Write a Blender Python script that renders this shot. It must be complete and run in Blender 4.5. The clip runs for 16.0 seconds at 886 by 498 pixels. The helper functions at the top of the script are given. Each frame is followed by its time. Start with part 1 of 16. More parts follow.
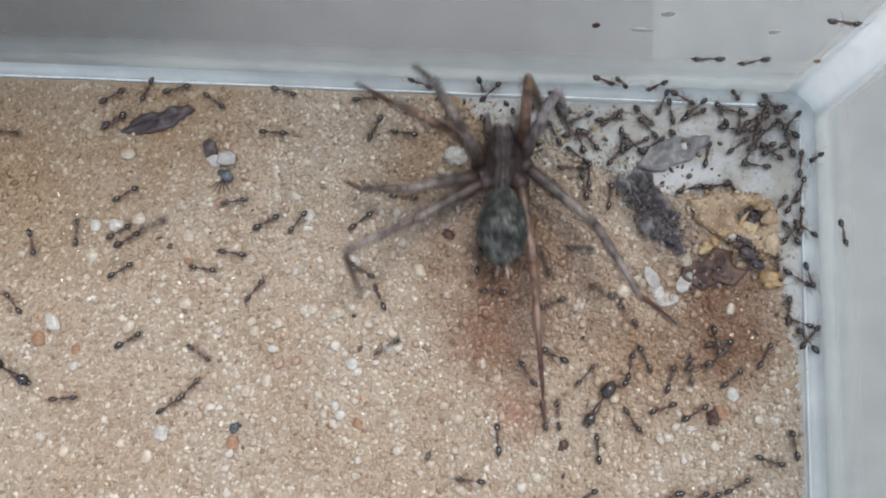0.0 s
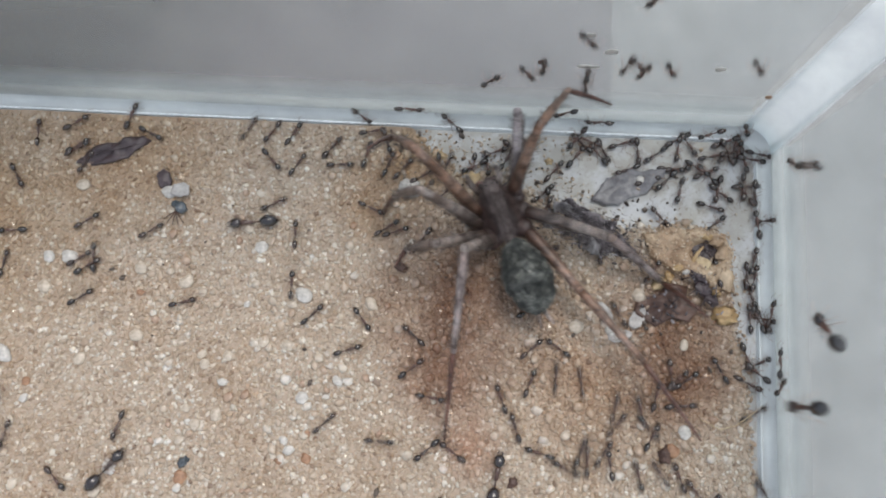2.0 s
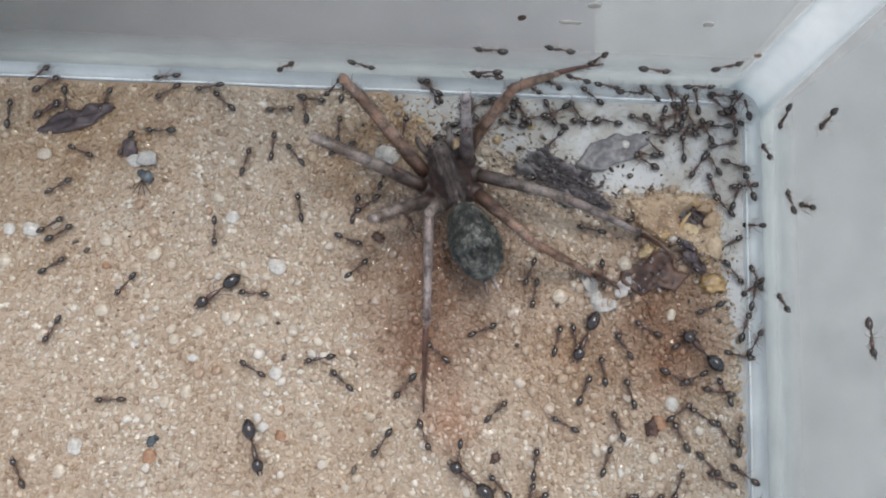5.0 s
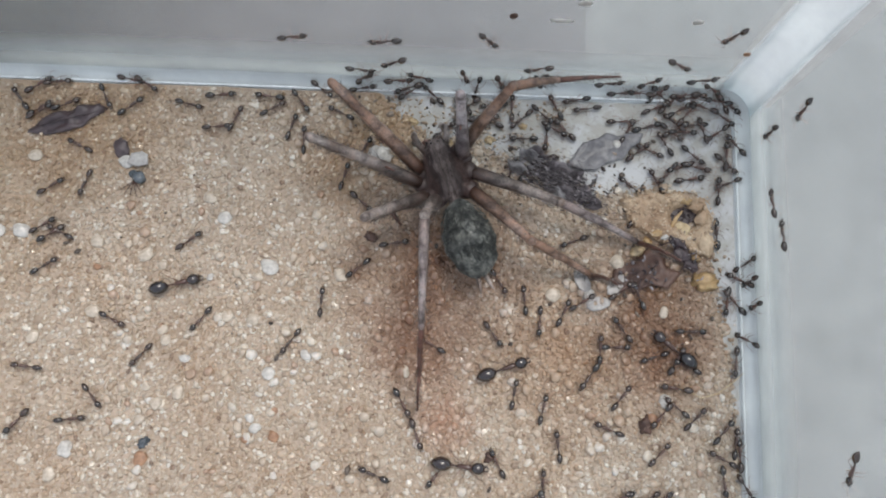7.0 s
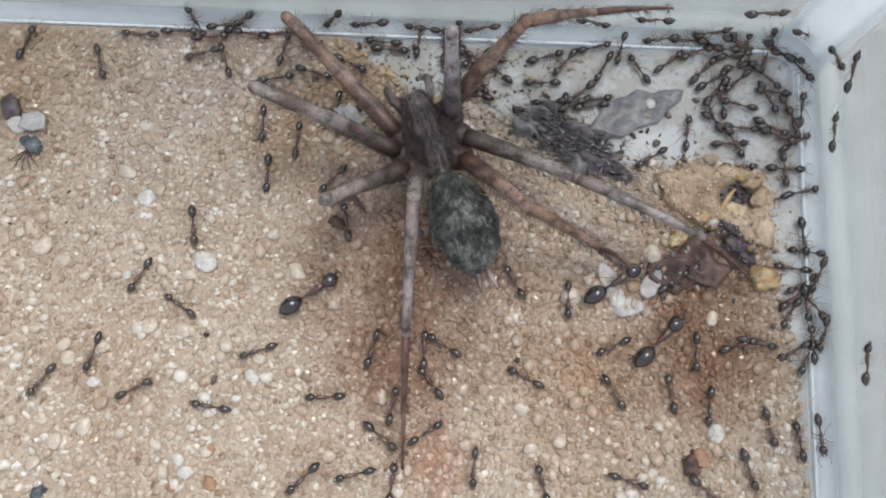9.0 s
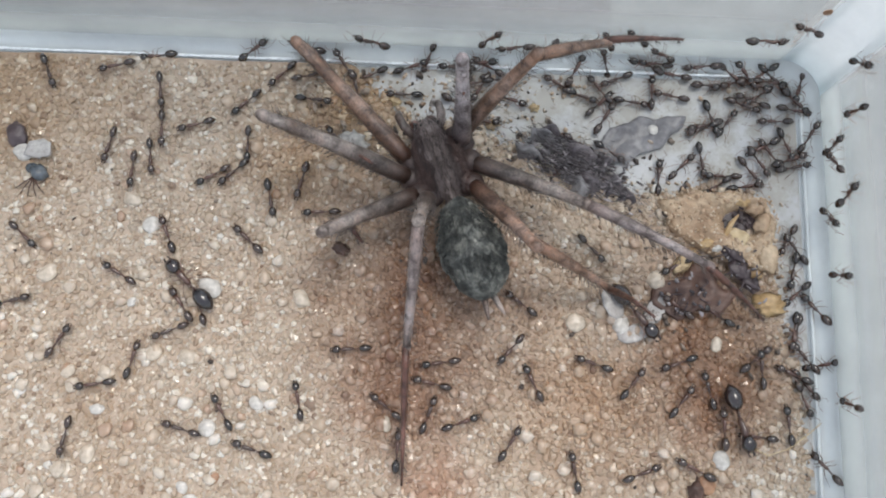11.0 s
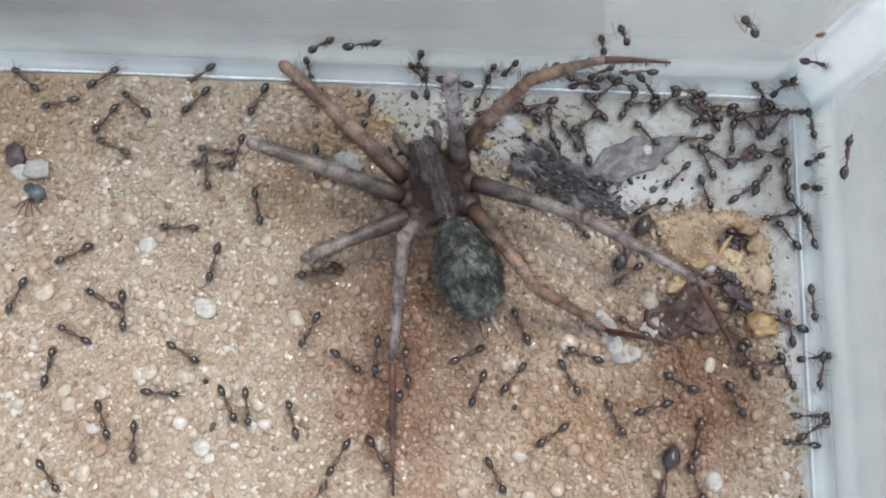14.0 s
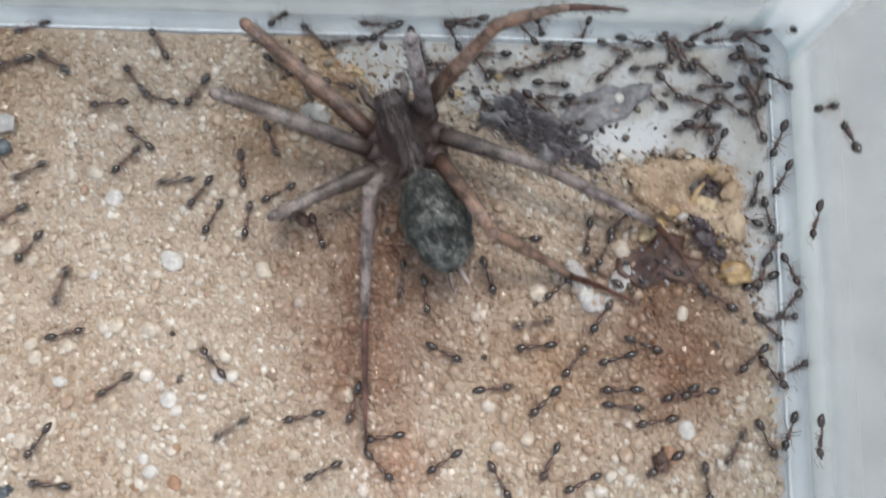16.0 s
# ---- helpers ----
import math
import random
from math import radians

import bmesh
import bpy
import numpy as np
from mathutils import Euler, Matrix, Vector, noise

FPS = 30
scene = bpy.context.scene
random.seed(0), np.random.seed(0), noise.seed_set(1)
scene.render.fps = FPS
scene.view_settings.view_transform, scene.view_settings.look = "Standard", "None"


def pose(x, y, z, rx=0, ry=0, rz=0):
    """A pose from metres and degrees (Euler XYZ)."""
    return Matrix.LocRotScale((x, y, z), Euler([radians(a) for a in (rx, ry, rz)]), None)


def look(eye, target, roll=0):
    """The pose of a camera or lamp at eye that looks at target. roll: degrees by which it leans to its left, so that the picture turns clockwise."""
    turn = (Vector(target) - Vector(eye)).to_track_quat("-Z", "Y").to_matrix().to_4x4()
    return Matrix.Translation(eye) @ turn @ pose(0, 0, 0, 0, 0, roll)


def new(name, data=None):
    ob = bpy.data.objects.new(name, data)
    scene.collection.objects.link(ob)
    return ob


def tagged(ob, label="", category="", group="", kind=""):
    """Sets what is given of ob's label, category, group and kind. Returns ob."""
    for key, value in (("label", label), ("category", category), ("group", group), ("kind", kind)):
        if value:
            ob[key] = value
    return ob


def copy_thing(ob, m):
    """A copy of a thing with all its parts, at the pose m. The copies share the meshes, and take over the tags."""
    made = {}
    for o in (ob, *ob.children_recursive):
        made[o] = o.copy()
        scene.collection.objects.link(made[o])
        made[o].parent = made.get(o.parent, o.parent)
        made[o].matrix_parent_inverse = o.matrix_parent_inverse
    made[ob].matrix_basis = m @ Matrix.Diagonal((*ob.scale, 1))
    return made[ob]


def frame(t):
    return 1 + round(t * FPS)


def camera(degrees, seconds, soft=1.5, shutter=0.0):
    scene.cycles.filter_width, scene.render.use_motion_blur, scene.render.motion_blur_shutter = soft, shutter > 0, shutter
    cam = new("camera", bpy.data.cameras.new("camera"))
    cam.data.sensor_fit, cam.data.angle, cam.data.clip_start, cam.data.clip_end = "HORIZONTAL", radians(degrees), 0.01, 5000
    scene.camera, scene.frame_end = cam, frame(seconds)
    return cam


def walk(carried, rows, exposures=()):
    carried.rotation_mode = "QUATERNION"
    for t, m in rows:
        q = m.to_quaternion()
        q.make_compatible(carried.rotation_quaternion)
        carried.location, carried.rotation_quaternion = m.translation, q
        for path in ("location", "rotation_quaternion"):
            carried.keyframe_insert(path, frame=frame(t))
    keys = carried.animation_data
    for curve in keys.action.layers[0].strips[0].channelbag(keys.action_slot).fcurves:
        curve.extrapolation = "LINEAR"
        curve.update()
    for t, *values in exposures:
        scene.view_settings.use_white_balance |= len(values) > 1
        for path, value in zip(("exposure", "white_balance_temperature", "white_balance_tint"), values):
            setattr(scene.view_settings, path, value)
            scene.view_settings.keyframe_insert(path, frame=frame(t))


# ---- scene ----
# The corner of a plastic ant-keeping box seen from above. Lengths below are in millimetres, turned to metres by MM.
MM = 0.001

# ---- camera ----
cam = camera(60.0, 16.0, soft=1.9, shutter=0.6)
PATH = [
    (0, pose(-0.03417, -0.03093, 0.07897, 10.11, 1.49, 2.98)),
    (0.5, pose(-0.03367, -0.03162, 0.07826, 10.37, 1.83, 3.33)),
    (1, pose(-0.03250, -0.03099, 0.07814, 10.10, 2.05, 3.48)),
    (1.5, pose(-0.03075, -0.03084, 0.07780, 10.56, 1.74, 3.52)),
    (2, pose(-0.02862, -0.02822, 0.07878, 10.93, 1.96, 3.42)),
    (2.5, pose(-0.02988, -0.02943, 0.07898, 11.06, 2.12, 3.41)),
    (3, pose(-0.02999, -0.02956, 0.07908, 11.41, 2.22, 3.38)),
    (3.5, pose(-0.02984, -0.03146, 0.07878, 10.70, 2.10, 3.14)),
    (4, pose(-0.02888, -0.03251, 0.07547, 9.86, 1.06, 2.70)),
    (4.5, pose(-0.02578, -0.02787, 0.07533, 8.75, 2.10, 2.80)),
    (4.7, pose(-0.02759, -0.02870, 0.07552, 9.60, 1.41, 2.81)),
    (6.8, pose(-0.02794, -0.03078, 0.07511, 10.67, 0.70, 2.59)),
    (7, pose(-0.02797, -0.03096, 0.07528, 11.04, 0.47, 2.42)),
    (7.5, pose(-0.02896, -0.02761, 0.06704, 9.94, -0.64, 2.39)),
    (8, pose(-0.02915, -0.02565, 0.05796, 9.00, -1.18, 2.40)),
    (8.5, pose(-0.02838, -0.02706, 0.05879, 9.58, -0.64, 1.91)),
    (9, pose(-0.02888, -0.02727, 0.05865, 9.75, -1.06, 2.00)),
    (11.3, pose(-0.02914, -0.02589, 0.05907, 10.85, -0.91, 1.95)),
    (11.5, pose(-0.02833, -0.02517, 0.05923, 10.57, -0.53, 2.01)),
    (12, pose(-0.02711, -0.02452, 0.05942, 10.58, -0.47, 2.04)),
    (12.5, pose(-0.02784, -0.02462, 0.05948, 10.71, -0.32, 2.02)),
    (13, pose(-0.02830, -0.02492, 0.05941, 11.04, -0.47, 2.05)),
    (13.5, pose(-0.02766, -0.02491, 0.05947, 10.92, -0.05, 2.19)),
    (14, pose(-0.02829, -0.02502, 0.05946, 10.98, -0.56, 2.08)),
    (14.5, pose(-0.02778, -0.02484, 0.05946, 10.95, -0.16, 2.28)),
    (15, pose(-0.02766, -0.02436, 0.05951, 10.48, -0.48, 2.26)),
    (15.5, pose(-0.02753, -0.02469, 0.05947, 10.35, -0.70, 2.16)),
    (16, pose(-0.02520, -0.02813, 0.05815, 10.54, 0.07, 1.67)),
]
walk(cam, PATH, [(0, 0.43, 6600, 8), (4.5, 0.44, 6600, 8), (7.3, 0.47, 6600, 8), (9, 0.61, 6600, 8), (16, 0.65, 6600, 8)])

# ---- light: soft window daylight from beyond the box's far corner ----
world = bpy.data.worlds.new("world")
scene.world = world
world.use_nodes = True
wn = world.node_tree
sky = wn.nodes.new("ShaderNodeTexSky")
sky.sky_type = "NISHITA"
sky.sun_disc = False
sky.sun_elevation = radians(68)
sky.sun_rotation = radians(32)
veil = wn.nodes.new("ShaderNodeHueSaturation")
veil.inputs["Saturation"].default_value = 0.4  # thin white cloud
wn.links.new(sky.outputs["Color"], veil.inputs["Color"])
wn.links.new(veil.outputs["Color"], wn.nodes["Background"].inputs["Color"])
wn.nodes["Background"].inputs["Strength"].default_value = 0.21
sun = new("sun", bpy.data.lights.new("sun", "SUN"))
sun.data.energy = 1.2
sun.data.angle = radians(24)
sun.data.color = (1.0, 0.93, 0.86)
sun.matrix_world = look((0.30, 0.48, 1.5), (0, 0, 0))


# ---- materials ----
def material(name, rough=0.5, metal=0.0):
    m = bpy.data.materials.new(name)
    m.use_nodes = True
    b = m.node_tree.nodes["Principled BSDF"]
    b.inputs["Roughness"].default_value = rough
    b.inputs["Metallic"].default_value = metal
    return m, m.node_tree.nodes, m.node_tree.links, b


def noise_tex(n, l, scale, detail=4.0, rough=0.6, coords="Object"):
    """Noise at a scale in features per millimetre."""
    c = n.new("ShaderNodeTexCoord")
    t = n.new("ShaderNodeTexNoise")
    t.inputs["Scale"].default_value = scale / MM
    t.inputs["Detail"].default_value = detail
    t.inputs["Roughness"].default_value = rough
    l.new(c.outputs[coords], t.inputs["Vector"])
    return t.outputs["Fac"]


def ramp(n, l, fac, *stops):
    r = n.new("ShaderNodeValToRGB")
    while len(r.color_ramp.elements) < len(stops):
        r.color_ramp.elements.new(0.5)
    for e, (p, c) in zip(r.color_ramp.elements, stops):
        e.position, e.color = p, (*c, 1)
    l.new(fac, r.inputs["Fac"])
    return r.outputs["Color"]


def mixed(n, l, a, b, fac, how="MIX"):
    m = n.new("ShaderNodeMix")
    m.data_type, m.blend_type = "RGBA", how
    for s, v in ((m.inputs["Factor"], fac), (m.inputs["A"], a), (m.inputs["B"], b)):
        if isinstance(v, (int, float)):
            s.default_value = v
        elif isinstance(v, tuple):
            s.default_value = (*v, 1)
        else:
            l.new(v, s)
    return m.outputs["Result"]


def bumped(n, l, b, height, mm, strength=0.6):
    k = n.new("ShaderNodeBump")
    k.inputs["Distance"].default_value = mm * MM
    k.inputs["Strength"].default_value = strength
    l.new(height, k.inputs["Height"])
    l.new(k.outputs["Normal"], b.inputs["Normal"])


def two_tone(name, dark, light, scale, fine=6.0, rough=0.5, bump=0.03, coords="Object"):
    """A surface with blotches at one scale and grain at a finer one."""
    m, n, l, b = material(name, rough)
    big, small = noise_tex(n, l, scale, coords=coords), noise_tex(n, l, fine, coords=coords)
    c = ramp(n, l, big, (0.3, dark), (0.7, light))
    g = ramp(n, l, small, (0.25, (0.62, 0.62, 0.62)), (0.75, (1.15, 1.15, 1.15)))
    l.new(mixed(n, l, c, g, 0.8, "MULTIPLY"), b.inputs["Base Color"])
    bumped(n, l, b, small, bump)
    return m


# Food stains, and the spider's shade painted into the sand near (-30, -18).
STAINS_AND_SHADE = [(-8.5, -20.5, 9.5, (0.50, 0.36, 0.28)), (-29.5, -18.0, 11.8, (0.40, 0.25, 0.18)), (-31.5, -26.0, 7.0, (0.62, 0.43, 0.34)), (-16.5, -27.0, 9.0, (0.76, 0.63, 0.53)), (-7.5, -26.0, 6.5, (0.70, 0.54, 0.45)), (-40.0, -9.0, 5.0, (0.80, 0.66, 0.52)), (-36.0, -3.5, 7.0, (0.82, 0.68, 0.52)), (-66.0, -3.0, 12.0, (0.86, 0.76, 0.64)), (-83.0, -11.0, 19.0, (0.78, 0.68, 0.55)), (-28.5, -33.0, 4.0, (0.78, 0.56, 0.47))]


def stain_and_shade(n, l, c):
    """Damp food stains that have soaked into the sand, and the spider's shade painted among them."""
    geo = n.new("ShaderNodeNewGeometry")
    for x, y, r, patch_colour in STAINS_AND_SHADE:
        d = n.new("ShaderNodeVectorMath")
        d.operation = "DISTANCE"
        d.inputs[1].default_value = (x * MM, y * MM, 0)
        l.new(geo.outputs["Position"], d.inputs[0])
        k = n.new("ShaderNodeMath")
        k.operation = "MULTIPLY_ADD"
        k.inputs[1].default_value = 0.45
        l.new(noise_tex(n, l, 0.3, 4.0), k.inputs[0])
        w = n.new("ShaderNodeMath")
        w.operation = "MULTIPLY"
        w.inputs[1].default_value = 0.5 / (r * MM)
        l.new(d.outputs["Value"], w.inputs[0])
        l.new(w.outputs[0], k.inputs[2])
        c = mixed(n, l, c, ramp(n, l, k.outputs[0], (0.24, patch_colour), (0.74, (1.0, 1.0, 1.0))), 1.0, "MULTIPLY")
    return c


def grain_material():
    m, n, l, b = material("sand_grain", 0.32)
    geo = n.new("ShaderNodeNewGeometry")
    c = ramp(n, l, geo.outputs["Random Per Island"], (0.0, (0.22, 0.155, 0.115)), (0.06, (0.34, 0.266, 0.20)), (0.42, (0.405, 0.327, 0.256)), (0.82, (0.50, 0.425, 0.35)), (1.0, (0.64, 0.595, 0.535)))
    patch = noise_tex(n, l, 0.09, 3.0)
    tint = ramp(n, l, patch, (0.36, (0.86, 0.74, 0.61)), (0.56, (1.0, 0.99, 0.955)))
    c = mixed(n, l, c, tint, 0.6, "MULTIPLY")
    c = stain_and_shade(n, l, c)
    l.new(c, b.inputs["Base Color"])
    # Some grains are clear and catch the light.
    g = ramp(n, l, geo.outputs["Random Per Island"], (0.0, (0.5, 0.5, 0.5)), (0.6, (0.4, 0.4, 0.4)), (0.78, (0.08, 0.08, 0.08)), (0.95, (0.3, 0.3, 0.3)))
    l.new(g, b.inputs["Roughness"])
    b.inputs["Specular IOR Level"].default_value = 0.55
    b.inputs["Subsurface Weight"].default_value = 0.3
    b.inputs["Subsurface Radius"].default_value = (1.0, 0.75, 0.55)
    b.inputs["Subsurface Scale"].default_value = 0.5 * MM
    return m


def sand_bed_material():
    m, n, l, b = material("sand_bed", 0.7)
    c = ramp(n, l, noise_tex(n, l, 0.12), (0.3, (0.38, 0.295, 0.225)), (0.7, (0.48, 0.385, 0.30)))
    small = noise_tex(n, l, 2.4)
    c = mixed(n, l, c, ramp(n, l, small, (0.25, (0.62, 0.62, 0.62)), (0.75, (1.15, 1.15, 1.15))), 0.8, "MULTIPLY")
    l.new(stain_and_shade(n, l, c), b.inputs["Base Color"])
    bumped(n, l, b, small, 0.2)
    return m


def grain_piece_material():
    """Single larger quartz grains, each of its own tone."""
    m, n, l, b = material("quartz_grain", 0.25)
    info = n.new("ShaderNodeObjectInfo")
    c = ramp(n, l, info.outputs["Random"], (0.0, (0.36, 0.25, 0.18)), (0.3, (0.44, 0.355, 0.275)), (0.7, (0.50, 0.435, 0.36)), (1.0, (0.60, 0.56, 0.51)))
    c = stain_and_shade(n, l, c)
    g = ramp(n, l, noise_tex(n, l, 1.8), (0.3, (0.78, 0.76, 0.74)), (0.7, (1.08, 1.08, 1.08)))
    l.new(mixed(n, l, c, g, 0.8, "MULTIPLY"), b.inputs["Base Color"])
    bumped(n, l, b, noise_tex(n, l, 4.0), 0.03, 0.3)
    b.inputs["Subsurface Weight"].default_value = 0.3
    b.inputs["Subsurface Radius"].default_value = (1.0, 0.75, 0.55)
    b.inputs["Subsurface Scale"].default_value = 0.5 * MM
    return m


def island_material(name, dark, light, rough):
    """Hairs, chips and crumbs: each loose piece has its own tone."""
    m, n, l, b = material(name, rough)
    geo = n.new("ShaderNodeNewGeometry")
    mid = tuple(0.75 * p + 0.25 * q for p, q in zip(dark, light))
    c = ramp(n, l, geo.outputs["Random Per Island"], (0.0, dark), (0.55, mid), (1.0, light))
    g = ramp(n, l, noise_tex(n, l, 2.5), (0.3, (0.7, 0.7, 0.7)), (0.7, (1.15, 1.15, 1.15)))
    l.new(mixed(n, l, c, g, 0.8, "MULTIPLY"), b.inputs["Base Color"])
    return m


def leg_material(name, brown, grey, pale, root=0.0):
    """Hairy leg: brown and grey stretches, paler patches, dark flecks; root is the length of its dark base in millimetres."""
    m, n, l, b = material(name, 0.33)
    c = ramp(n, l, noise_tex(n, l, 0.22, 3.0), (0.38, brown), (0.52, grey), (0.64, pale))
    c = mixed(n, l, c, ramp(n, l, noise_tex(n, l, 0.8, 5.0, 0.75), (0.38, (0.22, 0.18, 0.17)), (0.52, (1.0, 1.0, 1.0)), (0.68, (1.5, 1.4, 1.35))), 0.9, "MULTIPLY")
    if root:
        co = n.new("ShaderNodeTexCoord")
        sep = n.new("ShaderNodeSeparateXYZ")
        l.new(co.outputs["Object"], sep.inputs["Vector"])
        k = n.new("ShaderNodeMath")
        k.operation = "MULTIPLY"
        k.inputs[1].default_value = 1 / (root * MM)
        l.new(sep.outputs["Y"], k.inputs[0])
        c = mixed(n, l, c, ramp(n, l, k.outputs[0], (0.12, (0.24, 0.195, 0.185)), (0.8, (1.05, 1.05, 1.05))), 1.0, "MULTIPLY")
    c = mixed(n, l, c, ramp(n, l, noise_tex(n, l, 7.0), (0.3, (0.6, 0.6, 0.6)), (0.7, (1.2, 1.2, 1.2))), 0.8, "MULTIPLY")
    l.new(c, b.inputs["Base Color"])
    bumped(n, l, b, noise_tex(n, l, 6.0), 0.07, 0.7)
    return m


def plastic_material(name, base, clear):
    """Dusty, slightly milky clear plastic: part of the light passes straight through."""
    m, n, l, b = material(name, 0.42)
    big, mid, fine = noise_tex(n, l, 0.035, 3.0), noise_tex(n, l, 0.22, 5.0), noise_tex(n, l, 2.2, 3.0)
    c = ramp(n, l, big, (0.3, tuple(v * 0.86 for v in base)), (0.7, base))
    c = mixed(n, l, c, ramp(n, l, mid, (0.3, (0.80, 0.80, 0.82)), (0.7, (1.06, 1.06, 1.05))), 0.8, "MULTIPLY")
    if name == "floor_plastic":  # droppings and dust trodden into the bare floor
        c = mixed(n, l, c, ramp(n, l, noise_tex(n, l, 0.3, 6.0, 0.7), (0.44, (0.70, 0.65, 0.56)), (0.58, (1.0, 1.0, 1.0))), 0.8, "MULTIPLY")
        c = mixed(n, l, c, ramp(n, l, noise_tex(n, l, 1.6, 5.0, 0.7), (0.34, (0.45, 0.38, 0.30)), (0.42, (1.0, 1.0, 1.0))), 0.8, "MULTIPLY")
    l.new(c, b.inputs["Base Color"])
    bumped(n, l, b, fine, 0.02, 0.3)
    glow = n.new("ShaderNodeBsdfTranslucent")
    l.new(c, glow.inputs["Color"])
    half = n.new("ShaderNodeMixShader")
    half.inputs["Fac"].default_value = {"floor_plastic": 0.0, "corner_highlight": 0.8, "moulded_base": 0.15}.get(name, 0.4)
    l.new(b.outputs["BSDF"], half.inputs[1])
    l.new(glow.outputs["BSDF"], half.inputs[2])
    l.new(half.outputs["Shader"], n["Material Output"].inputs["Surface"])
    if clear > 0:
        t = n.new("ShaderNodeBsdfTransparent")
        t.inputs["Color"].default_value = (0.93, 0.96, 0.97, 1)
        x = n.new("ShaderNodeMixShader")
        x.inputs["Fac"].default_value = clear
        if name in ("wall_plastic", "corner_highlight"):  # thick and milky at its foot, thinner above
            co = n.new("ShaderNodeTexCoord")
            sep = n.new("ShaderNodeSeparateXYZ")
            rise = n.new("ShaderNodeMapRange")
            for k, v in zip(("From Min", "From Max", "To Min", "To Max"), (0.9 * MM, 4.2 * MM, 0.0, 1.0)):
                rise.inputs[k].default_value = v
            l.new(co.outputs["Object"], sep.inputs["Vector"])
            l.new(sep.outputs["Z"], rise.inputs["Value"])
            part_clear = n.new("ShaderNodeMapRange")
            part_clear.inputs["To Min"].default_value, part_clear.inputs["To Max"].default_value = 0.3, clear
            l.new(rise.outputs["Result"], part_clear.inputs["Value"])
            tinted = mixed(n, l, mixed(n, l, c, (0.96, 1.03, 1.06), 1.0, "MULTIPLY"), c, rise.outputs["Result"])
            l.new(tinted, b.inputs["Base Color"])
            l.new(tinted, glow.inputs["Color"])
            l.new(part_clear.outputs["Result"], x.inputs["Fac"])
        l.new(half.outputs["Shader"], x.inputs[1])
        l.new(t.outputs["BSDF"], x.inputs[2])
        l.new(x.outputs["Shader"], n["Material Output"].inputs["Surface"])
    return m


def chitin_material(name, dark, light, rough=0.22):
    m, n, l, b = material(name, rough)
    info = n.new("ShaderNodeObjectInfo")
    c = mixed(n, l, dark, light, info.outputs["Random"])
    g = noise_tex(n, l, 3.0)
    c = mixed(n, l, c, ramp(n, l, g, (0.3, (0.6, 0.6, 0.6)), (0.7, (1.2, 1.15, 1.1))), 0.7, "MULTIPLY")
    l.new(c, b.inputs["Base Color"])
    b.inputs["Specular IOR Level"].default_value = 0.9
    bumped(n, l, b, noise_tex(n, l, 14.0), 0.01, 0.15)
    return m


def abdomen_material():
    m, n, l, b = material("spider_abdomen", 0.75)
    v = n.new("ShaderNodeTexVoronoi")
    v.inputs["Scale"].default_value = 1.0 / MM
    co = n.new("ShaderNodeTexCoord")
    bent = n.new("ShaderNodeVectorMath")
    bent.operation = "MULTIPLY_ADD"
    wave = n.new("ShaderNodeTexNoise")
    wave.inputs["Scale"].default_value = 1.6 / MM
    l.new(co.outputs["Object"], wave.inputs["Vector"])
    bent.inputs[1].default_value = (1.1 * MM, 1.1 * MM, 1.1 * MM)
    l.new(wave.outputs["Color"], bent.inputs[0])
    l.new(co.outputs["Object"], bent.inputs[2])
    l.new(bent.outputs["Vector"], v.inputs["Vector"])
    v.feature = "DISTANCE_TO_EDGE"
    n1 = noise_tex(n, l, 0.9, 6.0, 0.7)
    spots = ramp(n, l, n1, (0.34, (0.024, 0.026, 0.026)), (0.46, (0.078, 0.083, 0.080)), (0.56, (0.165, 0.168, 0.158)), (0.68, (0.35, 0.345, 0.315)))
    # Pale scales parted by dark creases.
    pale = ramp(n, l, v.outputs["Distance"], (0.0, (0.30, 0.31, 0.31)), (0.20, (0.95, 0.96, 0.93)), (0.45, (1.25, 1.22, 1.15)))
    l.new(mixed(n, l, spots, pale, 0.9, "MULTIPLY"), b.inputs["Base Color"])
    bumped(n, l, b, noise_tex(n, l, 7.0), 0.06, 0.7)
    return m


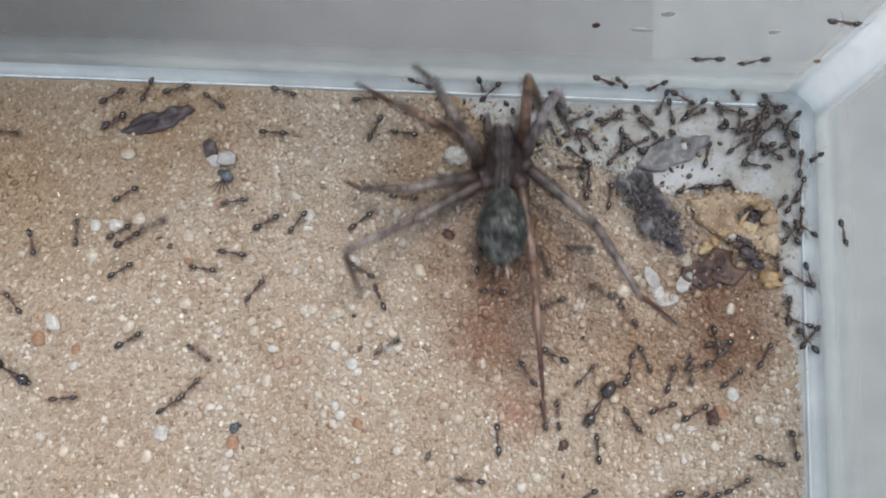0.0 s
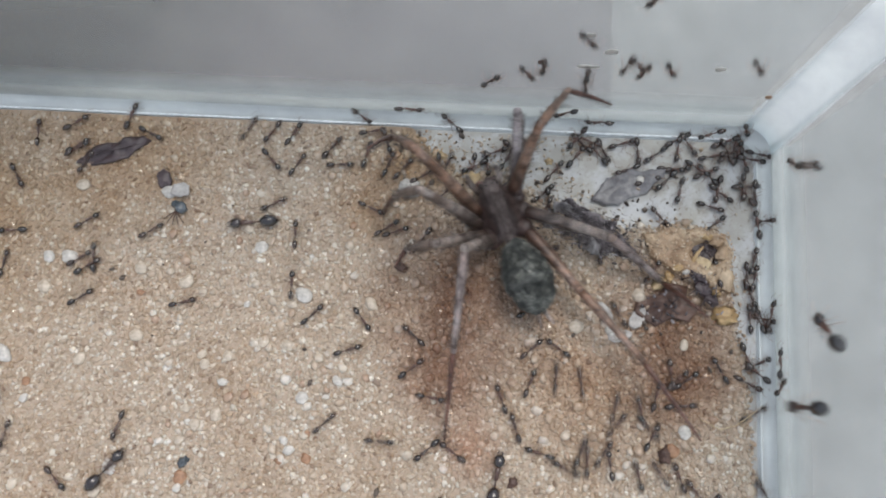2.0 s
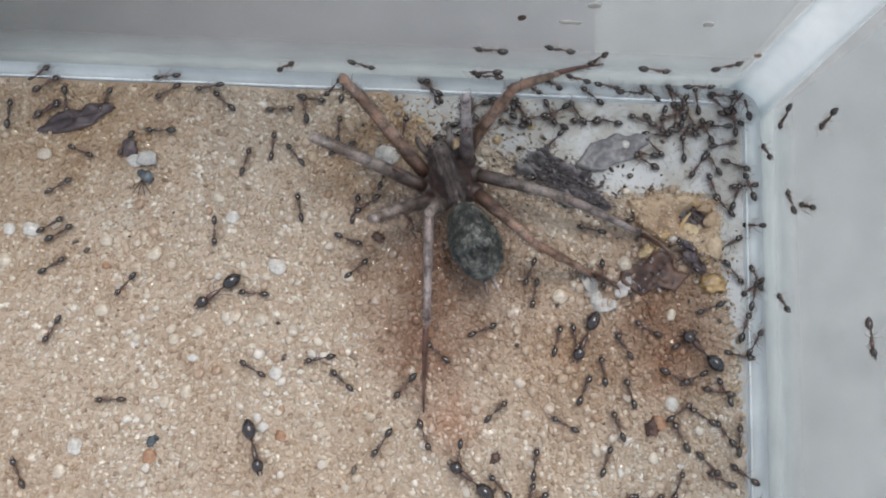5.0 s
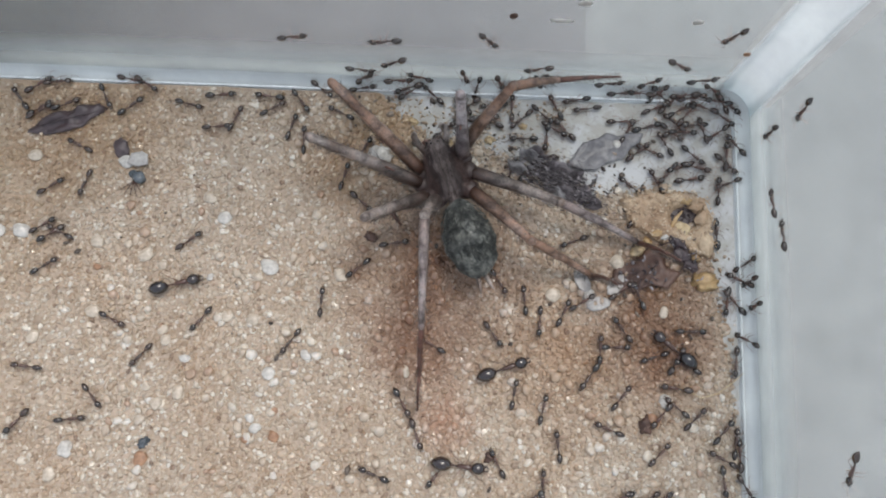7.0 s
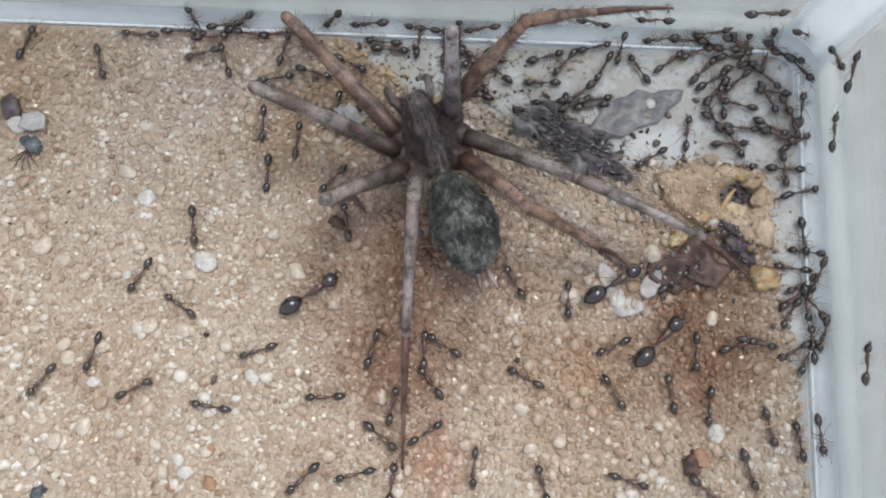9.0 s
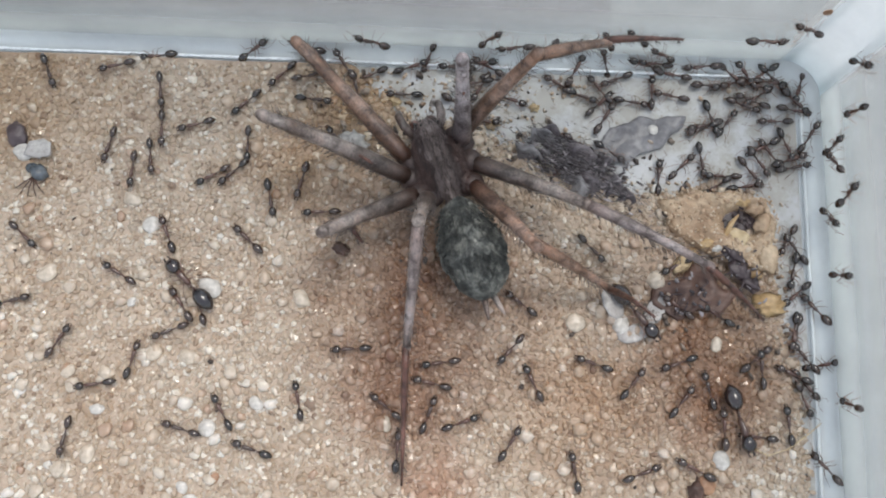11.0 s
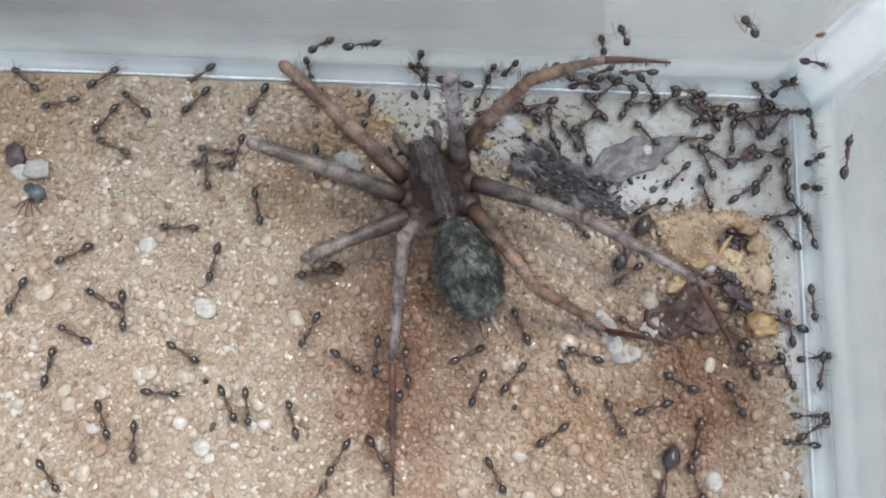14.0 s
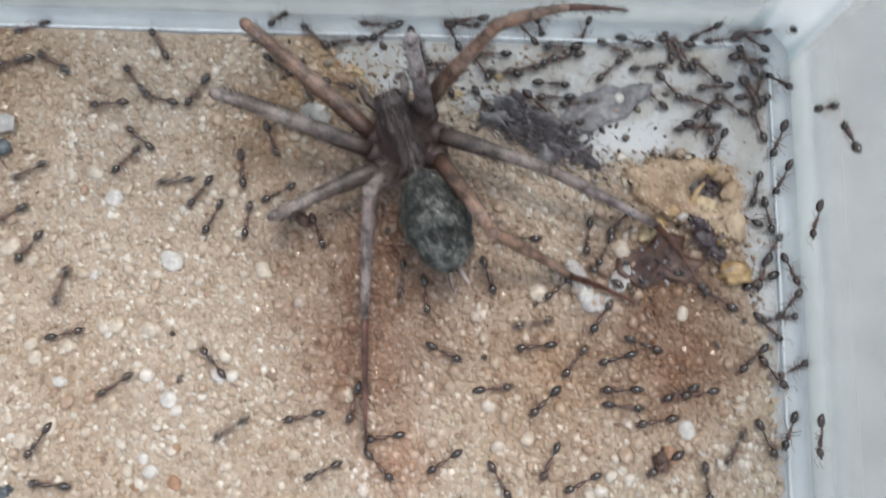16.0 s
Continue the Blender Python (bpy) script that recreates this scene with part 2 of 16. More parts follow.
def carapace_material():
    """Brown shield with two pale bands beside a dark middle line."""
    m, n, l, b = material("spider_carapace", 0.48)
    co = n.new("ShaderNodeTexCoord")
    sep = n.new("ShaderNodeSeparateXYZ")
    l.new(co.outputs["Object"], sep.inputs["Vector"])
    a = n.new("ShaderNodeMath")
    a.operation = "ABSOLUTE"
    l.new(sep.outputs["X"], a.inputs[0])
    s = n.new("ShaderNodeMath")
    s.operation = "MULTIPLY"
    s.inputs[1].default_value = 1 / (3.6 * MM)
    l.new(a.outputs[0], s.inputs[0])
    wob = n.new("ShaderNodeMath")
    wob.operation = "MULTIPLY_ADD"
    wob.inputs[1].default_value = 0.8
    # Streaks run along the body.
    stretch = n.new("ShaderNodeVectorMath")
    stretch.operation = "MULTIPLY"
    stretch.inputs[1].default_value = (1.5, 0.4, 1.0)
    streak = n.new("ShaderNodeTexNoise")
    streak.inputs["Scale"].default_value = 1.2 / MM
    streak.inputs["Detail"].default_value = 6.0
    streak.inputs["Roughness"].default_value = 0.75
    l.new(co.outputs["Object"], stretch.inputs[0])
    l.new(stretch.outputs["Vector"], streak.inputs["Vector"])
    l.new(streak.outputs["Fac"], wob.inputs[0])
    l.new(s.outputs[0], wob.inputs[2])
    c = ramp(n, l, wob.outputs[0], (0.30, (0.038, 0.026, 0.024)), (0.40, (0.24, 0.195, 0.187)), (0.46, (0.06, 0.044, 0.04)), (0.56, (0.18, 0.143, 0.137)), (0.66, (0.034, 0.022, 0.021)), (0.80, (0.092, 0.055, 0.048)), (0.95, (0.04, 0.024, 0.021)))
    g = ramp(n, l, noise_tex(n, l, 5.0), (0.3, (0.7, 0.7, 0.7)), (0.7, (1.2, 1.2, 1.2)))
    l.new(mixed(n, l, c, g, 0.8, "MULTIPLY"), b.inputs["Base Color"])
    bumped(n, l, b, noise_tex(n, l, 6.0), 0.05, 0.6)
    return m


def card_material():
    """Card with the wall's fading light painted in: nearly black at one end, mid purple-grey at the other, with
    blotches.
    """
    m, n, l, b = material("light_fade_card", 0.6)
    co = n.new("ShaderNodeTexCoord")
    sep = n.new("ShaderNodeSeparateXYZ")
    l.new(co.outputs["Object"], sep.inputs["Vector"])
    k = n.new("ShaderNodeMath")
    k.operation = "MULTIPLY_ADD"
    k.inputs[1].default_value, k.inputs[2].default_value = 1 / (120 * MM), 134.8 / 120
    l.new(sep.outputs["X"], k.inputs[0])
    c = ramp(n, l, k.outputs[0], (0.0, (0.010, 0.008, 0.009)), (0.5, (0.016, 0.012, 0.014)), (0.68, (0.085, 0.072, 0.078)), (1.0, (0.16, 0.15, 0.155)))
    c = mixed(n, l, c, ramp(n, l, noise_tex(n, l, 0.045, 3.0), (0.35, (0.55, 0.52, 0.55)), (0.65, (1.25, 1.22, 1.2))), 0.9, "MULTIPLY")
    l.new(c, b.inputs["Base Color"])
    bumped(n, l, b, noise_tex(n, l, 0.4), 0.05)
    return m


M = {
    "sand": sand_bed_material(),
    "grain": grain_material(),
    "grain_piece": grain_piece_material(),
    "white_stone": two_tone("white_stone", (0.46, 0.43, 0.39), (0.62, 0.595, 0.56), 0.5, 3.0, 0.25, 0.03),
    "cream_stone": two_tone("cream_stone", (0.46, 0.38, 0.30), (0.58, 0.51, 0.42), 0.5, 3.0, 0.28, 0.03),
    "orange_stone": two_tone("orange_stone", (0.25, 0.13, 0.075), (0.42, 0.25, 0.15), 0.6, 3.0, 0.5, 0.05),
    "wall": plastic_material("wall_plastic", (0.79, 0.78, 0.755), 0.73),
    "base": plastic_material("moulded_base", (0.845, 0.88, 0.875), 0.1),
    "foot_glint": two_tone("glint_plastic", (0.80, 0.84, 0.86), (0.90, 0.92, 0.93), 0.2, 2.0, 0.3, 0.02),
    # Whiter than the walls: the corner's bright highlight is painted into its plastic.
    "corner": plastic_material("corner_highlight", (0.96, 0.975, 0.98), 0.32),
    "floor": plastic_material("floor_plastic", (0.51, 0.515, 0.52), 0.0),
    "table": two_tone("table", (0.23, 0.228, 0.224), (0.305, 0.302, 0.297), 0.01, 0.2, 0.5, 0.05),
    "carton": two_tone("carton", (0.012, 0.009, 0.011), (0.05, 0.042, 0.047), 0.06, 0.5, 0.6, 0.05),
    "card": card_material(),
    "ant": chitin_material("ant_dark", (0.014, 0.009, 0.007), (0.042, 0.022, 0.015), 0.12),
    "ant_waist": chitin_material("ant_brown", (0.040, 0.020, 0.014), (0.10, 0.042, 0.028), 0.28),
    "ant_leg": chitin_material("ant_leg", (0.13, 0.078, 0.056), (0.26, 0.155, 0.112), 0.4),
    "major": chitin_material("major_ant", (0.010, 0.009, 0.012), (0.026, 0.015, 0.014), 0.14),
    "carapace": carapace_material(),
    "abdomen": abdomen_material(),
    "leg": leg_material("spider_leg", (0.125, 0.085, 0.068), (0.19, 0.158, 0.145), (0.31, 0.272, 0.255)),
    "femur": leg_material("spider_femur", (0.13, 0.088, 0.068), (0.20, 0.165, 0.148), (0.33, 0.292, 0.27), 9.0),
    "femur_orange": leg_material("spider_femur_orange", (0.165, 0.088, 0.056), (0.225, 0.14, 0.10), (0.31, 0.225, 0.19), 7.0),
    "leg_orange": leg_material("spider_leg_orange", (0.165, 0.088, 0.056), (0.225, 0.14, 0.10), (0.31, 0.225, 0.19)),
    "femur_pale": leg_material("spider_femur_pale", (0.24, 0.20, 0.20), (0.33, 0.295, 0.30), (0.42, 0.39, 0.40), 8.0),
    "plate": two_tone("carcass_plate", (0.055, 0.045, 0.050), (0.20, 0.175, 0.185), 0.9, 3.5, 0.3, 0.25),
    "leg_pale": leg_material("spider_leg_pale", (0.17, 0.135, 0.13), (0.27, 0.24, 0.245), (0.42, 0.39, 0.40)),
    "leg_grey": leg_material("spider_leg_grey", (0.15, 0.11, 0.10), (0.22, 0.18, 0.172), (0.34, 0.305, 0.30)),
    "leg_tip": leg_material("spider_leg_tip", (0.085, 0.034, 0.022), (0.12, 0.055, 0.042), (0.17, 0.095, 0.08)),
    "hair": island_material("spider_hair", (0.025, 0.020, 0.018), (0.20, 0.165, 0.15), 0.5),
    "eye": chitin_material("eye", (0.004, 0.004, 0.005), (0.01, 0.01, 0.01), 0.08),
    "pale_skin": two_tone("pale_skin", (0.30, 0.28, 0.27), (0.44, 0.42, 0.40), 0.6, 4.0, 0.4, 0.02),
    "husk": two_tone("dark_husk", (0.035, 0.022, 0.026), (0.11, 0.082, 0.085), 0.35, 2.5, 0.4, 0.12),
    "shard": island_material("purple_grey_shard", (0.035, 0.028, 0.032), (0.36, 0.325, 0.335), 0.2),
    "wing": two_tone("grey_wing", (0.13, 0.122, 0.128), (0.27, 0.26, 0.265), 0.3, 2.5, 0.35, 0.06),
    "bran": two_tone("dried_fruit", (0.31, 0.185, 0.105), (0.56, 0.43, 0.295), 0.4, 2.0, 0.5, 0.25),
    "crumbly": island_material("fruit_crumbs", (0.36, 0.24, 0.15), (0.62, 0.51, 0.385), 0.35),
    "litter": island_material("litter", (0.03, 0.02, 0.017), (0.42, 0.34, 0.27), 0.4),
    "straw": two_tone("straw", (0.42, 0.29, 0.15), (0.60, 0.48, 0.30), 0.4, 3.0, 0.4, 0.04),
    "yolk": two_tone("yellow_crumb", (0.36, 0.22, 0.095), (0.58, 0.41, 0.22), 0.6, 3.0, 0.4, 0.06),
    "blue_fly": two_tone("steel_blue_shell", (0.03, 0.038, 0.045), (0.14, 0.16, 0.18), 0.9, 5.0, 0.22, 0.05),
    "blood": two_tone("red_brown_scrap", (0.05, 0.026, 0.02), (0.14, 0.078, 0.058), 0.5, 3.0, 0.5, 0.08),
}


# ---- mesh helpers ----
def finish(name, bm, mat, smooth=True):
    me = bpy.data.meshes.new(name)
    bm.to_mesh(me)
    bm.free()
    if smooth:
        me.polygons.foreach_set("use_smooth", [True] * len(me.polygons))
    me.materials.append(M[mat] if isinstance(mat, str) else mat)
    return me


def part(name, bm, mat, parent, label="", m=None, smooth=True):
    ob = new(name, finish(name, bm, mat, smooth))
    ob.parent = parent
    if m is not None:
        ob.matrix_basis = m
    if label:
        ob["label"] = label
    if name in ("debris", "crust", "bristles", "coat"):
        ob["kind"] = "stuff"
    return ob


def mm(x, y, z, rx=0, ry=0, rz=0):
    return pose(x * MM, y * MM, z * MM, rx, ry, rz)


def blob(bm, centre, radii, turn=(0, 0, 0), sub=2, rough=0.0, freq=1.0, seed=0):
    """A rounded lump, roughened, in millimetres."""
    r = bmesh.ops.create_icosphere(bm, subdivisions=sub, radius=1.0)["verts"]
    t = Euler([radians(a) for a in turn]).to_matrix()
    off = Vector((seed * 3.7, seed * 1.3, seed * 0.7))
    for v in r:
        k = 1 + rough * noise.noise(v.co * freq + off)
        v.co = (t @ Vector((v.co.x * radii[0], v.co.y * radii[1], v.co.z * radii[2])) * k + Vector(centre)) * MM
    return r


def tube(bm, points, radii, sides=8, cap=True):
    """A tapered tube through points, in millimetres."""
    pts = [Vector(p) for p in points]
    rings = []
    for i, p in enumerate(pts):
        d = (pts[min(i + 1, len(pts) - 1)] - pts[max(i - 1, 0)]).normalized()
        a = d.orthogonal().normalized() if i == 0 else (a - d * a.dot(d)).normalized()
        b = d.cross(a)
        rings.append([bm.verts.new((p + (a * math.cos(k) + b * math.sin(k)) * radii[i]) * MM) for k in (2 * math.pi * s / sides for s in range(sides))])
    for u, w in zip(rings, rings[1:]):
        for s in range(sides):
            bm.faces.new((u[s], u[(s + 1) % sides], w[(s + 1) % sides], w[s]))
    if cap:
        bm.faces.new(reversed(rings[0]))
        bm.faces.new(rings[-1])


def spike(bm, root, way, length, width):
    """One bristle: a thin three-sided spike, in millimetres."""
    root, way = Vector(root), Vector(way).normalized()
    a = way.orthogonal().normalized()
    b = way.cross(a)
    base = [bm.verts.new((root + (a * math.cos(k) + b * math.sin(k)) * width) * MM) for k in (0, 2.09, 4.19)]
    tip = bm.verts.new((root + way * length) * MM)
    for s in range(3):
        bm.faces.new((base[s], base[(s + 1) % 3], tip))


# ---- structure: the box, its sand and what lies outside ----
FILLET, WALL_HIGH, THICK = 1.4, 46.0, 2.0
BOX_X, BOX_Y = -150.0, -105.0
FLOOR_Z = -0.45
# Edge of the sand where the corner of the floor lies bare.
BARE = [(-36.4, 1.0), (-34.5, -2.4), (-30.5, -5.2), (-27.1, -4.2), (-22.9, -6.9), (-18.0, -9.0), (-12.8, -9.8), (-7.3, -9.2), (-4.0, -9.7), (-2.9, -13.0), (-2.4, -17.1), (-1.6, -21.8), (-0.9, -25.6), (-0.4, -34.2), (-0.1, -60.0), (1.0, -60.0), (1.0, 1.0)]


def bare_depth(x, y):
    """How far inside the bare corner the points lie, in millimetres; negative on the sand."""
    x, y = np.asarray(x, float), np.asarray(y, float)
    inside, far = np.zeros(x.shape, bool), np.full(x.shape, 1e9)
    for (ax, ay), (bx, by) in zip(BARE, BARE[1:] + BARE[:1]):
        cut = ((ay > y) != (by > y)) & (x < (bx - ax) * (y - ay) / ((by - ay) or 1e-9) + ax)
        inside ^= cut
        k = np.clip(((x - ax) * (bx - ax) + (y - ay) * (by - ay)) / ((bx - ax) ** 2 + (by - ay) ** 2), 0, 1)
        far = np.minimum(far, np.hypot(x - ax - k * (bx - ax), y - ay - k * (by - ay)))
    return np.where(inside, far, -far)


def ripple(x, y):
    return 0.16 * np.sin(x * 0.31 + 1.3 * np.sin(y * 0.17)) * np.cos(y * 0.27 + 0.8 * np.sin(x * 0.13)) + 0.06 * np.sin(x * 1.1 + y * 0.7) * np.cos(y * 1.3 - x * 0.4)


def ground_z(x, y):
    """Height of the walking surface: sand, falling to the bare plastic floor in the corner."""
    d = bare_depth(x, y) + 0.35 * np.sin(np.asarray(x) * 1.7) * np.cos(np.asarray(y) * 1.9)
    k = np.clip((d + 0.9) / 1.2, 0, 1)
    return (1 - k) * ripple(np.asarray(x, float), np.asarray(y, float)) + k * (FLOOR_Z - 0.1 * (d > 0.3))


def sheet(name, xs, ys, zf, mat):
    gx, gy = np.meshgrid(xs, ys)
    gz = zf(gx, gy)
    nx, ny = len(xs), len(ys)
    me = bpy.data.meshes.new(name)
    i = np.arange(nx * ny).reshape(ny, nx)
    quads = np.stack([i[:-1, :-1], i[:-1, 1:], i[1:, 1:], i[1:, :-1]], -1).reshape(-1, 4)
    me.from_pydata((np.stack([gx, gy, gz], -1).reshape(-1, 3) * MM).tolist(), [], quads.tolist())
    me.polygons.foreach_set("use_smooth", [True] * len(me.polygons))
    me.materials.append(M[mat])
    return new(name, me)


def box_shell():
    prof = [(FILLET * math.sin(a), FILLET * (1 - math.cos(a)) + FLOOR_Z) for a in (k * math.pi / 20 for k in range(11))]
    n_fil = len(prof)
    prof += [(FILLET + 0.02 * z, z) for z in (6, 12, 20, 30, WALL_HIGH)]
    outer = [(FILLET + 0.02 * WALL_HIGH + THICK, WALL_HIGH), (FILLET + THICK, FLOOR_Z), (FILLET + THICK - 1, FLOOR_Z - THICK), (-0.5, FLOOR_Z - THICK)]

    def run(name, a, b, out, label, kind_mat, pts, close=None):
        """A wall piece: the profile swept from a to b, leaning out along out."""
        bm = bmesh.new()
        steps = 24
        rows = []
        for k in range(steps + 1):
            p = Vector(a).lerp(Vector(b), k / steps)
            rows.append([bm.verts.new((p.x * MM + out[0] * o * MM, p.y * MM + out[1] * o * MM, z * MM)) for o, z in pts])
        n = len(pts)
        for u, w in zip(rows, rows[1:]):
            for s in range(n if close else n - 1):
                bm.faces.new((u[s], w[s], w[(s + 1) % n], u[(s + 1) % n]))
        bmesh.ops.recalc_face_normals(bm, faces=bm.faces)
        ob = new(name, finish(name, bm, kind_mat))
        if len(pts) != 8:  # only the hollow curve is smooth
            ob.data.polygons.foreach_set("use_smooth", [k % n < n_fil - 1 and kind_mat == "base" for k in range(len(ob.data.polygons))])
        return tagged(ob, label, "wall" if "wall" in name else "trim", kind="structure")

    R = CORNER
    low = prof[:n_fil] + [(FILLET + 0.15, prof[n_fil - 1][1]), (FILLET + 0.15, FLOOR_Z - 1.5), (0, FLOOR_Z - 1.5)]
    top = [(prof[n_fil - 1][0], prof[n_fil - 1][1])] + prof[n_fil:] + outer[:1] + [(FILLET + THICK, prof[n_fil - 1][1])]
    skin = top[:-2] + [(o + 0.3, z) for o, z in reversed(top[:-2])]
    for name, a, b, out in (("north", (BOX_X + R, 0), (-R, 0), (0, 1)), ("east", (0, -R), (0, BOX_Y + R), (1, 0)), ("south", (-R, BOX_Y), (BOX_X + R, BOX_Y), (0, -1)), ("west", (BOX_X, BOX_Y + R), (BOX_X, -R), (-1, 0))):
        along = (Vector(b) - Vector(a)).normalized() * (R - 0.5)
        run("wall_" + name, tuple(Vector(a) - along), tuple(Vector(b) + along), out, "dusty milky clear plastic box wall", "wall", top, True)
        run("trim_" + name, a, b, out, "pale bluish moulded curve at the foot of the wall", "base", low, True)
        # White tube that paints the bright glint where the wall meets the floor.
        ring = [(0.28 + 0.13 * math.cos(k), FLOOR_Z + 0.36 + 0.13 * math.sin(k)) for k in (2 * math.pi * i / 8 for i in range(8))]
        run("trim_seam_" + name, a, b, out, "thin white tube painting the glint along the foot of the wall", "base" if name == "east" else "foot_glint", ring, True)
    for cx, cy, a0, name in ((-R, -R, 0, "north_east"), (BOX_X + R, -R, 90, "north_west"), (BOX_X + R, BOX_Y + R, 180, "south_west"), (-R, BOX_Y + R, 270, "south_east")):
        for kind, pts, mat in (("wall", skin, "corner"), ("trim", low, "base")):
            bm = bmesh.new()
            rows = []
            for k in range(13):
                a = radians(a0 + 90 * k / 12)
                row = []
                for o, z in pts:
                    # The wall's curve tightens towards the rim.
                    w = max(0.5, R - 0.045 * max(0.0, z - 1.0)) if kind == "wall" else R
                    ux, uy = (1 if cx > -50 else -1), (1 if cy > -50 else -1)
                    row.append(bm.verts.new(((cx + ux * (R - w) + (w + o) * math.cos(a)) * MM, (cy + uy * (R - w) + (w + o) * math.sin(a)) * MM, z * MM)))
                rows.append(row)
            n = len(pts)
            for u, w in zip(rows, rows[1:]):
                for s in range(n):
                    bm.faces.new((u[s], w[s], w[(s + 1) % n], u[(s + 1) % n]))
            bmesh.ops.recalc_face_normals(bm, faces=bm.faces)
            ob = new(f"{kind}_corner_{name}", finish(kind, bm, mat))
            curved = n_fil - 1 if kind == "trim" else n // 2 - 1
            ob.data.polygons.foreach_set("use_smooth", [k % n < curved or (kind == "wall" and n // 2 <= k % n < n - 1) for k in range(len(ob.data.polygons))])
            tagged(ob, "rounded milky plastic corner of the box", "wall" if kind == "wall" else "trim", kind="structure")


CORNER = 1.6


def build_structure():
    bm = bmesh.new()
    bmesh.ops.create_cube(bm, size=1.0)
    for v in bm.verts:
        v.co = (BOX_X / 2 * MM + v.co.x * -BOX_X * MM, BOX_Y / 2 * MM + v.co.y * -BOX_Y * MM, (FLOOR_Z - 1.0 - 0.004 + v.co.z * 2.0) * MM)
    tagged(new("floor", finish("floor", bm, "floor", False)), "bare grey plastic floor of the box", "floor", kind="structure")
    box_shell()
    xs = np.r_[np.arange(-149.5, -92, 2.5), np.arange(-92, 0.01, 0.25)]
    ys = np.r_[np.arange(-104.5, -56, 2.5), np.arange(-56, 0.01, 0.25)]

    def bed(x, y):
        z = ground_z(x, y) - 0.03
        return np.where(bare_depth(x, y) > -0.25, FLOOR_Z - 0.3, z)

    tagged(sheet("ground", xs, ys, bed, "sand"), "bed of pale tan sand in the box", "sand", kind="structure")
    bm = bmesh.new()
    bmesh.ops.create_cube(bm, size=1.0)
    for v in bm.verts:
        v.co = (v.co.x * 1.8, v.co.y * 1.2, (FLOOR_Z - 2.1 - 10) * MM + v.co.z * 20 * MM)
    tagged(new("table_top", finish("table_top", bm, "table", False)), "grey table top under the box", "table", kind="structure")
    # A dark card, painted with a fade of light, lies on the table beyond the far wall.
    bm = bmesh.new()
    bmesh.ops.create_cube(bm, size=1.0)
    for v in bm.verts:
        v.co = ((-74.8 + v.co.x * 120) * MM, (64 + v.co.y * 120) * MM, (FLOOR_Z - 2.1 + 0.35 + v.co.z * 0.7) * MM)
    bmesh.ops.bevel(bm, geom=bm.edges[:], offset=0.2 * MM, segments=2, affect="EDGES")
    tagged(new("card", finish("card", bm, "card", False)), "dark purple-grey card with a painted fade of light, lying on the table behind the box", "card")
    # Dark box added on the card, slightly askew, to shade the wall's left end.
    bm = bmesh.new()
    bmesh.ops.create_cube(bm, size=1.0)
    for v in bm.verts:
        v.co = (v.co.x * 92 * MM, v.co.y * 46 * MM, v.co.z * 36 * MM)
    bmesh.ops.bevel(bm, geom=bm.edges[:], offset=1.5 * MM, segments=3, affect="EDGES")
    ob = new("carton", finish("carton", bm, "carton", False))
    ob.matrix_basis = mm(-113.0, 32.5, FLOOR_Z - 1.4 + 18.0, 0, 0, 5)
    tagged(ob, "dark purple-grey box added behind the clear wall to shade its left end", "carton")


def ico(sub):
    bm = bmesh.new()
    bmesh.ops.create_icosphere(bm, subdivisions=sub, radius=1.0)
    v = np.array([q.co[:] for q in bm.verts])
    f = np.array([[q.index for q in p.verts] for p in bm.faces])
    bm.free()
    return v, f


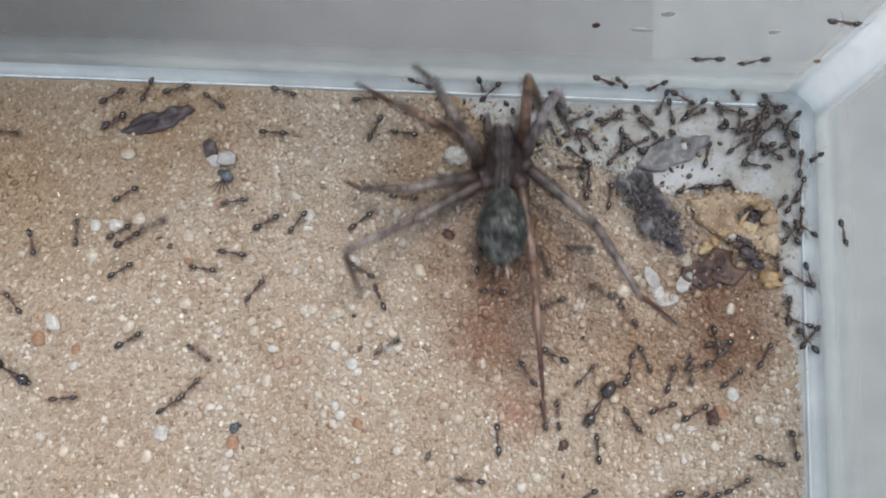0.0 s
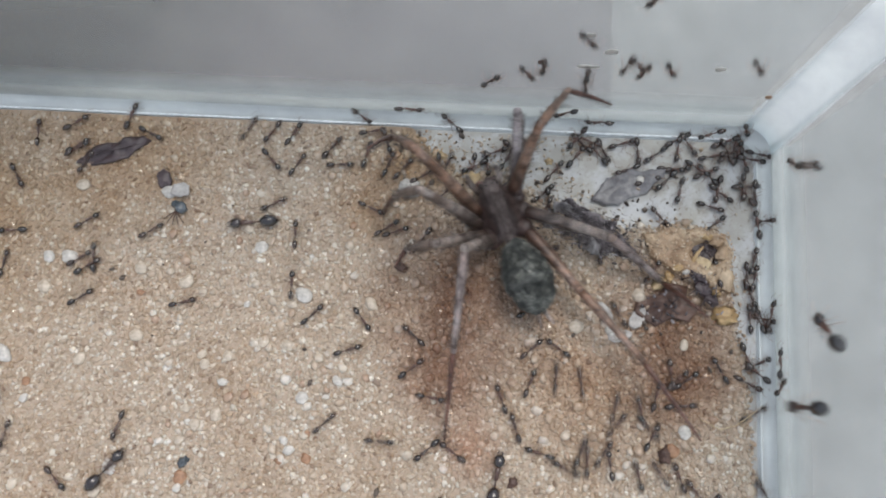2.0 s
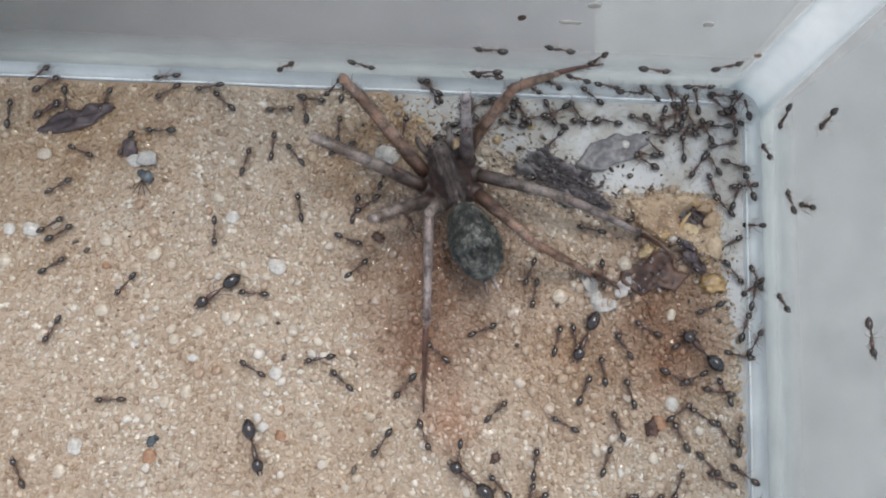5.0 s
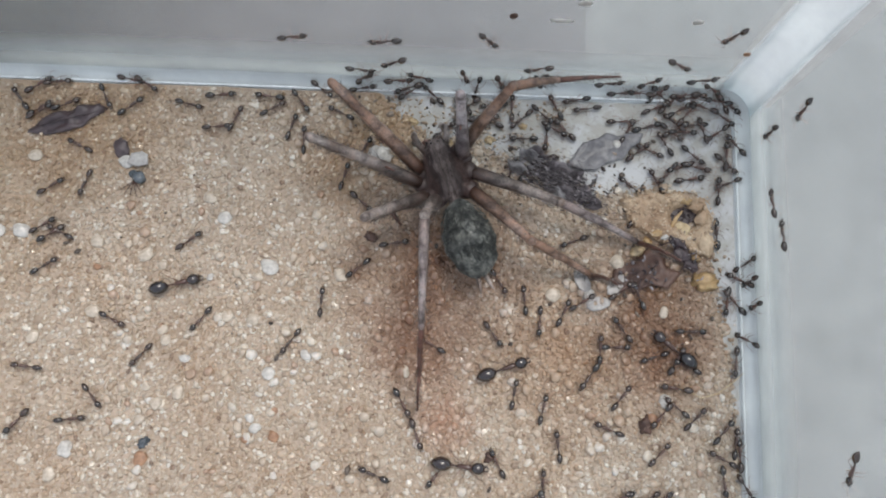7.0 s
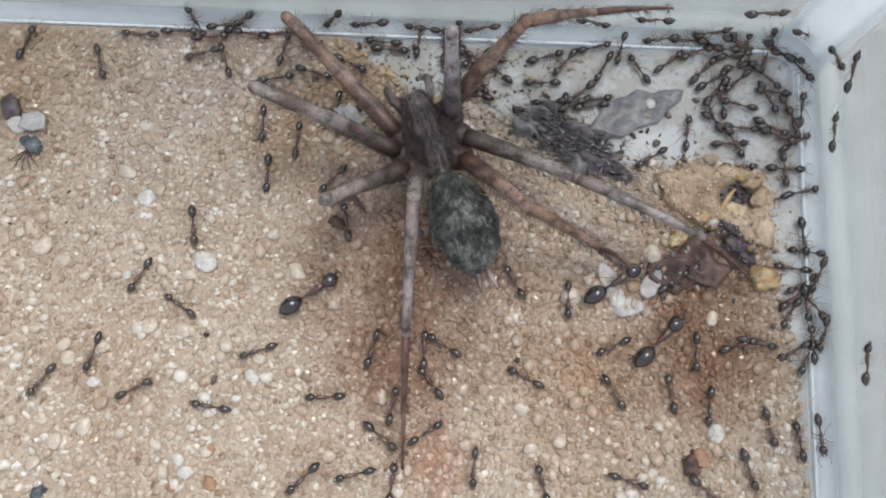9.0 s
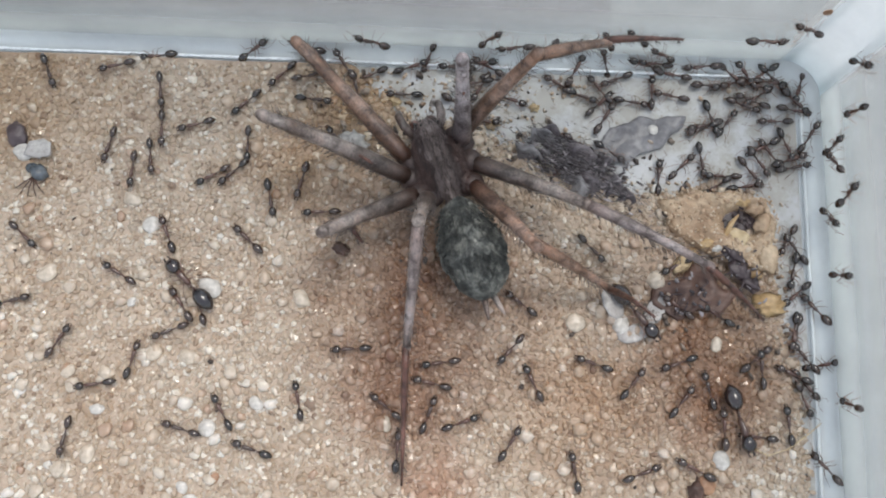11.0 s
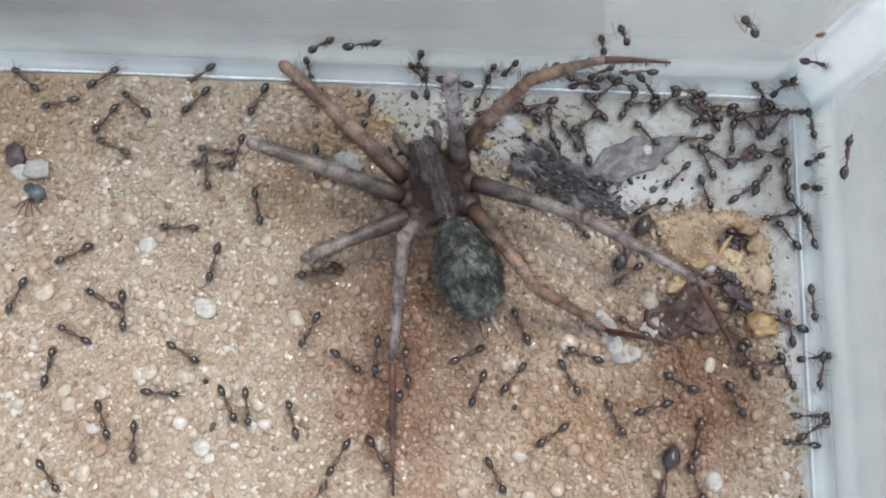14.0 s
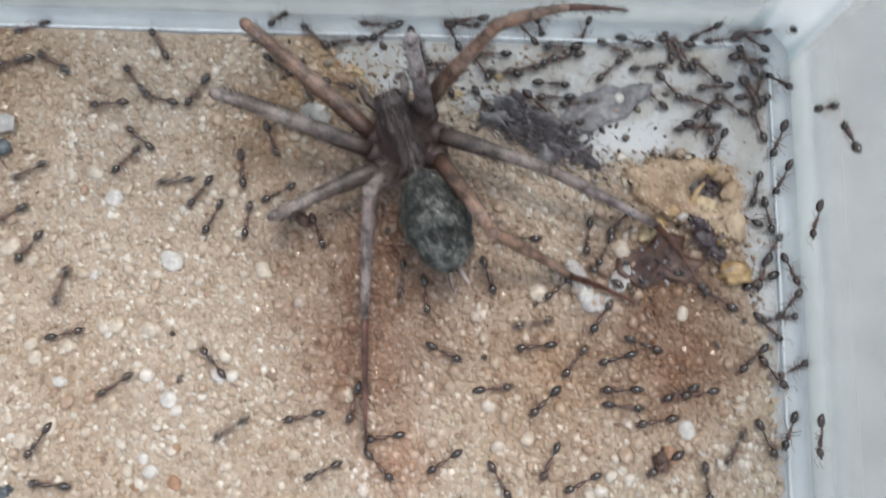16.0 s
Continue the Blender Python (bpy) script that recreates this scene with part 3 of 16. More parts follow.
def scatter_grains():
    """Loose grains over the sand: real small stones, many thousand, in two sizes."""
    rng = np.random.default_rng(7)
    for name, sub, step, size, x0, y0, lift in (("sand_grains", 1, 0.295, (0.12, 0.35), -90.0, -52.0, -0.08), ("coarse_grains", 2, 0.85, (0.24, 0.54), -88.0, -50.0, -0.16)):
        gx, gy = np.meshgrid(np.arange(x0, -0.2, step), np.arange(y0, -0.2, step))
        x, y = gx.ravel() + rng.uniform(-1.0, 1.0, gx.size) * step, gy.ravel() + rng.uniform(-1.0, 1.0, gx.size) * step
        d = bare_depth(x, y)
        keep = (d < 0.1) | ((d < 0.9) & (rng.random(len(x)) < 0.35)) | ((d < 3.5) & (rng.random(len(x)) < np.where(x < -17, 0.22, 0.02)))
        keep &= (x < -0.25) & (y < -0.25)
        if sub == 2:
            keep &= (rng.random(len(x)) < 0.6) & (d < 0.3)
        x, y, d = x[keep], y[keep], d[keep]
        k = len(x)
        r = rng.uniform(*size, k) * rng.uniform(0.8, 1.15, k)
        r = np.where(d > 0.4, 0.62 * r, r)
        z = np.where(d > 0.1, FLOOR_Z + 0.6 * r, ground_z(x, y) + lift + rng.uniform(-0.05, 0.12, k))
        base, faces = ico(sub)
        q = rng.normal(size=(k, 4))
        q /= np.linalg.norm(q, axis=1)[:, None]
        w, a, b, c = q.T
        rot = np.stack([1 - 2 * (b * b + c * c), 2 * (a * b - c * w), 2 * (a * c + b * w), 2 * (a * b + c * w), 1 - 2 * (a * a + c * c), 2 * (b * c - a * w), 2 * (a * c - b * w), 2 * (b * c + a * w), 1 - 2 * (a * a + b * b)], -1).reshape(k, 3, 3)
        shape = base[None] * rng.uniform(0.6, 1.25, (k, 1, 3)) * rng.uniform(0.78, 1.15, (k, len(base), 1))
        v = np.einsum("kij,knj->kni", rot, shape) * r[:, None, None]
        v[..., 2] *= 0.8 if sub == 1 else 0.55
        v += np.stack([x, y, z], -1)[:, None]
        f = (faces[None] + (np.arange(k) * len(base))[:, None, None]).reshape(-1, 3)
        me = bpy.data.meshes.new(name)
        me.vertices.add(k * len(base))
        me.vertices.foreach_set("co", (v * MM).ravel())
        me.loops.add(f.size)
        me.loops.foreach_set("vertex_index", f.ravel().astype(np.int32))
        me.polygons.add(len(f))
        me.polygons.foreach_set("loop_start", np.arange(0, f.size, 3, dtype=np.int32))
        me.update(calc_edges=True)
        me.polygons.foreach_set("use_smooth", [sub == 2] * len(f))
        me.materials.append(M["grain"])
        tagged(new(name, me), "loose tan, cream and clear quartz sand grains" if sub == 1 else "coarser pale sand grains among the fine sand", "sand", kind="stuff")


def loose_grains():
    """The larger grains round the spider that can be told apart, each a piece of the ground."""
    rng = random.Random(23)
    bed = bpy.data.objects["ground"]
    shapes = []
    for k in range(8):
        bm = bmesh.new()
        blob(bm, (0, 0, 0), (1.0, 0.72 + 0.03 * k, 0.5), (0, 0, 0), 2, 0.35, 1.2, 50 + k)
        shapes.append(finish("grain", bm, "grain_piece"))
    made = 0
    while made < 300:
        x, y = rng.uniform(-62.0, -3.0), rng.uniform(-42.0, -3.0)
        if bare_depth(x, y) > -0.5:
            continue
        r = rng.uniform(0.34, 0.62)
        ob = new("grain", shapes[made % 8])
        ob.parent = bed
        ob.matrix_basis = mm(x, y, float(ground_z(x, y)) + 0.18 * r, rng.uniform(-20, 20), rng.uniform(-20, 20), rng.uniform(0, 360)) @ Matrix.Diagonal((r, r, r, 1))
        made += 1


build_structure()
scatter_grains()
loose_grains()


# ---- things lying in the box ----
WHITE_PEBBLES = [(-53.9, -28.2, 0.57), (-45.6, -29.3, 0.68), (-47.0, -33.6, 0.51), (-46.4, -34.5, 0.62), (-64.4, -37.2, 0.79), (-46.4, -18.8, 0.91), (-52.2, -20.1, 0.4), (-74.0, -16.2, 0.68), (-71.8, -16.1, 0.85), (-74.3, -31.0, 0.51), (-77.1, -26.6, 1.02), (-51.3, -14.0, 0.68), (-14.7, -20.5, 0.79), (-42.1, -27.4, 0.64), (-59.8, -27.0, 0.43), (-7.3, -30.4, 0.73), (-61.8, -8.6, 0.85), (-36.5, -6.7, 0.85)]
CREAM_PEBBLES = [(-47.5, -19.9, 0.57), (-65.6, -39.6, 0.74), (-73.9, -19.4, 0.79), (-71.5, -8.2, 0.79), (-69.4, -15.3, 0.74), (-63.9, -16.9, 0.74), (-58.8, -18.1, 0.79), (-53.6, -25.5, 0.57), (-63.4, -24.0, 0.74), (-69.1, -26.7, 0.74), (-39.3, -19.4, 0.79), (-18.2, -20.5, 0.79), (-54.2, -31.5, 0.74), (-53.0, -12.0, 0.74), (-55.9, -26.5, 0.57), (-57.4, -31.0, 0.45), (-47.5, -24.1, 0.73), (-50.2, -23.9, 0.64), (-41.1, -27.7, 0.38), (-56.2, -32.6, 0.68), (-7.3, -21.8, 0.6), (-11.9, -17.0, 0.77), (-56.4, -25.5, 0.6), (-32.4, -28.6, 0.6), (-42.2, -17.9, 0.51)]
ORANGE_PEBBLES = [(-63.7, -19.5, 0.45), (-57.1, -37.8, 0.74), (-44.6, -35.2, 0.62), (-47.1, -35.6, 0.57), (-78.3, -28.4, 0.79), (-74.3, -29.3, 0.51), (-44.8, -32.9, 0.45), (-8.5, -32.2, 0.74)]


def pebbles(places, mat, label, seed):
    for k, (x, y, r) in enumerate(places):
        bm = bmesh.new()
        blob(bm, (0, 0, 0), (r, r * (0.72 + 0.25 * ((k * 37) % 10) / 10), r * 0.5), (0, 0, (k * 67) % 180), 3, 0.28, 1.1, seed + k)
        ob = new("pebble", finish("pebble", bm, mat))
        ob.matrix_basis = mm(x, y, float(ground_z(x, y)) + r * 0.16, 0, 0, 0)
        tagged(ob, label, "pebble", "pebbles in the sand")


pebbles(WHITE_PEBBLES, "white_stone", "white translucent quartz pebble half sunk in sand", 1)
pebbles(CREAM_PEBBLES, "cream_stone", "smooth cream pebble half sunk in the sand", 40)
pebbles(ORANGE_PEBBLES, "orange_stone", "rusty orange crumb of stone in the sand", 80)


# ---- ants ----
def ant_parts(name, label, mats, head, gaster, waist, size, step, swell=1.0):
    """One ant facing +y at the origin, feet at z = 0, about 3.2 mm long at size 1; step shifts its stride."""
    root = new(name, None)
    root.empty_display_size = 0.001
    dark, brown, limb = mats
    k = size

    def p(*v):
        return tuple(q * k for q in v)

    bm = bmesh.new()
    blob(bm, p(0, 1.12, 0.56), p(0.36 * head, 0.42 * head, 0.30 * head), (-12, 0, 0), 2, 0.06, 1.3, 3)
    for s in (-1, 1):
        blob(bm, p(0.19 * s * head, 1.32 + 0.06 * head, 0.62), p(0.06, 0.06, 0.05), sub=1)
        tube(bm, [p(0.12 * s * head, 1.12 + 0.36 * head, 0.5), p(0.13 * s * head, 1.14 + 0.52 * head, 0.46), p(0.03 * s, 1.14 + 0.60 * head, 0.44)], [0.06 * k, 0.05 * k, 0.015 * k], 5)
    part("head", bm, dark, root)
    bm = bmesh.new()
    tube(bm, [p(0, 0.78, 0.55), p(0, 0.66, 0.57), p(0, 0.45, 0.60), p(0, 0.25, 0.57), p(0, 0.05, 0.52), p(0, -0.14, 0.46), p(0, -0.2, 0.44)], [r * k * waist for r in (0.08, 0.17, 0.20, 0.15, 0.16, 0.12, 0.05)], 8)
    part("thorax", bm, brown, root)
    bm = bmesh.new()
    blob(bm, p(0, -0.28, 0.50), p(0.085, 0.10, 0.12), sub=1)
    blob(bm, p(0, -0.46, 0.50), p(0.10, 0.09, 0.11), sub=1)
    tube(bm, [p(0, -0.16, 0.44), p(0, -0.36, 0.45), p(0, -0.62, 0.47)], [0.05 * k, 0.045 * k, 0.06 * k], 5)
    part("petiole", bm, brown, root)
    bm = bmesh.new()
    tube(bm, [p(0, -0.55 - q * swell, z) for q, z in ((0, 0.5), (0.11, 0.52), (0.29, 0.55), (0.53, 0.56), (0.77, 0.53), (0.95, 0.48), (1.05, 0.44))], [r * k * gaster for r in (0.06, 0.22, 0.33, 0.37, 0.30, 0.15, 0.02)], 10)
    part("gaster", bm, dark, root)
    for s in (-1, 1):
        for i, (y, reach, ahead) in enumerate(((0.58, 0.74, 0.58), (0.34, 0.82, 0.05), (0.1, 0.84, -0.66))):
            sw = step * (1 if (i + (s > 0)) % 2 else -1) * 0.24
            bm = bmesh.new()
            tube(bm, [p(0.10 * s, y, 0.46), p(0.22 * s, y + 0.06 * ahead, 0.50), p(0.55 * s * reach, y + (0.5 * ahead + sw * 0.6), 0.74), p(0.84 * s * reach, y + (0.85 * ahead + sw), 0.30), p(1.02 * s * reach, y + (1.12 * ahead + sw * 1.2), 0.0), p(1.12 * s * reach, y + (1.26 * ahead + sw * 1.2), 0.0)], [r * k for r in (0.042, 0.034, 0.024, 0.016, 0.011, 0.008)], 5)
            part("leg", bm, limb, root)
        bm = bmesh.new()
        b = 1.12 + 0.34 * head
        tube(bm, [p(0.11 * s, b, 0.62), p(0.46 * s, b + 0.34 + step * 0.06 * s, 0.76), p(0.42 * s, b + 0.66, 0.58), p(0.34 * s, b + 0.88 + step * 0.1 * s, 0.40)], [r * k for r in (0.02, 0.016, 0.02, 0.016)], 5)
        part("antenna", bm, limb, root)
    return tagged(root, label, "ant", "ants in the box")


ANT_KINDS = [
    ant_parts("ant", "small dark brown worker ant, striding", ("ant", "ant_waist", "ant_leg"), 0.84, 0.75, 0.82, 1.0, 1.0),
    ant_parts("ant", "small dark brown worker ant, striding", ("ant", "ant_waist", "ant_leg"), 0.84, 0.79, 0.8, 0.97, -1.0),
    ant_parts("ant", "small brown worker ant with a full abdomen", ("ant", "ant_waist", "ant_leg"), 0.86, 0.86, 0.84, 1.03, 0.5),
    ant_parts("large_ant", "large ant with a swollen glossy blue-black abdomen", ("major", "ant_waist", "ant_leg"), 1.05, 1.22, 0.95, 1.5, 0.6, 1.3),
]


def ant_pose(u, v, heading):
    """Pose of an ant at u, v millimetres on the box's inside unrolled flat: past zero, v climbs the north wall and u the east wall."""
    s = max(u, v)
    if s <= 0:
        return mm(u, v, float(ground_z(u, v)), 0, 0, heading - 90)
    a = min(s / FILLET, math.pi / 2)
    up = max(0.0, s - FILLET * math.pi / 2)
    out, z = FILLET * math.sin(a) + 0.02 * up, FLOOR_Z + FILLET * (1 - math.cos(a)) + up
    if v >= u:
        return mm(u, out, z) @ pose(0, 0, 0, math.degrees(a)) @ pose(0, 0, 0, 0, 0, heading - 90)
    return mm(out, v, z) @ pose(0, 0, 0, 0, -math.degrees(a)) @ pose(0, 0, 0, 0, 0, heading - 90)


def trail(*rows):
    """Rows of seconds, u, v and heading, as rows of walk()."""
    return [(t, ant_pose(u, v, h)) for t, u, v, h in rows]


def crowd(count, u0, u1, v0, v1, seed):
    """Ants that mill about within a stretch of the unrolled box."""
    rng = random.Random(seed)
    for k in range(count):
        u, v, h, t, rows = rng.uniform(u0, u1), rng.uniform(v0, v1), rng.uniform(0, 360), 0.0, []
        while t < 15.9:
            rows.append((t, u, v, h))
            walking = rng.random() < 0.6
            if walking:
                u2, v2 = u + 0.75 * math.cos(radians(h)), v + 0.75 * math.sin(radians(h))
                inside = u0 < u2 < u1 and v0 < v2 < v1
                u, v, h = (u2, v2, h) if inside else (u, v, h + 45)
            h += rng.uniform(-38, 38)
            t += 0.25 if walking else 0.5
        rows.append((16.0, u, v, h))
        ant(k % 3, trail(*rows))


SPARE = list(ANT_KINDS)


def ant(kind, rows):
    """An ant of a kind that follows its trail."""
    ob = ANT_KINDS[kind]
    if ob in SPARE:
        SPARE.remove(ob)
    else:
        ob = copy_thing(ob, rows[0][1])
        ob.animation_data_clear()
    walk(ob, rows)


# ---- spider ----
LEG_SIZES = {"front_left": (12.3, 9.5, 8), "second_left": (11.9, 8, 7), "third_left": (8.6, 6.5, 2), "rear_left": (8.3, 9.5, 10.5), "front_right": (10.0, 6.5, 6), "second_right": (9.0, 7, 6), "third_right": (9.3, 9.5, 8.5), "rear_right": (8.3, 9, 9)}
COXA = {"front_left": (-1.9, 0.3), "second_left": (-2.3, -0.75), "third_left": (-2.2, -2.0), "rear_left": (-1.7, -2.6), "front_right": (2.0, 1.2), "second_right": (2.2, 0.6), "third_right": (2.3, -0.9), "rear_right": (1.8, -2.6)}
BODY_Z = 3.6


def hairy(bm, axis_len, radius, count, length, rng, root_z=0.0):
    """Bristles round a limb that lies along +y."""
    for _ in range(count):
        a, y = rng.uniform(0, 2 * math.pi), rng.uniform(0.05, 0.97) * axis_len
        out = Vector((math.cos(a), 0.9, math.sin(a)))
        spike(bm, (radius * math.cos(a), y, radius * math.sin(a)), out, length * rng.uniform(0.5, 1.5), 0.024)


def limb(name, length, r0, r1, mat, parent, rng, label="", knee=False):
    bm = bmesh.new()
    n = 9
    pts = [(0, length * i / (n - 1), 0.12 * length * 0.25 * math.sin(math.pi * i / (n - 1))) for i in range(n)]
    rad = [(r0 + (r1 - r0) * i / (n - 1)) * (1.0 + 0.13 * math.sin(math.pi * min(1, 1.5 * i / (n - 1)))) for i in range(n)]
    rad = [r * rng.uniform(0.97, 1.03) for r in rad]
    tube(bm, pts, rad, 10)
    blob(bm, (0, 0, 0), (r0 * 0.98,) * 3, sub=2)
    if knee:
        blob(bm, (0, length, 0), (r1 * 1.12, r1 * 1.5, r1 * 1.12), sub=2)
    ob = part(name, bm, mat, parent, label)
    return ob, (length, r0, r1)


def build_spider():
    rng = random.Random(11)
    root = new("spider", None)
    root.empty_display_size = 0.004
    bm = bmesh.new()
    # Broad shield, narrower head in front, a shallow groove behind the middle.
    r = blob(bm, (0, 0, 0), (1.95, 3.1, 1.3), sub=4, rough=0.05, freq=1.6)
    for v in r:
        y = v.co.y / MM
        if y > 0.9:
            v.co.x *= 1 - 0.20 * min(1, (y - 0.9) / 1.2)
            v.co.z += 0.0004 * min(1, (y - 0.9) / 1.0) * (v.co.z > 0)
        if v.co.z > 0:
            v.co.z -= 0.0003 * math.exp(-((y + 0.8) / 0.7) ** 2) * math.exp(-((v.co.x / MM) / 0.4) ** 2)
        v.co.z += BODY_Z * MM
    shield = part("carapace", bm, "carapace", root, "dark brown hairy shield with pale bands")
    bm = bmesh.new()
    for _ in range(1300):
        a, q = rng.uniform(0, 2 * math.pi), math.sqrt(rng.uniform(0.0, 1.0))
        x, y = 1.9 * q * math.cos(a) * (0.85 if math.sin(a) > 0.3 else 1), 3.0 * q * math.sin(a)
        spike(bm, (x, y, BODY_Z + 1.2 * math.sqrt(max(0, 1 - q * q)) + (0.3 if y > 1.2 else 0)), (x * 0.35 + rng.uniform(-0.3, 0.3), -1.0 if rng.random() < 0.7 else 0.6, 0.45 + rng.uniform(0, 0.5)), rng.uniform(0.4, 1.4), 0.04)
    part("coat", bm, "carapace", shield, "brown and pale bristles")
    for s in (-1, 1):
        for y, x, z in ((2.95, 0.28, 0.62), (2.9, 0.75, 0.55), (2.55, 0.32, 1.02), (2.5, 0.85, 0.85)):
            bm = bmesh.new()
            blob(bm, (x * s, y, BODY_Z + z), (0.17, 0.17, 0.17), sub=2)
            part("eye", bm, "eye", shield)
        bm = bmesh.new()
        tube(bm, [(0.55 * s, 2.5, BODY_Z - 0.2), (0.6 * s, 3.1, BODY_Z - 0.6), (0.62 * s, 3.5, BODY_Z - 1.6), (0.4 * s, 3.45, BODY_Z - 2.5)], [0.5, 0.6, 0.5, 0.12], 9)
        part("fang", bm, "leg_tip", root, "dark brown jaw with a fang")
        bm = bmesh.new()
        tube(bm, [(1.0 * s, 2.3, BODY_Z - 0.5), (1.5 * s, 3.3, BODY_Z + 0.1), (1.6 * s, 4.1, BODY_Z - 0.1), (1.45 * s, 4.8, BODY_Z - 1.2), (1.35 * s, 5.2, BODY_Z - 2.6)], [0.32, 0.36, 0.33, 0.30, 0.16], 9)
        hairy(bm, 2.0, 0.5, 6, 0.4, rng)
        part("feeler", bm, "leg", root, "short hairy brown feeler beside the jaws")
    bm = bmesh.new()
    r = blob(bm, (0, -7.2, 0), (2.45, 3.95, 2.25), sub=4, rough=0.07, freq=1.5, seed=2)
    for v in r:
        y = v.co.y / MM + 7.2
        v.co.x *= 1 - 0.30 * max(0, y - 0.4) / 3.5
        v.co.z *= 1 - 0.16 * max(0, y) / 4.0
        dent = 0.12 * math.exp(-((y - 1.5) / 0.45) ** 2) + 0.06 * math.sin(y * 3.1 + 0.6)
        v.co.x *= 1 - dent
        v.co.z *= 1 - 0.5 * dent
        v.co.z = v.co.z + (BODY_Z + 0.15) * MM
    ab = part("abdomen", bm, "abdomen", root, "mottled green-black hairy abdomen")
    bm = bmesh.new()
    for _ in range(1700):
        a, q = rng.uniform(0, 2 * math.pi), math.sqrt(rng.uniform(0.0, 0.98))
        x, y = 2.4 * q * math.cos(a), 3.85 * q * math.sin(a)
        z = 2.17 * math.sqrt(max(0, 1 - q * q))
        spike(bm, (x, y - 7.2, BODY_Z + 0.15 + z), (x * 0.45 + rng.uniform(-0.5, 0.5), y * 0.15 - 1.3, 0.1 + z * 0.22), rng.uniform(0.25, 0.6), 0.04)
    part("coat", bm, "abdomen", ab, "pale and dark hairs")
    for s in (-1, 1):
        bm = bmesh.new()
        tube(bm, [(0.35 * s, -11.0, BODY_Z - 0.2), (0.5 * s, -11.9, BODY_Z - 0.1), (0.62 * s, -12.6, BODY_Z + 0.1)], [0.26, 0.2, 0.07], 7)
        part("spinneret", bm, "leg", ab)
    bm = bmesh.new()
    tube(bm, [(0, -2.6, BODY_Z), (0, -3.2, BODY_Z + 0.05), (0, -3.8, BODY_Z + 0.1)], [0.8, 0.5, 0.8], 10)
    part("waist", bm, "carapace", root)
    legs = {}
    for name, (x, y) in COXA.items():
        f, t, m = LEG_SIZES[name]
        bm = bmesh.new()
        tube(bm, [(x * 0.45, y * 0.7, BODY_Z - 0.7), (x * 0.8, y * 0.9, BODY_Z - 0.5), (x, y, BODY_Z - 0.2)], [0.95, 1.05, 0.95], 9)
        blob(bm, (x, y, BODY_Z - 0.2), (0.98, 0.98, 0.85), sub=2)
        tone = {"front_right": "leg_orange", "front_left": "leg_orange", "rear_right": "leg_orange", "second_right": "leg_pale", "rear_left": "leg_grey", "third_right": "leg_grey"}.get(name, "leg")
        label = {"leg_orange": "long hairy orange-brown leg", "leg_pale": "hairy leg with a pale whitish shin"}.get(tone, "long hairy grey-brown leg")
        leg = part("leg", bm, "carapace", root, label)
        pieces = []
        for kind, size, r0, r1, mat in (("femur", f, 0.66, 0.43, {"leg_orange": "femur_orange", "leg_pale": "femur_pale", "leg_grey": "femur"}.get(tone, "femur")), ("shin", t, 0.43, 0.29, tone), ("foot", m, 0.27, 0.09, "leg_tip")):
            ob, (length, a0, a1) = limb(kind, size, r0, r1, mat, leg, rng, "thin reddish-brown foot segment" if kind == "foot" else "", kind != "foot")
            bm = bmesh.new()
            for k in range(3):
                hairy(bm, length, a0 + (a1 - a0) * (0.2 + 0.3 * k), int(length * 11), 0.65 if kind != "foot" else 0.4, rng)
            part("bristles", bm, "hair", ob)
            pieces.append(ob)
        legs[name] = (leg, *pieces)
    tagged(root, "large hairy grey-brown spider with dark mottled abdomen, swarmed by ants", "spider")
    return root, legs


spider, spider_legs = build_spider()


def limb_pose(p, yaw, pitch):
    return mm(*p) @ pose(0, 0, 0, 0, 0, yaw - 90) @ pose(0, 0, 0, pitch)


def stride(name, rows):
    """Keys one leg's three segments from rows of seconds and yaw and pitch of femur, shin and foot, in the spider's space."""
    x, y = COXA[name]
    keys = ([], [], [])
    for t, *turns in rows:
        p = Vector((x, y, BODY_Z - 0.2))
        for k in range(3):
            yaw, pitch = turns[2 * k], turns[2 * k + 1]
            keys[k].append((t, limb_pose(p, yaw, pitch)))
            c = math.cos(radians(pitch))
            p = p + LEG_SIZES[name][k] * Vector((c * math.cos(radians(yaw)), c * math.sin(radians(yaw)), math.sin(radians(pitch))))
    for piece, rows_of in zip(spider_legs[name][1:], keys):
        walk(piece, rows_of)


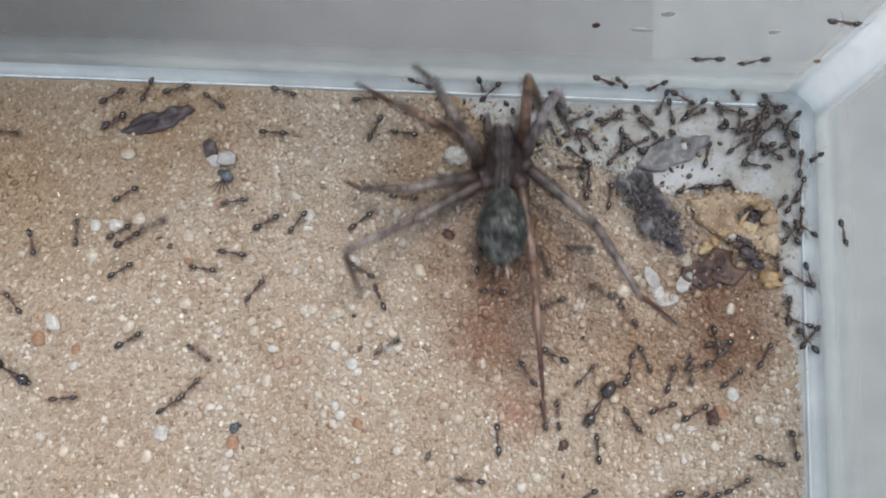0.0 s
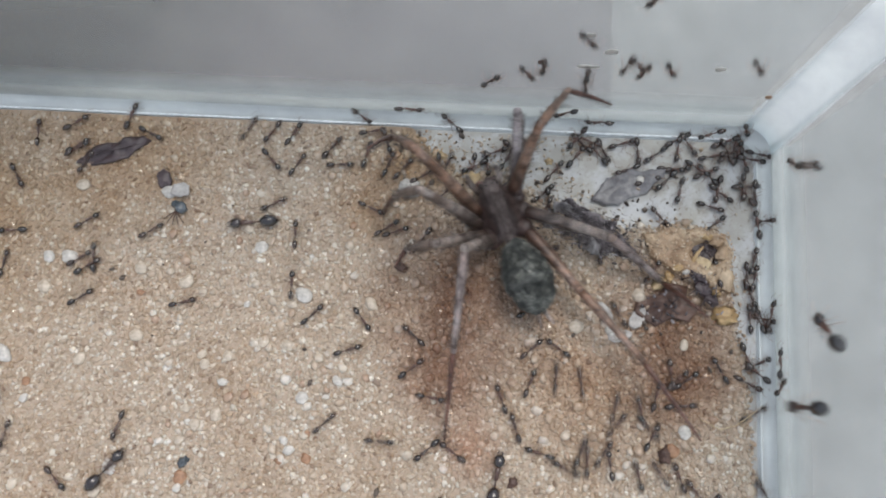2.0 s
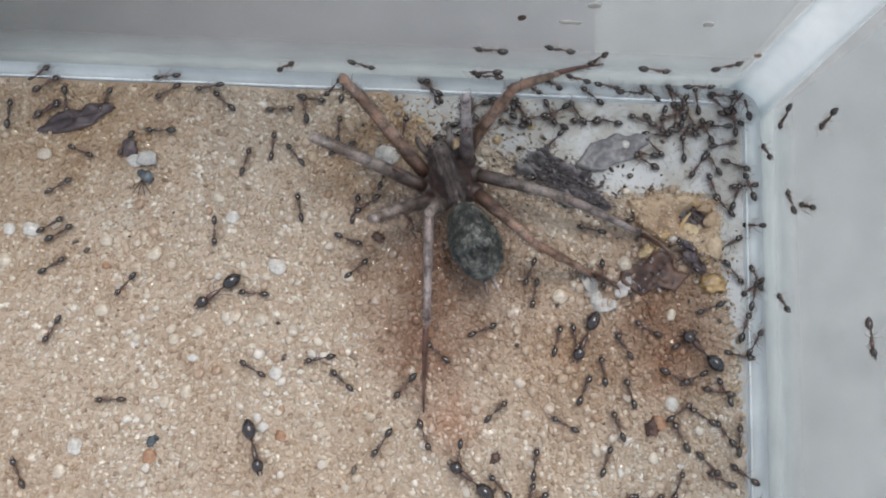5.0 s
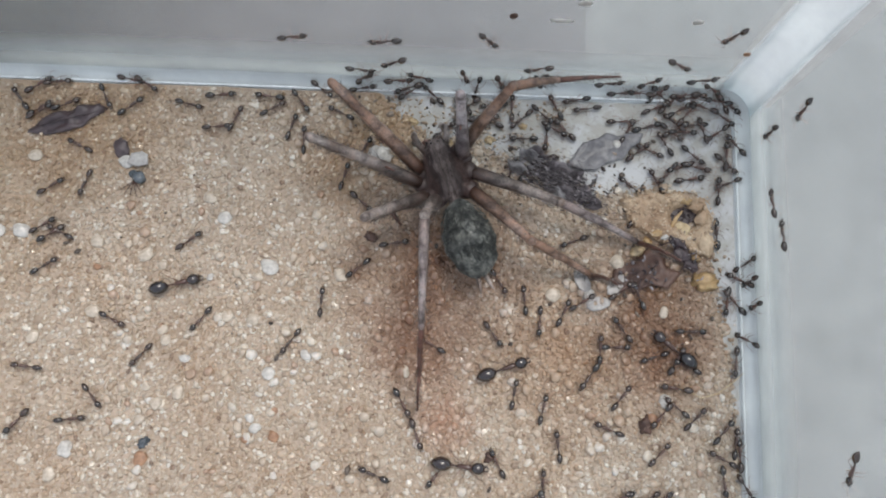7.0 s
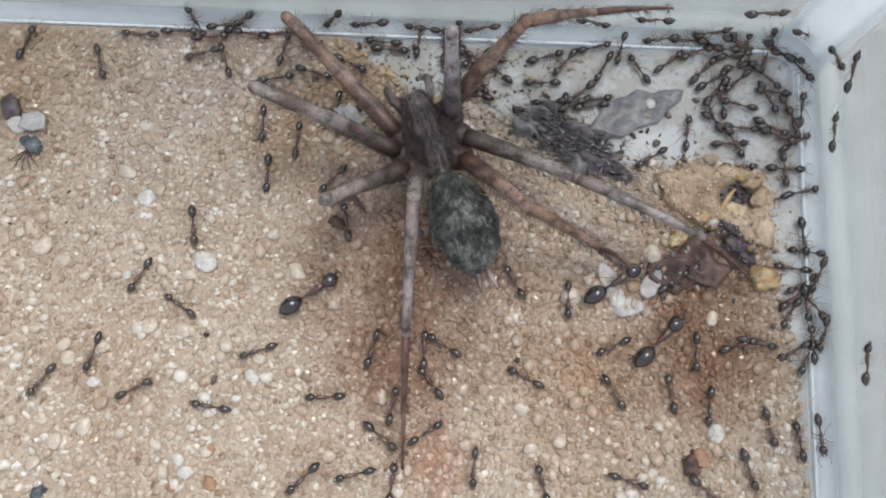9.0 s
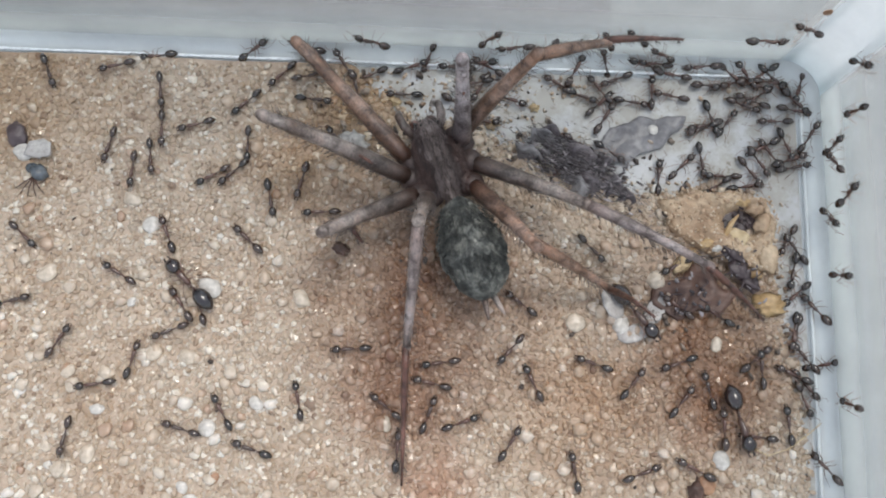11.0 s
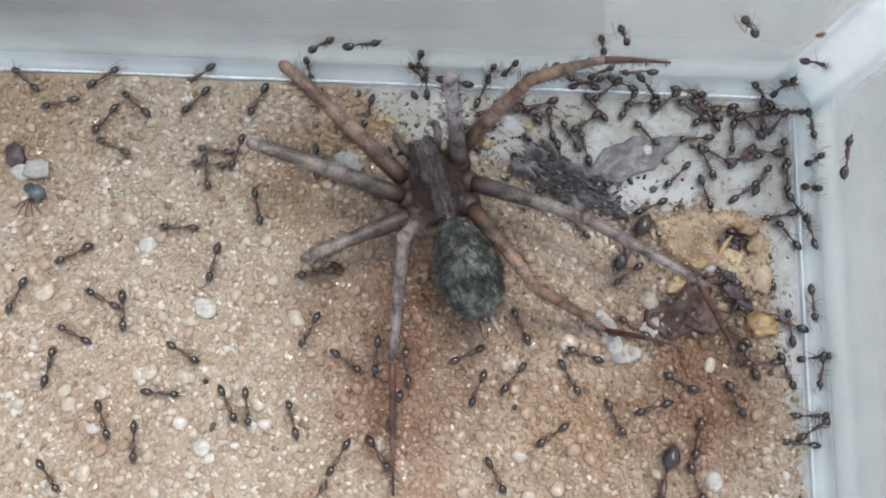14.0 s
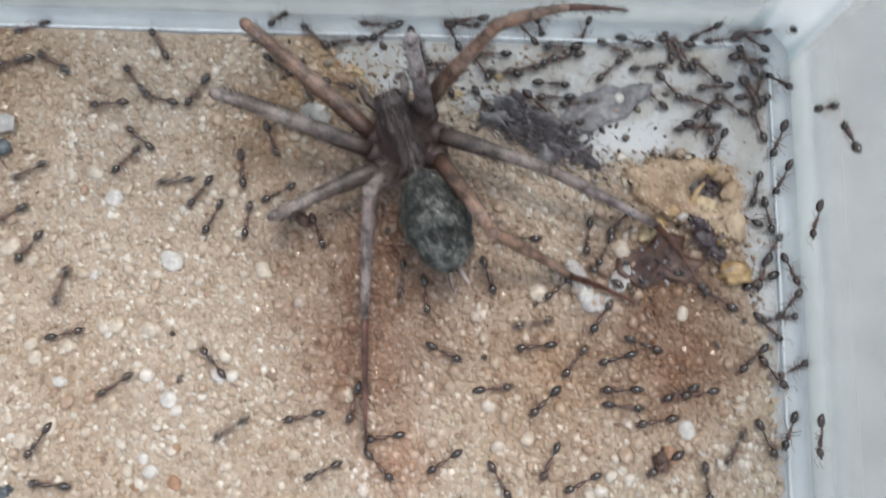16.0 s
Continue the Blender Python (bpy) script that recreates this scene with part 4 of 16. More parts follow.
# ---- scraps on the floor of the box ----
def flake(bm, outline, thick, lift=0.0, curl=0.0, bumps=0.1, seed=0, steps=7):
    """A thin crumpled scrap: an outline in millimetres filled by rings towards its middle, with thickness."""
    cx, cy = sum(p[0] for p in outline) / len(outline), sum(p[1] for p in outline) / len(outline)
    fine = []
    for (ax, ay), (bx, by) in zip(outline, outline[1:] + outline[:1]):
        for k in range(4):
            fine.append((ax + (bx - ax) * k / 4, ay + (by - ay) * k / 4))
    n = len(fine)

    def z(x, y):
        q = noise.noise(Vector((x * 0.9 + seed, y * 0.9, seed * 0.7)))
        return lift + bumps * q + curl * ((x - cx) ** 2 + (y - cy) ** 2)

    sides = []
    for side in (0, 1):
        rings = []
        for r in range(steps):
            f = 1 - r / steps
            row = []
            for k, (x, y) in enumerate(fine):
                jag = 1 + 0.06 * noise.noise(Vector((k * 0.7, seed, 0))) if r == 0 else 1
                px, py = cx + (x - cx) * f * jag, cy + (y - cy) * f * jag
                edge = thick * (0.5 if side else -0.5) * (0.25 if r == 0 else 1)
                row.append(bm.verts.new((px * MM, py * MM, (z(px, py) + edge) * MM)))
            rings.append(row)
        mid = bm.verts.new((cx * MM, cy * MM, (z(cx, cy) + thick * (0.5 if side else -0.5)) * MM))
        for u, w in zip(rings, rings[1:]):
            for k in range(n):
                f = (u[k], u[(k + 1) % n], w[(k + 1) % n], w[k])
                bm.faces.new(f if side else f[::-1])
        for k in range(n):
            f = (rings[-1][k], rings[-1][(k + 1) % n], mid)
            bm.faces.new(f if side else f[::-1])
        sides.append(rings[0])
    for k in range(n):
        bm.faces.new((sides[0][k], sides[0][(k + 1) % n], sides[1][(k + 1) % n], sides[1][k]))


def scrap(name, x, y, turn, label, category, group="", lift=0.0):
    root = new(name, None)
    root.empty_display_size = 0.001
    root.matrix_basis = mm(x, y, float(ground_z(x, y)) + lift, 0, 0, turn)
    return tagged(root, label, category, group)


def oval(a, b, n=12, taper=0.0):
    return [(a * math.cos(k), b * math.sin(k) * (1 - taper * math.cos(k))) for k in (2 * math.pi * i / n for i in range(n))]


def build_scraps():
    rng = random.Random(5)
    # Dry husk by the wall.
    h = scrap("seed_husk", -68.6, -4.4, 17, "dark purple-brown shrivelled seed husk on the sand", "husk")
    bm = bmesh.new()
    flake(bm, [(-4.3, -0.25), (-3.0, 0.75), (-1.2, 1.15), (0.6, 1.0), (2.2, 1.25), (3.6, 0.9), (4.2, 0.35), (3.0, -0.35), (1.4, -1.1), (-0.6, -1.2), (-2.4, -0.95)], 0.45, 0.35, -0.015, 0.55, 3)
    part("shell", bm, "husk", h)
    for k in range(1, 2):
        bm = bmesh.new()
        tube(bm, [(-3.2 + k * 0.3, (k - 1) * 0.25, 0.62), (0, (k - 1) * 0.55, 0.80 - 0.08 * abs(k - 1)), (3.2, (k - 1) * 0.2, 0.6)], [0.05, 0.09, 0.04], 5)
        part("rib", bm, "husk", h)
    # Remains of a fly.
    f = scrap("fly_remains", -60.6, -9.4, 0, "remains of a steel-blue fly with a torn white wing", "dead insect")
    bm = bmesh.new()
    blob(bm, (0.3, -0.9, 0.45), (0.75, 0.62, 0.55), (0, 0, -30), 3, 0.2, 1.8, 4)
    blob(bm, (-0.25, -0.55, 0.4), (0.5, 0.45, 0.4), sub=2, rough=0.2, seed=6)
    part("shell", bm, "blue_fly", f, "steel-blue shell")
    bm = bmesh.new()
    flake(bm, [(-1.0, 0.4), (0.2, 0.2), (1.1, 0.5), (1.0, 1.5), (0.3, 1.9), (-0.7, 1.6)], 0.12, 0.5, 0.03, 0.2, 8)
    part("wing", bm, "pale_skin", f, "torn whitish wing")
    bm = bmesh.new()
    blob(bm, (-1.9, 2.2, 0.35), (0.8, 1.0, 0.4), (0, 0, 20), 3, 0.35, 1.6, 5)
    part("thorax", bm, "husk", f)
    for k in range(5):
        bm = bmesh.new()
        a = 3.6 + k * 0.45
        tube(bm, [(-0.1, -1.2, 0.35), (-0.1 + 0.8 * math.cos(a), -1.5 + 0.7 * math.sin(a), 0.5), (-0.2 + 1.5 * math.cos(a), -1.6 + 1.2 * math.sin(a), 0.08)], [0.07, 0.05, 0.03], 5)
        part("leg", bm, "blood", f)
    # Grey wing case with a white spot.
    w = scrap("insect_wing", -12.6, -5.0, 6, "flat grey insect wing with a white spot on the floor", "insect wing")
    bm = bmesh.new()
    flake(bm, [(-4.6, -1.6), (-3.4, -0.2), (-2.7, 0.7), (-1.2, 1.0), (-0.3, 1.5), (0.9, 1.2), (2.0, 1.3), (3.5, 1.2), (3.2, 0.3), (2.1, -0.3), (1.3, -1.3), (-0.4, -1.6), (-1.6, -2.3), (-3.4, -2.2)], 0.1, 0.50, 0.01, 0.45, 11)
    part("blade", bm, "wing", w)
    bm = bmesh.new()
    blob(bm, (0.75, 0.25, 0.62), (0.42, 0.44, 0.14), sub=3, rough=0.15, seed=3)
    part("spot", bm, "white_stone", w, "round white spot")
    # Crumbly yellow-brown piece of dried fruit with a gnawed hole.
    d = scrap("dried_fruit", -6.9, -12.6, 0, "crumbly tan piece of dried fruit with a dark hole", "food")
    edge = [(-5.0, 2.2), (-3.6, 2.5), (-2.2, 3.3), (-0.6, 2.9), (1.2, 3.1), (2.6, 2.5), (3.9, 2.6), (4.3, 1.2), (4.7, 0.3), (4.3, -1.2), (4.8, -2.6), (3.2, -3.9), (2.0, -3.0), (0.6, -2.8), (-1.8, -1.8), (-3.2, -0.9), (-4.0, -0.3)]
    hx, hy = 1.6, 0.3

    def hump(x, y):
        """Height of the fruit's lumpy top, sunk at the hole."""
        gap = math.hypot((x - hx) / 1.75, (y - hy) / 1.4)
        low = noise.noise(Vector((x * 0.55 + 21, y * 0.55, 14.7))) + 0.5 * noise.noise(Vector((x * 1.5, y * 1.5 + 7, 2.2)))
        return 0.75 + 0.4 * low - 0.006 * (x * x + y * y) + 0.55 * math.exp(-((gap - 1.45) / 0.45) ** 2) - 1.2 * math.exp(-(gap / 0.8) ** 4)

    bm = bmesh.new()
    cx, cy = 0.3, 0.0
    border = []
    for (ax, ay), (bx, by) in zip(edge, edge[1:] + edge[:1]):
        border += [(ax + (bx - ax) * k / 8, ay + (by - ay) * k / 8) for k in range(8)]
    rings = []
    for r in range(25):
        f = r / 24
        ring = []
        for k, (x, y) in enumerate(border):
            g = 1 - f * 0.985
            wob = 1 + 0.05 * noise.noise(Vector((x * 2.2, y * 2.2, 5.0))) * (1 - f)
            px, py = cx + (x - cx) * g * wob, cy + (y - cy) * g * wob
            drop = (1 - min(1.0, f * 7)) ** 2
            ring.append(bm.verts.new((px * MM, py * MM, (hump(px, py) * (1 - drop) - 0.7 * drop + 0.08 * noise.noise(Vector((px * 4, py * 4, 1.0)))) * MM)))
        rings.append(ring)
    for u, w in zip(rings, rings[1:]):
        for k in range(len(border)):
            bm.faces.new((u[k - 1], w[k - 1], w[k], u[k]))
    bm.faces.new(rings[-1])
    bmesh.ops.recalc_face_normals(bm, faces=bm.faces)
    part("flesh", bm, "bran", d, "tan spongy flesh")
    bm = bmesh.new()
    for k in range(900):
        x, y = rng.uniform(-5.0, 4.8), rng.uniform(-3.8, 3.3)
        odd = sum(((ay > y) != (by > y)) and x < (bx - ax) * (y - ay) / (by - ay) + ax for (ax, ay), (bx, by) in zip(edge, edge[1:] + edge[:1])) % 2
        if odd and math.hypot((x - hx) / 1.75, (y - hy) / 1.4) > 1.0:
            r = rng.uniform(0.06, 0.17) if k % 14 else rng.uniform(0.18, 0.34)
            blob(bm, (x, y, hump(x, y) + 0.2 * r), (r, r * rng.uniform(0.5, 0.9), r * 0.5), (rng.uniform(-30, 30), rng.uniform(-30, 30), rng.uniform(0, 180)), 1, 0.4, 1.3, k)
    part("crust", bm, "crumbly", d, "crumbly crust")
    bm = bmesh.new()
    blob(bm, (hx, hy, 0.12), (1.7, 1.4, 0.3), sub=3, rough=0.3, freq=2.0, seed=31)
    part("hole", bm, "husk", d, "dark gnawed hole")
    bm = bmesh.new()
    for k in range(26):
        blob(bm, (hx + rng.gauss(0, 0.5), hy + rng.gauss(0, 0.45), 0.35 + rng.uniform(0, 0.25)), (rng.uniform(0.1, 0.35), 0.12, 0.08), (rng.uniform(-40, 40), rng.uniform(-40, 40), rng.uniform(0, 180)), 1, 0.4, 1.5, k)
    part("debris", bm, "husk", d, "purple-black chips in the hole")
    # Yellow strip beside the hole, a pale flap under it and swollen lumps beyond.
    bm = bmesh.new()
    tube(bm, [(-0.2, -1.5, 0.8), (0.2, -0.7, 1.2), (0.6, 0.1, 1.35), (1.2, 0.8, 1.3)], [0.12, 0.22, 0.2, 0.08], 7)
    part("fibre", bm, "yolk", d, "yellow fibre beside the hole")
    bm = bmesh.new()
    flake(bm, [(0.4, -0.4), (1.0, -0.1), (1.7, -0.4), (2.1, -0.8), (1.8, -1.6), (0.9, -1.9), (0.2, -1.3)], 0.3, 1.05, -0.12, 0.35, 33)
    part("flap", bm, "straw", d, "pale cream flap of skin")
    for x, y, z, a, b2, t, s, mat in ((3.3, 0.3, 0.85, 0.95, 0.6, 60, 9, "bran"), (2.9, 1.6, 0.8, 0.8, 0.55, 20, 12, "bran"), (1.6, 2.0, 0.85, 0.7, 0.4, -10, 15, "yolk"), (3.7, -2.3, 0.6, 0.75, 1.2, 10, 17, "bran"), (-1.2, -1.4, 0.75, 0.55, 0.35, 30, 19, "yolk")):
        bm = bmesh.new()
        blob(bm, (x, y, z), (a, b2, 0.5), (10, 0, t), 3, 0.45, 1.6, s)
        part("lump", bm, mat, d, "swollen golden lump of pulp")
    bm = bmesh.new()
    blob(bm, (-0.35, -1.75, 0.85), (0.5, 0.35, 0.3), (0, 15, 30), 3, 0.5, 2.2, 4)
    part("pulp", bm, "white_stone", d, "white chewed pulp")
    # Crumbs.
    for x, y, r, mat, label in ((-3.3, -18.6, 1.15, "yolk", "yellow waxy food crumb on the sand"), (-4.2, -16.2, 0.6, "yolk", "small yellow food crumb on the sand"), (-9.9, -15.7, 0.75, "straw", "pale chewed food crumb"), (-8.9, -14.9, 0.55, "yolk", "small yellow food crumb on the sand"), (-36.0, -7.0, 1.15, "white_stone", "white crumb of food between the spider's legs"), (-29.4, -5.6, 0.9, "straw", "pale yellow crumb on the bare floor"), (-24.9, -4.6, 0.5, "straw", "pale yellow crumb on the bare floor"), (-33.0, -2.9, 0.6, "straw", "pale yellow crumb on the bare floor"), (-21.5, -3.0, 0.45, "straw", "pale yellow crumb on the bare floor"), (-24.0, -36.2, 0.55, "blood", "red-brown crumb on the sand"), (-36.5, -15.4, 0.6, "blood", "red-brown crumb on the sand"), (-9.2, -32.6, 0.8, "blood", "red-brown crumb on the sand"), (-57.0, -36.3, 0.55, "blue_fly", "blue-black insect scrap on the sand")):
        bm = bmesh.new()
        blob(bm, (0, 0, 0), (r, r * 0.75, r * 0.55), (0, 0, x * 50 % 180), 3, 0.75, 2.4, -x)
        ob = new("crumb", finish("crumb", bm, mat))
        ob.matrix_basis = mm(x, y, float(ground_z(x, y)) + r * 0.3)
        tagged(ob, label, "crumb", "crumbs")
    # Red-brown lump beside the fruit.
    u = scrap("meat_scrap", -9.3, -18.0, 20, "dark red-brown scrap of prey on the sand", "food scrap")
    bm = bmesh.new()
    flake(bm, [(1.35 * p, 1.3 * q) for p, q in ((-2.4, 0.3), (-1.6, 1.4), (-0.2, 1.0), (0.7, 1.7), (2.2, 1.0), (1.8, 0.1), (2.6, -0.9), (1.2, -1.7), (0.2, -1.0), (-1.2, -1.3))], 0.35, 0.35, -0.02, 0.9, 14, 9)
    part("flesh", bm, "blood", u)
    bm = bmesh.new()
    for k in range(24):
        x, y = rng.gauss(0.2, 1.3), rng.gauss(-0.2, 0.9)
        blob(bm, (x, y, 0.75 + rng.uniform(-0.3, 0.3)), (rng.uniform(0.12, 0.42), rng.uniform(0.08, 0.2), 0.1), (rng.uniform(-50, 50), rng.uniform(-50, 50), rng.uniform(0, 180)), 1, 0.5, 1.5, k)
    part("debris", bm, "shard", u, "purple-brown shell chips")
    for k in range(5):
        bm = bmesh.new()
        a = k * 1.25 + 0.3
        tube(bm, [(0.8 * math.cos(a), 0.6 * math.sin(a), 0.7), (1.6 * math.cos(a), 1.3 * math.sin(a), 0.7), (2.3 * math.cos(a + 0.5), 1.9 * math.sin(a + 0.5), 0.1)], [0.06, 0.05, 0.02], 5)
        part("leg", bm, "husk", u)
    # Purple-black remains of a beetle sunk into the chewed edge of the fruit.
    v = scrap("beetle_remains", -5.6, -15.9, -60, "purple-black torn remains of a beetle beside the fruit", "dead insect", lift=0.3)
    for name, x, y, a, b2, z, s2 in (("shell", -1.3, 0.2, 1.0, 0.7, 0.55, 41), ("shell", 0.2, -0.1, 0.9, 0.6, 0.5, 45), ("thorax", 1.5, 0.1, 0.7, 0.5, 0.4, 48)):
        bm = bmesh.new()
        blob(bm, (x, y, z), (a, b2, 0.45), (0, 0, 15), 3, 0.6, 1.9, s2)
        part(name, bm, "husk", v)
    for k in range(6):
        bm = bmesh.new()
        a, x0 = (1.2 if k % 2 else -1.2) + 0.25 * (k - 3), -1.2 + 0.5 * k
        tube(bm, [(x0, 0, 0.6), (x0 + 0.9 * math.cos(a), 0.9 * math.sin(a), 0.8), (x0 + 1.5 * math.cos(a), 1.7 * math.sin(a), -0.1)], [0.08, 0.06, 0.02], 5)
        part("leg", bm, "husk", v)
    bm = bmesh.new()
    for k in range(40):
        blob(bm, (rng.gauss(0, 1.3), rng.gauss(0, 0.6), 0.75 + rng.uniform(-0.3, 0.3)), (rng.uniform(0.1, 0.3), 0.09, 0.06), (rng.uniform(-50, 50), rng.uniform(-50, 50), rng.uniform(0, 180)), 1, 0.5, 1.5, k)
    part("debris", bm, "shard", v, "purple-grey shell chips")
    # Pale bits of skin by the damp sand.
    for x, y, t in ((-13.8, -21.2, 10), (-12.0, -19.3, 60), (-15.4, -19.0, 120)):
        s = scrap("skin_flake", x, y, t, "thin grey translucent flake of shed skin", "skin flake", "skin flakes")
        bm = bmesh.new()
        flake(bm, [(q[0] * 1.0, q[1] * 0.8) for q in oval(1.3, 0.9, 9, 0.2)], 0.08, 0.22, 0.03, 0.25, x)
        part("blade", bm, "pale_skin", s)
    # Loose hair lying on the sand.
    bm = bmesh.new()
    tube(bm, [(-5.8, -29.0, 0.35), (-3.9, -29.9, 0.5), (-2.4, -29.4, 0.6), (-0.9, -28.2, 0.9), (-0.2, -27.4, 1.4)], [0.035, 0.05, 0.05, 0.05, 0.03], 5)
    tagged(new("loose_hair", finish("loose_hair", bm, "straw")), "single pale curved hair lying on the sand", "hair")
    # Flecks on the wall.
    for u0, v0, a, b, mat, label in ((-19.5, 14.8, 1.0, 0.35, "white_stone", "white dried smear on the box wall"), (-7.9, 15.3, 0.45, 0.4, "white_stone", "white dried fleck on the box wall"), (-17.9, 17.8, 0.6, 0.5, "white_stone", "white dried fleck on the box wall"), (-20.2, 20.5, 0.5, 0.5, "white_stone", "white dried fleck on the box wall"), (-1.6, 9.8, 0.35, 0.4, "orange_stone", "small orange fleck on the box wall"), (-23.7, 15.3, 0.4, 0.55, "blood", "red-brown fleck on the box wall")):
        bm = bmesh.new()
        blob(bm, (0, 0, 0), (a, b, 0.10), sub=2, rough=0.4, seed=u0)
        ob = new("fleck", finish("fleck", bm, mat))
        ob.matrix_basis = ant_pose(u0, v0, 90)
        tagged(ob, label, "fleck", "flecks on the wall")


def build_litter():
    """Tiny crumbs and insect bits strewn over the floor and the sand."""
    rng = random.Random(17)
    bm = bmesh.new()
    for count, x0, y0, sx, sy in ((190, -27.0, -4.6, 5.5, 2.3), (90, -16.5, -8.0, 4.0, 2.2), (80, -7.5, -16.5, 3.6, 4.0), (110, -36.0, -19.0, 20.0, 10.0)):
        for k in range(count):
            x, y = min(-0.6, rng.gauss(x0, sx)), min(-0.6, rng.gauss(y0, sy))
            r = rng.uniform(0.08, 0.24) if k % 6 else rng.uniform(0.24, 0.5)
            blob(bm, (x, y, float(ground_z(x, y)) + 0.6 * r), (r, r * rng.uniform(0.3, 0.8), r * 0.5), (rng.uniform(-40, 40), rng.uniform(-40, 40), rng.uniform(0, 180)), 1, 0.5, 1.5, k)
    tagged(new("litter", finish("litter", bm, "litter")), "tiny dark and pale crumbs strewn over floor and sand", "debris", kind="stuff")


def build_carcass():
    """Dark bristly heap of insect remains that the spider drags as it turns."""
    rng = random.Random(9)
    root = scrap("insect_carcass", -18.2, -8.0, -24, "dark purple-grey bristly heap of insect remains", "dead insect")
    for k, (x, y, a, b, s) in enumerate(((-2.9, 0.7, 1.5, 1.0, 2), (-0.4, 0.5, 1.9, 1.2, 5), (2.3, -0.3, 1.7, 1.1, 7), (0.9, -1.3, 1.6, 0.7, 12), (-1.9, 1.6, 1.5, 0.7, 15), (4.0, -0.5, 1.1, 0.7, 19), (-3.9, -0.6, 1.0, 0.6, 23), (1.0, 1.3, 1.4, 0.6, 27))):
        bm = bmesh.new()
        flake(bm, [(x + p[0] * rng.uniform(0.85, 1.5), y + p[1] * rng.uniform(0.8, 1.5)) for p in oval(a, b, 9, 0.15)], 0.2, 0.8, -0.02, 1.6, s)
        part("plate", bm, "plate" if k % 3 else "wing", root)
    bm = bmesh.new()
    for k in range(240):
        x, y = rng.gauss(0, 2.4), rng.gauss(0, 1.1)
        r = rng.uniform(0.1, 0.45)
        blob(bm, (x, y, 0.75 + rng.uniform(-0.4, 0.5)), (r, r * rng.uniform(0.15, 0.4), 0.08), (rng.uniform(-45, 45), rng.uniform(-25, 25), rng.gauss(0, 35)), 1, 0.5, 1.5, k)
    part("debris", bm, "shard", root, "purple-grey shell chips")
    for k in range(22):
        a, q = rng.uniform(0, 2 * math.pi), rng.uniform(0.2, 1.0)
        x, y, way, reach = 4.2 * q * math.cos(a), 1.7 * q * math.sin(a), rng.gauss(0, 0.35), rng.uniform(0.6, 1.5)
        dx, dy = reach * math.cos(way), reach * math.sin(way)
        bm = bmesh.new()
        tube(bm, [(x - dx, y - dy, rng.uniform(0.2, 0.9)), (x, y + rng.uniform(-0.2, 0.2), rng.uniform(0.9, 1.4)), (x + dx, y + dy, rng.uniform(0.1, 0.8))], [0.03, 0.07, 0.02], 5)
        part("leg", bm, "shard", root)
    bm = bmesh.new()
    for _ in range(1300):
        x = rng.gauss(0, 2.5)
        spike(bm, (x, rng.gauss(0, 1.05), rng.uniform(0.5, 1.35)), (rng.choice((-1, 1)), rng.uniform(-0.5, 0.5), 0.45), rng.uniform(0.35, 1.1), 0.03)
    part("bristles", bm, "shard", root, "pale and dark bristles")
    return root


build_scraps()
build_litter()
carcass = build_carcass()


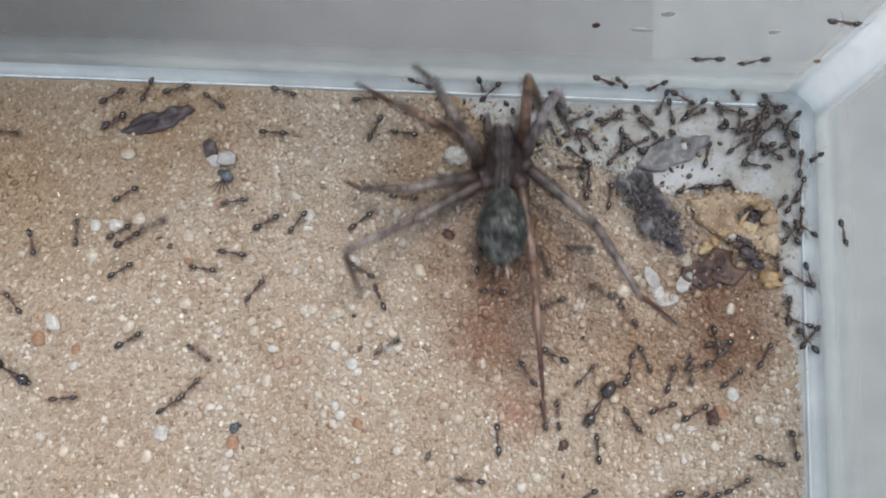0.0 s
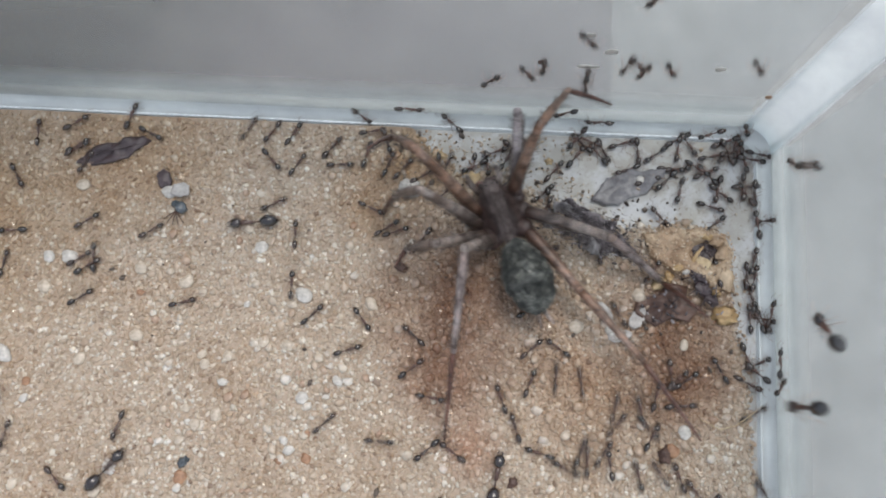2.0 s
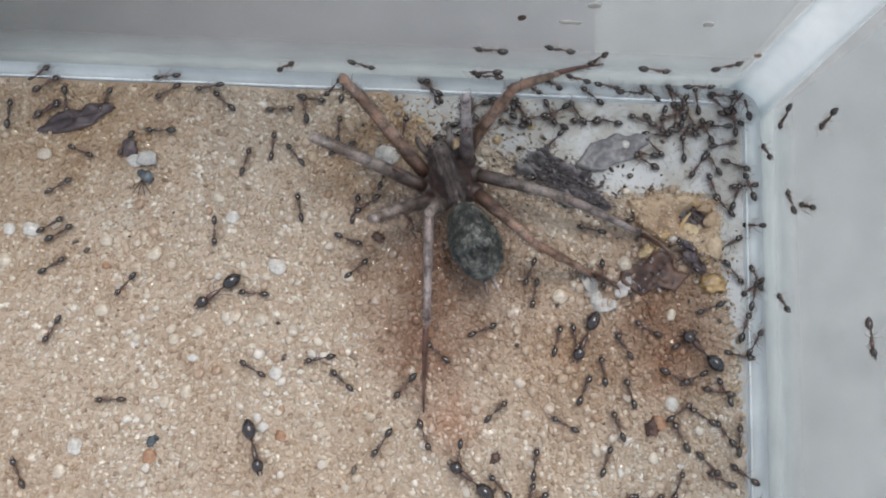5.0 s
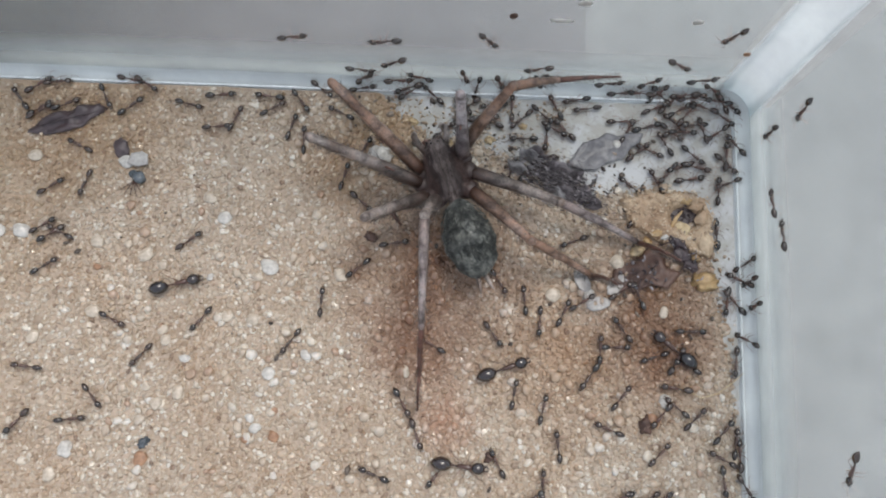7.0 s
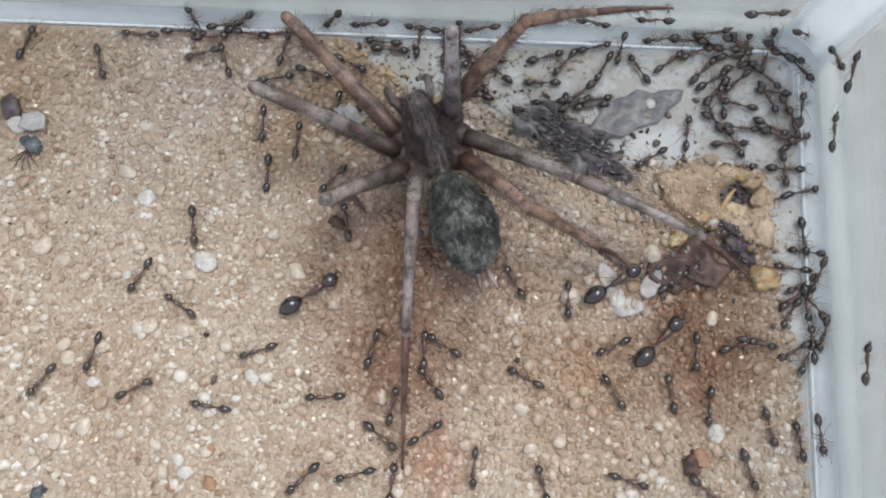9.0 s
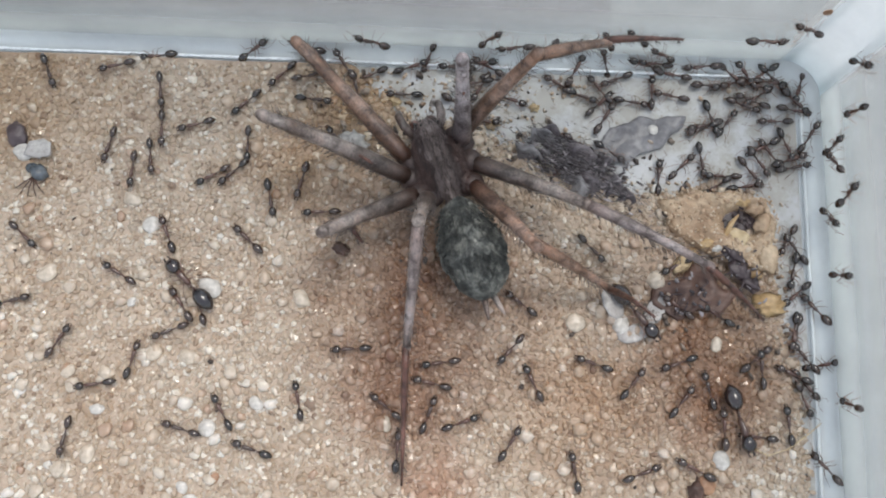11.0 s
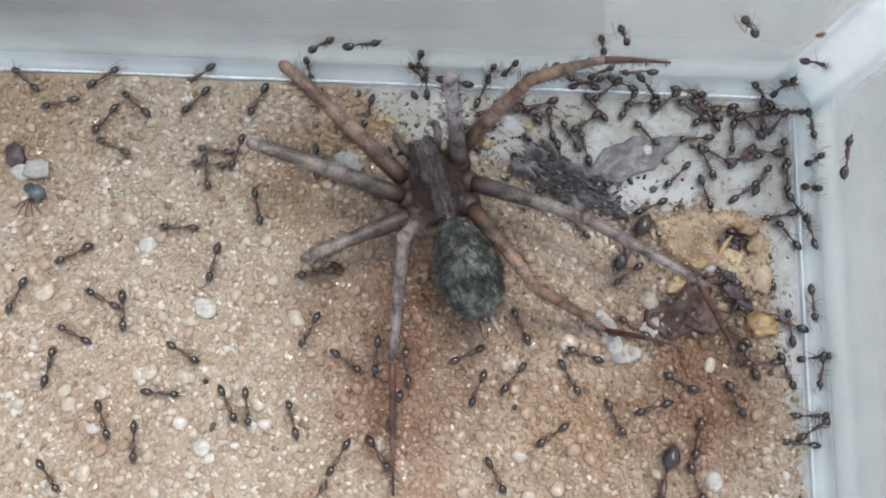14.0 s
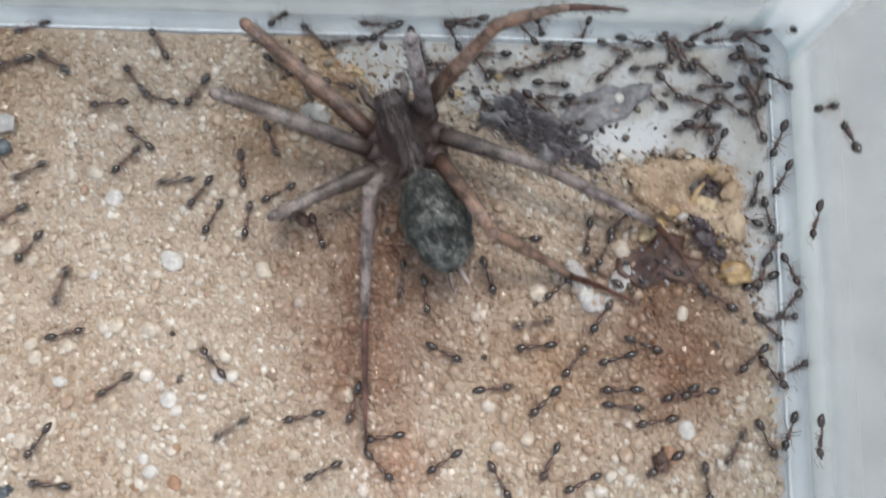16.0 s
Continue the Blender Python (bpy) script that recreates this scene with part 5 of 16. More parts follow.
def motions():
    """All that moves: the spider, its legs and the ants."""
    walk(spider, [(t, mm(x, y, 0, 0, 0, turn - 90)) for t, x, y, turn in (
        (0, -31.27, -7.77, 92.0), (0.3, -29.6, -12.6, 95.0), (0.5, -27.06, -10.40, 97.7), (1, -20.71, -9.60, 96.4), (1.5, -19.21, -6.60, 96.8), (2, -26.75, -9.61, 115.2), (2.5, -30.14, -9.68, 113.2), (3, -30.13, -9.34, 115.4), (3.5, -29.88, -9.81, 114.3), (4, -29.95, -9.75, 114.0), (4.7, -29.8, -9.5, 113.4), (7, -29.44, -9.18, 111.6), (8.5, -29.72, -9.00, 113.2), (9, -29.69, -9.06, 113.2), (12.5, -28.99, -8.86, 111.1), (14.5, -28.99, -8.85, 112.1), (16, -28.92, -9.22, 112.4),
    )])
    stride("front_left", ((0, -181, 62, 130, -55, 137, -40), (0.25, -210, 60, 123, -65, 198, 2), (0.5, -235, 60, 117, -74, 261, 49), (1, -236, 70, 112, -79, 240, 56), (1.25, -224, 68, 120, -65, 175, -8), (1.5, -212, 66, 127, -51, 114, -65), (1.75, -223, 61, 116, -55, 169, -4), (2, -234, 56, 105, -59, 226, 62), (2.25, -241, 53, 43, -71, 251, 59), (2.5, -248, 51, -25, -85, 272, 56), (3, -249, 40, -20, -81, 267, 52), (3.5, -250, 31, -22, -77, 267, 52), (7, -238, 33, -6, -78, 277, 47), (9, -247, 8, -6, -78, 277, 47), (14.5, -240, 20, -6, -78, 277, 47), (16, -240, 14, -6, -78, 277, 47)))
    stride("second_left", ((0, 152, 74, 110, -47, 121, -50), (0.5, 144, 61, 151, -55, 145, -64), (1, 156, 65, 132, -67, 153, -70), (1.25, 155, 62, 127, -57, 207, -75), (1.5, 155, 59, 122, -48, 266, -81), (1.75, 152, 62, 128, -58, 213, -77), (2, 149, 63, 133, -66, 163, -74), (2.17, 148, 54, 78, -59, 206, -31), (2.33, 147, 45, 25, -52, 251, 13), (2.5, 143, 36, -27, -47, 292, 58), (3, 139, 32, -30, -45, 290, 58), (3.5, 139, 29, -23, -49, 293, 51), (7, 145, 29, -17, -60, 302, 50), (9, 145, 36, -18, -58, 292, 54), (14.5, 145, 19, -8, -59, 297, 46), (16, 144, 20, -6, -60, 297, 45)))
    stride("third_left", ((0, -162, 25, 167, -41, 159, 11), (0.5, -183, 36, 164, -26, 165, 5), (1, -185, 21, 160, -34, 170, 0), (1.5, -165, 34, 168, -44, 193, -7), (2, -178, 54, 148, -60, 214, -10), (2.25, -181, 57, 81, -68, 249, -10), (2.5, -184, 61, 11, -74, 284, -10), (3, -186, 54, 0, -71, 280, -11), (3.5, -173, 52, 22, -67, 284, -16), (7, -167, 42, 35, -65, 287, -26), (9, -166, 41, 46, -70, 288, -21), (14.5, -175, 9, 46, -70, 288, -21), (16, -173, 9, 46, -70, 288, -21)))
    stride("rear_left", ((0, -150, 3, -143, 39, -81, -74), (0.25, -149, 13, -143, 5, -118, -17), (0.5, -149, 24, -144, -30, -154, 41), (1, -151, -2, -144, -1, -164, 3), (1.5, -126, 21, -117, -11, -118, 41), (2, -162, 65, -119, -19, -119, -36), (2.5, -119, 76, -114, -21, -114, -40), (3, -122, 71, -117, -25, -117, -41), (3.5, -128, 73, -115, -11, -116, -46), (7, -123, 66, -111, -11, -114, -46), (9, -114, 65, -115, -26, -113, -27), (14.5, -132, 67, -117, -37, -110, -24), (16, -125, 65, -117, -39, -112, -27)))
    stride("front_right", ((0, 93, 71, -9, -75, -50, -78), (0.25, 52, 71, 12, -39, -13, -61), (0.5, 5, 71, 35, -4, 23, -44), (1, 14, 76, 32, -30, 28, -46), (1.25, 5, 69, 27, -3, -18, -60), (1.5, 0, 61, 22, 24, -66, -74), (2, 40, 64, 34, -30, -22, -38), (2.5, 19, 53, 15, -37, 9, -42), (3, 22, 53, 10, -41, 5, -40), (3.5, 20, 55, 16, -38, 14, -41), (7, 17, 55, 7, -37, -14, -5), (9, 12, 53, 2, -28, -14, -7), (14.5, 9, 56, 7, -24, -11, -22), (16, 7, 54, 9, -28, -6, -29)))
    stride("second_right", ((0, 53, 64, -10, -76, -93, 58), (0.25, 75, 62, 28, -65, -31, -8), (0.5, 98, 61, 66, -53, 31, -73), (1, 111, 63, 67, -51, 11, -73), (1.25, 110, 61, 26, -63, -48, -13), (1.5, 110, 59, -16, -75, -108, 48), (2, 69, 43, -1, -84, -109, 55), (2.5, 92, 67, 25, -75, -104, 56), (3, 73, 73, 59, -77, -111, 58), (3.5, 70, 71, 63, -80, -111, 57), (7, 77, 71, 65, -81, -111, 55), (9, 74, 73, 60, -75, -114, 55), (14.5, 87, 69, 52, -77, -108, 57), (16, 92, 77, 52, -77, -108, 57)))
    stride("third_right", ((0, -42, 5, -69, 32, -23, -48), (0.25, -37, 24, -61, -9, -60, -2), (0.5, -34, 43, -52, -49, -98, 44), (1, -14, 60, -21, -39, -52, -34), (1.5, -33, 50, -21, -38, -55, -22), (2, -45, 19, -51, -41, -85, 56), (2.5, -39, 11, -39, -27, -90, 72), (3, -47, 10, -52, 4, -44, -48), (3.5, -38, 10, -39, -27, -92, 62), (7, -41, 8, -41, -22, -81, 65), (9, -46, 12, -50, 9, -44, -42), (14.5, -41, 12, -49, -6, -79, -32), (16, -42, 8, -43, -20, -104, 52)))
    stride("rear_right", ((0, -81, -2, -89, 28, -83, -29), (0.5, -68, 36, -102, -45, -114, 27), (1, -67, 11, -78, -13, -76, -19), (1.5, -41, 52, -13, -41, -102, 63), (2, -73, 5, -72, 1, -77, -3), (2.5, -56, 5, -75, 46, -43, -52), (3, -66, 9, -73, 52, -35, -51), (3.5, -68, 22, -40, -45, -100, 71), (7, -65, 19, -40, -38, -96, 76), (9, -72, 41, -39, -42, -116, 73), (14.5, -76, 17, -43, -39, -50, 68), (16, -80, 25, -40, -42, -66, 62)))
    walk(carcass, [(t, mm(x, y, float(ground_z(x, y)), 0, 0, turn)) for t, x, y, turn in ((0, -15.5, -12.0, -50), (0.5, -15.0, -10.2, -45), (1.5, -16.0, -10.5, -30), (2.5, -18.0, -10.6, -15), (4, -18.2, -9.3, -20), (7, -18.2, -8.8, -24), (12.5, -18.2, -8.0, -24), (16, -18.2, -8.0, -24))])
    ant(0, trail((0, -84.9, -6.4, -3), (0.5, -75.4, -2.7, -43), (0.73, -75.9, -2.5, -92), (1, -76.4, -2.4, -142), (1.5, -77.1, -3.2, -159), (1.77, -77.1, -2.9, -216), (2.03, -77.1, -2.6, -274), (2.3, -77.1, -2.2, -331), (3, -75.6, -2.7, -349), (3.5, -75.4, -1.3, -320), (4, -75.0, 0.0, -363), (4.5, -74.2, 0.0, -334), (5, -73.3, 0.7, -325), (5.5, -72.5, 0.9, -371), (6, -71.7, 0.4, -405), (6.5, -71.0, -0.3, -385), (7, -70.1, -0.3, -352), (7.5, -65.5, 0.8, -386), (8, -61.0, -2.4, -364), (8.5, -56.4, -0.8, -358), (8.73, -56.2, -1.9, -395), (9, -56.0, -3.1, -433), (9.5, -56.7, -4.3, -463), (10, -56.4, -5.4, -416), (10.5, -55.5, -6.5, -416), (11, -55.2, -7.7, -462), (11.5, -55.8, -8.9, -489), (12, -56.4, -9.0, -435), (12.5, -56.9, -9.1, -382), (13, -53.0, -6.9, -374), (13.27, -51.3, -5.5, -322), (13.5, -49.7, -4.0, -270), (14, -54.8, -6.2, -203), (14.27, -57.6, -5.6, -159), (14.5, -60.3, -4.9, -116), (14.73, -58.1, -4.7, -78), (15, -55.9, -4.4, -40), (15.5, -51.6, -5.0, -41), (15.73, -52.0, -5.7, -107), (16, -52.4, -6.4, -173)))
    ant(1, trail((0, -70.1, -0.9, 250), (0.5, -70.1, -1.6, 242), (1.5, -70.3, -1.3, 237), (1.9, -71.4, -4.5, 241), (2.3, -70.8, -7.7, 233), (2.67, -71.4, -5.9, 276), (3, -72.0, -4.0, 320), (3.5, -66.3, -3.9, 321), (3.73, -63.5, -4.6, 373), (4, -60.7, -5.4, 426), (4.17, -61.1, -5.6, 473), (4.33, -61.6, -5.7, 521), (4.5, -62.0, -5.9, 569), (5, -62.9, -6.8, 605), (5.5, -63.2, -8.2, 621), (6, -63.5, -9.6, 606), (6.5, -64.4, -10.5, 569), (7, -65.7, -11.0, 611), (7.5, -60.2, -16.2, 664), (8, -53.8, -20.3, 709), (8.5, -47.0, -23.5, 708), (8.67, -47.3, -23.1, 761), (8.83, -47.6, -22.7, 814), (9, -47.9, -22.3, 867), (9.5, -48.2, -22.3, 838), (10, -48.3, -21.8, 831), (10.27, -48.5, -21.8, 887), (10.5, -48.6, -21.8, 942), (11, -49.0, -22.2, 923), (11.27, -49.2, -22.1, 986), (11.5, -49.3, -21.9, 1050), (12, -47.6, -22.4, 1070), (12.5, -46.3, -21.3, 1118), (13, -43.1, -22.0, 1050), (13.5, -41.3, -24.8, 1107), (13.73, -41.8, -25.5, 1053), (14, -42.4, -26.2, 1000), (14.27, -42.2, -27.2, 958), (14.5, -42.0, -28.1, 917), (15, -42.8, -27.2, 859), (15.5, -42.5, -26.1, 850), (16, -42.4, -26.5, 852)))
    ant(2, trail((0, -66.9, -0.7, 17), (0.5, -66.5, -0.6, 20), (0.73, -67.0, -0.8, 77), (1, -67.4, -0.9, 134), (1.17, -67.6, -0.7, 87), (1.33, -67.9, -0.6, 40), (1.5, -68.1, -0.4, -7), (1.9, -67.3, -0.2, 36), (2.03, -67.1, -0.4, 86), (2.17, -66.9, -0.6, 136), (2.3, -66.7, -0.8, 186), (3, -72.0, -0.7, 167), (3.27, -71.6, -1.3, 237), (3.5, -71.2, -1.8, 307), (3.73, -70.5, -1.8, 348), (4, -69.8, -1.8, 389), (4.27, -69.8, -1.9, 326), (4.5, -69.8, -2.1, 263), (5, -69.8, -2.4, 284), (5.27, -69.7, -2.4, 329), (5.5, -69.6, -2.5, 373), (6, -69.2, -2.3, 376), (6.27, -69.0, -2.3, 338), (6.5, -68.9, -2.4, 299), (6.73, -68.9, -2.5, 341), (7, -68.9, -2.7, 383), (7.5, -62.8, -6.3, 360), (8, -55.5, -7.7, 312), (8.5, -50.0, -12.5, 336), (9, -47.4, -16.1, 279), (9.27, -47.6, -15.8, 218), (9.5, -47.9, -15.6, 157), (10, -48.7, -15.4, 178), (10.5, -49.5, -15.3, 156), (11, -49.9, -14.8, 114), (11.5, -50.2, -14.0, 103), (12, -51.3, -13.5, 148), (12.27, -51.3, -12.9, 192), (12.5, -51.4, -12.4, 236), (12.73, -51.2, -13.6, 280), (13, -51.0, -14.9, 324), (13.5, -49.8, -17.2, 256), (14, -52.5, -19.3, 278), (14.27, -53.1, -20.9, 344), (14.5, -53.7, -22.5, 410), (15, -50.3, -17.8, 447), (15.27, -48.7, -15.3, 509), (15.5, -47.2, -12.8, 571), (16, -54.4, -21.1, 617)))
    ant(0, trail((0, -62.6, -1.9, -33), (0.5, -62.1, -2.6, -14), (0.73, -62.7, -4.1, -83), (1, -63.4, -5.5, -153), (1.17, -63.8, -6.4, -94), (1.33, -64.2, -7.4, -35), (1.5, -64.6, -8.4, 24), (1.9, -57.1, -2.6, 55), (2.3, -48.3, 0.9, 89), (2.67, -49.6, 0.4, 138), (3, -50.9, -0.1, 186), (3.5, -52.3, -1.0, 188), (4, -53.7, -0.3, 179), (4.5, -54.3, -0.4, 176), (5, -54.9, -0.4, 194), (5.5, -55.3, -0.8, 257), (6, -55.3, -1.5, 264), (6.5, -55.5, -2.1, 215), (6.73, -55.8, -2.1, 280), (7, -56.1, -2.2, 346), (7.5, -55.6, -2.5, 295), (8, -55.3, -3.0, 340), (8.27, -54.9, -3.0, 379), (8.5, -54.6, -2.9, 418), (9, -49.9, -0.3, 363), (9.17, -50.0, -0.5, 312), (9.33, -50.2, -0.7, 262), (9.5, -50.3, -1.0, 211), (10, -51.3, -1.4, 209), (10.5, -51.7, -2.0, 266), (11, -51.6, -3.0, 280), (11.17, -51.6, -3.3, 230), (11.33, -51.6, -3.6, 181), (11.5, -51.7, -3.9, 131), (12, -54.8, -1.1, 159), (12.5, -59.0, -1.1, 151), (12.67, -58.1, -1.3, 93), (12.83, -57.2, -1.5, 35), (13, -56.3, -1.7, -23), (13.5, -54.9, -4.0, -85), (14, -55.7, -3.9, -124), (14.27, -56.1, -3.9, -83), (14.5, -56.5, -3.9, -43), (14.73, -54.3, -3.9, 0), (15, -52.1, -3.9, 43), (15.27, -49.9, -4.2, 2), (15.5, -47.7, -4.4, -38), (15.67, -48.0, -4.9, -90), (15.83, -48.2, -5.4, -142), (16, -48.4, -5.9, -194)))
    ant(1, trail((0, -55.1, -0.5, -15), (0.5, -54.0, -0.7, -24), (1, -52.7, -0.7, -53), (1.5, -51.8, -1.8, -23), (1.77, -51.6, -1.5, -77), (2.03, -51.3, -1.3, -131), (2.3, -51.0, -1.0, -185), (3, -64.9, -0.9, -181), (3.17, -63.8, -0.5, -232), (3.33, -62.7, -0.1, -283), (3.5, -61.5, 0.3, -333), (4, -58.2, -0.9, -346), (4.17, -58.3, -0.8, -288), (4.33, -58.5, -0.8, -230), (4.5, -58.6, -0.7, -172), (5, -59.2, -1.0, -147), (5.5, -59.7, -1.2, -190), (6, -60.0, -0.8, -244), (6.5, -60.3, -0.2, -229), (6.67, -60.5, -0.2, -283), (6.83, -60.6, -0.2, -337), (7, -60.8, -0.1, -391), (7.5, -58.1, 0.8, -372), (8, -55.7, -1.1, -391), (8.27, -54.3, -0.9, -356), (8.5, -53.0, -0.6, -320), (8.73, -53.0, -0.7, -251), (9, -53.0, -0.7, -181), (9.5, -53.6, -0.6, -223), (10, -54.2, -0.1, -192), (10.5, -54.8, -0.5, -126), (11, -55.3, -1.1, -163), (11.5, -55.9, -0.8, -153), (12, -57.7, -0.6, -150), (12.5, -59.3, 0.2, -177), (12.73, -58.5, 0.4, -111), (13, -57.6, 0.6, -44), (13.27, -56.9, 0.1, 16), (13.5, -56.2, -0.3, 75), (14, -56.3, -0.4, 36), (14.5, -56.3, -0.5, -3), (15, -49.9, 1.7, 10), (15.5, -43.5, -0.5, 29), (16, -36.4, 31.9, 78)))
    ant(0, trail((0, -55.9, -5.2, -1), (0.5, -52.0, -6.6, -27), (0.73, -51.6, -5.2, 42), (1, -51.1, -3.8, 112), (1.5, -49.3, -1.4, 144), (1.9, -49.1, -1.5, 81), (2.3, -48.9, -1.5, 17), (3, -48.4, -1.7, 11), (3.5, -46.5, -0.5, -22), (4, -44.3, -0.8, 6), (7, -44.6, -1.3, -51), (8.5, -44.9, -0.4, -1), (9, -44.3, -0.2, -8), (9.17, -44.5, -0.4, -55), (9.33, -44.7, -0.7, -103), (9.5, -44.9, -0.9, -150), (10, -45.6, -1.6, -81), (10.5, -44.7, -2.8, -54), (10.73, -44.7, -3.2, -95), (11, -44.7, -3.7, -135), (11.27, -45.1, -4.0, -196), (11.5, -45.5, -4.4, -257), (12, -46.6, -3.1, -275), (12.27, -47.3, -2.7, -216), (12.5, -48.0, -2.2, -156), (13.5, -47.8, -2.3, -165), (14, -48.6, -2.0, -132), (14.17, -48.9, -2.0, -189), (14.33, -49.2, -2.0, -245), (14.5, -49.4, -2.0, -302), (15, -47.7, -3.3, -351), (15.27, -46.7, -3.1, -391), (15.5, -45.6, -2.9, -431), (15.67, -47.2, -3.4, -484), (15.83, -48.8, -3.9, -537), (16, -50.5, -4.4, -590)))
    ant(1, trail((0, -59.3, -13.0, 12), (0.27, -52.0, -11.2, 61), (0.5, -44.8, -9.4, 110), (1, -44.3, -7.5, 68), (1.5, -45.4, -5.7, 100), (1.9, -44.2, -4.6, 34), (2.1, -43.3, -4.8, -30), (2.3, -42.5, -5.0, -95), (3, -45.7, -6.1, -156), (3.17, -45.5, -6.5, -105), (3.33, -45.3, -6.9, -55), (3.5, -45.1, -7.4, -4), (3.73, -44.7, -7.9, -58), (4, -44.3, -8.5, -112), (4.27, -44.5, -8.2, -168), (4.5, -44.7, -7.9, -224), (5, -45.4, -7.3, -228), (5.5, -45.7, -6.6, -262), (6, -45.6, -5.8, -289), (6.5, -45.3, -5.0, -285), (7, -45.3, -4.2, -287), (7.5, -44.8, -4.0, -356), (7.73, -44.7, -3.8, -299), (8, -44.7, -3.6, -241), (8.5, -44.7, -3.1, -291), (9, -42.0, -3.9, -348), (9.17, -42.1, -4.3, -402), (9.33, -42.2, -4.6, -455), (9.5, -42.3, -4.9, -509), (10, -43.7, -5.2, -527), (10.5, -44.5, -5.8, -458), (11, -44.3, -7.2, -448), (11.5, -44.8, -8.1, -512), (12, -44.7, -6.9, -581), (12.27, -44.6, -6.4, -621), (12.5, -44.6, -5.8, -662), (13, -43.0, -4.1, -642), (13.17, -42.3, -3.8, -587), (13.33, -41.6, -3.5, -533), (13.5, -40.8, -3.2, -479), (14, -47.0, -7.4, -543), (14.5, -53.2, -11.6, -527), (14.67, -52.8, -11.4, -478), (14.83, -52.3, -11.3, -429), (15, -51.9, -11.2, -379), (15.27, -51.5, -10.8, -441), (15.5, -51.1, -10.3, -502), (16, -71.3, -11.1, -538)))
    ant(2, trail((0, -55.7, -15.1, 32), (0.27, -55.6, -15.2, 85), (0.5, -55.5, -15.3, 139), (0.73, -54.6, -12.6, 85), (1, -53.8, -9.8, 31), (1.5, -53.0, -4.2, 99), (1.63, -52.5, -4.3, 49), (1.77, -52.0, -4.4, -1), (1.9, -51.6, -4.5, -51), (2.3, -50.1, -4.2, 9), (2.53, -50.8, -4.6, 59), (2.77, -51.4, -5.0, 109), (3, -52.1, -5.4, 159), (3.27, -52.1, -4.6, 106), (3.5, -52.1, -3.8, 52), (3.73, -52.5, -3.1, 113), (4, -52.9, -2.3, 173), (4.5, -53.0, -2.1, 132), (5, -53.2, -1.9, 140), (5.5, -53.4, -1.7, 108), (6, -53.3, -1.5, 51), (6.5, -53.1, -1.3, 42), (7, -52.9, -1.1, 6), (7.5, -51.7, -1.2, 53), (7.73, -51.2, -0.7, 12), (8, -50.6, -0.2, -30), (8.5, -49.4, -0.8, 7), (8.73, -49.1, 0.1, 61), (9, -48.7, 1.0, 116), (9.27, -49.1, 0.6, 170), (9.5, -49.4, 0.1, 225), (10, -50.3, -0.3, 182), (10.5, -51.3, -0.0, 163), (11, -52.3, 0.1, 190), (11.5, -53.1, -0.4, 165), (12, -54.7, 0.1, 136), (12.27, -55.5, -0.2, 73), (12.5, -56.3, -0.5, 11), (13, -54.3, -1.3, 30), (13.5, -52.2, -2.2, 43), (13.73, -52.8, -2.4, 92), (14, -53.3, -2.6, 141), (14.17, -53.7, -2.4, 198), (14.33, -54.1, -2.2, 256), (14.5, -54.4, -2.0, 314), (15, -52.7, -1.8, 319), (15.17, -52.2, -2.2, 377), (15.33, -51.8, -2.7, 435), (15.5, -51.4, -3.1, 494), (16, -57.2, -3.1, 511)))
    ant(0, trail((0, -59.0, -18.5, -6), (0.5, -56.2, -18.0, -8), (0.73, -56.9, -17.4, 48), (1, -57.7, -16.8, 104), (1.27, -58.6, -16.5, 67), (1.5, -59.5, -16.2, 29), (1.9, -52.5, -10.1, 41), (2.1, -48.1, -8.7, 2), (2.3, -43.7, -7.2, -38), (2.67, -45.8, -8.6, -81), (3, -47.9, -10.0, -124), (3.27, -47.9, -9.6, -57), (3.5, -47.9, -9.2, 9), (4, -47.2, -8.7, 24), (4.27, -47.5, -8.3, 62), (4.5, -47.8, -7.9, 100), (5, -47.8, -6.5, 88), (5.5, -48.1, -5.4, 139), (6, -49.4, -5.0, 170), (6.5, -50.6, -4.6, 142), (6.73, -50.9, -4.1, 104), (7, -51.1, -3.6, 66), (7.27, -50.9, -3.3, 24), (7.5, -50.8, -3.1, -18), (8, -50.1, -3.6, 2), (8.5, -49.8, -3.1, 21), (9, -47.5, -0.6, 7), (9.17, -47.8, -1.1, -42), (9.33, -48.1, -1.6, -91), (9.5, -48.4, -2.0, -140), (10, -50.0, -3.1, -144), (10.5, -51.1, -4.4, -108), (11, -51.2, -6.2, -85), (11.27, -51.2, -7.2, -143), (11.5, -51.2, -8.1, -202), (11.73, -51.7, -8.2, -155), (12, -52.2, -8.3, -109), (12.27, -52.7, -8.4, -41), (12.5, -53.2, -8.4, 27), (13, -47.7, -8.4, 26), (13.5, -43.7, -4.8, 17), (13.73, -44.3, -5.5, -44), (14, -44.9, -6.2, -105), (14.5, -46.7, -6.7, -57), (14.73, -44.7, -6.0, 8), (15, -42.8, -5.3, 72), (15.27, -41.0, -4.3, 27), (15.5, -39.2, -3.3, -18), (16, -39.2, -2.8, -33)))
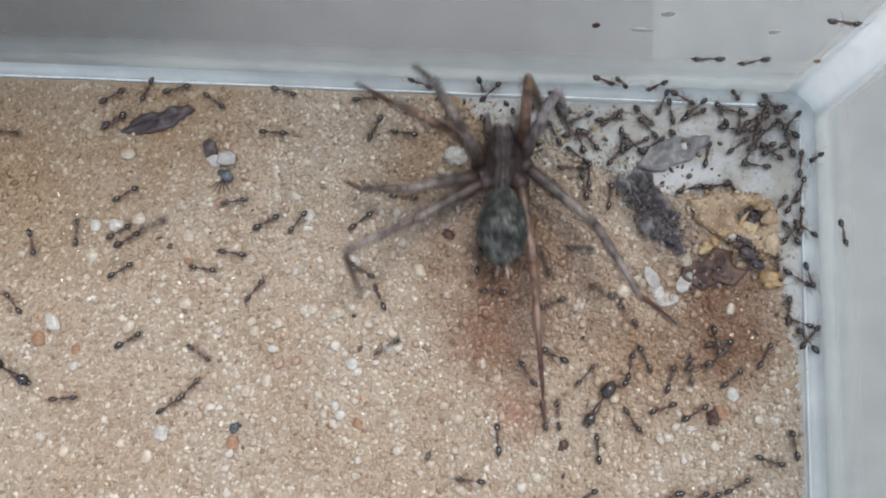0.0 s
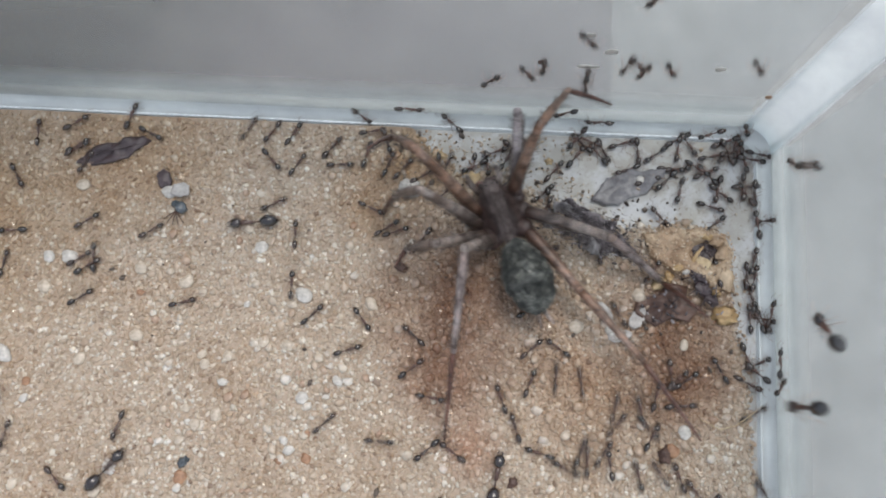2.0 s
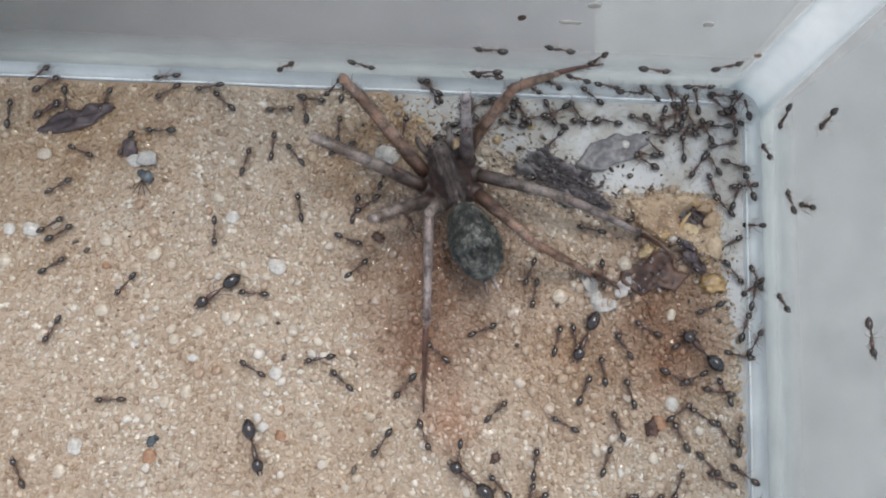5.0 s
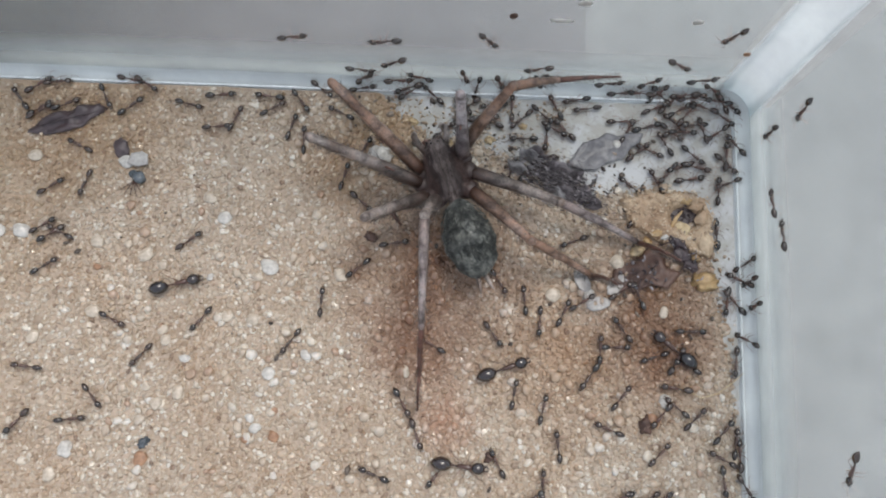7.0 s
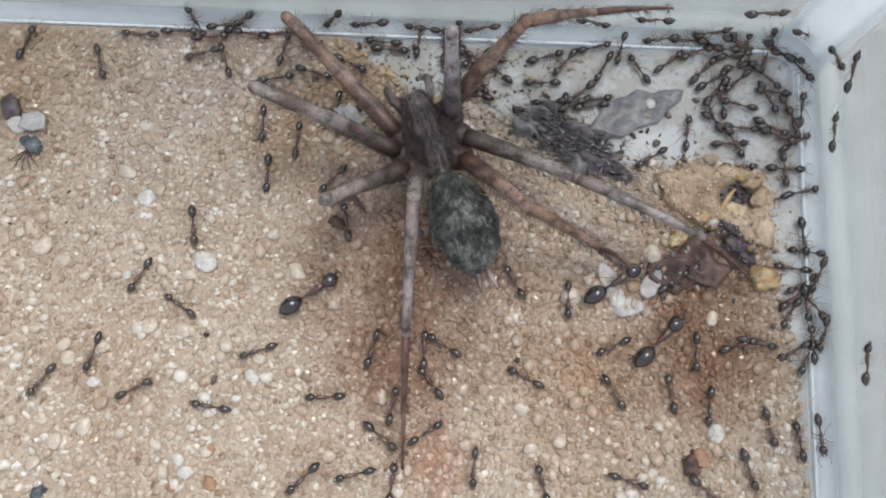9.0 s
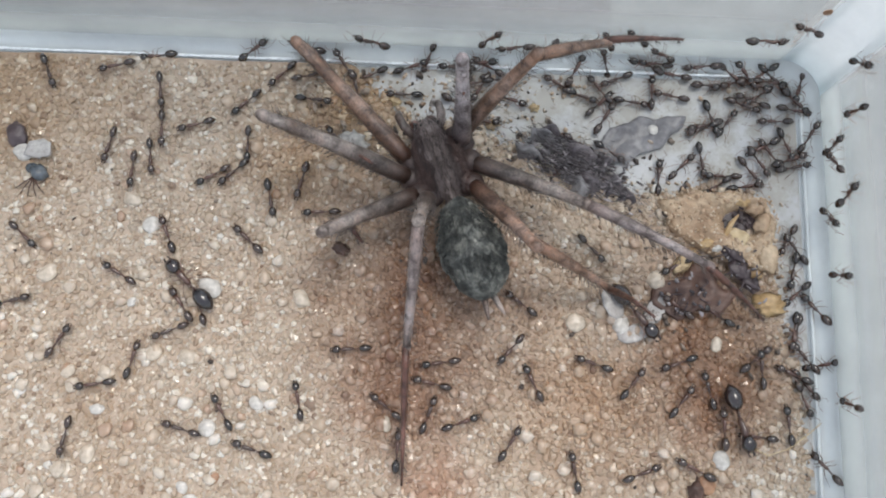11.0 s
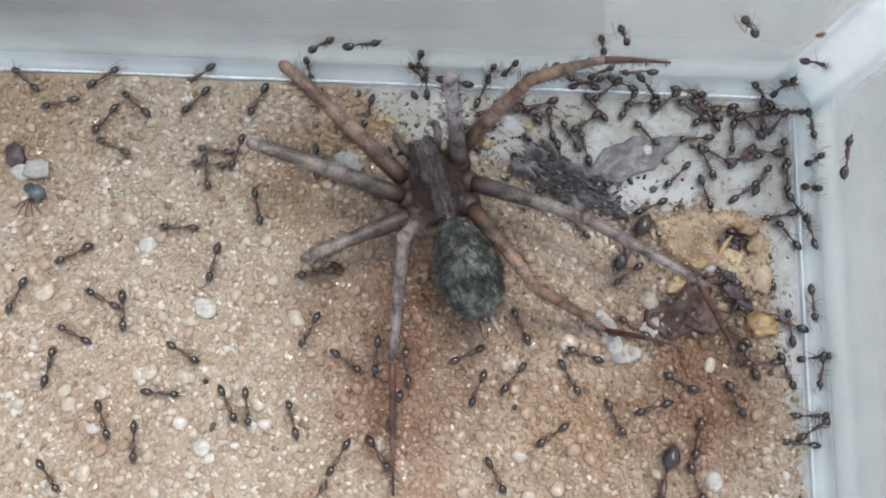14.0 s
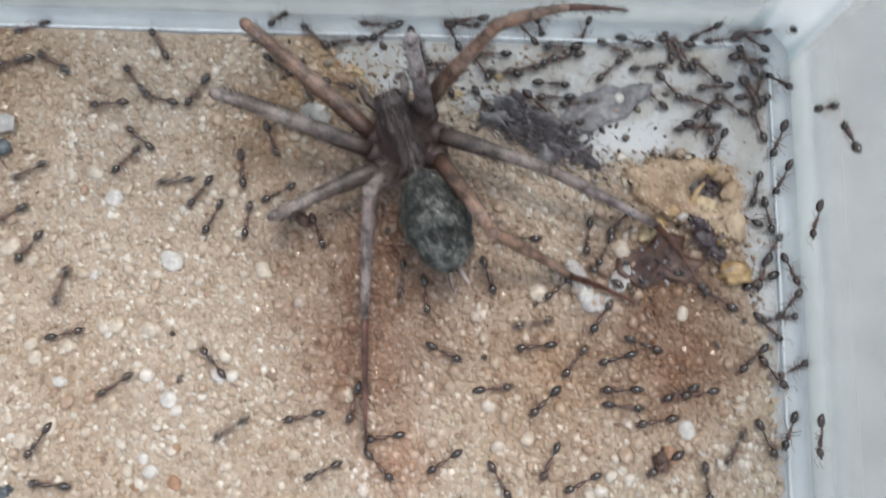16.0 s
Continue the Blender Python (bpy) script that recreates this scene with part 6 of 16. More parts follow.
    ant(1, trail((0, -61.9, -20.3, -7), (0.5, -60.1, -20.1, 8), (1.5, -60.0, -19.8, 6), (1.9, -59.2, -20.4, 20), (2.3, -58.4, -20.0, 1), (2.53, -58.9, -20.0, 60), (2.77, -59.5, -20.0, 120), (3, -60.0, -20.0, 179), (4, -59.9, -20.0, 181), (4.5, -60.5, -20.6, 220), (5, -61.2, -21.3, 233), (5.5, -61.5, -22.0, 272), (6, -61.3, -23.0, 288), (6.5, -61.0, -23.9, 272), (7, -61.3, -24.7, 335), (7.5, -57.0, -24.1, 348), (8, -54.4, -28.3, 313), (8.5, -50.4, -28.3, 358), (9, -50.7, -28.6, 389), (9.5, -50.1, -27.6, 420), (10, -50.0, -26.5, 484), (10.5, -51.2, -25.5, 499), (11, -51.6, -24.5, 436), (11.27, -51.3, -24.0, 498), (11.5, -51.1, -23.5, 561), (12, -53.2, -21.3, 535), (12.5, -56.1, -20.5, 506), (13.5, -56.2, -21.1, 516), (14.5, -55.7, -21.3, 510), (14.83, -55.9, -21.2, 457), (15.17, -56.0, -21.2, 404), (15.5, -56.1, -21.1, 351), (16, -53.8, -24.7, 375)))
    ant(0, trail((0, -56.2, -22.3, 55), (0.5, -52.4, -17.2, 81), (0.73, -51.3, -17.5, 13), (1, -50.3, -17.8, -56), (1.27, -49.7, -18.8, -17), (1.5, -49.2, -19.8, 22), (1.9, -48.2, -18.0, 51), (2.03, -47.5, -17.9, 108), (2.17, -46.8, -17.8, 166), (2.3, -46.1, -17.6, 223), (3, -50.8, -27.0, 224), (3.27, -49.8, -25.5, 155), (3.5, -48.8, -24.0, 86), (4, -45.7, -22.1, 54), (4.27, -46.3, -22.0, 110), (4.5, -47.0, -21.9, 166), (5, -48.4, -21.6, 178), (5.5, -49.5, -21.9, 215), (6, -50.5, -23.0, 231), (6.5, -51.4, -24.0, 214), (7, -52.6, -24.3, 233), (7.27, -52.4, -24.5, 270), (7.5, -52.2, -24.7, 306), (7.73, -52.0, -24.8, 344), (8, -51.8, -24.9, 383), (8.27, -51.5, -24.7, 452), (8.5, -51.3, -24.5, 521), (8.73, -52.6, -25.3, 568), (9, -54.0, -26.0, 614), (10.27, -54.1, -26.3, 578), (11.5, -54.2, -26.6, 543), (11.73, -54.7, -27.5, 599), (12, -55.2, -28.4, 656), (12.27, -55.1, -29.4, 599), (12.5, -55.0, -30.4, 542), (12.73, -54.1, -29.6, 476), (13, -53.3, -28.8, 409), (13.5, -53.4, -26.4, 384), (13.73, -53.2, -27.0, 339), (14, -53.1, -27.5, 293), (14.5, -52.0, -27.9, 359), (15, -49.3, -19.8, 429), (15.5, -43.4, -13.7, 436), (15.67, -43.4, -14.3, 492), (15.83, -43.3, -14.9, 549), (16, -43.3, -15.4, 606)))
    ant(1, trail((0, -52.4, -14.9, 55), (0.5, -52.4, -14.6, 31), (0.73, -51.2, -12.4, 68), (1, -49.9, -10.2, 104), (1.27, -50.1, -7.7, 58), (1.5, -50.3, -5.2, 11), (1.9, -48.8, -4.8, 46), (2.3, -47.5, -5.4, 89), (3, -48.4, -4.8, 142), (3.27, -48.2, -4.2, 79), (3.5, -48.0, -3.7, 16), (4, -47.5, -2.7, -4), (7, -47.4, -2.3, 31), (8.5, -47.8, -2.1, 27), (8.67, -47.8, -2.1, 84), (8.83, -47.9, -2.1, 142), (9, -47.9, -2.0, 199), (9.27, -47.8, -3.1, 236), (9.5, -47.7, -4.2, 273), (10, -48.7, -5.8, 205), (10.5, -51.3, -6.7, 213), (11, -51.9, -8.5, 279), (11.5, -51.8, -10.7, 316), (11.73, -51.5, -10.4, 356), (12, -51.3, -10.0, 395), (12.5, -50.5, -10.4, 424), (13, -49.1, -8.5, 373), (13.5, -46.9, -7.9, 325), (14, -47.2, -8.0, 282), (14.5, -47.6, -8.2, 238), (14.67, -47.4, -8.3, 285), (14.83, -47.1, -8.3, 333), (15, -46.9, -8.4, 380), (15.27, -46.6, -8.7, 427), (15.5, -46.3, -9.0, 474), (16, -49.7, -9.2, 502)))
    ant(2, trail((0, -45.7, -14.5, 41), (0.27, -45.7, -12.5, 102), (0.5, -45.6, -10.5, 163), (0.83, -45.3, -10.6, 108), (1.17, -44.9, -10.8, 53), (1.5, -44.6, -11.0, -3), (1.9, -39.1, -6.0, 57), (2.3, -32.6, -2.6, 8), (3, -31.8, 0.0, -20), (4, -31.0, 0.1, -27), (4.17, -31.2, 0.1, -84), (4.33, -31.3, 0.1, -142), (4.5, -31.5, 0.0, -199), (5, -31.8, 0.4, -240), (5.5, -32.1, 1.0, -236), (6, -32.5, 1.2, -184), (6.5, -33.0, 1.1, -157), (7, -33.5, 0.9, -161), (7.27, -33.3, 0.6, -100), (7.5, -33.1, 0.3, -39), (7.73, -33.4, 0.0, -95), (8, -33.6, -0.3, -151), (8.17, -33.6, -0.5, -102), (8.33, -33.6, -0.7, -53), (8.5, -33.6, -0.9, -4), (9, -33.0, -0.9, -3), (9.17, -33.3, -0.6, 45), (9.33, -33.5, -0.3, 92), (9.5, -33.8, -0.0, 139), (9.73, -34.3, -0.0, 174), (10, -34.8, 0.0, 209), (10.5, -36.1, -0.8, 196), (11, -37.0, -0.3, 127), (11.5, -37.8, 0.5, 191), (11.83, -37.8, 0.5, 246), (12.17, -37.8, 0.6, 300), (12.5, -37.8, 0.6, 355), (13, -35.5, -0.3, 388), (13.5, -33.2, 0.6, 440), (14, -30.5, 4.5, 445), (14.27, -29.3, 6.6, 498), (14.5, -28.1, 8.6, 551), (15, -31.6, 2.9, 553), (15.5, -35.2, -2.8, 526), (16, -36.4, -0.2, 500)))
    ant(0, trail((0, -67.7, -15.9, 26), (0.5, -66.2, -2.3, 12), (1.5, -66.4, -2.4, 7), (1.9, -65.1, -2.0, -28), (2.3, -64.2, -2.9, 22), (2.53, -64.8, -2.9, 82), (2.77, -65.4, -2.9, 141), (3, -66.0, -2.9, 201), (4, -65.5, -2.9, 196), (4.27, -65.6, -2.7, 153), (4.5, -65.7, -2.6, 110), (5, -65.7, -2.3, 72), (5.5, -65.5, -2.1, 19), (6, -65.1, -2.0, 16), (6.5, -64.9, -1.9, 60), (6.73, -64.9, -1.8, -1), (7, -64.9, -1.6, -61), (7.5, -64.1, -1.5, -41), (8, -63.5, -2.3, -27), (8.27, -63.0, -2.1, 16), (8.5, -62.6, -2.0, 59), (9, -62.0, -1.8, 71), (9.27, -61.8, -2.0, 15), (9.5, -61.7, -2.1, -42), (9.73, -61.6, -2.1, 5), (10, -61.4, -2.0, 52), (10.5, -61.1, -1.5, 28), (10.73, -60.9, -1.6, -18), (11, -60.8, -1.7, -65), (11.27, -60.7, -1.9, 2), (11.5, -60.6, -2.0, 69), (12, -61.4, -1.4, 110), (12.27, -61.3, -0.9, 65), (12.5, -61.1, -0.4, 21), (13, -60.8, -1.1, -47), (13.17, -60.9, -1.4, 9), (13.33, -61.1, -1.6, 64), (13.5, -61.2, -1.9, 119), (14, -62.6, -0.8, 141), (14.27, -63.5, -1.0, 89), (14.5, -64.4, -1.1, 37), (15, -63.2, -1.0, 45), (15.17, -62.7, -1.2, 103), (15.33, -62.3, -1.3, 161), (15.5, -61.9, -1.4, 219), (16, -72.9, -1.9, 182)))
    ant(1, trail((0, -75.8, -17.1, 95), (0.27, -70.8, -16.3, 49), (0.5, -65.8, -15.6, 3), (1.5, -65.3, -15.7, 15), (1.9, -63.5, -13.6, 10), (2.1, -62.9, -12.3, 77), (2.3, -62.3, -11.0, 144), (3, -68.7, -8.1, 159), (3.33, -68.5, -8.0, 210), (3.67, -68.3, -7.9, 260), (4, -68.1, -7.9, 311), (4.5, -67.9, -7.7, 367), (5, -67.6, -7.8, 340), (5.5, -67.3, -7.9, 358), (6, -67.0, -7.8, 422), (6.5, -66.9, -7.4, 439), (6.73, -66.9, -7.3, 477), (7, -66.8, -7.1, 516), (7.5, -73.5, -8.4, 570), (8, -80.3, -8.5, 514), (8.5, -87.0, -7.9, 541), (8.67, -86.9, -7.8, 492), (8.83, -86.8, -7.8, 443), (9, -86.7, -7.7, 394), (11.5, -86.4, -7.5, 385), (12, -74.2, -0.5, 373), (12.5, -61.0, 4.6, 394), (12.67, -61.8, 4.2, 337), (12.83, -62.6, 3.7, 279), (13, -63.4, 3.3, 222), (13.5, -64.2, 0.6, 189), (14, -69.4, 0.2, 134), (14.17, -71.1, 0.2, 77), (14.33, -72.8, 0.2, 20), (14.5, -74.6, 0.2, -37), (15, -67.1, -0.9, 21), (15.17, -64.7, -1.5, 71), (15.33, -62.2, -2.1, 121), (15.5, -59.8, -2.7, 172), (16, -72.7, -3.2, 182)))
    ant(0, trail((0, -80.4, -18.4, -71), (0.5, -77.0, -21.5, -112), (0.73, -77.5, -21.5, -150), (1, -78.0, -21.5, -188), (1.5, -78.6, -22.4, -152), (1.7, -78.4, -25.5, -106), (1.9, -78.2, -28.5, -60), (2.3, -73.9, -32.9, -70), (2.53, -74.4, -32.9, -123), (2.77, -74.9, -32.8, -175), (3, -75.4, -32.8, -228), (3.27, -73.8, -30.2, -286), (3.5, -72.1, -27.6, -344), (3.73, -69.3, -26.3, -299), (4, -66.5, -25.0, -254), (4.27, -67.0, -25.2, -199), (4.5, -67.4, -25.5, -145), (5, -68.0, -26.1, -116), (5.5, -68.2, -27.0, -91), (6, -68.2, -28.0, -91), (6.5, -68.4, -28.9, -117), (7, -69.0, -29.6, -185), (7.5, -73.7, -29.0, -207), (8, -78.4, -28.1, -159), (8.5, -83.0, -30.2, -180), (8.67, -82.9, -30.1, -229), (8.83, -82.8, -30.0, -278), (9, -82.7, -30.0, -326), (11.5, -82.4, -29.8, -326), (12.5, -82.1, -29.6, -326), (13.5, -81.8, -29.4, -326), (14.5, -81.5, -29.2, -326), (15.5, -81.2, -29.0, -326), (16, -80.9, -28.8, -326)))
    ant(1, trail((0, -81.3, -24.9, 133), (0.5, -80.9, -24.4, 174), (1, -87.9, -26.9, 190), (1.5, -95.1, -25.1, 182), (1.77, -95.0, -25.1, 133), (2.03, -94.9, -25.0, 83), (2.3, -94.8, -24.9, 34), (3, -94.5, -24.7, 34), (4, -94.2, -24.5, 34), (7, -93.9, -24.3, 34), (8.5, -93.6, -24.1, 34), (9, -93.3, -23.9, 34), (11.5, -93.0, -23.7, 34), (12.5, -92.7, -23.5, 34), (13.5, -92.4, -23.3, 34), (14.5, -92.1, -23.1, 34), (15.5, -91.8, -22.9, 34), (16, -91.5, -22.7, 34)))
    ant(2, trail((0, -68.8, -28.1, 33), (0.27, -69.8, -26.4, 93), (0.5, -70.8, -24.6, 153), (1, -70.6, -23.4, 143), (1.17, -70.9, -23.2, 96), (1.33, -71.2, -22.9, 48), (1.5, -71.5, -22.6, 1), (1.7, -70.4, -20.0, 56), (1.9, -69.4, -17.3, 111), (2.1, -68.4, -14.7, 68), (2.3, -67.4, -12.1, 26), (3, -71.4, -14.4, 22), (3.5, -65.1, -8.9, 49), (4, -57.5, -5.4, -11), (4.17, -57.8, -5.3, -65), (4.33, -58.1, -5.2, -120), (4.5, -58.3, -5.0, -175), (5, -59.5, -5.3, -178), (5.5, -60.3, -4.8, -247), (6, -60.5, -3.5, -256), (6.5, -61.1, -2.7, -200), (6.73, -61.6, -2.7, -260), (7, -62.1, -2.7, -321), (7.27, -59.3, -5.0, -358), (7.5, -56.4, -7.4, -396), (8, -49.8, -9.9, -369), (8.27, -46.3, -10.7, -410), (8.5, -42.8, -11.6, -451), (9, -42.0, -11.8, -449), (11.5, -42.3, -11.6, -435), (12, -43.2, -12.9, -470), (12.17, -43.0, -13.3, -521), (12.33, -42.9, -13.8, -572), (12.5, -42.7, -14.3, -623), (13, -38.2, -8.1, -686), (13.5, -33.8, -1.9, -690), (14, -30.7, 15.2, -644), (14.5, -31.4, 32.5, -580), (14.73, -35.4, 26.8, -523), (15, -39.5, 21.1, -467), (15.27, -43.6, 15.4, -397), (15.5, -47.7, 9.8, -328), (16, -40.1, 31.7, -289)))
    ant(0, trail((0, -61.4, -29.0, -30), (0.27, -57.9, -24.9, 17), (0.5, -54.4, -20.7, 65), (1, -49.8, -21.0, 7), (1.5, -45.9, -23.5, 53), (1.9, -45.6, -21.4, 39), (2.3, -43.8, -20.2, 87), (3, -42.4, -20.8, 102), (3.5, -42.4, -18.4, 128), (4, -42.4, -16.1, 169), (4.5, -43.6, -14.5, 126), (5, -44.5, -12.8, 104), (5.5, -44.4, -11.0, 76), (6, -43.7, -9.1, 71), (6.5, -43.4, -7.3, 93), (7, -43.9, -5.6, 92), (7.27, -43.5, -5.8, 46), (7.5, -43.1, -6.1, -1), (7.73, -42.9, -6.5, -55), (8, -42.7, -6.9, -109), (8.5, -42.3, -7.8, -97), (9, -42.7, -7.7, -89), (9.27, -43.1, -7.8, -140), (9.5, -43.5, -8.0, -191), (10, -44.5, -7.8, -165), (10.5, -44.9, -8.6, -99), (11, -45.2, -9.6, -136), (11.5, -46.0, -9.7, -74), (11.73, -45.6, -10.1, -25), (12, -45.1, -10.6, 25), (12.5, -43.8, -10.5, 53), (13, -42.5, -10.2, 43), (13.17, -42.4, -9.8, -10), (13.33, -42.2, -9.4, -62), (13.5, -42.1, -9.0, -114), (14, -42.9, -10.7, -75), (14.5, -44.2, -12.0, -73), (14.67, -43.9, -11.8, -14), (14.83, -43.7, -11.6, 45), (15, -43.4, -11.4, 103), (15.27, -43.2, -11.0, 159), (15.5, -42.9, -10.6, 215), (16, -44.5, -13.4, 237)))
    ant(1, trail((0, -74.9, -34.3, 8), (0.5, -71.6, -32.7, 64), (1, -75.9, -31.3, 114), (1.17, -76.8, -30.1, 57), (1.33, -77.7, -28.9, -1), (1.5, -78.6, -27.7, -58), (1.9, -76.5, -33.0, -93), (2.3, -73.8, -38.0, -145), (2.67, -74.5, -38.8, -206), (3, -75.3, -39.7, -267), (3.5, -67.0, -37.9, -329), (4, -60.8, -32.2, -332), (4.17, -60.9, -32.3, -387), (4.33, -61.0, -32.4, -442), (4.5, -61.1, -32.4, -497), (5, -61.4, -32.6, -536), (5.5, -61.6, -32.5, -594), (6, -61.9, -32.1, -593), (6.5, -62.1, -31.9, -533), (6.73, -62.3, -32.0, -470), (7, -62.4, -32.1, -407), (7.27, -61.9, -31.8, -360), (7.5, -61.3, -31.5, -314), (7.73, -60.7, -31.5, -357), (8, -60.2, -31.5, -400), (8.27, -59.6, -31.7, -436), (8.5, -59.0, -31.9, -473), (8.73, -63.9, -32.1, -515), (9, -68.8, -32.2, -557), (9.27, -67.9, -30.5, -612), (9.5, -66.9, -28.9, -668), (10, -63.9, -26.8, -702), (10.5, -59.9, -25.8, -697), (11, -57.2, -23.3, -661), (11.27, -56.3, -21.6, -624), (11.5, -55.4, -19.9, -588), (12, -55.7, -19.3, -565), (12.17, -55.6, -19.0, -516), (12.33, -55.6, -18.8, -467), (12.5, -55.6, -18.6, -418), (13, -53.9, -22.9, -413), (13.5, -49.7, -25.0, -461), (13.73, -49.4, -25.2, -412), (14, -49.1, -25.4, -363), (14.5, -49.0, -26.2, -361), (14.73, -46.8, -23.0, -321), (15, -44.7, -19.9, -282), (15.5, -40.7, -13.3, -251), (15.67, -40.7, -14.1, -199), (15.83, -40.7, -14.8, -147), (16, -40.7, -15.5, -95)))
    ant(0, trail((0, -63.8, -34.4, 37), (0.5, -62.8, -31.1, 48), (1, -61.1, -29.5, 11), (1.17, -60.3, -29.5, -40), (1.33, -59.5, -29.6, -90), (1.5, -58.8, -29.7, -140), (1.9, -63.0, -32.3, -105), (2.3, -65.0, -36.9, -108), (3, -62.8, -52.4, -81), (3.33, -62.7, -52.3, -23), (3.67, -62.6, -52.2, 35), (4, -62.5, -52.2, 92), (4.5, -63.7, -49.3, 118), (5, -64.8, -46.4, 93), (5.5, -63.9, -43.4, 65), (6, -62.5, -40.2, 77), (6.5, -62.8, -37.3, 111), (6.73, -63.5, -35.9, 59), (7, -64.2, -34.4, 8), (7.5, -56.1, -35.6, 11), (8, -48.3, -32.0, 9), (8.27, -44.3, -32.6, -44), (8.5, -40.3, -33.2, -98), (9, -39.4, -44.7, -86), (9.83, -39.3, -44.6, -34), (10.67, -39.2, -44.5, 18), (11.5, -39.1, -44.5, 70), (12, -38.5, -36.5, 80), (12.5, -33.8, -30.0, 30), (12.67, -34.0, -29.7, 79), (12.83, -34.1, -29.3, 128), (13, -34.2, -29.0, 176), (13.5, -35.2, -28.8, 121), (13.73, -35.2, -29.2, 181), (14, -35.3, -29.6, 241), (14.27, -35.7, -29.7, 200), (14.5, -36.1, -29.7, 159), (15, -35.0, -27.4, 114), (15.27, -35.3, -26.1, 164), (15.5, -35.5, -24.9, 214), (16, -35.4, -30.2, 194)))
    ant(1, trail((0, -62.0, -32.7, 50), (0.5, -54.4, -29.7, 18), (1, -51.9, -29.5, 37), (1.5, -49.6, -30.5, 24), (1.9, -44.7, -31.8, 38), (2.3, -39.9, -30.3, 71), (2.67, -40.6, -29.8, 117), (3, -41.2, -29.3, 162), (3.5, -41.6, -28.3, 141), (4, -42.6, -28.3, 113), (4.27, -43.9, -28.8, 154), (4.5, -45.2, -29.3, 195), (5, -47.8, -29.0, 152), (5.5, -50.3, -27.0, 145), (6, -52.9, -26.2, 187), (6.5, -55.5, -27.3, 206), (7, -58.1, -28.0, 229), (7.17, -57.7, -28.2, 282), (7.33, -57.4, -28.3, 334), (7.5, -57.0, -28.5, 387), (7.73, -56.3, -28.5, 337), (8, -55.7, -28.5, 286), (8.27, -55.3, -29.0, 241), (8.5, -54.9, -29.6, 196), (9, -57.6, -28.2, 234), (9.27, -57.6, -28.6, 270), (9.5, -57.5, -28.9, 306), (10, -56.8, -29.2, 349), (10.5, -56.0, -29.5, 316), (11, -55.9, -30.2, 261), (11.5, -55.9, -30.9, 209), (12, -57.8, -31.2, 213), (12.5, -59.6, -30.7, 178), (12.67, -59.0, -30.6, 226), (12.83, -58.5, -30.6, 274), (13, -57.9, -30.5, 322), (13.27, -57.1, -30.4, 363), (13.5, -56.3, -30.2, 405), (13.73, -56.5, -31.0, 358), (14, -56.7, -31.7, 310), (14.27, -56.2, -32.3, 362), (14.5, -55.8, -33.0, 415), (15, -57.3, -30.6, 427), (15.27, -57.7, -29.2, 464), (15.5, -58.1, -27.8, 501), (16, -68.5, -28.2, 542)))
    ant(2, trail((0, -44.9, -4.1, 245), (0.5, -45.8, -4.8, 226), (0.73, -46.4, -4.8, 172), (1, -47.1, -4.8, 117), (1.5, -47.9, -3.9, 116), (1.9, -45.3, -3.1, 74), (2.1, -44.2, -2.4, 26), (2.3, -43.0, -1.8, -23), (3, -43.7, -2.0, -40), (3.5, -42.8, -1.3, -26), (4, -41.7, -1.8, -35), (4.27, -41.5, -1.4, 21), (4.5, -41.2, -0.9, 78), (5, -41.1, 0.2, 83), (5.5, -40.8, 1.3, 58), (6, -40.0, 1.9, 25), (6.5, -39.0, 2.3, 21), (7, -38.0, 2.8, 53), (7.73, -38.2, 2.7, 7), (8.5, -38.3, 2.5, -38), (8.73, -38.0, 2.5, -79), (9, -37.6, 2.6, -120), (9.5, -38.2, 2.2, -141), (10, -38.8, 1.8, -166), (10.5, -39.4, 1.9, -207), (11, -40.0, 2.3, -211), (11.27, -40.3, 2.4, -170), (11.5, -40.6, 2.5, -129), (12, -42.6, 3.7, -171), (12.17, -43.2, 4.2, -113), (12.33, -43.8, 4.7, -55), (12.5, -44.4, 5.2, 3), (13, -39.8, 6.6, -17), (13.5, -35.2, 5.5, -10), (14, -34.9, 6.7, 21), (14.17, -34.6, 6.9, -33), (14.33, -34.2, 7.0, -86), (14.5, -33.8, 7.2, -140), (14.73, -34.2, 5.5, -101), (15, -34.7, 3.8, -62), (15.17, -35.0, 2.6, -11), (15.33, -35.3, 1.5, 41), (15.5, -35.5, 0.3, 92), (16, -32.2, 32.1, 84)))
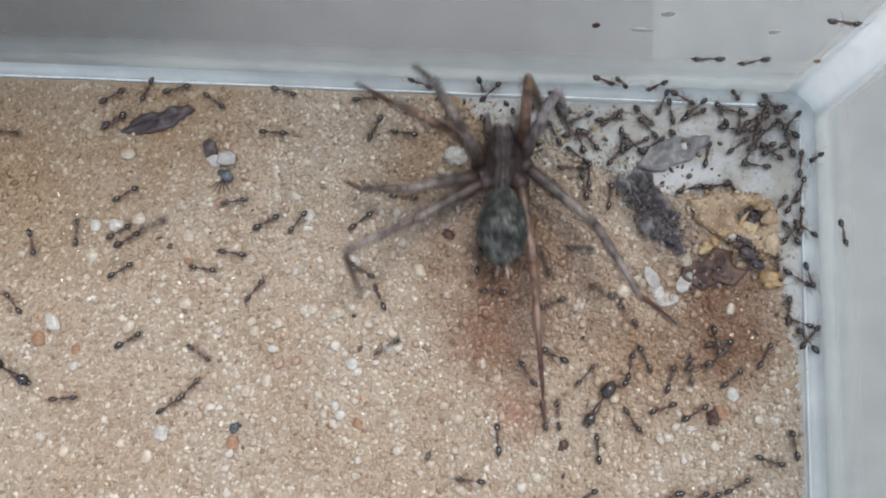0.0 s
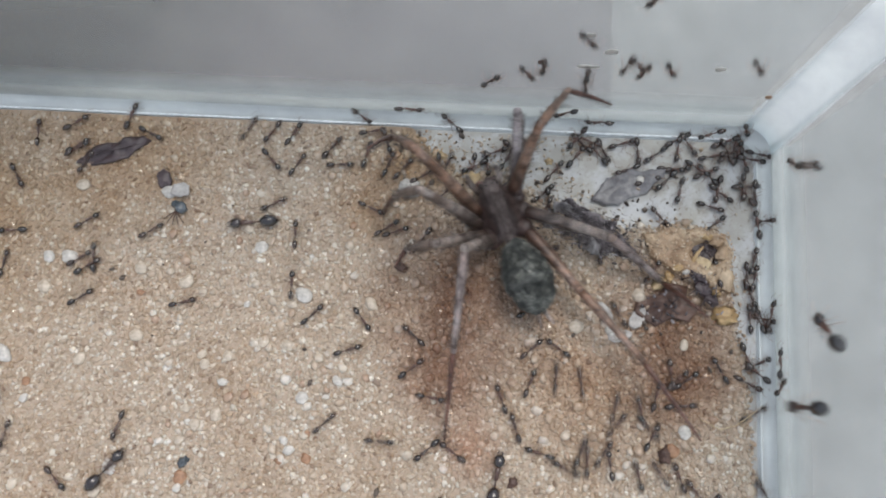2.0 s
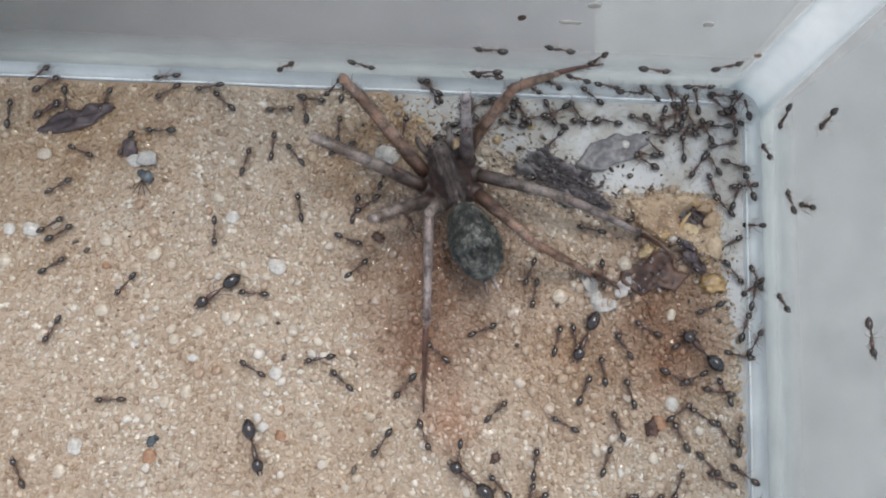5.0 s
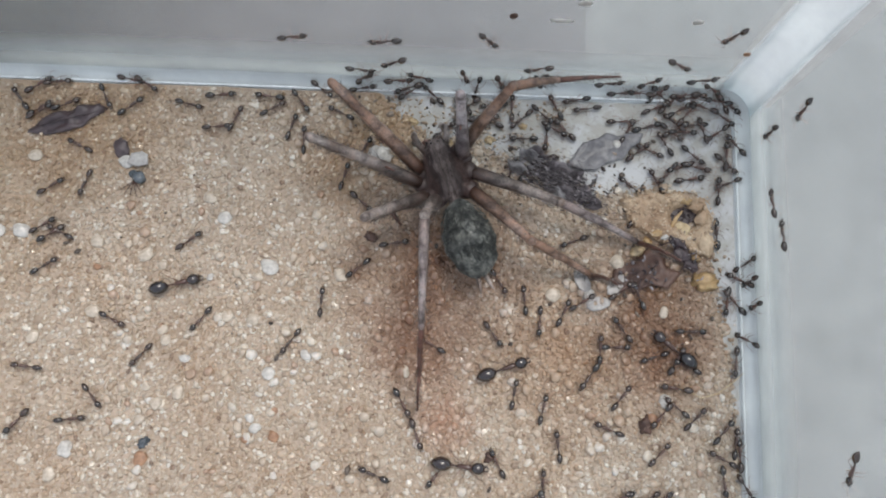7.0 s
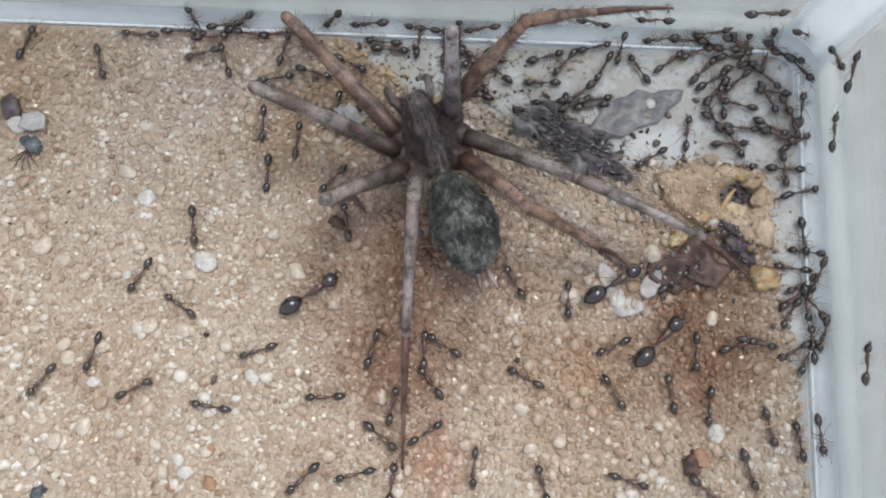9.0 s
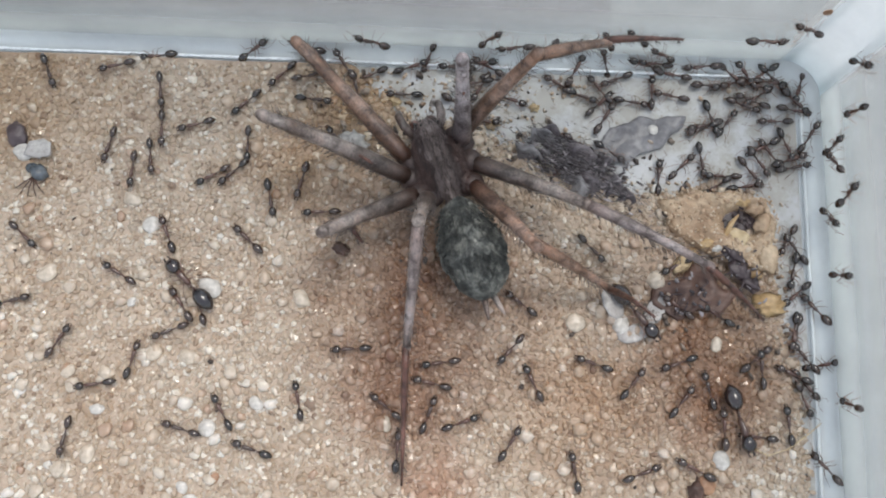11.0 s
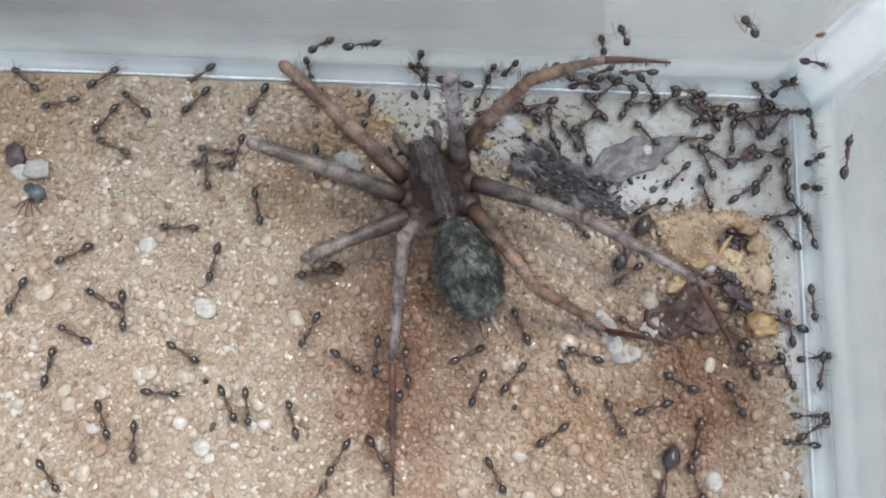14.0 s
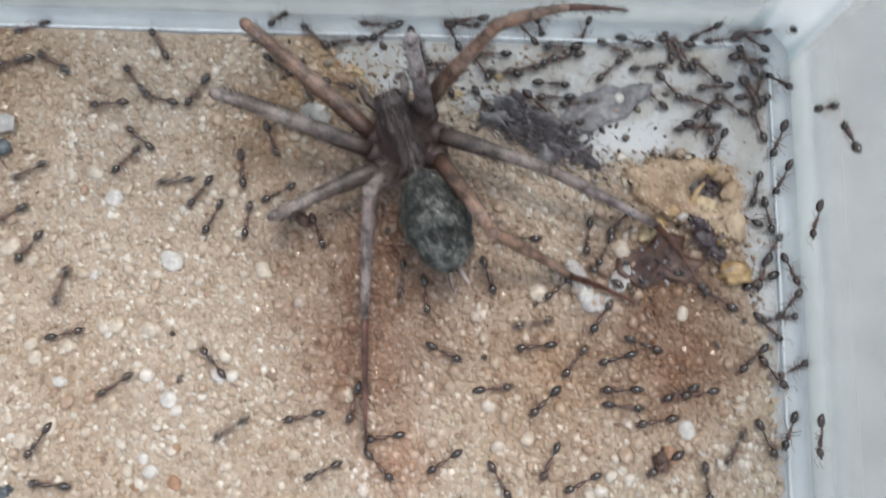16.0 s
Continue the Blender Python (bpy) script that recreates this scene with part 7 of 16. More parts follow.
    ant(0, trail((0, -41.4, -11.7, -1), (0.5, -38.3, -7.5, 15), (0.73, -39.3, -8.2, -51), (1, -40.3, -8.9, -117), (1.27, -41.3, -9.6, -79), (1.5, -42.3, -10.3, -41), (1.9, -40.6, -9.6, -15), (2.3, -39.1, -8.7, -74), (3, -46.3, -12.1, -117), (3.27, -47.3, -11.9, -179), (3.5, -48.2, -11.7, -240), (4, -49.5, -10.3, -208), (4.5, -50.5, -9.6, -245), (5, -50.5, -8.2, -283), (5.5, -50.2, -6.8, -262), (6, -51.0, -5.9, -204), (6.5, -52.4, -5.4, -208), (6.67, -52.6, -5.1, -257), (6.83, -52.8, -4.8, -306), (7, -53.0, -4.5, -354), (7.5, -50.7, -3.5, -319), (7.73, -49.6, -3.9, -363), (8, -48.4, -4.3, -407), (8.17, -47.7, -4.4, -360), (8.33, -46.9, -4.4, -312), (8.5, -46.1, -4.5, -265), (9, -46.1, -2.6, -249), (9.27, -46.5, -2.8, -180), (9.5, -47.0, -3.1, -111), (10, -46.8, -4.5, -76), (10.27, -46.9, -5.1, -117), (10.5, -47.0, -5.6, -157), (11, -48.5, -5.8, -162), (11.5, -49.0, -6.6, -154), (11.67, -49.1, -5.8, -204), (11.83, -49.1, -4.9, -254), (12, -49.2, -4.0, -304), (12.27, -49.6, -2.8, -259), (12.5, -50.0, -1.5, -213), (12.73, -48.9, -1.1, -250), (13, -47.7, -0.6, -287), (13.27, -46.6, -0.1, -228), (13.5, -45.4, 0.3, -169), (14, -48.6, 0.5, -144), (14.5, -51.3, -1.3, -146), (14.73, -50.4, -1.0, -95), (15, -49.4, -0.8, -45), (15.5, -47.7, -1.6, -8), (15.73, -48.3, -1.5, 57), (16, -48.9, -1.3, 123)))
    ant(1, trail((0, -46.2, -0.9, 8), (0.27, -43.9, -1.1, -30), (0.5, -41.5, -1.4, -68), (1.5, -41.7, -1.0, -21), (1.9, -40.7, -0.7, -4), (2.1, -40.4, -1.1, 32), (2.3, -40.1, -1.6, 68), (2.67, -42.7, -0.4, 126), (3, -45.4, 0.8, 184), (4, -46.3, 0.9, 178), (4.27, -46.5, 1.9, 142), (4.5, -46.8, 2.8, 106), (5, -46.5, 4.6, 46), (5.5, -44.3, 5.8, 29), (6, -43.0, 7.3, 85), (6.5, -43.7, 9.3, 112), (6.73, -43.7, 10.2, 64), (7, -43.8, 11.1, 16), (7.27, -44.5, 9.3, -41), (7.5, -45.2, 7.5, -98), (8, -42.6, 4.3, -49), (8.5, -42.9, 0.8, -57), (9, -42.3, 0.1, 9), (9.5, -42.2, -0.2, -48), (10, -41.8, -0.6, -49), (10.5, -41.7, -0.9, -110), (11, -42.0, -1.2, -134), (11.5, -42.3, -1.6, -93), (12, -43.1, -2.2, -125), (12.27, -43.6, -2.1, -86), (12.5, -44.1, -1.9, -47), (13, -43.7, -2.8, -77), (13.5, -42.7, -3.0, -144), (14, -46.6, -6.2, -186), (14.5, -51.0, -8.6, -185), (15.5, -50.3, -8.2, -154), (16, -58.0, -12.1, -149)))
    ant(0, trail((0, -41.8, -4.6, -7), (0.27, -41.2, -5.2, -71), (0.5, -40.5, -5.8, -134), (1, -41.0, -6.0, -200), (1.5, -41.4, -6.2, -266), (1.9, -39.4, -4.6, -291), (2.3, -36.9, -4.2, -285), (3, -38.4, -3.5, -237), (3.27, -39.1, -3.8, -170), (3.5, -39.9, -4.0, -103), (3.73, -40.3, -4.7, -144), (4, -40.7, -5.5, -186), (4.5, -41.0, -4.9, -239), (5, -41.2, -4.4, -271), (5.5, -40.9, -3.9, -318), (6, -40.4, -3.5, -319), (6.5, -40.1, -3.1, -273), (7, -40.3, -2.5, -205), (7.5, -40.3, -2.6, -264), (8, -40.3, -2.6, -322), (8.5, -40.4, -2.7, -381), (9, -39.0, -3.3, -375), (11.5, -39.4, -3.3, -365), (12.5, -39.3, -3.3, -364), (13, -38.0, -2.4, -385), (13.5, -36.4, -2.3, -368), (14, -34.4, -8.9, -395), (14.5, -33.5, -15.8, -461), (14.73, -34.3, -13.7, -522), (15, -35.2, -11.7, -583), (15.17, -35.1, -10.2, -527), (15.33, -35.0, -8.7, -470), (15.5, -34.9, -7.3, -414), (16, -28.6, -19.8, -453)))
    ant(1, trail((0, -40.3, 2.0, 146), (0.5, -41.2, 1.4, 202), (1, -43.8, -0.2, 254), (1.27, -45.3, -0.8, 297), (1.5, -46.7, -1.5, 340), (1.9, -43.0, 1.5, 353), (2.03, -41.4, 1.5, 300), (2.17, -39.9, 1.6, 247), (2.3, -38.3, 1.7, 193), (3, -52.2, 6.3, 125), (3.17, -53.0, 5.2, 172), (3.33, -53.8, 4.0, 219), (3.5, -54.7, 2.9, 266), (3.73, -56.4, 1.7, 220), (4, -58.1, 0.5, 174), (4.5, -58.9, 1.0, 153), (5, -59.6, 1.1, 189), (5.5, -60.3, 0.8, 211), (6, -61.1, 0.4, 202), (6.5, -61.8, 0.3, 166), (6.67, -62.1, 0.4, 107), (6.83, -62.3, 0.6, 48), (7, -62.6, 0.7, -11), (7.5, -58.0, -0.5, 22), (8, -53.2, 1.9, -4), (8.5, -48.7, -0.2, -10), (9, -46.5, 0.9, 10), (9.27, -46.6, -0.8, -50), (9.5, -46.8, -2.4, -110), (10, -49.1, -4.7, -150), (10.5, -52.3, -6.6, -133), (11, -53.2, -9.6, -92), (11.27, -53.4, -11.3, -152), (11.5, -53.6, -13.0, -211), (12, -55.4, -11.3, -164), (12.5, -57.7, -10.9, -129), (12.73, -56.2, -13.9, -85), (13, -54.7, -17.0, -40), (13.5, -48.5, -20.2, -28), (14, -47.7, -22.3, -29), (14.5, -45.6, -23.1, 14), (14.83, -45.4, -23.0, -45), (15.17, -45.2, -23.0, -103), (15.5, -45.0, -22.9, -162), (16, -49.6, -28.3, -144)))
    ant(2, trail((0, -33.7, 1.7, -74), (0.17, -35.2, -0.5, -122), (0.33, -36.8, -2.7, -169), (0.5, -38.4, -4.9, -217), (1, -41.1, -5.6, -213), (1.27, -42.4, -5.3, -258), (1.5, -43.8, -4.9, -303), (1.9, -41.6, -3.5, -307), (2.1, -40.2, -3.4, -238), (2.3, -38.9, -3.4, -169), (2.67, -42.4, -4.0, -204), (3, -46.0, -4.6, -240), (3.5, -44.6, -4.7, -297), (4, -43.8, -3.6, -275), (4.5, -44.5, -3.3, -235), (5, -44.8, -2.3, -258), (5.5, -45.2, -1.4, -216), (6, -46.1, -1.3, -170), (6.5, -47.2, -1.5, -189), (7, -47.8, -1.0, -185), (7.5, -47.8, -0.4, -237), (7.73, -47.7, -0.3, -299), (8, -47.5, -0.1, -361), (8.5, -47.2, 0.2, -335), (9, -45.3, 1.2, -324), (11.5, -44.3, 1.3, -322), (11.83, -44.0, 1.2, -372), (12.17, -43.7, 1.1, -422), (12.5, -43.4, 1.0, -472), (12.73, -43.3, 0.5, -436), (13, -43.2, 0.1, -400), (13.5, -42.3, -0.0, -407), (14, -43.6, -1.7, -475), (14.5, -45.6, -2.6, -494), (15, -44.1, -2.9, -437), (15.5, -42.9, -3.7, -497), (16, -45.5, -5.1, -482)))
    ant(0, trail((0, -45.2, -19.7, 152), (0.27, -45.6, -17.6, 105), (0.5, -46.0, -15.5, 58), (0.67, -46.4, -15.5, 108), (0.83, -46.7, -15.4, 159), (1, -47.1, -15.4, 209), (1.17, -47.5, -15.3, 267), (1.33, -47.9, -15.3, 326), (1.5, -48.2, -15.2, 384), (1.7, -48.2, -14.2, 420), (1.9, -48.1, -13.1, 456), (2.3, -46.8, -11.4, 437), (2.67, -52.0, -11.3, 504), (3, -57.2, -11.2, 571), (3.27, -55.8, -11.8, 612), (3.5, -54.5, -12.4, 654), (4, -52.5, -14.5, 657), (4.5, -52.9, -14.8, 612), (5, -52.9, -15.5, 636), (5.27, -53.0, -15.8, 597), (5.5, -53.0, -16.1, 558), (6, -53.8, -16.0, 529), (6.5, -54.5, -16.0, 587), (6.67, -54.5, -16.2, 644), (6.83, -54.6, -16.4, 701), (7, -54.6, -16.6, 758), (7.5, -52.7, -17.0, 724), (8, -50.9, -17.7, 662), (8.5, -49.8, -19.5, 604), (9, -51.1, -20.1, 601), (9.5, -52.0, -20.1, 536), (10, -52.7, -19.7, 477), (10.5, -52.9, -18.8, 460), (11, -53.2, -18.0, 510), (11.5, -54.1, -17.9, 468), (12, -55.2, -15.6, 463), (12.27, -56.4, -15.0, 423), (12.5, -57.6, -14.5, 383), (13, -55.5, -16.9, 356), (13.27, -54.0, -17.4, 319), (13.5, -52.4, -17.8, 282), (13.73, -53.3, -18.2, 218), (14, -54.1, -18.5, 154), (14.27, -54.9, -18.2, 190), (14.5, -55.8, -17.8, 227), (15.5, -56.9, -17.8, 227), (16, -57.2, -18.1, 234)))
    ant(1, trail((0, -43.2, -22.4, 117), (0.27, -42.8, -18.6, 63), (0.5, -42.3, -14.8, 10), (1, -40.4, -16.4, 16), (1.5, -37.9, -16.2, -19), (1.7, -34.2, -13.9, 18), (1.9, -30.5, -11.5, 54), (2.3, -26.1, -4.0, 20), (3, -24.8, -3.2, -7), (3.5, -24.9, -2.9, 53), (4, -24.9, -2.7, 113), (4.27, -25.4, -2.6, 150), (4.5, -26.0, -2.5, 188), (5, -27.3, -2.8, 186), (5.5, -28.4, -2.5, 136), (6, -29.1, -1.3, 115), (6.5, -29.8, -0.2, 144), (7, -30.9, 0.0, 138), (8.5, -30.2, 0.3, 152), (9, -30.4, 1.5, 173), (10.27, -30.2, 1.2, 231), (11.5, -30.0, 0.9, 290), (11.73, -27.4, -0.2, 334), (12, -24.9, -1.3, 378), (12.5, -20.5, -4.6, 346), (12.73, -20.7, -4.2, 384), (13, -20.9, -3.8, 422), (13.5, -20.3, -3.1, 356), (13.73, -20.0, -2.9, 407), (14, -19.7, -2.7, 458), (14.5, -19.8, -1.9, 488), (15, -21.9, -4.2, 539), (15.27, -23.4, -4.5, 576), (15.5, -24.9, -4.8, 612), (16, -22.7, -5.1, 668)))
    ant(0, trail((0, -31.5, -21.2, 177), (0.5, -38.6, -16.9, 114), (0.67, -38.2, -17.0, 172), (0.83, -37.8, -17.1, 231), (1, -37.5, -17.3, 290), (1.5, -37.3, -18.5, 324), (1.9, -28.5, -14.1, 393), (2.3, -22.5, -6.3, 428), (2.67, -21.9, -6.6, 381), (3, -21.4, -6.8, 335), (3.5, -21.2, -4.5, 396), (3.73, -21.1, -3.3, 462), (4, -21.0, -2.1, 529), (7, -21.7, -2.3, 582), (7.27, -21.4, -2.4, 642), (7.5, -21.2, -2.5, 701), (7.73, -21.1, -2.7, 656), (8, -21.0, -2.9, 611), (8.27, -21.1, -3.1, 553), (8.5, -21.2, -3.4, 495), (9, -24.2, -2.4, 501), (9.5, -24.3, -1.6, 443), (10, -24.2, -0.7, 452), (10.5, -24.5, -0.1, 499), (11, -25.3, 0.3, 513), (11.27, -25.6, 0.6, 456), (11.5, -25.9, 0.8, 398), (11.73, -25.0, 0.0, 331), (12, -24.0, -0.7, 264), (12.27, -23.2, -1.6, 324), (12.5, -22.4, -2.4, 383), (12.73, -22.3, -1.8, 433), (13, -22.3, -1.2, 483), (13.27, -22.1, -0.7, 424), (13.5, -21.9, -0.1, 366), (13.73, -21.6, 8.2, 410), (14, -21.4, 16.6, 454), (14.5, -25.3, 32.8, 486), (14.67, -25.3, 28.8, 534), (14.83, -25.3, 24.9, 582), (15, -25.4, 20.9, 630), (15.17, -26.6, 17.2, 684), (15.33, -27.7, 13.4, 738), (15.5, -28.9, 9.6, 792), (16, -28.8, 32.3, 810)))
    ant(1, trail((0, -33.2, -18.1, 84), (0.27, -36.2, -15.5, 151), (0.5, -39.3, -13.0, 217), (0.83, -39.3, -12.8, 270), (1.17, -39.2, -12.6, 322), (1.5, -39.2, -12.5, 375), (1.9, -37.6, -12.1, 380), (2.3, -36.9, -10.6, 379), (3, -37.7, -10.9, 346), (3.5, -37.3, -10.9, 397), (4, -36.9, -10.9, 448), (4.5, -36.8, -10.1, 423), (5, -36.3, -9.2, 435), (5.5, -36.5, -8.4, 499), (6, -37.5, -7.8, 504), (6.5, -38.0, -7.1, 450), (7, -37.7, -6.3, 421), (7.5, -37.4, -6.3, 366), (8, -37.1, -6.4, 311), (8.5, -36.8, -6.5, 255), (9, -36.9, -12.0, 229), (9.5, -37.2, -12.3, 264), (10, -37.2, -12.8, 240), (10.27, -37.4, -12.8, 198), (10.5, -37.6, -12.8, 155), (11, -38.1, -12.6, 184), (11.5, -38.3, -12.9, 218), (11.73, -37.0, -13.7, 270), (12, -35.7, -14.6, 322), (12.27, -35.3, -16.0, 279), (12.5, -34.9, -17.5, 235), (13, -34.8, -18.5, 288), (13.5, -35.5, -19.1, 357), (14, -35.2, -22.5, 327), (14.17, -35.0, -23.6, 375), (14.33, -34.8, -24.7, 423), (14.5, -34.7, -25.8, 470), (15, -35.0, -21.0, 411), (15.17, -34.8, -19.4, 364), (15.33, -34.7, -17.7, 317), (15.5, -34.5, -16.1, 270), (16, -33.0, -41.5, 273)))
    ant(2, trail((0, -25.5, -22.1, 202), (0.27, -29.8, -17.9, 166), (0.5, -34.2, -13.6, 129), (1.5, -34.8, -12.7, 143), (1.77, -34.6, -12.5, 193), (2.03, -34.4, -12.3, 243), (2.3, -34.2, -12.1, 294), (2.53, -34.6, -13.8, 246), (2.77, -35.0, -15.6, 198), (3, -35.3, -17.3, 150), (3.5, -37.0, -14.9, 141), (4, -37.8, -12.1, 168), (5, -37.7, -12.1, 219), (6, -37.7, -12.0, 269), (7, -37.6, -11.9, 320), (7.5, -36.4, -12.9, 324), (8, -35.8, -14.2, 262), (8.5, -35.9, -15.8, 289), (8.67, -35.9, -15.7, 347), (8.83, -35.8, -15.5, 405), (9, -35.7, -15.4, 462), (9.27, -36.6, -15.1, 505), (9.5, -37.6, -14.8, 549), (10, -39.7, -15.8, 569), (10.5, -41.8, -16.3, 527), (11, -43.6, -15.0, 499), (11.5, -45.4, -14.0, 534), (11.83, -45.4, -14.2, 474), (12.17, -45.4, -14.4, 415), (12.5, -45.4, -14.6, 355), (12.83, -45.2, -14.8, 298), (13.17, -44.9, -15.0, 240), (13.5, -44.7, -15.2, 182), (13.73, -45.3, -15.3, 221), (14, -45.9, -15.3, 260), (14.17, -46.2, -15.7, 316), (14.33, -46.4, -16.1, 372), (14.5, -46.6, -16.4, 428), (15, -41.8, -13.7, 429), (15.5, -39.6, -8.6, 471), (15.67, -40.2, -9.6, 527), (15.83, -40.8, -10.6, 583), (16, -41.4, -11.5, 639)))
    ant(0, trail((0, -23.4, -3.8, 10), (0.17, -22.5, -3.7, -49), (0.33, -21.6, -3.7, -107), (0.5, -20.8, -3.6, -165), (1, -22.6, -6.5, -144), (1.5, -25.9, -7.3, -143), (1.63, -25.7, -6.4, -193), (1.77, -25.5, -5.6, -243), (1.9, -25.3, -4.7, -293), (2.3, -22.9, -3.3, -318), (3, -23.4, -5.5, -374), (3.5, -22.5, -3.3, -335), (3.73, -22.3, -2.1, -268), (4, -22.2, -0.9, -201), (4.5, -23.1, -0.9, -201), (5, -23.6, -0.1, -258), (5.5, -23.8, 1.1, -238), (5.73, -24.2, 1.2, -201), (6, -24.6, 1.3, -165), (6.5, -25.7, 0.9, -179), (6.73, -26.0, 1.2, -141), (7, -26.4, 1.4, -103), (7.5, -25.5, -0.5, -105), (7.73, -25.5, -1.6, -70), (8, -25.4, -2.8, -35), (8.5, -23.5, -4.1, -71), (8.73, -24.8, -4.3, -131), (9, -26.0, -4.5, -190), (9.5, -27.3, -3.2, -230), (10, -28.6, -2.0, -202), (10.5, -30.3, -2.0, -168), (11, -32.1, -2.4, -179), (11.5, -33.6, -1.8, -190), (11.83, -33.5, -1.9, -242), (12.17, -33.3, -1.9, -294), (12.5, -33.2, -1.9, -347), (12.73, -32.6, -1.6, -312), (13, -32.1, -1.3, -277), (13.27, -31.5, -0.9, -335), (13.5, -31.0, -0.5, -393), (13.67, -30.9, 0.3, -343), (13.83, -30.8, 1.2, -293), (14, -30.7, 2.0, -243), (14.27, -30.0, 3.1, -309), (14.5, -29.3, 4.1, -375), (15, -30.6, 2.6, -440), (15.27, -30.6, 1.6, -484), (15.5, -30.6, 0.6, -527), (16, -31.3, 1.7, -545)))
    ant(1, trail((0, -19.6, -1.8, 39), (0.27, -19.5, -1.7, 74), (0.5, -19.4, -1.6, 109), (0.73, -22.0, -2.5, 178), (1, -24.6, -3.4, 247), (1.5, -29.9, -5.0, 211), (1.63, -29.2, -4.2, 261), (1.77, -28.5, -3.5, 311), (1.9, -27.9, -2.8, 361), (2.3, -25.6, -1.0, 406), (3, -25.2, 3.7, 418), (3.33, -25.3, 3.6, 472), (3.67, -25.4, 3.5, 525), (4, -25.5, 3.4, 579), (4.27, -25.6, 3.6, 533), (4.5, -25.8, 3.8, 488), (5, -26.1, 4.1, 534), (5.5, -26.6, 3.9, 574), (6, -27.0, 3.6, 566), (6.5, -27.4, 3.5, 509), (6.73, -27.6, 3.7, 576), (7, -27.7, 3.9, 643), (7.5, -26.6, 3.5, 644), (8, -26.3, 1.9, 687), (8.5, -25.0, 1.8, 708), (8.67, -25.2, 1.8, 657), (8.83, -25.4, 1.9, 607), (9, -25.6, 1.9, 557), (9.27, -25.4, 2.2, 499), (9.5, -25.2, 2.5, 441), (10, -25.3, 3.3, 470), (10.5, -25.6, 4.0, 460), (11, -25.5, 4.7, 419), (11.27, -25.2, 5.0, 376), (11.5, -24.9, 5.3, 334), (12, -23.1, 4.1, 345), (12.5, -22.1, 2.1, 304), (13, -22.5, 1.5, 258), (13.17, -22.8, 1.5, 314), (13.33, -23.0, 1.6, 371), (13.5, -23.3, 1.6, 428), (14, -24.8, 2.7, 442), (14.27, -25.1, 3.6, 497), (14.5, -25.3, 4.5, 553), (14.73, -26.7, 2.8, 595), (15, -28.1, 1.2, 636), (15.27, -29.5, -0.4, 578), (15.5, -31.0, -2.1, 519), (15.73, -30.4, 15.1, 483), (16, -29.9, 32.2, 448)))
    ant(0, trail((0, -18.5, -4.3, -87), (0.27, -17.8, -5.3, -149), (0.5, -17.0, -6.2, -211), (0.73, -21.9, -10.0, -163), (1, -26.7, -13.9, -115), (1.27, -30.7, -18.6, -160), (1.5, -34.6, -23.3, -204), (1.9, -34.5, -22.5, -236), (2.1, -34.9, -22.3, -186), (2.3, -35.2, -22.1, -135), (3, -37.3, -28.6, -112), (3.5, -38.7, -29.0, -139), (4, -40.0, -28.4, -115), (4.27, -40.2, -28.0, -161), (4.5, -40.4, -27.7, -207), (5, -41.3, -27.7, -166), (5.5, -42.2, -28.0, -181), (6, -42.8, -27.6, -242), (6.5, -43.1, -26.7, -248), (6.73, -43.4, -26.4, -186), (7, -43.6, -26.1, -125), (8.5, -44.2, -26.6, -174), (9, -44.9, -29.7, -188), (9.5, -45.4, -29.1, -226), (10, -46.0, -28.8, -169), (10.5, -46.7, -29.2, -152), (11, -47.4, -29.4, -196), (11.17, -47.6, -29.2, -244), (11.33, -47.8, -29.1, -292), (11.5, -47.9, -28.9, -340), (12, -46.4, -28.6, -289), (12.27, -46.0, -28.0, -238), (12.5, -45.5, -27.3, -186), (13, -46.9, -26.6, -167), (13.5, -48.2, -27.3, -155), (14, -50.6, -29.0, -85), (14.27, -51.2, -30.4, -125), (14.5, -51.7, -31.7, -164), (15, -53.3, -31.0, -172), (15.27, -53.8, -30.3, -122), (15.5, -54.2, -29.6, -72), (16, -54.8, -32.5, -122)))
    ant(1, trail((0, -16.2, -1.4, -45), (0.27, -13.7, -2.5, -2), (0.5, -11.3, -3.6, 42), (0.67, -11.5, -3.5, -13), (0.83, -11.7, -3.4, -68), (1, -11.9, -3.4, -123), (1.5, -12.6, -3.6, -165), (2.3, -13.6, -3.5, -153), (3, -14.9, -1.5, -199), (3.5, -15.2, -0.5, -225), (3.73, -15.0, 0.0, -285), (4, -14.8, 0.5, -345), (4.17, -14.8, 0.5, -296), (4.33, -14.9, 0.4, -247), (4.5, -15.0, 0.4, -197), (5, -15.3, 0.6, -215), (5.27, -15.5, 0.7, -177), (5.5, -15.6, 0.7, -138), (6, -15.7, 0.3, -96), (6.5, -15.8, -0.1, -134), (7, -16.0, -0.0, -169), (8.5, -16.9, 0.7, -172), (8.67, -16.7, 0.5, -230), (8.83, -16.5, 0.2, -287), (9, -16.4, 0.0, -344), (9.5, -16.1, 0.3, -338), (10, -15.6, 0.5, -323), (10.27, -15.6, 0.7, -284), (10.5, -15.6, 0.9, -245), (11, -15.8, 1.4, -252), (11.27, -15.8, 1.5, -293), (11.5, -15.7, 1.7, -335), (12, -16.0, 2.3, -283), (12.5, -16.6, 2.6, -221), (13, -17.0, 3.0, -275), (13.5, -17.5, 3.3, -330), (13.73, -17.2, 5.7, -292), (14, -16.9, 8.0, -253), (14.27, -18.3, 10.0, -195), (14.5, -19.7, 11.9, -137), (15, -21.9, 6.2, -103), (15.27, -24.1, 4.0, -151), (15.5, -26.2, 1.8, -200), (16, -27.4, 32.4, -268)))
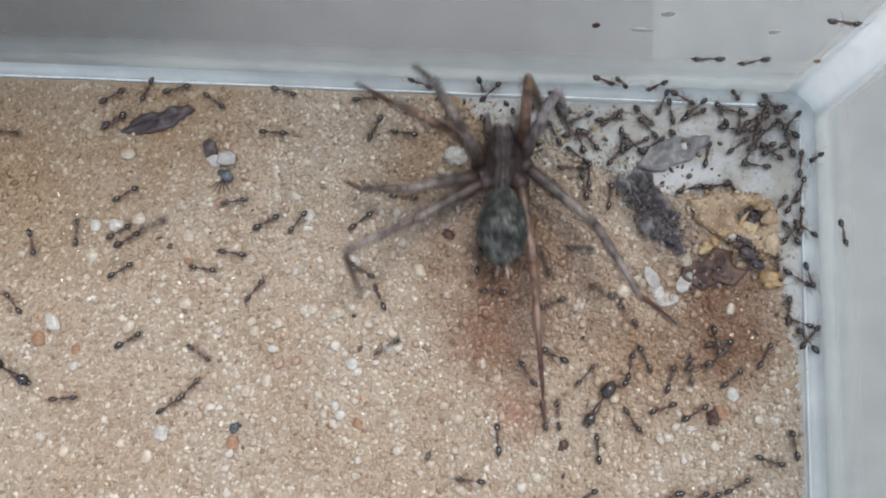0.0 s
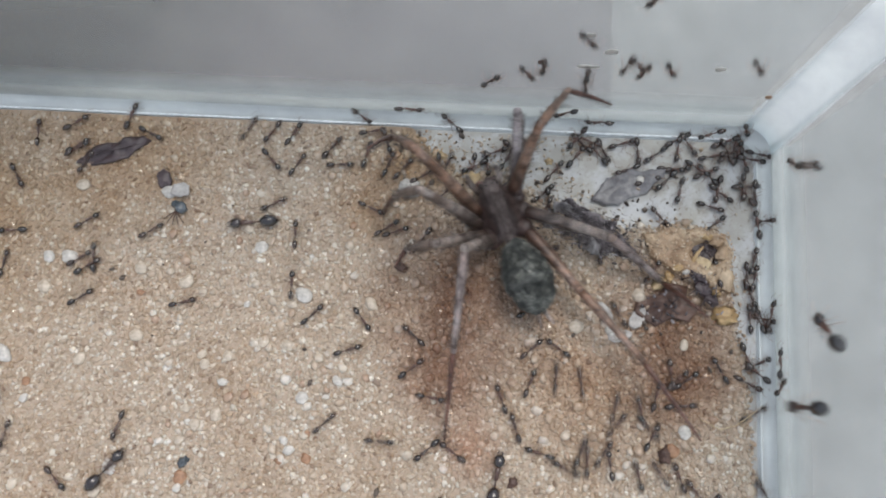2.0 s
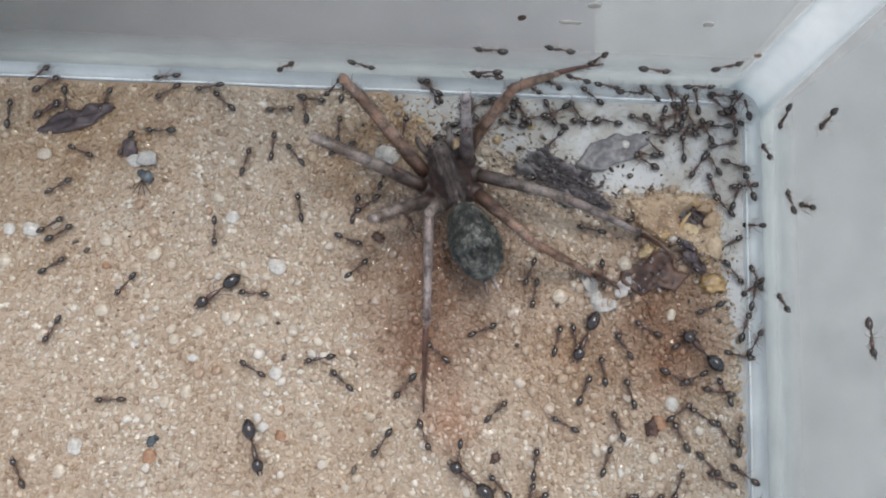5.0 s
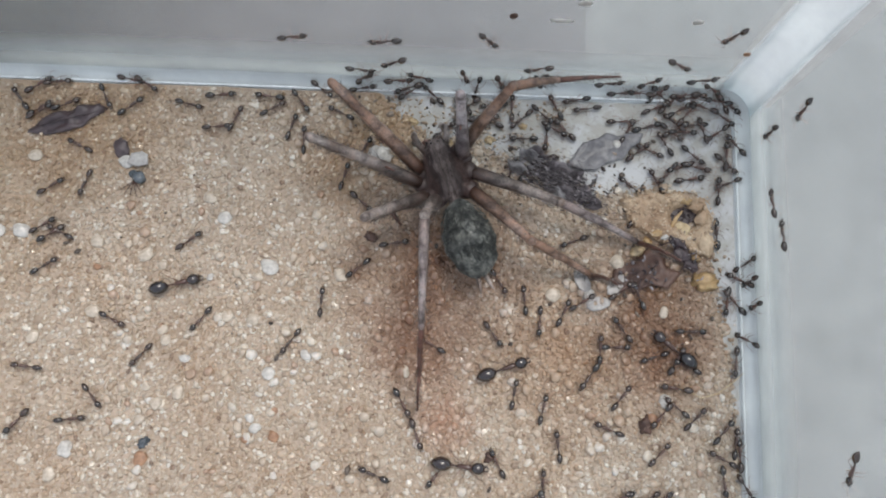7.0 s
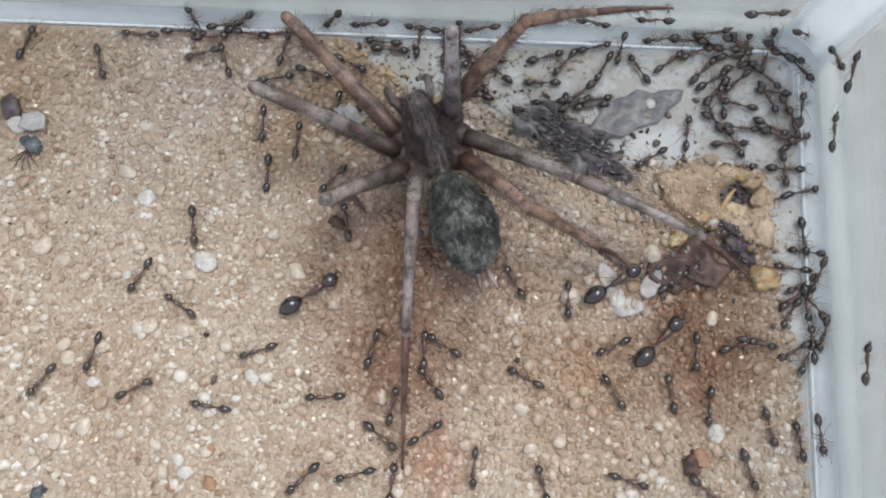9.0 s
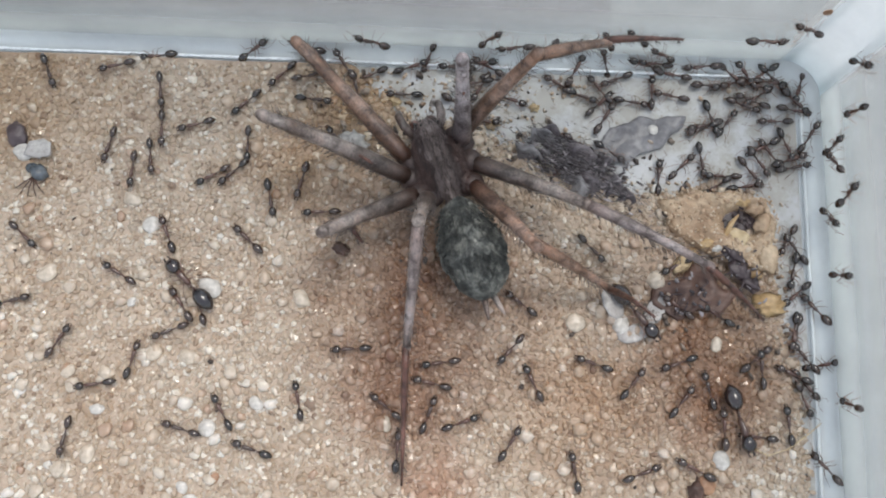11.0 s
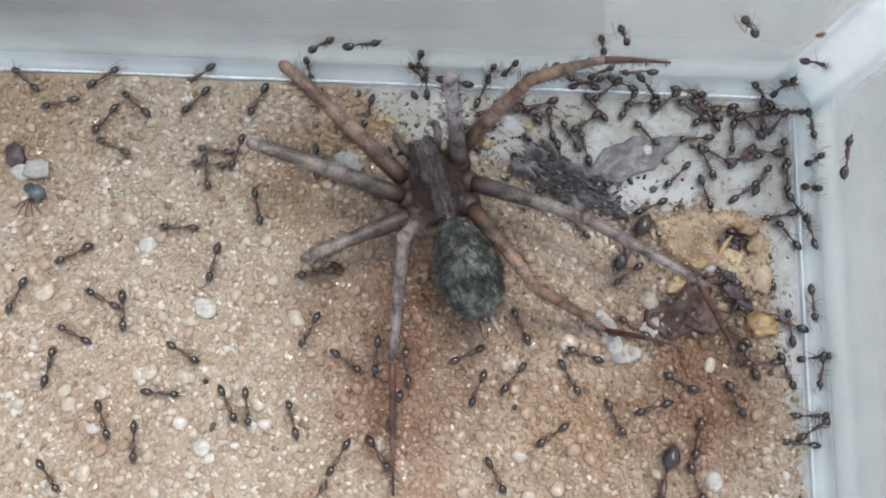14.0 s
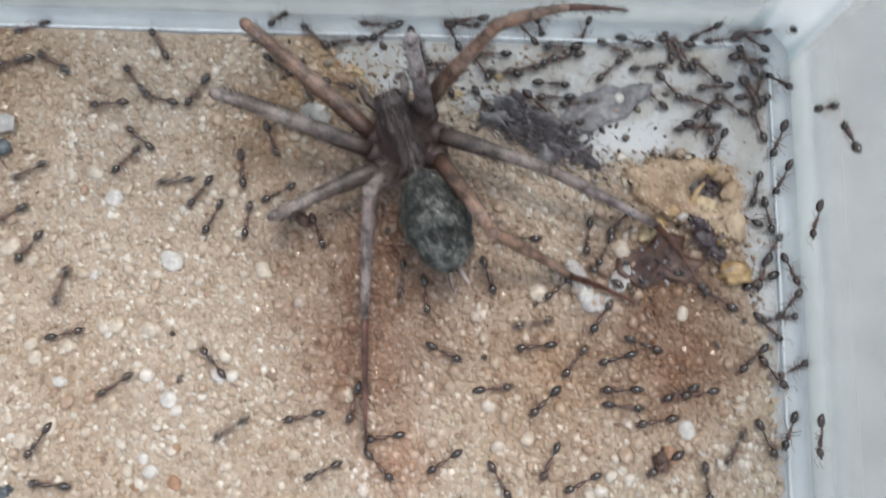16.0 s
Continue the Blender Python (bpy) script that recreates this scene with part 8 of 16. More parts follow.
    ant(2, trail((0, -23.7, -7.7, 186), (0.5, -33.7, -5.9, 137), (1, -35.4, -5.8, 163), (1.17, -35.9, -6.1, 116), (1.33, -36.4, -6.5, 68), (1.5, -36.8, -6.8, 20), (1.9, -35.1, -5.9, 9), (2.1, -34.6, -5.1, 77), (2.3, -34.1, -4.2, 144), (2.53, -35.4, -5.0, 199), (2.77, -36.6, -5.7, 254), (3, -37.9, -6.5, 309), (3.5, -37.2, -6.7, 286), (4, -36.5, -7.1, 336), (4.27, -35.9, -6.4, 372), (4.5, -35.3, -5.7, 409), (5, -34.5, -4.2, 443), (5.5, -34.9, -2.4, 475), (6, -35.8, -0.6, 466), (6.5, -35.7, 1.1, 424), (7, -34.5, 2.5, 372), (7.27, -34.9, 1.2, 331), (7.5, -35.2, -0.1, 290), (8, -33.3, -2.4, 299), (8.27, -33.5, -3.7, 235), (8.5, -33.7, -5.0, 170), (9, -35.9, -7.1, 231), (9.5, -36.5, -8.2, 218), (10, -37.8, -8.6, 189), (10.5, -39.2, -9.0, 214), (11, -39.8, -10.1, 257), (11.5, -40.2, -11.5, 269), (12, -37.6, -13.9, 293), (12.5, -37.5, -17.4, 235), (13.5, -37.0, -16.7, 223), (14, -37.9, -15.8, 191), (14.27, -38.6, -15.7, 143), (14.5, -39.2, -15.7, 94), (15, -39.6, -11.5, 50), (15.5, -37.6, -7.9, 113), (15.67, -38.2, -8.3, 53), (15.83, -38.7, -8.6, -7), (16, -39.3, -9.0, -67)))
    ant(0, trail((0, -22.9, -1.9, 207), (0.5, -29.8, 0.4, 193), (0.73, -32.0, 1.7, 147), (1, -34.3, 3.0, 102), (1.27, -36.5, 4.5, 153), (1.5, -38.8, 5.9, 203), (1.63, -38.2, 5.4, 257), (1.77, -37.7, 4.9, 310), (1.9, -37.1, 4.4, 363), (2.3, -35.0, 4.1, 354), (2.67, -34.2, 22.6, 400), (3, -33.5, 41.0, 447), (4, -33.2, 41.2, 394), (7, -32.9, 41.4, 394), (8.5, -32.6, 41.6, 394), (9, -32.3, 41.8, 394), (11.5, -32.0, 42.0, 394), (12.5, -31.7, 42.2, 394), (13.5, -31.4, 42.4, 394), (14.5, -31.1, 42.6, 394), (15.5, -30.8, 42.8, 394), (16, -30.5, 43.0, 394)))
    ant(1, trail((0, -13.3, -0.8, -79), (0.5, -13.4, -0.9, -147), (1, -14.6, -1.1, -211), (1.5, -15.4, -0.1, -177), (1.7, -15.6, -0.7, -115), (1.9, -15.8, -1.3, -52), (2.3, -15.7, -2.4, -121), (3, -17.6, -4.1, -110), (3.33, -17.7, -4.2, -158), (3.67, -17.8, -4.2, -206), (4, -18.0, -4.2, -254), (4.27, -18.3, -4.1, -214), (4.5, -18.6, -4.0, -174), (5, -19.1, -4.4, -131), (5.5, -19.6, -5.0, -144), (6, -20.2, -5.1, -208), (6.5, -20.8, -4.6, -216), (7, -21.4, -4.4, -178), (7.27, -21.0, -4.4, -126), (7.5, -20.7, -4.4, -74), (8, -20.7, -5.4, -27), (8.17, -20.5, -5.4, -84), (8.33, -20.2, -5.3, -141), (8.5, -20.0, -5.3, -197), (8.67, -20.5, -5.5, -256), (8.83, -21.0, -5.6, -314), (9, -21.5, -5.8, -372), (9.5, -19.2, -7.3, -384), (10, -17.2, -9.0, -435), (10.5, -17.5, -12.1, -457), (11, -17.0, -14.7, -406), (11.5, -14.6, -16.1, -344), (12.5, -13.6, -15.7, -334), (13, -12.8, -13.9, -343), (13.17, -12.5, -13.3, -287), (13.33, -12.3, -12.7, -231), (13.5, -12.1, -12.0, -175), (14, -13.6, -15.0, -142), (14.5, -13.5, -18.4, -97), (14.73, -13.2, -17.8, -165), (15, -12.8, -17.2, -232), (15.17, -12.7, -16.8, -185), (15.33, -12.6, -16.4, -137), (15.5, -12.5, -15.9, -89), (16, -13.2, -17.1, -116)))
    ant(0, trail((0, -10.9, -1.1, 26), (0.27, -10.2, -1.7, -15), (0.5, -9.5, -2.4, -55), (1, -8.9, -2.8, -112), (1.27, -8.8, -3.1, -69), (1.5, -8.6, -3.4, -26), (2.3, -8.6, -3.1, 0), (3, -7.8, -2.1, 13), (3.5, -7.4, -1.4, 38), (4, -6.6, -1.6, -26), (4.17, -6.7, -1.5, 28), (4.33, -6.7, -1.4, 82), (4.5, -6.7, -1.3, 136), (5, -7.0, -1.3, 197), (5.5, -7.5, -1.5, 189), (5.73, -7.6, -1.4, 147), (6, -7.8, -1.3, 105), (6.5, -7.8, -0.9, 92), (7, -7.9, -0.6, 24), (7.5, -7.6, -1.3, -14), (8, -6.8, -1.1, -2), (8.17, -6.7, -1.3, 50), (8.33, -6.6, -1.5, 102), (8.5, -6.5, -1.7, 154), (9, -8.0, 0.0, 206), (9.5, -8.5, -0.3, 228), (10, -9.0, -0.7, 183), (10.5, -9.5, -0.3, 129), (11, -10.1, 0.2, 171), (11.5, -10.6, -0.1, 137), (12, -9.8, 2.2, 82), (12.5, -7.8, 3.6, 81), (12.73, -7.9, 2.9, 140), (13, -8.1, 2.2, 200), (13.27, -8.5, 1.6, 265), (13.5, -8.9, 1.0, 330), (14.5, -7.8, 0.7, 365), (15, -7.7, 0.5, 413), (15.5, -7.6, 0.2, 462), (16, -5.1, 2.0, 412)))
    ant(1, trail((0, -10.6, -0.2, 219), (0.5, -10.7, -0.9, 228), (1.5, -11.0, 0.1, 196), (1.7, -11.6, -0.5, 237), (1.9, -12.1, -1.0, 278), (2.3, -12.2, -2.7, 247), (3, -13.4, -2.8, 217), (3.5, -13.0, -2.4, 164), (4, -12.6, -2.0, 110), (4.27, -12.8, -2.0, 155), (4.5, -13.0, -2.1, 199), (5, -13.6, -2.2, 170), (5.5, -13.9, -1.8, 102), (6, -14.0, -1.0, 109), (6.27, -14.2, -0.9, 146), (6.5, -14.3, -0.8, 183), (7, -14.9, -0.9, 190), (8.5, -15.1, -1.4, 236), (9, -15.6, -1.6, 242), (9.5, -15.3, -2.2, 301), (10, -14.8, -2.5, 351), (10.5, -14.2, -2.4, 377), (11, -13.6, -2.3, 351), (11.27, -13.4, -2.5, 282), (11.5, -13.2, -2.6, 214), (12, -12.3, -4.6, 238), (12.5, -12.6, -6.7, 216), (12.73, -12.8, -6.1, 165), (13, -12.9, -5.5, 114), (13.27, -12.5, -5.0, 64), (13.5, -12.2, -4.5, 14), (13.73, -12.0, -3.9, 74), (14, -11.8, -3.3, 134), (14.27, -11.7, -2.7, 201), (14.5, -11.6, -2.2, 267), (15, -15.8, -4.5, 262), (15.5, -19.2, -8.0, 218), (16, -19.5, -16.4, 182)))
    ant(2, trail((0, -6.8, -2.5, -4), (0.27, -6.3, -3.0, -61), (0.5, -5.9, -3.5, -118), (1, -6.8, -3.6, -125), (1.5, -7.1, -4.5, -156), (1.9, -8.7, -4.4, -135), (2.3, -9.8, -5.5, -132), (2.67, -9.4, -5.0, -75), (3, -9.0, -4.5, -17), (4, -8.7, -3.9, -5), (7, -8.8, -2.7, 18), (7.5, -8.1, -3.2, -52), (7.73, -7.8, -3.4, -14), (8, -7.4, -3.5, 24), (8.5, -6.6, -3.1, 51), (9, -6.8, -2.4, 33), (9.17, -6.9, -2.4, 89), (9.33, -7.0, -2.5, 146), (9.5, -7.1, -2.6, 202), (10, -7.4, -2.7, 247), (10.5, -7.3, -3.0, 301), (11, -7.1, -3.4, 289), (11.17, -7.1, -3.4, 233), (11.33, -7.1, -3.5, 178), (11.5, -7.2, -3.6, 122), (12, -8.1, -3.7, 136), (12.5, -8.7, -2.9, 129), (13, -10.7, -0.7, 164), (13.5, -12.9, 1.4, 183), (13.73, -12.3, 1.3, 249), (14, -11.8, 1.2, 314), (14.5, -10.7, 1.2, 367), (14.67, -10.8, 0.8, 313), (14.83, -11.0, 0.4, 260), (15, -11.1, -0.1, 207), (15.27, -11.4, -0.6, 146), (15.5, -11.7, -1.2, 85), (15.73, -11.2, -0.4, 37), (16, -10.6, 0.4, -11)))
    ant(0, trail((0, -7.9, -0.9, 116), (0.5, -8.1, 0.6, 106), (0.73, -8.1, -0.2, 168), (1, -8.1, -0.9, 229), (1.5, -9.3, -1.7, 166), (1.7, -9.7, -1.7, 208), (1.9, -10.1, -1.7, 250), (2.03, -10.3, -1.8, 202), (2.17, -10.5, -2.0, 154), (2.3, -10.7, -2.2, 106), (3, -10.1, 1.4, 110), (3.27, -9.2, 2.1, 47), (3.5, -8.3, 2.9, -16), (4, -6.0, 3.4, 33), (4.5, -5.6, 3.6, 9), (5, -5.1, 3.6, 6), (5.5, -4.6, 3.7, 35), (6, -4.4, 4.1, 75), (6.5, -4.4, 4.6, 82), (7, -4.2, 5.0, 25), (7.27, -3.8, 4.4, -44), (7.5, -3.4, 3.7, -114), (8, -4.1, 1.9, -45), (8.5, -2.8, 0.8, 18), (8.73, -2.6, 1.6, 62), (9, -2.3, 2.5, 106), (9.27, -2.4, 2.2, 175), (9.5, -2.5, 1.9, 244), (10, -2.8, 1.3, 259), (10.5, -2.6, 0.8, 314), (11, -2.0, 0.4, 320), (11.5, -1.7, -0.1, 362), (12.5, -1.4, -0.3, 381), (13.5, -1.3, -0.4, 384), (14, -0.2, -0.9, 361), (14.5, 0.5, -1.9, 360), (15.5, 1.3, -1.1, 304), (16, 1.4, -3.0, 319)))
    ant(1, trail((0, -6.8, 2.2, -60), (0.5, -5.0, 1.1, 7), (0.67, -5.3, 0.8, 57), (0.83, -5.5, 0.5, 106), (1, -5.8, 0.2, 156), (1.5, -6.9, -0.1, 200), (1.77, -6.8, -0.3, 256), (2.03, -6.8, -0.5, 312), (2.3, -6.7, -0.7, 369), (3, -6.4, -0.8, 397), (3.5, -5.7, -1.2, 386), (4, -4.9, -1.4, 377), (4.27, -5.3, -1.3, 438), (4.5, -5.7, -1.2, 500), (5, -5.8, -0.4, 445), (5.5, -5.7, 0.6, 468), (5.73, -6.1, 0.8, 505), (6, -6.4, 0.9, 542), (6.5, -7.4, 0.9, 526), (6.73, -7.6, 1.1, 467), (7, -7.8, 1.4, 409), (7.17, -7.7, 1.3, 350), (7.33, -7.6, 1.1, 292), (7.5, -7.5, 1.0, 233), (7.73, -7.7, 0.6, 274), (8, -8.0, 0.3, 314), (8.5, -7.4, -0.1, 370), (9, -7.3, 2.8, 393), (9.17, -7.7, 2.7, 449), (9.33, -8.1, 2.5, 506), (9.5, -8.5, 2.4, 562), (10, -9.6, 2.1, 542), (10.5, -10.6, 2.4, 505), (11, -11.5, 3.2, 501), (11.5, -12.5, 3.7, 548), (12.5, -12.2, 3.8, 547), (13.5, -13.1, 3.7, 548), (14.5, -13.0, 3.9, 545), (15.5, -12.8, 3.7, 545), (15.73, -16.5, 18.2, 505), (16, -20.3, 32.7, 464)))
    ant(0, trail((0, -4.4, -1.2, 34), (0.5, -4.2, -0.9, 27), (0.67, -4.3, -1.1, -31), (0.83, -4.4, -1.4, -89), (1, -4.4, -1.6, -147), (1.27, -4.3, -1.9, -92), (1.5, -4.2, -2.2, -37), (1.9, -4.3, -1.8, 4), (2.3, -4.5, -1.4, 46), (3, -4.6, -0.7, 68), (3.5, -4.8, -0.3, 107), (4, -4.9, 0.1, 147), (5.5, -4.5, 0.6, 80), (7, -4.2, 1.0, 13), (7.5, -4.0, 0.1, -56), (8, -3.2, -0.2, -7), (8.17, -3.0, -0.4, -66), (8.33, -2.7, -0.5, -126), (8.5, -2.5, -0.6, -185), (9, -5.9, 0.4, -180), (9.83, -5.6, 0.5, -120), (10.67, -5.4, 0.5, -60), (11.5, -5.1, 0.6, 0), (12, -3.4, 3.5, 61), (12.5, -0.2, 4.5, 26), (12.73, 0.3, 3.9, -42), (13, 0.7, 3.3, -110), (13.17, 0.8, 2.9, -56), (13.33, 0.9, 2.4, -2), (13.5, 1.0, 1.9, 51), (13.73, 0.5, 2.3, 105), (14, -0.1, 2.6, 160), (14.17, -0.2, 3.1, 208), (14.33, -0.3, 3.5, 256), (14.5, -0.5, 3.9, 304), (15, -0.6, 2.4, 320), (15.5, -0.4, 0.9, 320), (15.67, -0.5, 0.8, 264), (15.83, -0.7, 0.8, 207), (16, -0.9, 0.7, 151)))
    ant(1, trail((0, -3.3, -2.6, 42), (0.5, -2.7, -1.6, 82), (1.5, -2.1, -1.0, 134), (1.9, -2.5, -1.3, 197), (2.3, -2.8, -1.6, 259), (3, -5.4, -4.0, 197), (3.5, -5.4, -3.2, 143), (4, -6.2, -2.9, 194), (7, -5.9, -2.1, 140), (7.5, -5.5, -2.1, 89), (8, -5.2, -2.2, 38), (8.5, -4.9, -2.2, -13), (9, -4.5, -1.1, 14), (9.27, -4.3, -1.2, -21), (9.5, -4.1, -1.3, -56), (9.73, -4.2, -1.5, -92), (10, -4.3, -1.6, -128), (10.5, -4.6, -2.0, -106), (10.73, -4.5, -2.1, -63), (11, -4.4, -2.2, -20), (11.27, -4.2, -2.3, 22), (11.5, -4.0, -2.4, 63), (12.5, -4.3, -2.0, 12), (13, -4.6, -2.2, -49), (13.5, -4.9, -2.4, -109), (14, -6.9, -1.5, -144), (14.5, -9.0, -1.8, -108), (14.73, -9.8, -2.2, -151), (15, -10.7, -2.6, -194), (15.17, -11.1, -3.1, -245), (15.33, -11.6, -3.5, -297), (15.5, -12.0, -4.0, -349), (16, -9.5, -1.9, -353)))
    ant(2, trail((0, -1.0, -2.2, 139), (0.5, -1.4, -0.8, 139), (0.73, -1.1, -1.1, 202), (1, -0.8, -1.4, 264), (1.27, -0.7, -1.8, 306), (1.5, -0.6, -2.2, 348), (2.3, 0.2, -1.7, 351), (3, 1.4, -2.7, 369), (3.5, 1.1, -1.6, 397), (4, 1.1, -0.4, 407), (4.27, 0.9, -0.5, 457), (4.5, 0.8, -0.5, 506), (5, 0.6, -0.1, 462), (5.5, 0.5, 0.3, 493), (5.73, 0.4, 0.3, 533), (6, 0.2, 0.3, 574), (6.5, -0.2, 0.0, 562), (6.73, -0.3, 0.1, 622), (7, -0.4, 0.1, 682), (7.27, -0.4, -0.2, 647), (7.5, -0.4, -0.6, 612), (7.73, -0.2, -0.7, 669), (8, 0.1, -0.8, 727), (8.5, 0.5, -1.2, 660), (9, 0.6, -1.1, 666), (11.5, -0.2, -1.9, 678), (11.83, 0.1, -2.0, 737), (12.17, 0.4, -2.1, 795), (12.5, 0.7, -2.1, 853), (13, 0.6, -1.4, 868), (13.17, 0.5, -1.1, 810), (13.33, 0.4, -0.9, 752), (13.5, 0.3, -0.6, 693), (14, 14.9, -5.1, 711), (14.5, 28.8, -11.5, 676), (14.73, 24.5, -12.1, 625), (15, 20.1, -12.6, 574), (15.27, 15.8, -12.1, 517), (15.5, 11.5, -11.5, 460), (16, 11.2, -10.9, 483)))
    ant(0, trail((0, -2.4, -4.6, 205), (0.5, -2.8, -4.3, 227), (1, -3.2, -5.0, 191), (1.27, -3.4, -5.3, 257), (1.5, -3.6, -5.6, 323), (2.3, -3.4, -5.7, 324), (3, -4.1, -5.5, 309), (3.5, -3.1, -5.9, 333), (4, -3.0, -6.9, 310), (4.27, -2.9, -6.7, 378), (4.5, -2.9, -6.5, 446), (5, -3.0, -6.2, 482), (5.5, -3.3, -6.0, 531), (6, -3.7, -6.0, 533), (6.5, -4.0, -5.9, 489), (6.67, -4.1, -5.8, 433), (6.83, -4.1, -5.6, 376), (7, -4.1, -5.5, 320), (7.5, -3.9, -5.8, 271), (8, -3.6, -6.0, 221), (8.5, -3.4, -6.2, 172), (9, -4.6, -4.4, 168), (9.5, -5.9, -5.1, 203), (10, -6.8, -6.1, 266), (10.5, -6.5, -7.9, 278), (11, -6.9, -9.2, 214), (11.27, -7.6, -9.6, 255), (11.5, -8.3, -9.9, 295), (12, -7.9, -9.5, 328), (12.5, -7.2, -9.3, 329), (12.67, -7.1, -9.0, 377), (12.83, -6.9, -8.8, 424), (13, -6.7, -8.5, 472), (13.27, -6.5, -8.0, 427), (13.5, -6.2, -7.6, 383), (14, -4.5, -11.7, 337), (14.5, -1.4, -14.8, 278), (15.5, -2.0, -14.6, 208), (16, -2.2, -14.1, 154)))
    ant(1, trail((0, -4.3, -3.6, 233), (0.5, -4.7, -4.1, 254), (1, -4.8, -4.0, 207), (1.5, -4.9, -4.0, 160), (1.7, -6.0, -4.6, 200), (1.9, -7.0, -5.3, 241), (2.3, -9.3, -6.0, 289), (2.67, -8.1, -7.0, 326), (3, -6.9, -8.1, 363), (3.17, -7.2, -7.7, 422), (3.33, -7.5, -7.4, 482), (3.5, -7.7, -7.0, 542), (3.73, -8.2, -6.5, 478), (4, -8.7, -6.0, 413), (4.27, -8.8, -5.8, 470), (4.5, -9.0, -5.5, 526), (5, -9.9, -5.5, 531), (5.27, -10.1, -5.3, 488), (5.5, -10.3, -5.1, 445), (6, -10.0, -4.1, 438), (6.27, -10.0, -3.8, 474), (6.5, -10.1, -3.5, 511), (6.73, -10.5, -3.4, 465), (7, -10.8, -3.3, 420), (7.5, -11.0, -2.8, 437), (7.73, -11.2, -2.7, 501), (8, -11.4, -2.6, 565), (8.5, -11.9, -2.4, 538), (9, -12.7, -1.7, 485), (11.5, -11.7, -1.4, 447), (12.5, -11.6, -1.3, 465), (13.5, -12.5, -1.0, 506), (14, -12.2, -0.6, 546), (14.5, -12.0, -0.3, 585), (15, -13.9, -1.5, 534), (15.5, -16.1, -1.2, 561), (16, -16.9, -1.3, 565)))
    ant(0, trail((0, 0.3, -6.1, 84), (0.5, -0.0, -3.3, 134), (0.73, 0.0, -2.9, 69), (1, 0.1, -2.5, 3), (1.5, 0.8, -2.0, 56), (1.9, 0.8, -1.5, -1), (2.3, 0.7, -1.0, -58), (2.67, 2.0, -1.3, 3), (3, 3.3, -1.7, 63), (3.27, 4.8, -1.9, 1), (3.5, 6.2, -2.0, -60), (4, 9.0, -3.1, -37), (4.5, 9.2, -3.6, -84), (5, 9.0, -3.9, -152), (5.5, 8.3, -4.1, -164), (6, 7.9, -4.3, -116), (6.5, 8.0, -4.8, -69), (6.73, 8.0, -5.0, -124), (7, 8.1, -5.3, -178), (7.5, 6.3, -4.8, -232), (8, 5.5, -2.8, -239), (8.27, 4.7, -2.5, -278), (8.5, 3.8, -2.1, -316), (8.73, 4.9, -2.2, -367), (9, 5.9, -2.2, -417), (9.27, 6.3, -2.3, -377), (9.5, 6.7, -2.4, -337), (10, 7.3, -1.5, -300), (10.27, 7.7, -1.3, -342), (10.5, 8.0, -1.1, -383), (11, 8.9, -1.8, -392), (11.27, 9.2, -1.7, -327), (11.5, 9.6, -1.7, -262), (11.73, 8.2, -1.3, -198), (12, 6.9, -1.0, -134), (12.5, 4.1, -1.3, -158), (12.73, 3.6, -1.5, -195), (13, 3.1, -1.7, -232), (13.27, 2.7, -1.4, -301), (13.5, 2.2, -1.2, -370), (14, 2.8, -2.4, -432), (14.27, 3.5, -2.6, -375), (14.5, 4.1, -2.9, -318), (14.67, 3.8, -2.6, -271), (14.83, 3.6, -2.3, -223), (15, 3.3, -2.1, -176), (15.27, 3.0, -1.6, -220), (15.5, 2.8, -1.0, -263), (16, 3.7, 0.8, -226)))
    ant(1, trail((0, 0.2, -8.9, 73), (0.5, 0.0, -7.2, 81), (0.67, -0.3, -7.2, 133), (0.83, -0.5, -7.3, 185), (1, -0.8, -7.3, 236), (1.27, -1.2, -7.3, 178), (1.5, -1.6, -7.3, 120), (1.9, -0.8, -6.0, 108), (2.1, -1.0, -5.3, 159), (2.3, -1.2, -4.6, 209), (3, -3.1, -4.4, 148), (3.5, -3.7, -3.8, 174), (4, -3.8, -2.9, 134), (7, -3.0, -2.8, 107), (8.5, -3.1, -2.6, 73), (8.73, -2.7, -2.3, 16), (9, -2.3, -1.9, -42), (9.5, -1.9, -2.4, -65), (10, -1.6, -2.9, -15), (10.5, -0.9, -2.7, 25), (11, -0.2, -2.5, -11), (11.5, 0.2, -3.0, 44), (12, -0.1, -3.0, 88), (12.5, -0.4, -3.0, 132), (13, -1.1, -2.5, 141), (13.27, -1.0, -2.1, 176), (13.5, -0.9, -1.7, 211), (14.5, -1.2, -2.2, 250), (14.73, -0.8, -2.8, 287), (15, -0.5, -3.4, 323), (15.5, -0.9, -4.8, 265), (15.67, -0.8, -4.3, 320), (15.83, -0.7, -3.9, 375), (16, -0.6, -3.4, 430)))
